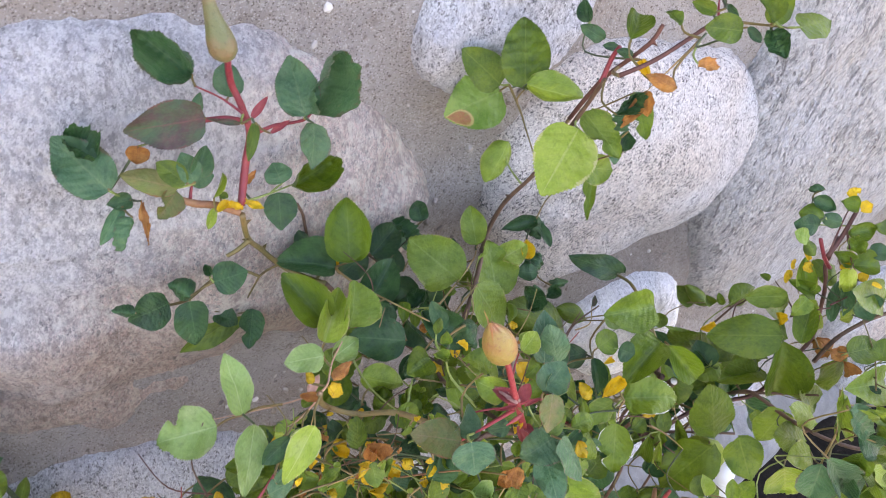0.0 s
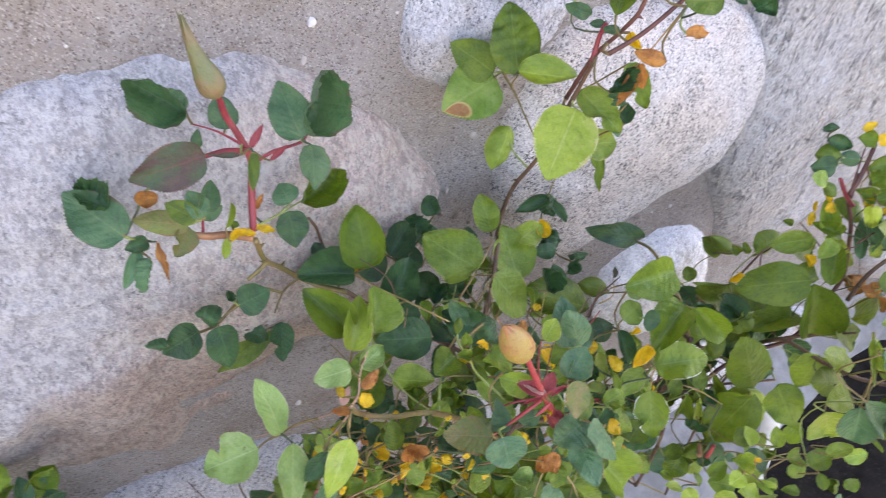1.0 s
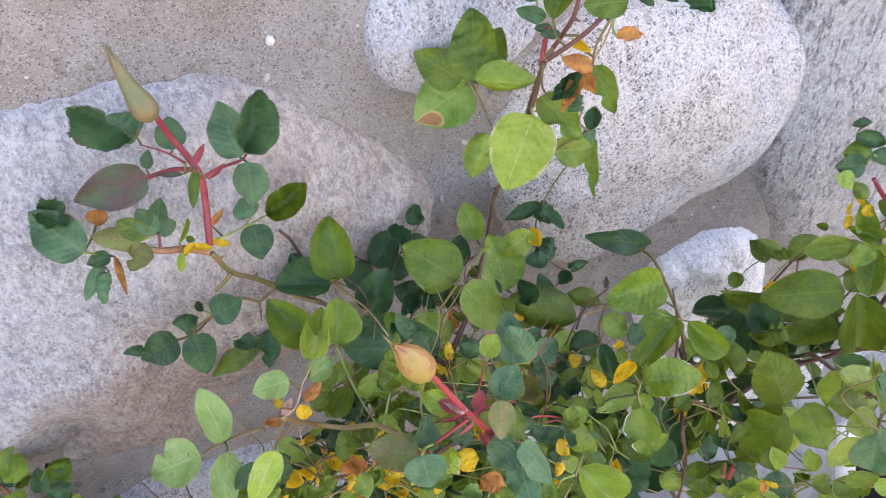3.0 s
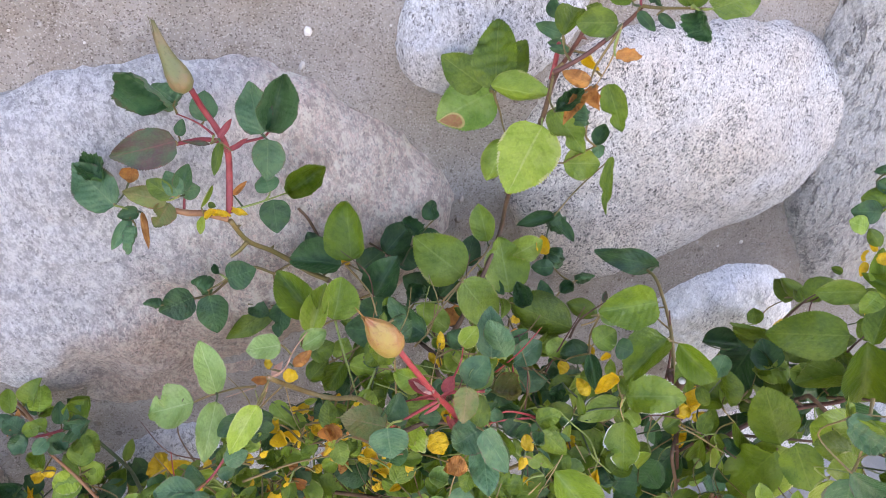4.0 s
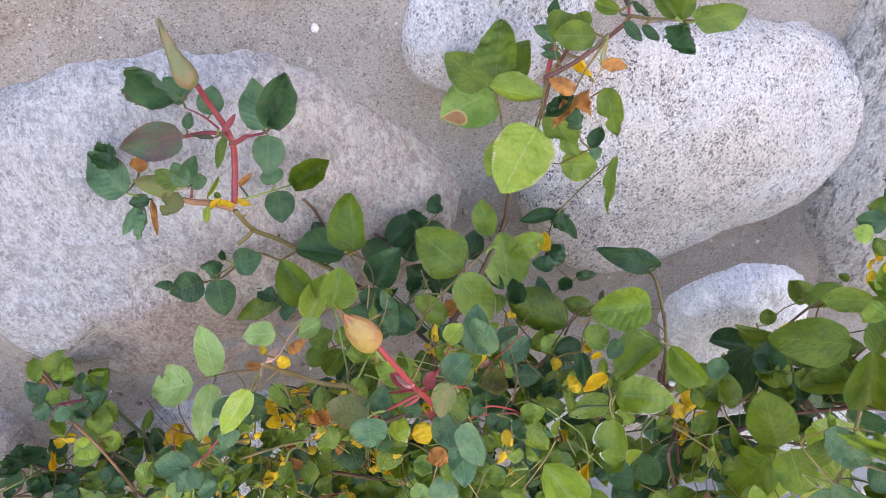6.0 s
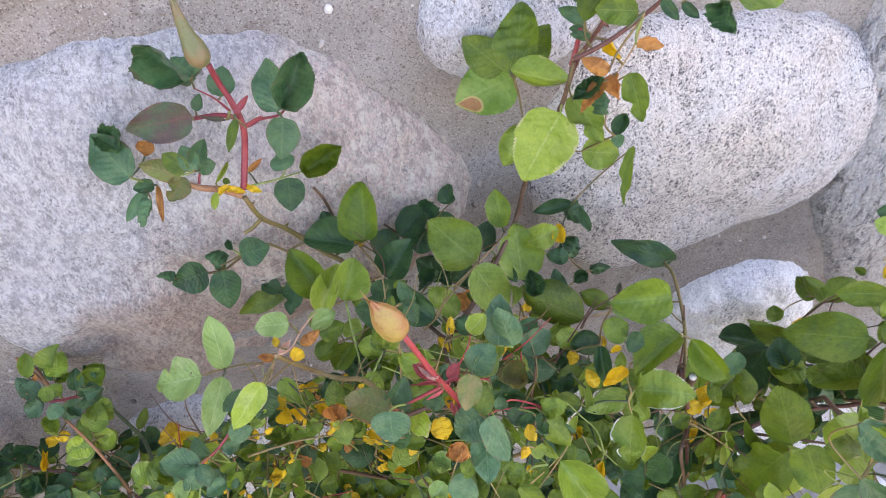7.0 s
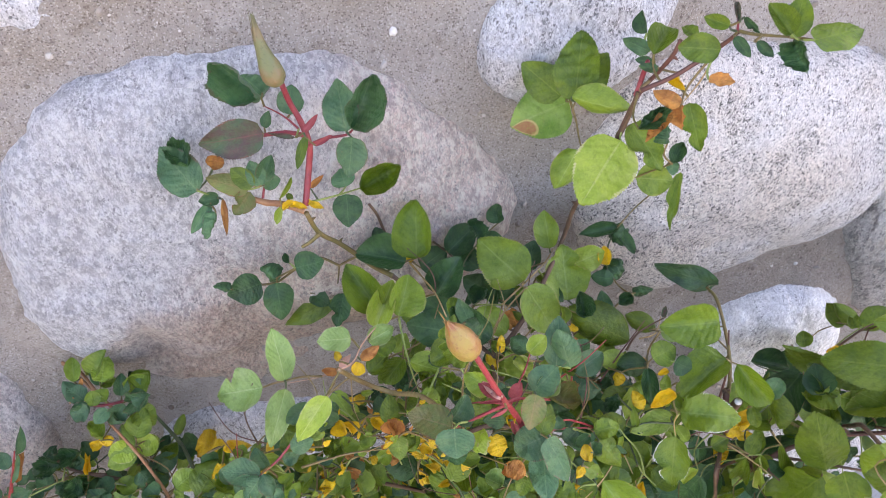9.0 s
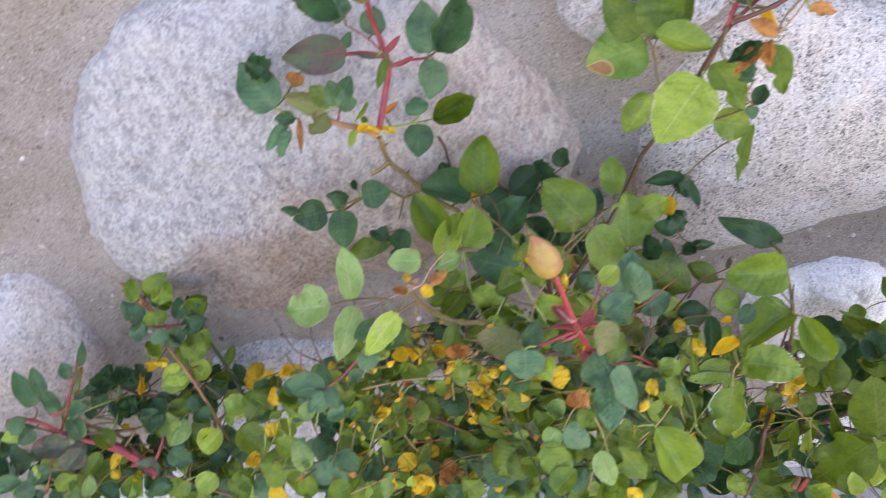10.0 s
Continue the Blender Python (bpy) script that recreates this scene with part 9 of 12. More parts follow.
leaf(c, "dark", (-0.189, -0.137, 0.505), (-0.178, -0.158, 0.487), 0.023, -35)
leaf(c, "green", (-0.108, -0.115, 0.338), (-0.129, -0.114, 0.344), 0.013, 27)
leaf(c, "dark", (-0.001, -0.187, 0.551), (0.010, -0.200, 0.540), 0.014, 18)
leaf(c, "dark", (-0.057, -0.180, 0.525), (-0.046, -0.176, 0.543), 0.017, 15)
leaf(c, "green", (0.114, -0.140, 0.454), (0.089, -0.153, 0.449), 0.022, 11)
leaf(c, "dark", (-0.471, -0.116, 0.328), (-0.460, -0.116, 0.339), 0.008, -46)
leaf(c, "green", (-0.424, -0.107, 0.386), (-0.452, -0.116, 0.384), 0.024, 2)
leaf(c, "blue", (-0.477, -0.108, 0.345), (-0.481, -0.119, 0.332), 0.010, 40)
leaf(c, "dark", (-0.365, -0.086, 0.381), (-0.359, -0.100, 0.369), 0.012, 18)
leaf(c, "dark", (-0.373, -0.111, 0.357), (-0.345, -0.124, 0.358), 0.023, 10)
leaf(c, "dark", (-0.418, -0.087, 0.355), (-0.411, -0.098, 0.343), 0.015, -25)
leaf(c, "blue", (-0.307, -0.071, 0.352), (-0.329, -0.083, 0.343), 0.013, 47)
leaf(c, "blue", (-0.378, -0.097, 0.340), (-0.399, -0.082, 0.353), 0.021, -60)
leaf(c, "green", (-0.311, -0.102, 0.368), (-0.329, -0.103, 0.369), 0.010, -30)
leaf(c, "dark", (-0.456, -0.101, 0.362), (-0.469, -0.111, 0.358), 0.012, 6)
leaf(c, "blue", (-0.372, -0.121, 0.366), (-0.374, -0.112, 0.377), 0.011, -77)
leaf(c, "dark", (-0.342, -0.113, 0.326), (-0.329, -0.097, 0.343), 0.014, 0)
leaf(c, "dark", (-0.437, -0.097, 0.353), (-0.414, -0.079, 0.365), 0.020, -41)
leaf(c, "dark", (-0.457, -0.116, 0.375), (-0.436, -0.126, 0.368), 0.014, -1)
leaf(c, "green", (-0.309, -0.090, 0.333), (-0.299, -0.101, 0.321), 0.015, -2)
leaf(c, "dark", (-0.497, -0.078, 0.378), (-0.496, -0.101, 0.362), 0.020, -45)
leaf(c, "green", (-0.456, -0.120, 0.323), (-0.454, -0.109, 0.336), 0.011, -1)
leaf(c, "dark", (-0.342, -0.129, 0.359), (-0.325, -0.129, 0.359), 0.009, -25)
leaf(c, "dark", (-0.434, -0.092, 0.355), (-0.413, -0.104, 0.352), 0.019, -15)
leaf(c, "green", (-0.410, -0.100, 0.360), (-0.397, -0.120, 0.355), 0.019, 30)
leaf(c, "blue", (-0.314, -0.090, 0.358), (-0.298, -0.093, 0.360), 0.010, -5)
leaf(c, "dark", (-0.462, -0.093, 0.336), (-0.435, -0.109, 0.343), 0.028, -21)
leaf(c, "blue", (-0.495, -0.099, 0.329), (-0.497, -0.086, 0.338), 0.008, 6)
leaf(c, "dark", (-0.446, -0.102, 0.347), (-0.434, -0.091, 0.351), 0.014, -9)
leaf(c, "dark", (-0.476, -0.097, 0.389), (-0.462, -0.104, 0.369), 0.020, 56)
leaf(c, "blue", (-0.468, -0.123, 0.372), (-0.490, -0.128, 0.365), 0.015, 15)
leaf(c, "dark", (-0.486, -0.110, 0.362), (-0.495, -0.098, 0.375), 0.015, -16)
leaf(c, "blue", (-0.355, -0.092, 0.386), (-0.334, -0.111, 0.378), 0.026, -4)
leaf(c, "dark", (-0.352, -0.102, 0.359), (-0.329, -0.094, 0.360), 0.017, -3)
leaf(c, "dark", (-0.411, -0.114, 0.349), (-0.428, -0.111, 0.350), 0.011, 11)
leaf(c, "blue", (-0.389, -0.125, 0.340), (-0.391, -0.114, 0.350), 0.009, 1)
leaf(c, "dark", (-0.317, -0.071, 0.354), (-0.291, -0.077, 0.334), 0.027, -30)
leaf(c, "dark", (-0.286, -0.134, 0.364), (-0.310, -0.130, 0.355), 0.021, -19)
leaf(c, "dark", (-0.318, -0.110, 0.360), (-0.315, -0.118, 0.341), 0.017, 24)
leaf(c, "blue", (-0.320, -0.126, 0.325), (-0.312, -0.119, 0.338), 0.011, 35)
leaf(c, "dark", (-0.385, -0.102, 0.372), (-0.377, -0.088, 0.379), 0.015, -18)
leaf(c, "blue", (-0.448, -0.105, 0.335), (-0.434, -0.121, 0.333), 0.011, 5)
leaf(c, "green", (-0.357, -0.115, 0.369), (-0.370, -0.099, 0.373), 0.018, 16)
leaf(c, "blue", (-0.340, -0.089, 0.339), (-0.337, -0.079, 0.370), 0.021, -22)
leaf(c, "blue", (-0.349, -0.116, 0.370), (-0.348, -0.101, 0.377), 0.013, -26)
c = cane(back_bush, "brown", 0.0026, (-0.10, -0.12, 0.12), (-0.14, -0.13, 0.26), (-0.20, -0.13, 0.38))
twig(c, "olive", 0.0016, (-0.12, -0.12, 0.20), (-0.05, -0.14, 0.30), (0.02, -0.15, 0.40))
twig(c, "brown", 0.0016, (-0.13, -0.13, 0.24), (-0.25, -0.14, 0.33), (-0.34, -0.14, 0.40))
leaf(c, "dark", (-0.374, -0.107, 0.355), (-0.387, -0.099, 0.353), 0.014, -9)
leaf(c, "green", (0.086, -0.163, 0.515), (0.084, -0.155, 0.522), 0.009, 7)
leaf(c, "green", (-0.141, -0.159, 0.531), (-0.153, -0.159, 0.531), 0.009, -1)
leaf(c, "green", (-0.017, -0.219, 0.510), (-0.020, -0.230, 0.494), 0.015, -27)
leaf(c, "mid", (-0.040, -0.158, 0.390), (-0.066, -0.164, 0.392), 0.023, 33)
leaf(c, "light", (-0.219, -0.181, 0.531), (-0.227, -0.180, 0.535), 0.007, -6)
leaf(c, "green", (-0.187, -0.178, 0.496), (-0.182, -0.166, 0.503), 0.011, -18)
leaf(c, "blue", (-0.066, -0.140, 0.399), (-0.061, -0.150, 0.392), 0.008, 5)
leaf(c, "mid", (-0.443, -0.114, 0.433), (-0.467, -0.119, 0.428), 0.013, 5)
leaf(c, "yellow", (0.021, -0.208, 0.459), (0.009, -0.203, 0.466), 0.012, -11)
leaf(c, "green", (-0.069, -0.189, 0.551), (-0.077, -0.187, 0.546), 0.007, 36)
leaf(c, "mid", (-0.182, -0.161, 0.492), (-0.165, -0.168, 0.490), 0.010, 23)
leaf(c, "green", (0.060, -0.150, 0.467), (0.077, -0.151, 0.463), 0.010, -4)
leaf(c, "mid", (-0.254, -0.166, 0.428), (-0.258, -0.159, 0.436), 0.009, -3)
leaf(c, "blue", (-0.034, -0.217, 0.517), (-0.029, -0.224, 0.516), 0.006, 0)
leaf(c, "yellow", (-0.393, -0.082, 0.387), (-0.383, -0.083, 0.378), 0.007, 2)
leaf(c, "green", (-0.268, -0.139, 0.401), (-0.275, -0.132, 0.410), 0.008, 83)
leaf(c, "mid", (-0.089, -0.122, 0.347), (-0.075, -0.131, 0.348), 0.013, -3)
leaf(c, "dark", (0.033, -0.176, 0.492), (0.025, -0.178, 0.487), 0.006, -26)
leaf(c, "green", (-0.053, -0.221, 0.553), (-0.046, -0.208, 0.566), 0.017, 7)
leaf(c, "green", (-0.317, -0.126, 0.345), (-0.329, -0.132, 0.337), 0.013, -7)
leaf(c, "mid", (0.067, -0.155, 0.479), (0.081, -0.144, 0.490), 0.012, 14)
leaf(c, "yellow", (-0.237, -0.205, 0.472), (-0.241, -0.198, 0.488), 0.015, -26)
leaf(c, "green", (-0.056, -0.185, 0.454), (-0.050, -0.194, 0.446), 0.011, -14)
leaf(c, "green", (-0.283, -0.089, 0.411), (-0.279, -0.074, 0.418), 0.009, -1)
leaf(c, "light", (0.120, -0.126, 0.400), (0.128, -0.134, 0.394), 0.007, 31)
leaf(c, "green", (-0.166, -0.168, 0.494), (-0.160, -0.167, 0.501), 0.006, -30)
leaf(c, "dark", (-0.113, -0.133, 0.486), (-0.103, -0.135, 0.484), 0.007, 38)
leaf(c, "green", (-0.188, -0.193, 0.514), (-0.188, -0.206, 0.505), 0.009, -25)
leaf(c, "green", (-0.271, -0.171, 0.450), (-0.261, -0.176, 0.446), 0.008, 18)
leaf(c, "dry", (-0.375, -0.100, 0.368), (-0.365, -0.105, 0.365), 0.008, -21)
leaf(c, "light", (0.007, -0.177, 0.495), (0.013, -0.194, 0.478), 0.015, -43)
leaf(c, "green", (-0.197, -0.211, 0.478), (-0.183, -0.201, 0.491), 0.018, -47)
leaf(c, "green", (-0.085, -0.131, 0.444), (-0.073, -0.127, 0.445), 0.009, 10)
leaf(c, "green", (-0.332, -0.090, 0.393), (-0.333, -0.098, 0.383), 0.011, -6)
leaf(c, "mid", (-0.356, -0.084, 0.400), (-0.355, -0.100, 0.391), 0.014, -7)
leaf(c, "blue", (-0.201, -0.206, 0.529), (-0.189, -0.221, 0.522), 0.013, 51)
leaf(c, "dark", (-0.129, -0.127, 0.480), (-0.124, -0.120, 0.486), 0.008, 17)
leaf(c, "mid", (-0.105, -0.107, 0.348), (-0.097, -0.096, 0.353), 0.007, 56)
leaf(c, "green", (0.019, -0.206, 0.452), (0.037, -0.197, 0.462), 0.013, 9)
leaf(c, "light", (-0.147, -0.143, 0.374), (-0.163, -0.124, 0.377), 0.020, -17)
leaf(c, "green", (-0.214, -0.214, 0.525), (-0.216, -0.221, 0.507), 0.014, 3)
leaf(c, "blue", (-0.037, -0.216, 0.575), (-0.042, -0.212, 0.582), 0.006, -26)
leaf(c, "mid", (-0.024, -0.216, 0.526), (-0.032, -0.217, 0.520), 0.006, 20)
leaf(c, "green", (0.001, -0.220, 0.487), (-0.009, -0.220, 0.492), 0.009, 14)
leaf(c, "yellow", (-0.183, -0.181, 0.484), (-0.173, -0.178, 0.490), 0.010, 10)
leaf(c, "blue", (-0.353, -0.137, 0.378), (-0.367, -0.138, 0.370), 0.009, -33)
leaf(c, "green", (-0.193, -0.183, 0.535), (-0.186, -0.192, 0.528), 0.011, 42)
leaf(c, "green", (-0.349, -0.081, 0.404), (-0.341, -0.084, 0.396), 0.008, 8)
leaf(c, "green", (-0.158, -0.134, 0.360), (-0.147, -0.139, 0.342), 0.015, -34)
leaf(c, "blue", (-0.024, -0.231, 0.536), (-0.025, -0.223, 0.547), 0.008, 21)
leaf(c, "mid", (0.027, -0.183, 0.473), (0.023, -0.198, 0.466), 0.012, -15)
leaf(c, "green", (-0.319, -0.104, 0.385), (-0.334, -0.104, 0.380), 0.013, 31)
leaf(c, "light", (-0.103, -0.125, 0.427), (-0.087, -0.112, 0.438), 0.018, 14)
leaf(c, "dark", (-0.412, -0.101, 0.415), (-0.409, -0.120, 0.406), 0.012, 12)
leaf(c, "green", (-0.417, -0.134, 0.362), (-0.417, -0.124, 0.383), 0.018, -25)
leaf(c, "green", (-0.039, -0.180, 0.554), (-0.052, -0.175, 0.557), 0.009, 36)
leaf(c, "dark", (-0.427, -0.132, 0.353), (-0.451, -0.128, 0.355), 0.014, -11)
leaf(c, "yellow", (-0.059, -0.209, 0.523), (-0.061, -0.203, 0.535), 0.011, 12)
leaf(c, "green", (-0.056, -0.186, 0.531), (-0.055, -0.197, 0.522), 0.010, -38)
leaf(c, "dark", (-0.184, -0.169, 0.399), (-0.176, -0.162, 0.412), 0.012, -11)
leaf(c, "light", (-0.233, -0.158, 0.476), (-0.244, -0.145, 0.482), 0.014, 33)
leaf(c, "dark", (-0.081, -0.127, 0.449), (-0.095, -0.118, 0.460), 0.018, -39)
leaf(c, "blue", (-0.375, -0.092, 0.351), (-0.354, -0.093, 0.367), 0.016, -30)
leaf(c, "mid", (-0.166, -0.166, 0.462), (-0.150, -0.159, 0.472), 0.014, -22)
leaf(c, "green", (-0.436, -0.137, 0.388), (-0.444, -0.138, 0.380), 0.007, 11)
leaf(c, "green", (-0.058, -0.196, 0.578), (-0.070, -0.202, 0.576), 0.008, 20)
leaf(c, "light", (-0.090, -0.131, 0.359), (-0.097, -0.141, 0.355), 0.008, 19)
leaf(c, "dark", (-0.187, -0.178, 0.529), (-0.191, -0.168, 0.535), 0.006, 10)
leaf(c, "dark", (-0.276, -0.095, 0.418), (-0.270, -0.100, 0.407), 0.008, 31)
leaf(c, "dark", (0.080, -0.149, 0.454), (0.093, -0.151, 0.466), 0.014, -19)
leaf(c, "mid", (-0.473, -0.110, 0.342), (-0.493, -0.111, 0.344), 0.016, -30)
leaf(c, "dark", (-0.326, -0.118, 0.348), (-0.338, -0.109, 0.349), 0.009, 45)
leaf(c, "light", (0.157, -0.129, 0.333), (0.169, -0.135, 0.331), 0.011, 35)
leaf(c, "mid", (-0.266, -0.090, 0.424), (-0.265, -0.079, 0.429), 0.007, -39)
leaf(c, "dark", (-0.056, -0.202, 0.559), (-0.044, -0.204, 0.566), 0.010, -6)
leaf(c, "dark", (-0.349, -0.138, 0.371), (-0.334, -0.130, 0.378), 0.015, 38)
leaf(c, "mid", (-0.138, -0.141, 0.386), (-0.123, -0.153, 0.380), 0.015, -28)
leaf(c, "dark", (-0.090, -0.114, 0.393), (-0.085, -0.100, 0.399), 0.013, 4)
leaf(c, "dark", (0.034, -0.171, 0.494), (0.042, -0.172, 0.502), 0.008, -10)
leaf(c, "mid", (-0.120, -0.091, 0.419), (-0.112, -0.105, 0.409), 0.015, -7)
leaf(c, "yellow", (-0.369, -0.110, 0.367), (-0.353, -0.118, 0.362), 0.016, -27)
leaf(c, "yellow", (0.046, -0.155, 0.509), (0.046, -0.168, 0.504), 0.010, 27)
leaf(c, "green", (-0.066, -0.201, 0.545), (-0.050, -0.196, 0.556), 0.014, -32)
leaf(c, "green", (-0.048, -0.191, 0.562), (-0.030, -0.200, 0.566), 0.018, -17)
leaf(c, "mid", (-0.397, -0.103, 0.359), (-0.383, -0.097, 0.367), 0.009, 17)
leaf(c, "green", (-0.290, -0.134, 0.357), (-0.297, -0.131, 0.367), 0.009, 19)
leaf(c, "dark", (-0.423, -0.105, 0.388), (-0.419, -0.125, 0.377), 0.014, -15)
leaf(c, "mid", (-0.369, -0.077, 0.383), (-0.353, -0.075, 0.398), 0.015, 4)
leaf(c, "light", (-0.238, -0.195, 0.509), (-0.237, -0.198, 0.500), 0.006, 5)
leaf(c, "green", (0.045, -0.188, 0.476), (0.025, -0.179, 0.473), 0.019, -45)
leaf(c, "green", (0.179, -0.110, 0.330), (0.151, -0.110, 0.328), 0.016, 55)
leaf(c, "dark", (-0.270, -0.110, 0.402), (-0.276, -0.100, 0.408), 0.007, 41)
leaf(c, "green", (-0.011, -0.201, 0.527), (-0.014, -0.210, 0.523), 0.005, -27)
leaf(c, "green", (-0.042, -0.227, 0.550), (-0.046, -0.222, 0.563), 0.012, 2)
leaf(c, "green", (-0.032, -0.215, 0.554), (-0.020, -0.214, 0.551), 0.007, -20)
leaf(c, "dark", (-0.070, -0.142, 0.476), (-0.077, -0.146, 0.467), 0.010, 46)
leaf(c, "mid", (-0.142, -0.135, 0.398), (-0.126, -0.120, 0.406), 0.015, 51)
leaf(c, "mid", (-0.458, -0.099, 0.380), (-0.448, -0.090, 0.382), 0.012, 22)
leaf(c, "light", (0.030, -0.185, 0.549), (0.033, -0.178, 0.558), 0.007, -33)
leaf(c, "green", (-0.466, -0.098, 0.360), (-0.464, -0.091, 0.379), 0.012, 9)
leaf(c, "dark", (0.072, -0.124, 0.412), (0.076, -0.140, 0.397), 0.019, 46)
leaf(c, "mid", (-0.351, -0.119, 0.343), (-0.321, -0.124, 0.328), 0.025, -8)
leaf(c, "mid", (-0.267, -0.148, 0.396), (-0.287, -0.153, 0.385), 0.018, -30)
leaf(c, "green", (-0.168, -0.119, 0.326), (-0.190, -0.114, 0.340), 0.021, 4)
leaf(c, "green", (-0.183, -0.155, 0.379), (-0.197, -0.141, 0.380), 0.015, 1)
leaf(c, "green", (-0.414, -0.109, 0.327), (-0.434, -0.100, 0.322), 0.018, -32)
leaf(c, "green", (0.000, -0.188, 0.458), (-0.018, -0.189, 0.460), 0.014, 40)
leaf(c, "green", (-0.252, -0.155, 0.399), (-0.265, -0.144, 0.414), 0.016, 13)
leaf(c, "green", (-0.057, -0.105, 0.352), (-0.068, -0.116, 0.326), 0.023, 23)
leaf(c, "dark", (-0.160, -0.103, 0.365), (-0.134, -0.097, 0.360), 0.019, 20)
leaf(c, "green", (-0.216, -0.161, 0.461), (-0.199, -0.153, 0.463), 0.014, 56)
leaf(c, "green", (-0.049, -0.144, 0.416), (-0.069, -0.136, 0.436), 0.015, -20)
leaf(c, "dark", (0.225, -0.065, 0.299), (0.246, -0.057, 0.332), 0.020, -8)
leaf(c, "dark", (0.310, -0.046, 0.141), (0.312, -0.010, 0.160), 0.034, 41)
leaf(c, "green", (-0.409, -0.087, 0.331), (-0.394, -0.098, 0.316), 0.014, -18)
leaf(c, "mid", (-0.308, -0.102, 0.317), (-0.323, -0.083, 0.325), 0.021, 24)
leaf(c, "green", (-0.192, -0.144, 0.414), (-0.172, -0.134, 0.433), 0.024, 42)
leaf(c, "mid", (-0.065, -0.182, 0.469), (-0.040, -0.188, 0.475), 0.014, 14)
leaf(c, "green", (-0.119, -0.098, 0.296), (-0.148, -0.106, 0.279), 0.027, 34)
leaf(c, "dark", (-0.339, -0.094, 0.352), (-0.359, -0.086, 0.345), 0.019, -34)
leaf(c, "mid", (-0.034, -0.165, 0.447), (-0.027, -0.173, 0.433), 0.010, 48)
leaf(c, "mid", (-0.461, -0.060, 0.281), (-0.435, -0.060, 0.287), 0.021, -32)
leaf(c, "dark", (0.179, -0.113, 0.311), (0.150, -0.092, 0.310), 0.024, 50)
leaf(c, "green", (-0.237, -0.174, 0.479), (-0.212, -0.171, 0.482), 0.017, -39)
leaf(c, "green", (0.013, -0.181, 0.472), (-0.007, -0.194, 0.468), 0.019, 2)
leaf(c, "green", (-0.455, -0.088, 0.308), (-0.440, -0.109, 0.299), 0.017, -30)
leaf(c, "green", (0.233, -0.064, 0.282), (0.272, -0.064, 0.296), 0.030, -20)
leaf(c, "green", (-0.087, -0.067, 0.299), (-0.064, -0.060, 0.313), 0.014, -22)
leaf(c, "green", (0.141, -0.124, 0.371), (0.119, -0.124, 0.350), 0.026, 15)
leaf(c, "green", (0.149, -0.116, 0.295), (0.142, -0.099, 0.314), 0.017, -23)
leaf(c, "green", (-0.001, -0.208, 0.486), (-0.019, -0.221, 0.477), 0.017, 23)
leaf(c, "dark", (-0.510, -0.055, 0.313), (-0.511, -0.072, 0.296), 0.019, -12)
leaf(c, "green", (-0.198, -0.193, 0.506), (-0.203, -0.201, 0.492), 0.013, -19)
leaf(c, "dark", (0.080, -0.142, 0.439), (0.096, -0.151, 0.434), 0.016, 28)
leaf(c, "green", (-0.383, -0.074, 0.321), (-0.362, -0.081, 0.304), 0.015, 6)
leaf(c, "dark", (0.034, -0.175, 0.472), (0.022, -0.184, 0.463), 0.012, 0)
leaf(c, "green", (-0.106, -0.106, 0.302), (-0.088, -0.068, 0.316), 0.027, -22)
leaf(c, "mid", (-0.240, -0.168, 0.439), (-0.222, -0.172, 0.428), 0.015, -18)
leaf(c, "green", (0.121, -0.112, 0.415), (0.128, -0.124, 0.397), 0.017, 0)
leaf(c, "dark", (0.180, -0.089, 0.359), (0.205, -0.085, 0.356), 0.014, 49)
leaf(c, "green", (0.278, -0.064, 0.243), (0.288, -0.040, 0.256), 0.020, -5)
leaf(c, "dark", (-0.456, -0.104, 0.324), (-0.479, -0.094, 0.346), 0.026, 33)
leaf(c, "green", (-0.325, -0.097, 0.338), (-0.332, -0.061, 0.353), 0.027, 8)
leaf(c, "green", (0.227, -0.083, 0.271), (0.255, -0.081, 0.273), 0.022, 79)
leaf(c, "green", (-0.177, -0.186, 0.488), (-0.193, -0.191, 0.488), 0.011, -12)
leaf(c, "dark", (0.044, -0.179, 0.445), (0.062, -0.192, 0.436), 0.013, 46)
leaf(c, "green", (-0.271, -0.133, 0.405), (-0.257, -0.125, 0.421), 0.017, -40)
leaf(c, "dark", (-0.450, -0.072, 0.275), (-0.421, -0.068, 0.268), 0.022, 0)
leaf(c, "dark", (-0.032, -0.209, 0.469), (-0.004, -0.203, 0.476), 0.024, 1)
leaf(c, "dark", (-0.208, -0.179, 0.417), (-0.195, -0.173, 0.428), 0.010, -22)
leaf(c, "dark", (-0.422, -0.080, 0.323), (-0.401, -0.077, 0.316), 0.017, 15)
leaf(c, "mid", (-0.010, -0.166, 0.468), (-0.020, -0.187, 0.457), 0.014, -8)
leaf(c, "dark", (-0.083, -0.097, 0.341), (-0.073, -0.109, 0.316), 0.016, -30)
leaf(c, "dark", (0.228, -0.062, 0.230), (0.240, -0.055, 0.257), 0.015, -47)
leaf(c, "green", (-0.479, -0.072, 0.337), (-0.461, -0.079, 0.329), 0.019, 1)
leaf(c, "mid", (-0.152, -0.140, 0.372), (-0.143, -0.108, 0.390), 0.022, 20)
leaf(c, "dark", (-0.481, -0.078, 0.303), (-0.457, -0.075, 0.322), 0.018, -21)
leaf(c, "green", (0.055, -0.167, 0.389), (0.073, -0.161, 0.385), 0.014, 8)
leaf(c, "dark", (0.203, -0.097, 0.242), (0.211, -0.090, 0.264), 0.018, 18)
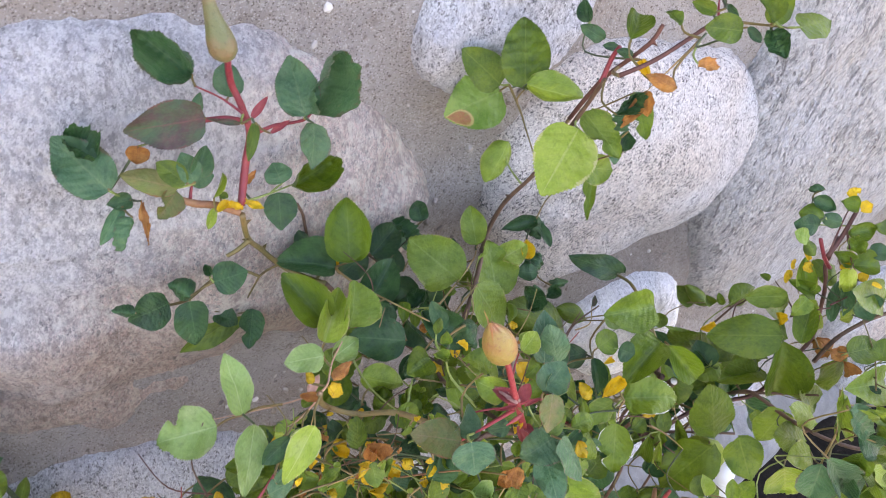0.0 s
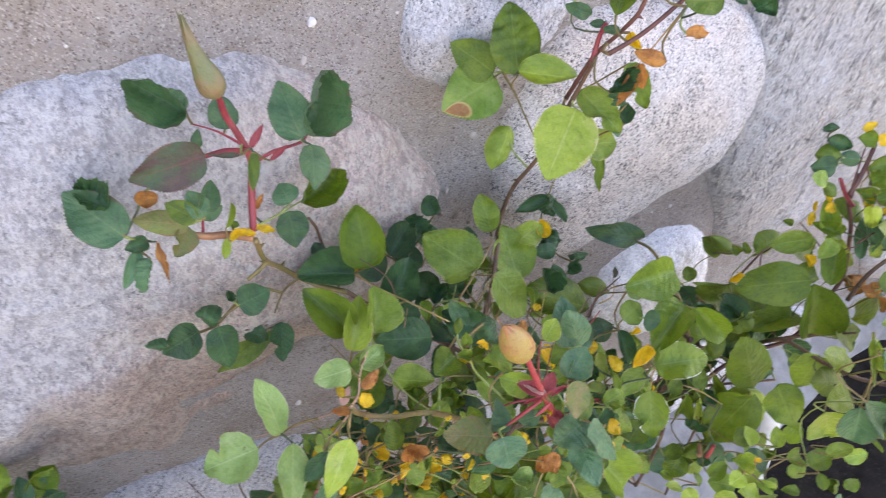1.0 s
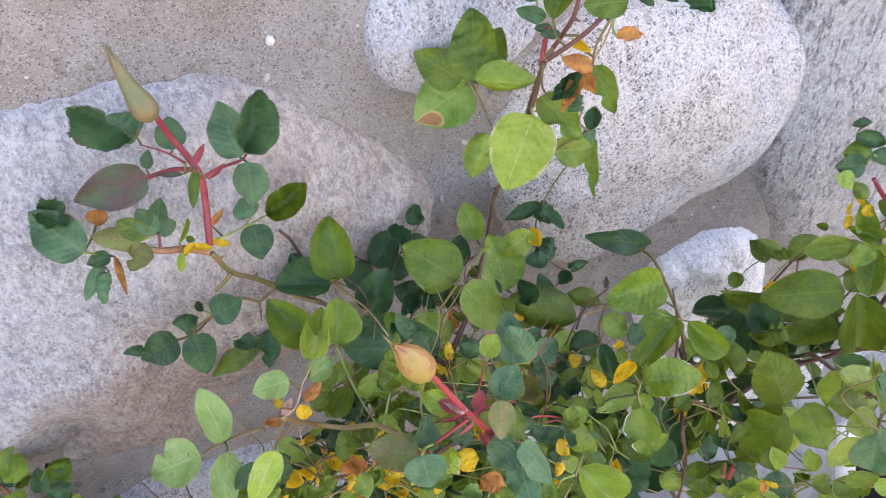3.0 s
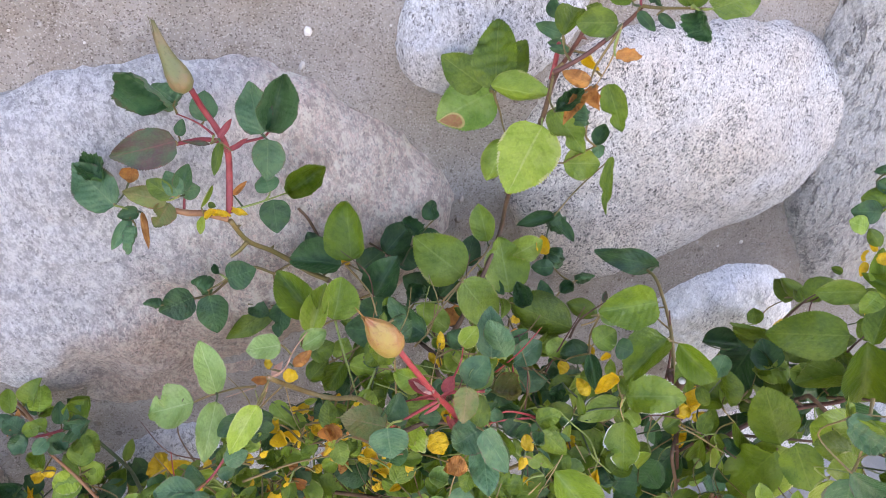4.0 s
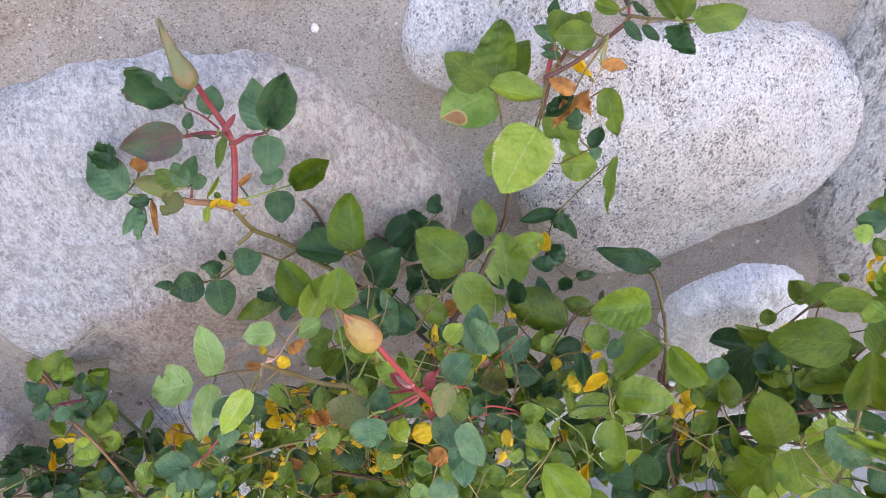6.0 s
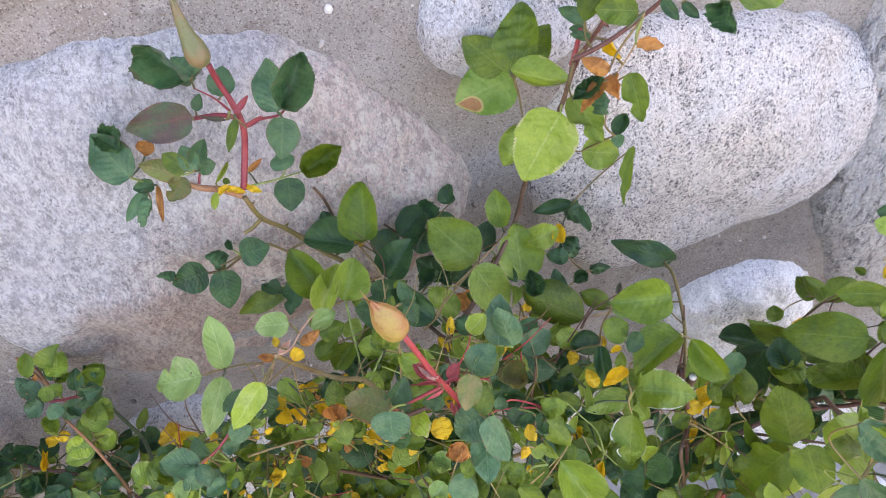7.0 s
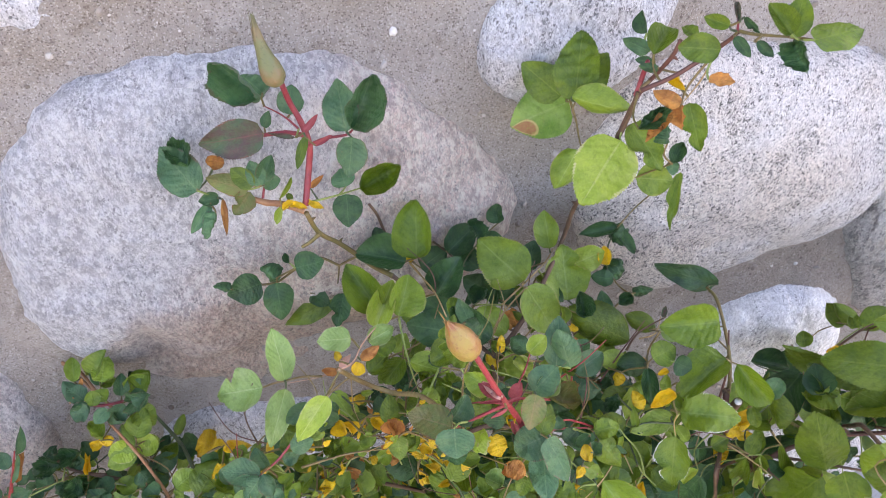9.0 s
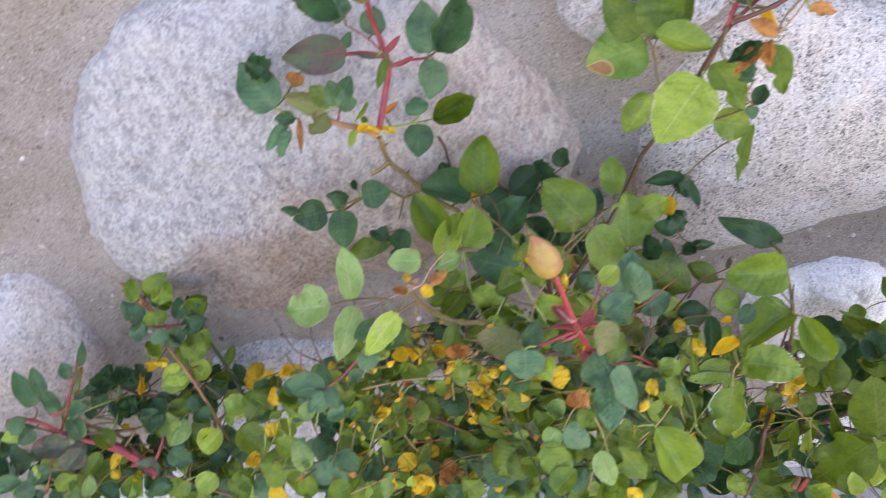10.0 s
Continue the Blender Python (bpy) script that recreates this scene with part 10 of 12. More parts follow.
leaf(c, "green", (-0.304, -0.116, 0.332), (-0.342, -0.102, 0.341), 0.031, 25)
leaf(c, "dark", (-0.406, -0.083, 0.351), (-0.433, -0.087, 0.354), 0.014, 3)
leaf(c, "green", (-0.080, -0.090, 0.329), (-0.059, -0.096, 0.327), 0.016, 28)
leaf(c, "dark", (-0.057, -0.174, 0.432), (-0.054, -0.159, 0.442), 0.013, -4)
leaf(c, "green", (0.197, -0.056, 0.269), (0.214, -0.085, 0.255), 0.029, -14)
leaf(c, "mid", (-0.111, -0.058, 0.323), (-0.116, -0.067, 0.300), 0.016, 4)
leaf(c, "green", (-0.188, -0.169, 0.499), (-0.191, -0.183, 0.485), 0.016, -9)
leaf(c, "dark", (0.148, -0.124, 0.368), (0.114, -0.112, 0.378), 0.023, 26)
leaf(c, "dark", (-0.311, -0.090, 0.294), (-0.337, -0.095, 0.278), 0.024, -9)
leaf(c, "green", (-0.385, -0.085, 0.329), (-0.397, -0.068, 0.344), 0.014, 14)
leaf(c, "mid", (0.007, -0.202, 0.520), (-0.016, -0.191, 0.522), 0.022, -16)
leaf(c, "dark", (0.021, -0.203, 0.450), (-0.000, -0.198, 0.462), 0.021, -15)
leaf(c, "dark", (-0.211, -0.170, 0.453), (-0.228, -0.171, 0.455), 0.015, -56)
leaf(c, "dark", (-0.320, -0.076, 0.293), (-0.307, -0.062, 0.312), 0.015, 57)
leaf(c, "dark", (0.053, -0.167, 0.418), (0.038, -0.176, 0.418), 0.011, -20)
leaf(c, "dark", (-0.468, -0.110, 0.326), (-0.488, -0.111, 0.329), 0.013, -24)
leaf(c, "green", (0.076, -0.150, 0.392), (0.098, -0.160, 0.392), 0.016, -6)
leaf(c, "mid", (-0.339, -0.074, 0.290), (-0.366, -0.074, 0.294), 0.018, -26)
leaf(c, "dark", (-0.060, -0.159, 0.376), (-0.038, -0.159, 0.372), 0.013, 3)
leaf(c, "dark", (-0.021, -0.214, 0.475), (-0.049, -0.212, 0.478), 0.015, -17)
leaf(c, "mid", (-0.062, -0.116, 0.389), (-0.063, -0.128, 0.371), 0.013, -8)
leaf(c, "yellow", (-0.153, -0.173, 0.544), (-0.158, -0.175, 0.538), 0.005, -56)
leaf(c, "mid", (-0.168, -0.166, 0.548), (-0.164, -0.167, 0.545), 0.004, 4)
leaf(c, "yellow", (-0.089, -0.163, 0.528), (-0.091, -0.160, 0.532), 0.003, -23)
leaf(c, "light", (-0.108, -0.201, 0.634), (-0.102, -0.198, 0.636), 0.004, -56)
leaf(c, "yellow", (-0.087, -0.151, 0.503), (-0.087, -0.156, 0.499), 0.004, -4)
leaf(c, "dry", (-0.167, -0.170, 0.525), (-0.169, -0.168, 0.530), 0.005, -14)
leaf(c, "yellow", (-0.156, -0.163, 0.552), (-0.162, -0.160, 0.549), 0.006, 18)
leaf(c, "yellow", (-0.090, -0.204, 0.624), (-0.092, -0.208, 0.620), 0.005, -30)
leaf(c, "yellow", (-0.125, -0.138, 0.566), (-0.129, -0.136, 0.568), 0.003, 28)
leaf(c, "mid", (-0.135, -0.133, 0.453), (-0.136, -0.139, 0.450), 0.006, -23)
leaf(c, "yellow", (-0.121, -0.171, 0.563), (-0.122, -0.174, 0.555), 0.005, 34)
leaf(c, "dry", (-0.149, -0.171, 0.553), (-0.150, -0.163, 0.557), 0.006, -1)
leaf(c, "yellow", (-0.111, -0.113, 0.430), (-0.117, -0.113, 0.425), 0.006, 15)
leaf(c, "mid", (-0.137, -0.165, 0.574), (-0.134, -0.162, 0.578), 0.005, 24)
leaf(c, "yellow", (-0.148, -0.136, 0.567), (-0.153, -0.133, 0.568), 0.003, -20)
leaf(c, "yellow", (-0.150, -0.125, 0.553), (-0.142, -0.122, 0.553), 0.006, 25)
leaf(c, "mid", (-0.126, -0.130, 0.472), (-0.121, -0.133, 0.473), 0.004, 10)
leaf(c, "light", (-0.163, -0.165, 0.610), (-0.168, -0.163, 0.608), 0.005, -21)
leaf(c, "yellow", (-0.153, -0.178, 0.551), (-0.155, -0.172, 0.555), 0.004, -52)
leaf(c, "yellow", (-0.094, -0.202, 0.612), (-0.099, -0.202, 0.611), 0.004, -19)
leaf(c, "light", (-0.167, -0.158, 0.524), (-0.167, -0.162, 0.518), 0.004, -41)
leaf(c, "yellow", (-0.112, -0.184, 0.598), (-0.118, -0.183, 0.594), 0.004, -10)
leaf(c, "light", (-0.122, -0.197, 0.609), (-0.119, -0.196, 0.613), 0.004, -10)
leaf(c, "yellow", (-0.111, -0.124, 0.467), (-0.114, -0.126, 0.462), 0.004, 29)
leaf(c, "mid", (-0.136, -0.168, 0.594), (-0.134, -0.171, 0.592), 0.002, 10)
leaf(c, "yellow", (-0.141, -0.171, 0.584), (-0.142, -0.176, 0.582), 0.003, -33)
leaf(c, "yellow", (-0.153, -0.158, 0.586), (-0.153, -0.155, 0.588), 0.003, -23)
leaf(c, "yellow", (-0.095, -0.203, 0.625), (-0.100, -0.204, 0.625), 0.003, -1)
leaf(c, "yellow", (-0.090, -0.199, 0.601), (-0.095, -0.204, 0.597), 0.006, 26)
leaf(c, "dry", (-0.120, -0.167, 0.590), (-0.123, -0.165, 0.593), 0.004, -19)
leaf(c, "light", (-0.139, -0.113, 0.546), (-0.130, -0.114, 0.548), 0.005, 14)
leaf(c, "dry", (-0.142, -0.161, 0.508), (-0.150, -0.162, 0.503), 0.007, 57)
leaf(c, "mid", (-0.096, -0.190, 0.636), (-0.095, -0.194, 0.631), 0.003, -25)
leaf(c, "mid", (-0.133, -0.148, 0.515), (-0.133, -0.153, 0.512), 0.003, -40)
leaf(c, "mid", (-0.138, -0.177, 0.589), (-0.133, -0.177, 0.588), 0.003, -10)
leaf(c, "dry", (-0.097, -0.171, 0.548), (-0.097, -0.168, 0.554), 0.003, 21)
leaf(c, "mid", (-0.124, -0.157, 0.595), (-0.119, -0.160, 0.597), 0.005, -34)
leaf(c, "yellow", (-0.105, -0.172, 0.557), (-0.103, -0.171, 0.563), 0.004, -24)
leaf(c, "yellow", (-0.163, -0.189, 0.599), (-0.157, -0.187, 0.600), 0.005, 41)
leaf(c, "dry", (-0.112, -0.195, 0.615), (-0.110, -0.194, 0.618), 0.002, 8)
leaf(c, "dry", (-0.132, -0.154, 0.577), (-0.136, -0.149, 0.580), 0.004, -51)
leaf(c, "yellow", (-0.122, -0.179, 0.602), (-0.113, -0.178, 0.600), 0.007, -41)
leaf(c, "light", (-0.085, -0.180, 0.541), (-0.084, -0.179, 0.545), 0.004, -14)
leaf(c, "dry", (-0.144, -0.170, 0.532), (-0.152, -0.168, 0.538), 0.007, -9)
leaf(c, "dry", (-0.145, -0.158, 0.532), (-0.140, -0.161, 0.532), 0.005, 1)
leaf(c, "yellow", (-0.162, -0.171, 0.607), (-0.160, -0.177, 0.605), 0.005, -7)
leaf(c, "yellow", (-0.082, -0.167, 0.505), (-0.091, -0.170, 0.505), 0.006, -2)
leaf(c, "yellow", (-0.120, -0.113, 0.422), (-0.121, -0.119, 0.419), 0.005, 21)
leaf(c, "yellow", (-0.103, -0.177, 0.563), (-0.097, -0.171, 0.565), 0.005, -6)
leaf(c, "dry", (-0.125, -0.187, 0.588), (-0.129, -0.186, 0.588), 0.003, -19)
leaf(c, "yellow", (-0.104, -0.203, 0.628), (-0.105, -0.201, 0.632), 0.003, 15)
leaf(c, "light", (-0.092, -0.155, 0.509), (-0.094, -0.152, 0.512), 0.003, -15)
leaf(c, "yellow", (-0.115, -0.151, 0.597), (-0.113, -0.154, 0.595), 0.004, 9)
leaf(c, "mid", (-0.171, -0.155, 0.506), (-0.177, -0.153, 0.507), 0.005, -45)
leaf(c, "yellow", (-0.101, -0.147, 0.473), (-0.092, -0.144, 0.476), 0.008, 39)
leaf(c, "mid", (-0.108, -0.193, 0.634), (-0.114, -0.196, 0.633), 0.004, -30)
leaf(c, "mid", (-0.142, -0.176, 0.563), (-0.138, -0.170, 0.567), 0.006, -10)
leaf(c, "yellow", (-0.101, -0.208, 0.640), (-0.098, -0.205, 0.642), 0.004, 13)
leaf(c, "yellow", (-0.092, -0.158, 0.504), (-0.098, -0.154, 0.511), 0.007, 35)
leaf(c, "yellow", (-0.100, -0.178, 0.580), (-0.107, -0.180, 0.579), 0.004, -15)
leaf(c, "yellow", (-0.112, -0.203, 0.641), (-0.109, -0.205, 0.637), 0.004, -20)
leaf(c, "dry", (-0.148, -0.168, 0.504), (-0.143, -0.167, 0.510), 0.004, -48)
leaf(c, "yellow", (-0.162, -0.174, 0.615), (-0.161, -0.173, 0.619), 0.003, 3)
leaf(c, "yellow", (-0.126, -0.133, 0.573), (-0.122, -0.135, 0.575), 0.003, 11)
leaf(c, "yellow", (-0.107, -0.119, 0.422), (-0.113, -0.112, 0.423), 0.007, 51)
leaf(c, "yellow", (-0.168, -0.182, 0.535), (-0.162, -0.183, 0.538), 0.003, -10)
leaf(c, "light", (-0.159, -0.187, 0.620), (-0.162, -0.189, 0.619), 0.002, -6)
leaf(c, "light", (-0.100, -0.137, 0.491), (-0.107, -0.134, 0.488), 0.005, -22)
leaf(c, "yellow", (-0.106, -0.192, 0.637), (-0.102, -0.192, 0.639), 0.003, 17)
leaf(c, "mid", (-0.126, -0.166, 0.578), (-0.130, -0.166, 0.576), 0.003, 2)
leaf(c, "dry", (-0.080, -0.148, 0.396), (-0.081, -0.144, 0.406), 0.007, 5)
leaf(c, "mid", (-0.082, -0.126, 0.432), (-0.086, -0.130, 0.430), 0.003, -15)
leaf(c, "mid", (-0.112, -0.178, 0.570), (-0.105, -0.178, 0.571), 0.006, -11)
leaf(c, "mid", (-0.132, -0.147, 0.485), (-0.132, -0.145, 0.490), 0.003, 8)
leaf(c, "yellow", (-0.094, -0.140, 0.464), (-0.090, -0.142, 0.460), 0.005, -12)
leaf(c, "yellow", (-0.190, -0.200, 0.565), (-0.194, -0.202, 0.561), 0.004, 35)
leaf(c, "yellow", (-0.184, -0.187, 0.590), (-0.187, -0.191, 0.587), 0.005, -37)
leaf(c, "yellow", (-0.136, -0.177, 0.556), (-0.131, -0.172, 0.558), 0.007, -12)
leaf(c, "mid", (-0.153, -0.156, 0.475), (-0.156, -0.160, 0.472), 0.004, -71)
leaf(c, "light", (-0.122, -0.140, 0.497), (-0.121, -0.144, 0.495), 0.005, 36)
leaf(c, "light", (-0.196, -0.219, 0.544), (-0.190, -0.218, 0.543), 0.004, -21)
leaf(c, "light", (-0.144, -0.160, 0.402), (-0.143, -0.156, 0.411), 0.007, -9)
leaf(c, "light", (-0.082, -0.134, 0.414), (-0.093, -0.127, 0.412), 0.007, -39)
leaf(c, "yellow", (-0.176, -0.202, 0.522), (-0.176, -0.206, 0.516), 0.005, -31)
leaf(c, "dry", (-0.080, -0.145, 0.420), (-0.076, -0.138, 0.423), 0.005, -5)
leaf(c, "yellow", (-0.106, -0.148, 0.515), (-0.108, -0.144, 0.518), 0.004, -21)
leaf(c, "yellow", (-0.157, -0.168, 0.510), (-0.152, -0.166, 0.510), 0.004, 36)
leaf(c, "yellow", (-0.090, -0.155, 0.389), (-0.088, -0.149, 0.393), 0.006, -16)
leaf(c, "dry", (-0.138, -0.124, 0.397), (-0.127, -0.127, 0.394), 0.008, -19)
leaf(c, "dry", (-0.214, -0.235, 0.553), (-0.212, -0.234, 0.557), 0.003, -25)
leaf(c, "light", (-0.074, -0.144, 0.441), (-0.081, -0.145, 0.437), 0.007, 14)
leaf(c, "dry", (-0.136, -0.162, 0.556), (-0.143, -0.165, 0.556), 0.006, -21)
leaf(c, "mid", (-0.151, -0.166, 0.574), (-0.153, -0.169, 0.566), 0.005, -3)
leaf(c, "yellow", (-0.073, -0.170, 0.404), (-0.072, -0.160, 0.412), 0.010, -32)
leaf(c, "dry", (-0.183, -0.219, 0.526), (-0.188, -0.218, 0.528), 0.004, -30)
leaf(c, "yellow", (-0.094, -0.134, 0.459), (-0.098, -0.131, 0.466), 0.008, 74)
leaf(c, "yellow", (-0.080, -0.180, 0.524), (-0.076, -0.183, 0.525), 0.003, -61)
leaf(c, "dry", (-0.187, -0.209, 0.534), (-0.189, -0.205, 0.537), 0.004, -18)
leaf(c, "dry", (-0.144, -0.149, 0.514), (-0.143, -0.155, 0.512), 0.006, 28)
leaf(c, "yellow", (-0.075, -0.166, 0.438), (-0.071, -0.168, 0.434), 0.004, 12)
leaf(c, "yellow", (-0.085, -0.151, 0.483), (-0.080, -0.150, 0.482), 0.003, 3)
leaf(c, "yellow", (-0.162, -0.150, 0.398), (-0.156, -0.149, 0.404), 0.006, 9)
leaf(c, "mid", (-0.159, -0.161, 0.521), (-0.157, -0.160, 0.527), 0.005, -17)
leaf(c, "yellow", (-0.183, -0.193, 0.543), (-0.180, -0.196, 0.540), 0.003, -28)
leaf(c, "yellow", (-0.184, -0.191, 0.545), (-0.188, -0.194, 0.544), 0.003, -14)
leaf(c, "light", (-0.141, -0.139, 0.432), (-0.139, -0.136, 0.437), 0.004, 0)
leaf(c, "yellow", (-0.202, -0.198, 0.588), (-0.196, -0.194, 0.591), 0.004, 30)
leaf(c, "dry", (-0.105, -0.146, 0.392), (-0.099, -0.145, 0.396), 0.007, -5)
leaf(c, "yellow", (-0.126, -0.123, 0.401), (-0.129, -0.117, 0.409), 0.008, 40)
leaf(c, "yellow", (-0.068, -0.207, 0.541), (-0.069, -0.204, 0.546), 0.003, 11)
leaf(c, "light", (-0.176, -0.192, 0.509), (-0.169, -0.193, 0.508), 0.004, 24)
leaf(c, "yellow", (-0.067, -0.170, 0.436), (-0.066, -0.174, 0.431), 0.004, -45)
leaf(c, "yellow", (-0.121, -0.184, 0.591), (-0.127, -0.183, 0.594), 0.005, 5)
leaf(c, "mid", (-0.097, -0.118, 0.405), (-0.085, -0.118, 0.409), 0.009, -18)
leaf(c, "light", (-0.154, -0.167, 0.566), (-0.159, -0.169, 0.563), 0.005, 36)
leaf(c, "yellow", (-0.128, -0.151, 0.387), (-0.130, -0.146, 0.390), 0.004, -27)
leaf(c, "mid", (-0.213, -0.232, 0.562), (-0.211, -0.228, 0.564), 0.004, 18)
leaf(c, "dry", (-0.117, -0.149, 0.521), (-0.121, -0.157, 0.517), 0.007, -4)
leaf(c, "light", (-0.176, -0.182, 0.531), (-0.173, -0.180, 0.537), 0.005, 51)
leaf(c, "yellow", (-0.096, -0.148, 0.393), (-0.089, -0.144, 0.395), 0.007, 65)
leaf(c, "light", (-0.096, -0.138, 0.396), (-0.103, -0.140, 0.394), 0.005, 13)
leaf(c, "light", (-0.167, -0.185, 0.515), (-0.168, -0.188, 0.510), 0.005, -15)
leaf(c, "mid", (-0.084, -0.137, 0.408), (-0.078, -0.141, 0.405), 0.006, 10)
leaf(c, "mid", (-0.135, -0.161, 0.565), (-0.137, -0.166, 0.564), 0.003, 0)
leaf(c, "yellow", (-0.091, -0.146, 0.491), (-0.090, -0.142, 0.493), 0.003, -87)
leaf(c, "dry", (-0.075, -0.179, 0.505), (-0.080, -0.179, 0.506), 0.003, -9)
leaf(c, "yellow", (-0.109, -0.123, 0.464), (-0.108, -0.125, 0.459), 0.003, -41)
leaf(c, "dry", (-0.076, -0.147, 0.420), (-0.072, -0.151, 0.418), 0.004, -49)
leaf(c, "dry", (-0.165, -0.165, 0.438), (-0.163, -0.164, 0.443), 0.004, 37)
leaf(c, "light", (-0.178, -0.198, 0.539), (-0.180, -0.200, 0.536), 0.003, -1)
twig(c, "olive", 0.0003, (-0.083, -0.213, 0.708), (-0.076, -0.210, 0.721), (-0.073, -0.206, 0.735))
twig(c, "olive", 0.0004, (0.064, -0.159, 0.569), (0.080, -0.160, 0.579), (0.093, -0.156, 0.594))
twig(c, "brown", 0.0006, (-0.008, -0.099, 0.600), (-0.018, -0.091, 0.617), (-0.014, -0.083, 0.636))
twig(c, "red", 0.0007, (-0.073, -0.190, 0.537), (-0.081, -0.185, 0.550), (-0.080, -0.180, 0.565))
twig(c, "red", 0.0006, (-0.019, -0.172, 0.619), (-0.004, -0.170, 0.632), (0.009, -0.167, 0.647))
twig(c, "brown", 0.0005, (-0.094, -0.173, 0.567), (-0.078, -0.181, 0.570), (-0.066, -0.178, 0.584))
twig(c, "olive", 0.0006, (-0.063, -0.139, 0.616), (-0.052, -0.138, 0.629), (-0.048, -0.132, 0.644))
twig(c, "olive", 0.0005, (0.016, -0.149, 0.551), (0.008, -0.141, 0.567), (-0.009, -0.138, 0.576))
twig(c, "olive", 0.0005, (-0.075, -0.178, 0.612), (-0.064, -0.181, 0.619), (-0.059, -0.178, 0.632))
twig(c, "olivebrown", 0.0005, (0.116, -0.149, 0.486), (0.117, -0.143, 0.502), (0.105, -0.137, 0.515))
twig(c, "redbrown", 0.0006, (-0.148, -0.151, 0.552), (-0.124, -0.159, 0.556), (-0.102, -0.157, 0.572))
twig(c, "olivebrown", 0.0005, (-0.059, -0.142, 0.629), (-0.047, -0.137, 0.646), (-0.051, -0.127, 0.665))
twig(c, "redbrown", 0.0005, (-0.057, -0.199, 0.622), (-0.046, -0.193, 0.640), (-0.039, -0.185, 0.658))
twig(c, "olive", 0.0005, (-0.171, -0.177, 0.608), (-0.164, -0.170, 0.626), (-0.173, -0.162, 0.642))
twig(c, "olivebrown", 0.0005, (0.035, -0.138, 0.549), (0.020, -0.129, 0.566), (0.020, -0.118, 0.586))
twig(c, "redbrown", 0.0007, (0.030, -0.134, 0.561), (0.045, -0.125, 0.582), (0.060, -0.117, 0.603))
twig(c, "green", 0.0004, (-0.034, -0.185, 0.633), (-0.054, -0.182, 0.642), (-0.074, -0.179, 0.650))
twig(c, "red", 0.0004, (-0.152, -0.140, 0.527), (-0.134, -0.139, 0.540), (-0.125, -0.131, 0.559))
twig(c, "green", 0.0006, (-0.043, -0.109, 0.582), (-0.050, -0.099, 0.600), (-0.044, -0.091, 0.619))
twig(c, "olivebrown", 0.0007, (-0.112, -0.102, 0.558), (-0.119, -0.093, 0.576), (-0.129, -0.085, 0.592))
twig(c, "brown", 0.0005, (-0.112, -0.162, 0.601), (-0.100, -0.160, 0.615), (-0.085, -0.161, 0.625))
twig(c, "brown", 0.0005, (-0.005, -0.149, 0.620), (0.006, -0.152, 0.628), (0.014, -0.151, 0.640))
twig(c, "olive", 0.0005, (-0.011, -0.187, 0.585), (0.002, -0.177, 0.606), (-0.002, -0.164, 0.630))
twig(c, "green", 0.0005, (-0.166, -0.176, 0.599), (-0.160, -0.171, 0.615), (-0.160, -0.165, 0.631))
twig(c, "olivebrown", 0.0005, (-0.184, -0.194, 0.555), (-0.187, -0.184, 0.574), (-0.202, -0.178, 0.587))
twig(c, "redbrown", 0.0005, (-0.199, -0.166, 0.573), (-0.220, -0.162, 0.583), (-0.232, -0.151, 0.602))
twig(c, "green", 0.0006, (-0.066, -0.192, 0.618), (-0.077, -0.186, 0.631), (-0.092, -0.183, 0.641))
twig(c, "red", 0.0007, (-0.093, -0.074, 0.576), (-0.080, -0.077, 0.585), (-0.072, -0.075, 0.597))
twig(c, "green", 0.0008, (0.064, -0.169, 0.468), (0.072, -0.161, 0.487), (0.082, -0.155, 0.504))
twig(c, "olivebrown", 0.0007, (-0.080, -0.195, 0.582), (-0.092, -0.182, 0.604), (-0.117, -0.179, 0.611))
twig(c, "redbrown", 0.0005, (-0.083, -0.086, 0.596), (-0.083, -0.073, 0.620), (-0.100, -0.062, 0.637))
twig(c, "redbrown", 0.0006, (0.000, -0.178, 0.583), (0.004, -0.166, 0.606), (0.000, -0.153, 0.628))
twig(c, "redbrown", 0.0007, (0.088, -0.159, 0.499), (0.107, -0.155, 0.515), (0.129, -0.165, 0.518))
twig(c, "brown", 0.0006, (-0.203, -0.175, 0.587), (-0.209, -0.165, 0.605), (-0.202, -0.157, 0.624))
twig(c, "brown", 0.0008, (0.044, -0.168, 0.507), (0.038, -0.157, 0.527), (0.025, -0.148, 0.543))
twig(c, "olivebrown", 0.0007, (-0.119, -0.108, 0.577), (-0.093, -0.107, 0.592), (-0.081, -0.095, 0.616))
twig(c, "olivebrown", 0.0006, (-0.039, -0.239, 0.533), (-0.034, -0.228, 0.554), (-0.026, -0.219, 0.573))
twig(c, "redbrown", 0.0006, (-0.408, -0.128, 0.357), (-0.379, -0.123, 0.374), (-0.353, -0.116, 0.393))
twig(c, "green", 0.0006, (-0.207, -0.204, 0.561), (-0.202, -0.196, 0.579), (-0.189, -0.191, 0.594))
twig(c, "redbrown", 0.0006, (-0.312, -0.086, 0.386), (-0.320, -0.070, 0.411), (-0.325, -0.053, 0.437))
twig(c, "green", 0.0006, (0.248, -0.164, 0.392), (0.267, -0.151, 0.417), (0.258, -0.131, 0.445))
twig(c, "olive", 0.0009, (-0.334, -0.120, 0.355), (-0.333, -0.105, 0.380), (-0.345, -0.091, 0.401))
twig(c, "brown", 0.0006, (0.217, -0.123, 0.396), (0.226, -0.119, 0.410), (0.226, -0.111, 0.428))
twig(c, "red", 0.0007, (-0.121, -0.132, 0.358), (-0.142, -0.144, 0.351), (-0.154, -0.161, 0.340))
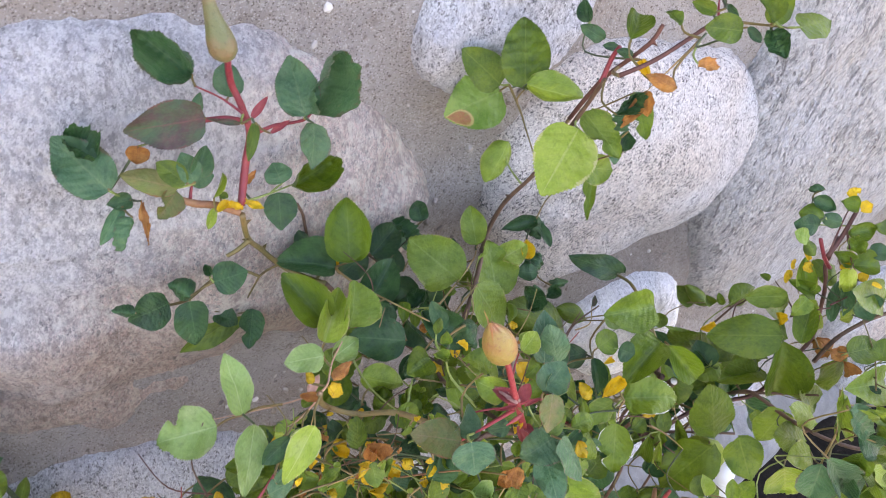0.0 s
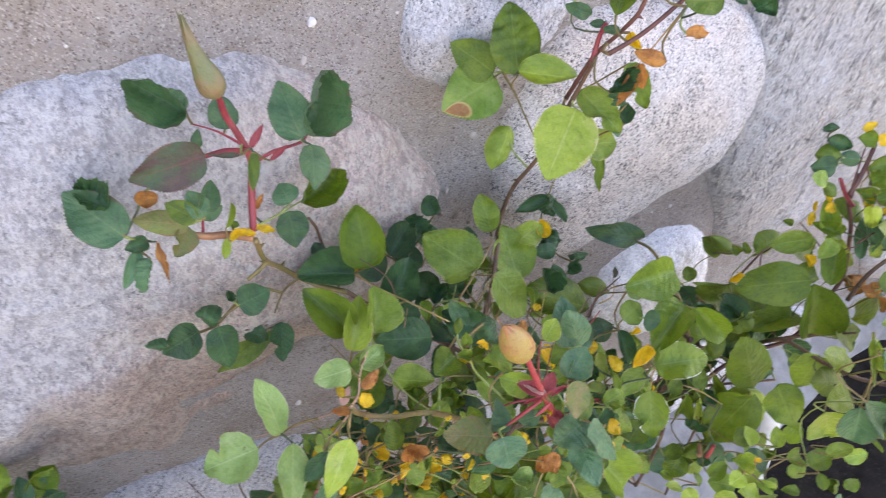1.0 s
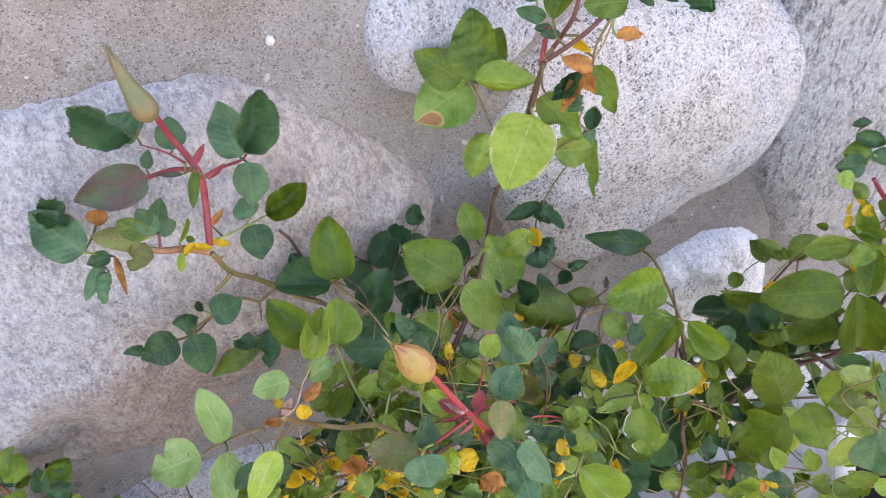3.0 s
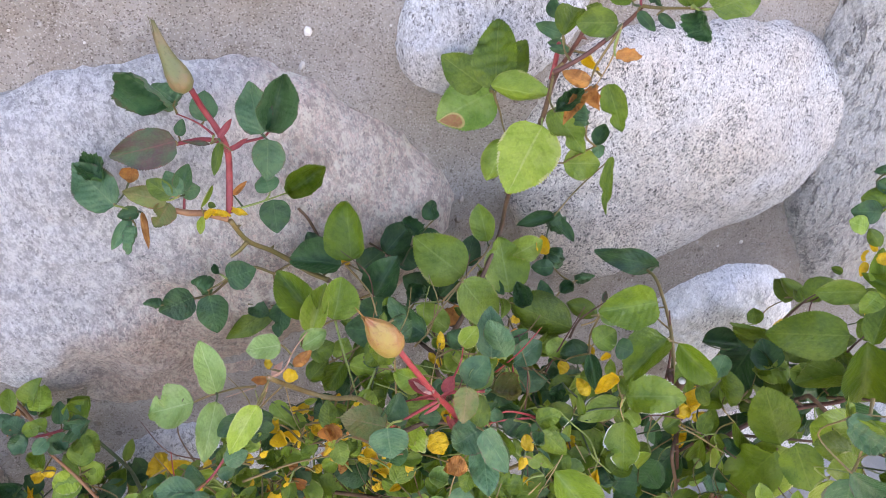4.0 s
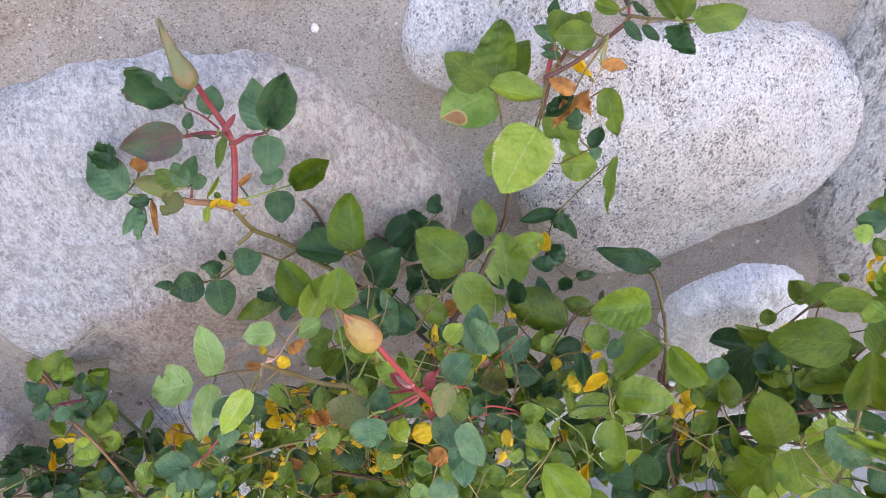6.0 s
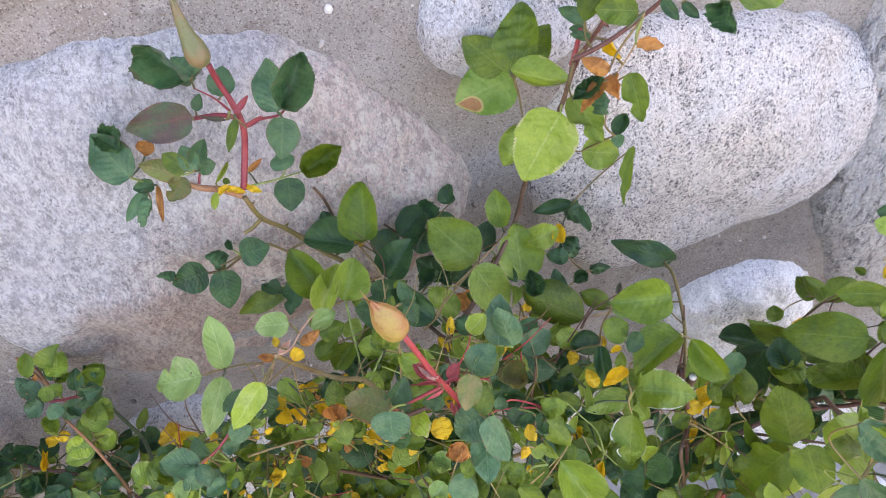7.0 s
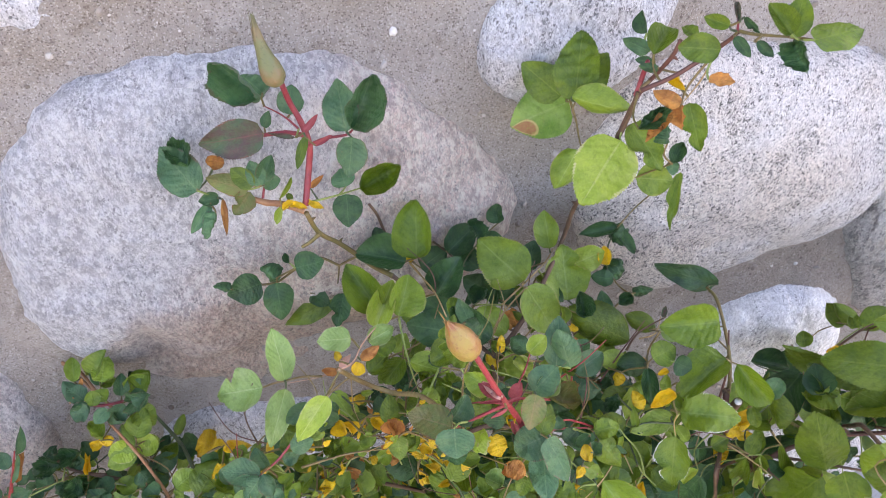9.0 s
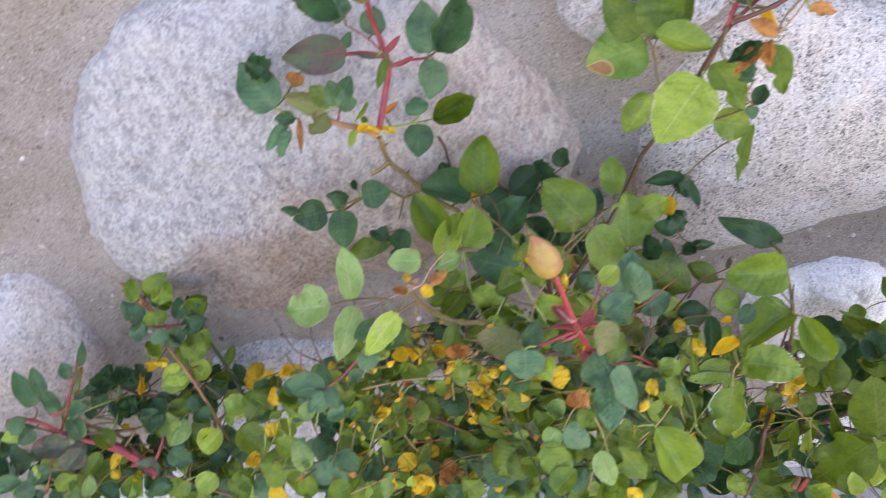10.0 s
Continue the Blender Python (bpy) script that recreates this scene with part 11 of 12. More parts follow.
twig(c, "brown", 0.0005, (0.041, -0.177, 0.490), (0.022, -0.182, 0.492), (0.005, -0.190, 0.490))
twig(c, "olivebrown", 0.0008, (0.211, -0.123, 0.458), (0.227, -0.115, 0.477), (0.226, -0.100, 0.501))
twig(c, "brown", 0.0007, (0.001, -0.196, 0.518), (0.002, -0.188, 0.535), (-0.004, -0.180, 0.552))
twig(c, "olive", 0.0008, (-0.372, -0.114, 0.390), (-0.349, -0.127, 0.388), (-0.323, -0.131, 0.396))
twig(c, "red", 0.0008, (-0.086, -0.119, 0.384), (-0.089, -0.108, 0.404), (-0.099, -0.098, 0.422))
twig(c, "brown", 0.0004, (-0.075, -0.178, 0.504), (-0.102, -0.173, 0.514), (-0.111, -0.158, 0.538))
twig(c, "redbrown", 0.0005, (-0.055, -0.217, 0.538), (-0.072, -0.209, 0.553), (-0.076, -0.198, 0.573))
twig(c, "redbrown", 0.0006, (0.107, -0.156, 0.359), (0.080, -0.148, 0.373), (0.060, -0.135, 0.392))
twig(c, "redbrown", 0.0009, (0.291, -0.117, 0.375), (0.280, -0.106, 0.394), (0.259, -0.100, 0.407))
twig(c, "brown", 0.0007, (-0.436, -0.125, 0.353), (-0.452, -0.111, 0.375), (-0.442, -0.095, 0.401))
twig(c, "olive", 0.0007, (-0.361, -0.106, 0.393), (-0.380, -0.107, 0.399), (-0.389, -0.097, 0.416))
twig(c, "redbrown", 0.0006, (0.250, -0.140, 0.385), (0.232, -0.135, 0.397), (0.211, -0.136, 0.402))
twig(c, "brown", 0.0005, (-0.217, -0.184, 0.558), (-0.218, -0.176, 0.575), (-0.226, -0.168, 0.590))
twig(c, "red", 0.0006, (-0.158, -0.156, 0.455), (-0.139, -0.158, 0.464), (-0.120, -0.161, 0.472))
twig(c, "red", 0.0006, (-0.212, -0.190, 0.559), (-0.216, -0.180, 0.577), (-0.215, -0.171, 0.595))
twig(c, "olive", 0.0005, (-0.406, -0.130, 0.361), (-0.429, -0.126, 0.371), (-0.440, -0.112, 0.393))
twig(c, "olivebrown", 0.0006, (-0.075, -0.146, 0.436), (-0.080, -0.140, 0.451), (-0.080, -0.134, 0.466))
twig(c, "olivebrown", 0.0008, (0.148, -0.140, 0.328), (0.132, -0.135, 0.339), (0.116, -0.132, 0.349))
c = cane(left_bush, "brown", 0.0022, (-0.33, -0.12, 0.10), (-0.32, -0.12, 0.25), (-0.31, -0.09, 0.40))
leaf(c, "mid", (-0.253, -0.128, 0.467), (-0.264, -0.117, 0.473), 0.010, 34)
leaf(c, "dark", (-0.220, -0.187, 0.556), (-0.224, -0.193, 0.552), 0.004, -74)
leaf(c, "green", (-0.396, -0.061, 0.431), (-0.392, -0.072, 0.424), 0.011, 5)
leaf(c, "dark", (-0.374, -0.068, 0.394), (-0.357, -0.065, 0.391), 0.014, -3)
leaf(c, "blue", (-0.324, -0.067, 0.414), (-0.314, -0.073, 0.417), 0.006, 26)
leaf(c, "green", (-0.371, -0.087, 0.408), (-0.376, -0.076, 0.422), 0.015, 33)
leaf(c, "blue", (-0.229, -0.182, 0.558), (-0.222, -0.188, 0.556), 0.007, 0)
leaf(c, "green", (-0.271, -0.119, 0.457), (-0.267, -0.127, 0.445), 0.011, -19)
leaf(c, "green", (-0.349, -0.079, 0.386), (-0.367, -0.080, 0.394), 0.017, -24)
leaf(c, "mid", (-0.207, -0.197, 0.571), (-0.220, -0.195, 0.568), 0.010, 9)
leaf(c, "green", (-0.278, -0.076, 0.415), (-0.289, -0.079, 0.416), 0.007, -12)
leaf(c, "yellow", (-0.294, -0.090, 0.413), (-0.276, -0.086, 0.408), 0.010, -9)
leaf(c, "dark", (-0.368, -0.062, 0.421), (-0.377, -0.051, 0.433), 0.015, 19)
leaf(c, "dark", (-0.409, -0.086, 0.406), (-0.419, -0.077, 0.406), 0.010, 7)
leaf(c, "green", (-0.287, -0.107, 0.438), (-0.292, -0.112, 0.425), 0.010, 29)
leaf(c, "dark", (-0.247, -0.141, 0.487), (-0.258, -0.147, 0.487), 0.007, -39)
leaf(c, "mid", (-0.380, -0.077, 0.416), (-0.391, -0.078, 0.420), 0.007, 20)
leaf(c, "dark", (-0.401, -0.075, 0.433), (-0.414, -0.081, 0.433), 0.011, 18)
leaf(c, "green", (-0.312, -0.084, 0.399), (-0.322, -0.073, 0.409), 0.014, 1)
leaf(c, "blue", (-0.223, -0.161, 0.540), (-0.228, -0.158, 0.549), 0.008, 24)
leaf(c, "green", (-0.300, -0.054, 0.423), (-0.313, -0.061, 0.418), 0.013, -10)
leaf(c, "dark", (-0.228, -0.180, 0.568), (-0.227, -0.186, 0.563), 0.005, -29)
leaf(c, "green", (-0.339, -0.061, 0.433), (-0.327, -0.061, 0.426), 0.011, -3)
leaf(c, "dark", (-0.367, -0.096, 0.412), (-0.362, -0.078, 0.419), 0.012, -4)
leaf(c, "green", (-0.363, -0.073, 0.423), (-0.373, -0.072, 0.414), 0.007, -4)
leaf(c, "green", (-0.317, -0.057, 0.417), (-0.329, -0.055, 0.421), 0.007, -23)
leaf(c, "blue", (-0.318, -0.071, 0.414), (-0.299, -0.066, 0.422), 0.018, 12)
leaf(c, "mid", (-0.372, -0.055, 0.404), (-0.389, -0.049, 0.409), 0.011, 23)
leaf(c, "blue", (-0.418, -0.070, 0.408), (-0.426, -0.073, 0.399), 0.009, -24)
leaf(c, "mid", (-0.331, -0.072, 0.421), (-0.340, -0.083, 0.408), 0.010, -9)
leaf(c, "mid", (-0.302, -0.023, 0.371), (-0.309, -0.042, 0.361), 0.016, -21)
leaf(c, "dark", (-0.261, -0.103, 0.475), (-0.258, -0.109, 0.457), 0.014, -5)
leaf(c, "dark", (-0.337, -0.063, 0.401), (-0.351, -0.055, 0.404), 0.014, 66)
leaf(c, "blue", (-0.353, -0.080, 0.429), (-0.340, -0.088, 0.418), 0.011, -24)
leaf(c, "dark", (-0.399, -0.074, 0.415), (-0.394, -0.088, 0.407), 0.014, 39)
leaf(c, "green", (-0.254, -0.086, 0.456), (-0.251, -0.098, 0.447), 0.011, 4)
leaf(c, "mid", (-0.327, -0.068, 0.391), (-0.335, -0.070, 0.382), 0.009, -7)
leaf(c, "blue", (-0.398, -0.089, 0.423), (-0.402, -0.075, 0.434), 0.014, -9)
leaf(c, "green", (-0.229, -0.136, 0.527), (-0.221, -0.146, 0.524), 0.009, -14)
leaf(c, "green", (-0.345, -0.080, 0.410), (-0.333, -0.090, 0.402), 0.014, 12)
leaf(c, "dark", (-0.390, -0.089, 0.399), (-0.384, -0.078, 0.408), 0.008, 19)
leaf(c, "green", (-0.357, -0.049, 0.413), (-0.345, -0.052, 0.407), 0.011, 30)
leaf(c, "dark", (-0.333, -0.053, 0.430), (-0.322, -0.052, 0.425), 0.008, 39)
leaf(c, "blue", (-0.294, -0.042, 0.390), (-0.285, -0.046, 0.383), 0.010, -19)
leaf(c, "green", (-0.221, -0.179, 0.569), (-0.207, -0.176, 0.567), 0.011, 12)
c = cane(right_bush, "brown", 0.0016, (0.33, -0.09, 0.08), (0.30, -0.10, 0.28), (0.262, -0.125, 0.43))
leaf(c, "mid", (0.240, -0.127, 0.508), (0.219, -0.121, 0.490), 0.023, -41)
leaf(c, "green", (0.178, -0.130, 0.519), (0.179, -0.148, 0.494), 0.024, 46)
leaf(c, "green", (0.237, -0.130, 0.503), (0.225, -0.100, 0.510), 0.024, 54)
leaf(c, "green", (0.222, -0.119, 0.491), (0.223, -0.112, 0.503), 0.010, 36)
leaf(c, "blue", (0.168, -0.139, 0.551), (0.161, -0.146, 0.535), 0.015, 2)
leaf(c, "green", (0.277, -0.068, 0.474), (0.270, -0.084, 0.450), 0.022, -23)
leaf(c, "green", (0.271, -0.079, 0.470), (0.286, -0.084, 0.475), 0.012, -13)
leaf(c, "green", (0.276, -0.049, 0.430), (0.292, -0.054, 0.418), 0.011, 13)
leaf(c, "mid", (0.247, -0.057, 0.433), (0.266, -0.062, 0.427), 0.012, -18)
leaf(c, "green", (0.212, -0.111, 0.468), (0.207, -0.084, 0.481), 0.025, -53)
leaf(c, "green", (0.252, -0.063, 0.254), (0.255, -0.044, 0.275), 0.019, -10)
leaf(c, "dark", (0.165, -0.104, 0.338), (0.187, -0.109, 0.351), 0.017, 1)
leaf(c, "mid", (0.311, -0.071, 0.381), (0.277, -0.063, 0.397), 0.033, 16)
leaf(c, "green", (0.223, -0.082, 0.295), (0.215, -0.097, 0.281), 0.018, 22)
leaf(c, "green", (0.131, -0.141, 0.554), (0.132, -0.156, 0.537), 0.017, -1)
leaf(c, "green", (0.173, -0.138, 0.519), (0.153, -0.122, 0.520), 0.018, -13)
leaf(c, "dark", (0.160, -0.106, 0.391), (0.178, -0.109, 0.396), 0.016, -13)
leaf(c, "mid", (0.206, -0.102, 0.477), (0.203, -0.118, 0.452), 0.018, 20)
leaf(c, "green", (0.237, -0.102, 0.430), (0.245, -0.077, 0.442), 0.017, 12)
leaf(c, "green", (0.251, -0.130, 0.462), (0.254, -0.098, 0.477), 0.023, -20)
leaf(c, "green", (0.186, -0.096, 0.403), (0.176, -0.108, 0.393), 0.016, 28)
leaf(c, "green", (0.266, -0.084, 0.451), (0.244, -0.093, 0.441), 0.021, 30)
leaf(c, "light", (0.152, -0.220, 0.421), (0.163, -0.237, 0.413), 0.018, 48)
leaf(c, "green", (0.252, -0.266, 0.426), (0.267, -0.264, 0.429), 0.011, -9)
leaf(c, "light", (0.156, -0.245, 0.452), (0.142, -0.237, 0.458), 0.015, 18)
leaf(c, "green", (0.214, -0.250, 0.425), (0.203, -0.242, 0.425), 0.009, 10)
leaf(c, "light", (0.157, -0.193, 0.382), (0.162, -0.206, 0.368), 0.016, 3)
leaf(c, "blue", (0.238, -0.267, 0.425), (0.246, -0.270, 0.420), 0.009, -1)
leaf(c, "mid", (0.210, -0.238, 0.405), (0.192, -0.230, 0.402), 0.011, -45)
leaf(c, "green", (0.242, -0.260, 0.438), (0.235, -0.267, 0.432), 0.009, 43)
twig(c, "olive", 0.0009, (0.353, -0.200, 0.522), (0.350, -0.181, 0.549), (0.339, -0.159, 0.574))
twig(c, "brown", 0.0010, (0.355, -0.123, 0.502), (0.345, -0.102, 0.528), (0.327, -0.082, 0.549))
twig(c, "redbrown", 0.0010, (0.281, -0.116, 0.507), (0.269, -0.101, 0.525), (0.273, -0.091, 0.546))
twig(c, "redbrown", 0.0011, (0.110, -0.159, 0.547), (0.117, -0.145, 0.573), (0.118, -0.129, 0.599))
twig(c, "brown", 0.0009, (0.291, -0.131, 0.461), (0.276, -0.114, 0.480), (0.282, -0.102, 0.504))
leaf(c, "green", (0.147, -0.168, 0.499), (0.160, -0.154, 0.505), 0.012, 0, "round")
leaf(c, "green", (0.190, -0.150, 0.476), (0.219, -0.150, 0.430), 0.011, 20)
leaf(c, "green", (0.177, -0.150, 0.464), (0.187, -0.150, 0.436), 0.011, 0)
leaf(c, "green", (0.123, -0.150, 0.505), (0.141, -0.150, 0.492), 0.011, 0)
leaf(c, "light", (0.177, -0.155, 0.457), (0.195, -0.155, 0.414), 0.008, 30)
leaf(c, "light", (0.100, -0.180, 0.506), (0.091, -0.180, 0.489), 0.009, 20)
leaf(c, "green", (0.165, -0.150, 0.462), (0.169, -0.150, 0.427), 0.015, 0)
leaf(c, "green", (0.334, -0.100, 0.527), (0.294, -0.100, 0.547), 0.025, 0)
leaf(c, "green", (0.295, -0.085, 0.458), (0.214, -0.085, 0.513), 0.028, -14)
leaf(c, "mid", (0.306, -0.125, 0.483), (0.260, -0.125, 0.478), 0.032, 10)
leaf(c, "mid", (0.237, -0.220, 0.545), (0.190, -0.220, 0.580), 0.018, 12)
leaf(c, "green", (0.331, -0.168, 0.531), (0.377, -0.168, 0.467), 0.029, -16)
leaf(c, "mid", (0.162, -0.248, 0.635), (0.216, -0.248, 0.565), 0.011, 25)
leaf(c, "green", (0.160, -0.265, 0.643), (0.230, -0.265, 0.584), 0.010, -20)
leaf(c, "mid", (0.193, -0.265, 0.550), (0.223, -0.265, 0.515), 0.011, 0)
leaf(c, "green", (0.205, -0.265, 0.584), (0.215, -0.265, 0.557), 0.019, 10)
leaf(c, "green", (0.212, -0.265, 0.581), (0.256, -0.265, 0.552), 0.015, 0)
leaf(c, "mid", (0.251, -0.265, 0.543), (0.305, -0.265, 0.503), 0.018, 0)
leaf(c, "mid", (0.281, -0.265, 0.511), (0.292, -0.265, 0.483), 0.020, 0)
leaf(c, "green", (0.311, -0.185, 0.347), (0.312, -0.185, 0.378), 0.019, 0)
leaf(c, "green", (0.173, -0.165, 0.398), (0.230, -0.165, 0.355), 0.020, 0)
leaf(c, "green", (0.277, -0.170, 0.356), (0.313, -0.170, 0.322), 0.015, 0)
leaf(c, "dark", (0.335, -0.105, 0.406), (0.271, -0.105, 0.469), 0.033, 10)
leaf(c, "dark", (0.334, -0.100, 0.353), (0.302, -0.100, 0.384), 0.017, 0)
leaf(c, "green", (0.363, -0.155, 0.586), (0.304, -0.155, 0.609), 0.030, 6)
leaf(c, "light", (0.284, -0.150, 0.631), (0.331, -0.150, 0.579), 0.014, 10)
leaf(c, "light", (0.313, -0.155, 0.587), (0.343, -0.155, 0.559), 0.014, 0)
leaf(c, "green", (0.314, -0.120, 0.590), (0.327, -0.120, 0.602), 0.026, 0)
leaf(c, "mid", (0.290, -0.125, 0.581), (0.347, -0.125, 0.511), 0.026, -10)
leaf(c, "dark", (0.211, -0.265, 0.556), (0.236, -0.265, 0.511), 0.017, 0)
leaf(c, "mid", (0.318, -0.165, 0.492), (0.373, -0.165, 0.447), 0.020, 15)
leaf(c, "green", (0.311, -0.120, 0.482), (0.284, -0.120, 0.512), 0.014, 0)
leaf(c, "green", (0.336, -0.265, 0.459), (0.342, -0.265, 0.477), 0.021, 0)
leaf(c, "dark", (0.216, -0.265, 0.605), (0.276, -0.265, 0.555), 0.018, 0)
leaf(c, "blue", (0.344, -0.210, 0.538), (0.418, -0.210, 0.490), 0.027, 0)
leaf(c, "green", (0.293, -0.265, 0.525), (0.384, -0.265, 0.450), 0.025, 0)
leaf(c, "mid", (0.394, -0.180, 0.526), (0.383, -0.180, 0.559), 0.028, 0)
twig(c, "olive", 0.0008, (0.204, -0.233, 0.564), (0.190, -0.247, 0.592), (0.184, -0.265, 0.608), (0.234, -0.265, 0.578))
twig(c, "tan", 0.0007, (0.186, -0.251, 0.592), (0.187, -0.254, 0.575), (0.188, -0.255, 0.563))
twig(c, "brown", 0.0009, (0.291, -0.140, 0.468), (0.317, -0.160, 0.481), (0.347, -0.170, 0.478))
twig(c, "redbrown", 0.0011, (0.223, -0.265, 0.556), (0.282, -0.265, 0.511), (0.340, -0.265, 0.471))
twig(c, "brown", 0.0011, (0.245, -0.100, 0.531), (0.258, -0.100, 0.550), (0.266, -0.100, 0.556))
twig(c, "brown", 0.0011, (0.289, -0.130, 0.514), (0.293, -0.130, 0.524), (0.299, -0.130, 0.533))
twig(c, "tan", 0.0005, (0.176, -0.150, 0.496), (0.192, -0.150, 0.474))
twig(c, "olivebrown", 0.0008, (0.123, -0.170, 0.519), (0.136, -0.178, 0.513), (0.159, -0.184, 0.493))
leaf(c, "dark", (0.227, -0.098, 0.496), (0.212, -0.102, 0.450), 0.034, 0)
leaf(c, "dark", (0.295, -0.048, 0.383), (0.320, -0.098, 0.412), 0.030, 0)
leaf(c, "dark", (0.258, -0.062, 0.314), (0.243, -0.114, 0.419), 0.030, 0)
leaf(c, "green", (0.183, -0.124, 0.342), (0.218, -0.062, 0.303), 0.034, 0)
leaf(c, "dark", (0.134, -0.148, 0.436), (0.128, -0.144, 0.392), 0.028, 0)
leaf(c, "dark", (0.297, -0.122, 0.389), (0.309, -0.084, 0.381), 0.022, 0)
leaf(c, "dark", (0.180, -0.129, 0.320), (0.220, -0.147, 0.324), 0.028, 25)
leaf(c, "dark", (0.251, -0.131, 0.390), (0.231, -0.128, 0.384), 0.016, 2)
leaf(c, "dark", (0.180, -0.180, 0.420), (0.190, -0.198, 0.399), 0.017, -11)
leaf(c, "green", (0.282, -0.094, 0.391), (0.263, -0.083, 0.395), 0.016, -24)
leaf(c, "blue", (0.153, -0.209, 0.462), (0.158, -0.216, 0.458), 0.007, 0)
leaf(c, "green", (0.203, -0.170, 0.378), (0.179, -0.164, 0.374), 0.017, 12)
leaf(c, "green", (0.233, -0.141, 0.412), (0.216, -0.149, 0.398), 0.019, -30)
leaf(c, "green", (0.243, -0.094, 0.411), (0.255, -0.102, 0.412), 0.012, -5)
leaf(c, "dark", (0.228, -0.158, 0.383), (0.244, -0.141, 0.389), 0.017, -24)
leaf(c, "dark", (0.277, -0.108, 0.350), (0.298, -0.117, 0.345), 0.020, 25)
leaf(c, "dark", (0.226, -0.142, 0.323), (0.200, -0.138, 0.320), 0.022, -6)
leaf(c, "dark", (0.286, -0.118, 0.336), (0.309, -0.138, 0.327), 0.016, 0)
leaf(c, "green", (0.206, -0.179, 0.397), (0.191, -0.179, 0.382), 0.011, -29)
leaf(c, "dark", (0.304, -0.114, 0.346), (0.321, -0.117, 0.332), 0.016, -29)
leaf(c, "mid", (0.161, -0.204, 0.415), (0.175, -0.204, 0.428), 0.014, -2)
leaf(c, "mid", (0.150, -0.218, 0.479), (0.159, -0.226, 0.476), 0.006, 46)
leaf(c, "dark", (0.171, -0.186, 0.400), (0.191, -0.184, 0.412), 0.013, -20)
leaf(c, "green", (0.281, -0.106, 0.503), (0.312, -0.114, 0.507), 0.019, -22)
leaf(c, "green", (0.313, -0.107, 0.482), (0.293, -0.106, 0.482), 0.014, 5)
leaf(c, "light", (0.193, -0.177, 0.376), (0.177, -0.176, 0.368), 0.012, -32)
leaf(c, "dark", (0.310, -0.109, 0.404), (0.293, -0.100, 0.410), 0.013, -31)
leaf(c, "dark", (0.190, -0.225, 0.451), (0.166, -0.218, 0.461), 0.018, 9)
leaf(c, "dark", (0.179, -0.151, 0.369), (0.196, -0.166, 0.358), 0.018, -12)
leaf(c, "green", (0.252, -0.144, 0.414), (0.236, -0.147, 0.389), 0.018, -43)
leaf(c, "green", (0.182, -0.191, 0.366), (0.178, -0.182, 0.376), 0.011, 43)
leaf(c, "dark", (0.340, -0.123, 0.499), (0.337, -0.132, 0.476), 0.017, 22)
leaf(c, "green", (0.310, -0.144, 0.490), (0.321, -0.153, 0.485), 0.013, 47)
leaf(c, "green", (0.311, -0.145, 0.440), (0.318, -0.155, 0.425), 0.012, 13)
leaf(c, "dark", (0.345, -0.122, 0.374), (0.324, -0.124, 0.378), 0.018, -19)
leaf(c, "green", (0.290, -0.097, 0.508), (0.261, -0.099, 0.501), 0.024, 20)
leaf(c, "dark", (0.251, -0.120, 0.380), (0.273, -0.123, 0.379), 0.019, 4)
leaf(c, "green", (0.298, -0.111, 0.393), (0.289, -0.126, 0.378), 0.013, -28)
leaf(c, "dark", (0.279, -0.095, 0.453), (0.275, -0.120, 0.443), 0.019, -28)
leaf(c, "dark", (0.218, -0.148, 0.425), (0.212, -0.171, 0.409), 0.016, -16)
leaf(c, "dark", (0.254, -0.125, 0.372), (0.240, -0.118, 0.389), 0.012, -42)
leaf(c, "green", (0.180, -0.136, 0.492), (0.150, -0.132, 0.492), 0.026, 16)
leaf(c, "green", (0.331, -0.115, 0.373), (0.328, -0.095, 0.389), 0.017, 54)
leaf(c, "green", (0.240, -0.099, 0.414), (0.255, -0.109, 0.414), 0.014, 13)
leaf(c, "green", (0.308, -0.148, 0.342), (0.288, -0.121, 0.349), 0.026, -5)
leaf(c, "mid", (0.188, -0.215, 0.434), (0.202, -0.222, 0.423), 0.014, 23)
leaf(c, "mid", (0.217, -0.258, 0.487), (0.232, -0.265, 0.493), 0.014, 25)
leaf(c, "green", (0.255, -0.237, 0.447), (0.243, -0.245, 0.430), 0.012, 45)
leaf(c, "yellow", (0.147, -0.225, 0.478), (0.164, -0.232, 0.481), 0.010, -33)
leaf(c, "mid", (0.201, -0.206, 0.431), (0.193, -0.203, 0.436), 0.008, -43)
leaf(c, "mid", (0.171, -0.222, 0.421), (0.154, -0.208, 0.420), 0.019, 8)
leaf(c, "light", (0.181, -0.179, 0.341), (0.163, -0.172, 0.351), 0.011, 32)
leaf(c, "light", (0.161, -0.175, 0.369), (0.152, -0.167, 0.371), 0.010, 17)
leaf(c, "green", (0.219, -0.252, 0.453), (0.217, -0.263, 0.445), 0.009, 2)
leaf(c, "mid", (0.182, -0.259, 0.514), (0.206, -0.262, 0.515), 0.012, -27)
leaf(c, "mid", (0.214, -0.214, 0.415), (0.229, -0.212, 0.421), 0.010, -32)
leaf(c, "mid", (0.176, -0.164, 0.383), (0.189, -0.170, 0.379), 0.010, -15)
leaf(c, "green", (0.209, -0.241, 0.436), (0.218, -0.239, 0.451), 0.015, 29)
leaf(c, "mid", (0.178, -0.245, 0.446), (0.165, -0.233, 0.452), 0.010, -4)
leaf(c, "green", (0.178, -0.155, 0.363), (0.191, -0.155, 0.363), 0.010, -14)
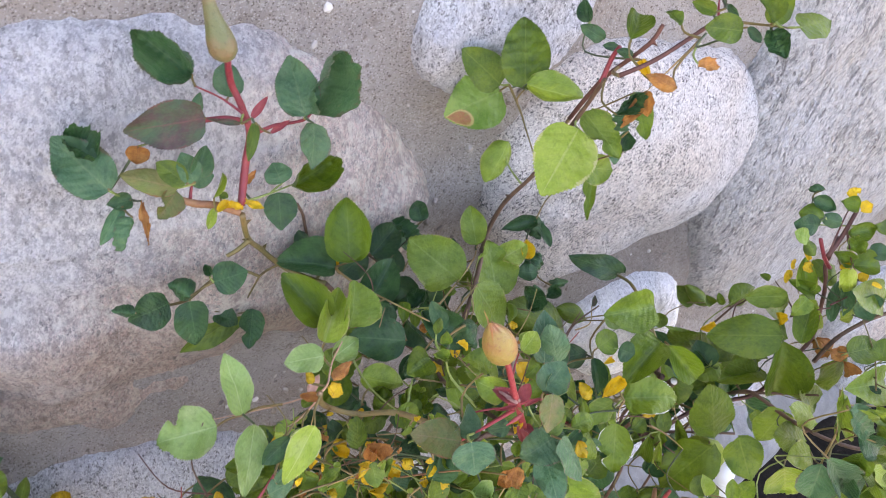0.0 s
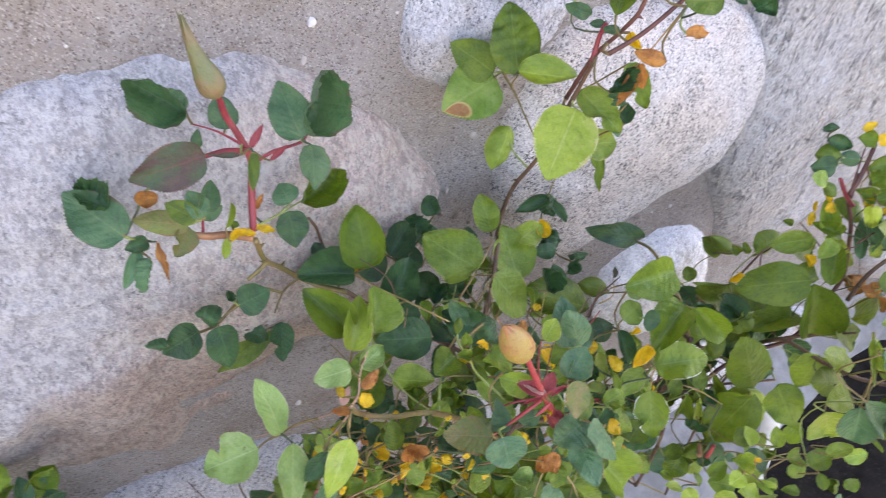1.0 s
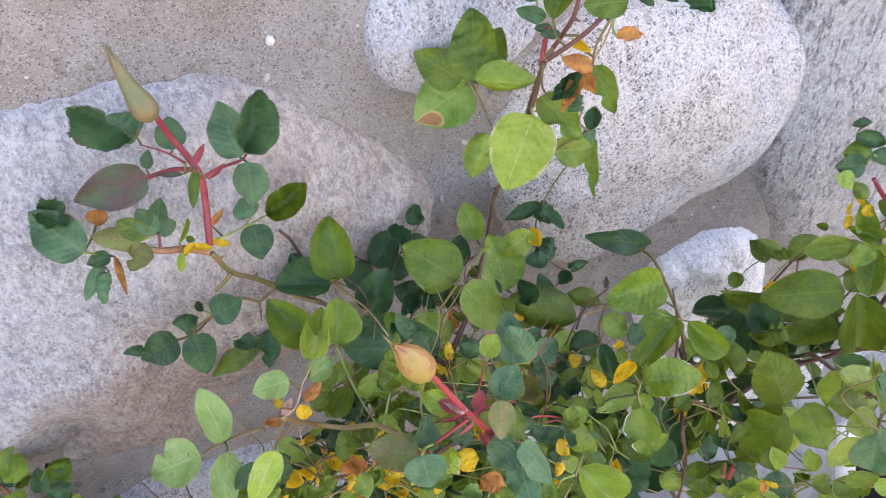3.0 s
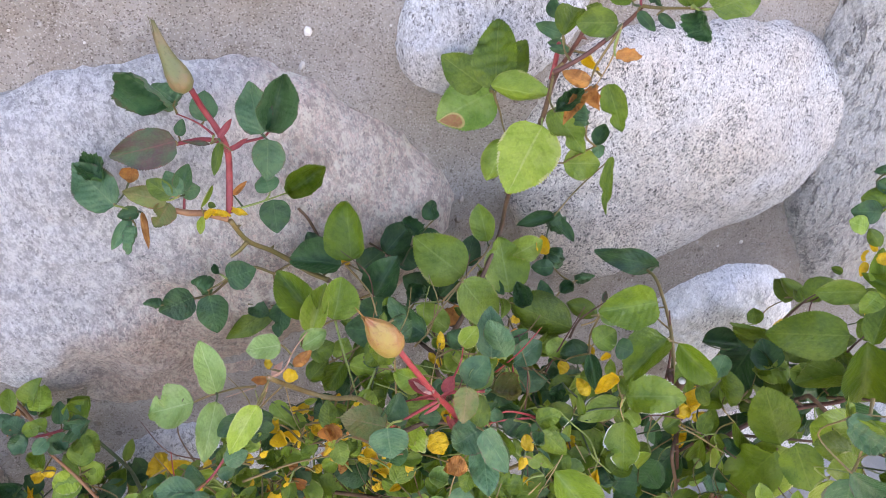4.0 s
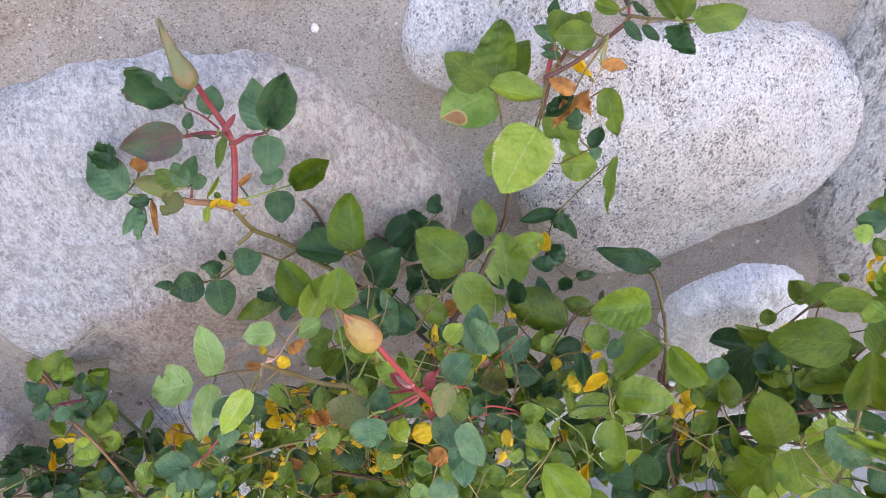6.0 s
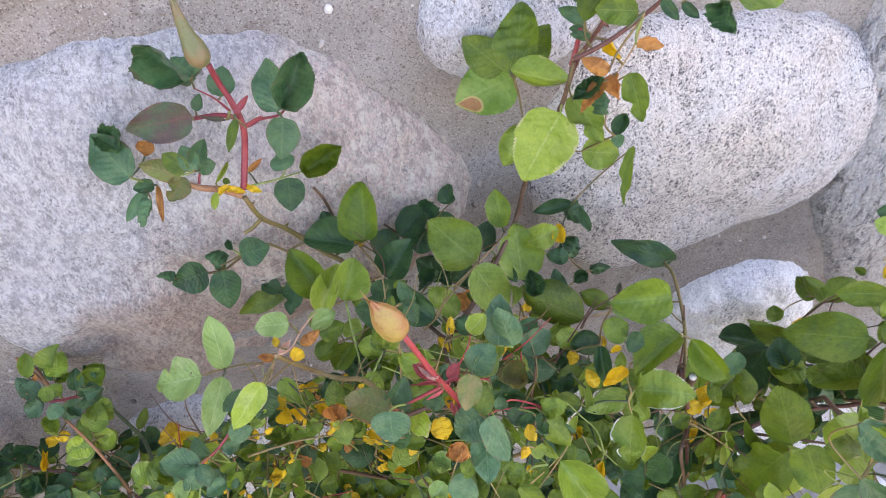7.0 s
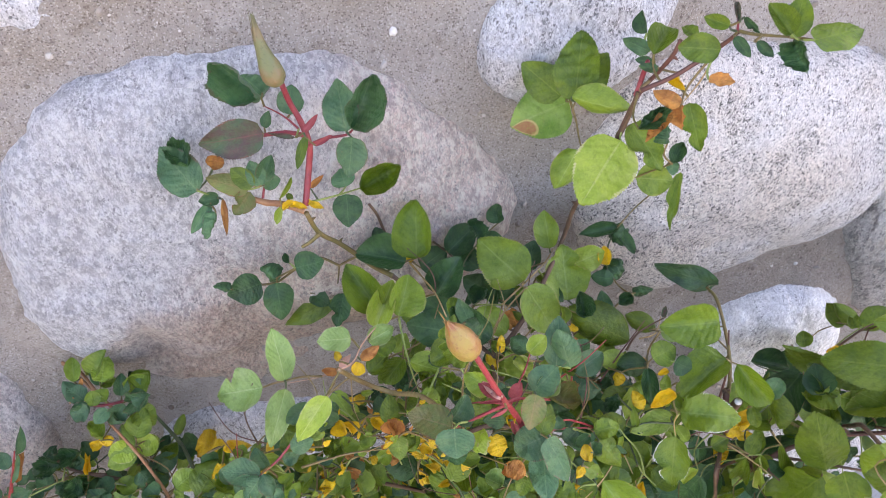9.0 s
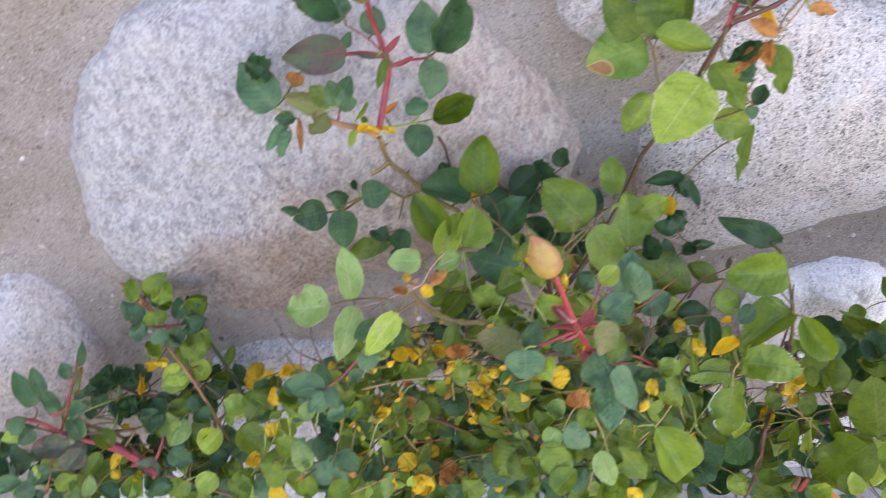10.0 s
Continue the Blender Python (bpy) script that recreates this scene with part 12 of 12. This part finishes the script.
leaf(c, "green", (0.168, -0.169, 0.395), (0.154, -0.175, 0.374), 0.022, -1)
leaf(c, "light", (0.155, -0.224, 0.453), (0.169, -0.234, 0.459), 0.014, 4)
petioles()


# ---- buds ----
def bud_materials():
    m, nt, bsdf = nodes_of("bud_petal_orange")
    co = nt.nodes.new("ShaderNodeTexCoord").outputs["Object"]
    col = mixed(nt, ramp(nt, noise_tex(nt, co, 70.0, 3.0), 0.35, 0.65), (0.42, 0.17, 0.05), (0.42, 0.26, 0.06))
    col = mixed(nt, ramp(nt, noise_tex(nt, co, 160.0, 3.0), 0.5, 0.7, 0.0, 0.6), col, (0.42, 0.13, 0.08))
    nt.links.new(col, bsdf.inputs["Base Color"])
    bsdf.inputs["Roughness"].default_value = 0.5
    bump(nt, bsdf, noise_tex(nt, co, 220.0, 3.0), 0.3, 0.002)
    g = stem_material("bud_sepal_green", (0.13, 0.14, 0.05), (0.2, 0.13, 0.06), 0.45)
    return m, g


PETAL, SEPAL = bud_materials()
BLUSH = stem_material("bud_sepal_blush", (0.31, 0.125, 0.05), (0.3, 0.215, 0.045), 0.45)


def lathe(verts, faces, base, tip, profile, sides=20, flute=0.0, twist=0.0, bend=0.0):
    b, t = Vector(base), Vector(tip)
    d = (t - b)
    length = d.length
    d.normalize()
    s = d.cross(Vector((0.2, -0.8, 0.56))).normalized()
    u = d.cross(s)
    start = len(verts)
    for h, r in profile:
        c = b + d * length * h + s * bend * length * h * h
        for k in range(sides):
            a = 2 * math.pi * k / sides + twist * h
            rr = r * (1 + flute * math.cos(5 * 2 * math.pi * k / sides))
            verts.append(tuple(c + (s * math.cos(a) + u * math.sin(a)) * rr))
    n = len(profile)
    for i in range(n - 1):
        for k in range(sides):
            k2 = (k + 1) % sides
            faces.append((start + i * sides + k, start + i * sides + k2, start + (i + 1) * sides + k2, start + (i + 1) * sides + k))
    faces.append(tuple(start + k for k in range(sides))[::-1])
    faces.append(tuple(start + (n - 1) * sides + k for k in range(sides)))


def girth(profile, h):
    """The bud's radius at height h, from its profile."""
    for (h0, r0), (h1, r1) in zip(profile, profile[1:]):
        if h <= h1:
            return r0 + (r1 - r0) * (h - h0) / (h1 - h0)
    return profile[-1][1]


def sepal(parent, base, tip, r, profile, angle, reach, bend, lift, colour):
    """A narrow pointed sepal that clasps the bud and ends in a free tip."""
    b, t = Vector(base), Vector(tip)
    d = (t - b)
    length = d.length
    d.normalize()
    s = d.cross(Vector((0.2, -0.8, 0.56))).normalized()
    u = d.cross(s)
    verts, faces = [], []
    n, half = 14, 2
    for i in range(n + 1):
        f = i / n
        h = reach * f
        wide = 0.86 * (1 - f ** 4) + 0.05
        rr = girth(profile, min(h, 1.0)) * r * 1.03 + 0.0003 + lift * f ** 4
        centre = b + d * length * h + s * bend * length * h * h
        for k in range(-half, half + 1):
            a = angle + wide * k / half + 0.12 * math.sin(4 * h + angle)
            out = s * math.cos(a) + u * math.sin(a)
            verts.append(tuple(centre + out * (rr + 0.00025 * (1 - abs(k) / half))))
    row = 2 * half + 1
    for i in range(n):
        for k in range(row - 1):
            a = i * row + k
            faces.append((a, a + 1, a + row + 1, a + row))
    return child("sepal", mesh_of("sepal", verts, faces, BLUSH if colour == "orange" else SEPAL), parent)


def rosebud(parent, base, tip, r, colour, profile, twist, sepal_reach, bend):
    hold = parent
    verts, faces = [], []
    lathe(verts, faces, base, tip, [(h, q * r) for h, q in profile], 24, 0.05, twist, bend)
    bud = child("rosebud", mesh_of("rosebud", verts, faces, PETAL if colour == "orange" else SEPAL), hold,
                "closed orange-pink rosebud" if colour == "orange" else "slender closed green rosebud")
    for k in range(5):
        sepal(bud, base, tip, r, profile, 1.2566 * k + 0.4, sepal_reach * (1 + 0.05 * (k % 3) + (0.28 if k == 1 and colour == "orange" else 0.0)), bend, 0.0003, colour)
    return bud


rosebud(main_bush, (-0.0820, -0.2120, 0.7012), (-0.0970, -0.2120, 0.7228), 0.0070, "orange",
        [(0.0, 0.4), (0.05, 0.72), (0.14, 0.92), (0.3, 1.0), (0.48, 0.95), (0.64, 0.76), (0.78, 0.5), (0.9, 0.24), (1.0, 0.06)], 1.4, 1.0, 0.08)
rosebud(main_bush, (-0.1720, -0.0580, 0.7660), (-0.1872, -0.0520, 0.8030), 0.0064, "green",
        [(0.0, 0.45), (0.06, 0.85), (0.16, 1.0), (0.28, 0.92), (0.42, 0.66), (0.58, 0.46), (0.78, 0.3), (1.0, 0.08)], 0.8, 0.98, 0.14)


def cut_end():
    at, way = Vector((0.1085, -0.1765, 0.5825)), Vector((-0.2, -0.35, 0.92)).normalized()
    verts, faces = [], []
    tube(verts, faces, (at - way * 0.016, at - way * 0.008, at), 0.0032, 0.0029, 12)
    ob = child("cane_stub", mesh_of("cane_stub", verts, faces, STEM["brown"]), main_bush, "pruned cane stub with a pale cut face")
    verts, faces = [], []
    tube(verts, faces, (at - way * 0.0004, at, at + way * 0.0002), 0.0024, 0.0024, 14)
    m, nt, bsdf = nodes_of("cut_wood")
    co = nt.nodes.new("ShaderNodeTexCoord").outputs["Object"]
    nt.links.new(mixed(nt, noise_tex(nt, co, 300.0), (0.6, 0.57, 0.5), (0.5, 0.45, 0.36)), bsdf.inputs["Base Color"])
    child("cut_face", mesh_of("cut_face", verts, faces, m), ob, "pale cut wood")


cut_end()


def white_pipe():
    """A white plastic pipe that stands at the foot of the wall."""
    m, nt, bsdf = nodes_of("white_plastic")
    co = nt.nodes.new("ShaderNodeTexCoord").outputs["Object"]
    nt.links.new(mixed(nt, ramp(nt, noise_tex(nt, co, 30.0), 0.5, 0.7, 0.0, 0.5), (0.75, 0.74, 0.72), (0.5, 0.46, 0.4)), bsdf.inputs["Base Color"])
    bsdf.inputs["Roughness"].default_value = 0.4
    verts, faces = [], []
    tube(verts, faces, ((0.535, -0.1, -0.02), (0.485, -0.107, 0.1), (0.425, -0.112, 0.245)), 0.011, 0.011, 20)
    tagged(new("pipe", mesh_of("pipe", verts, faces, m)), "white plastic irrigation pipe leaning out of the soil", "pipe")


white_pipe()
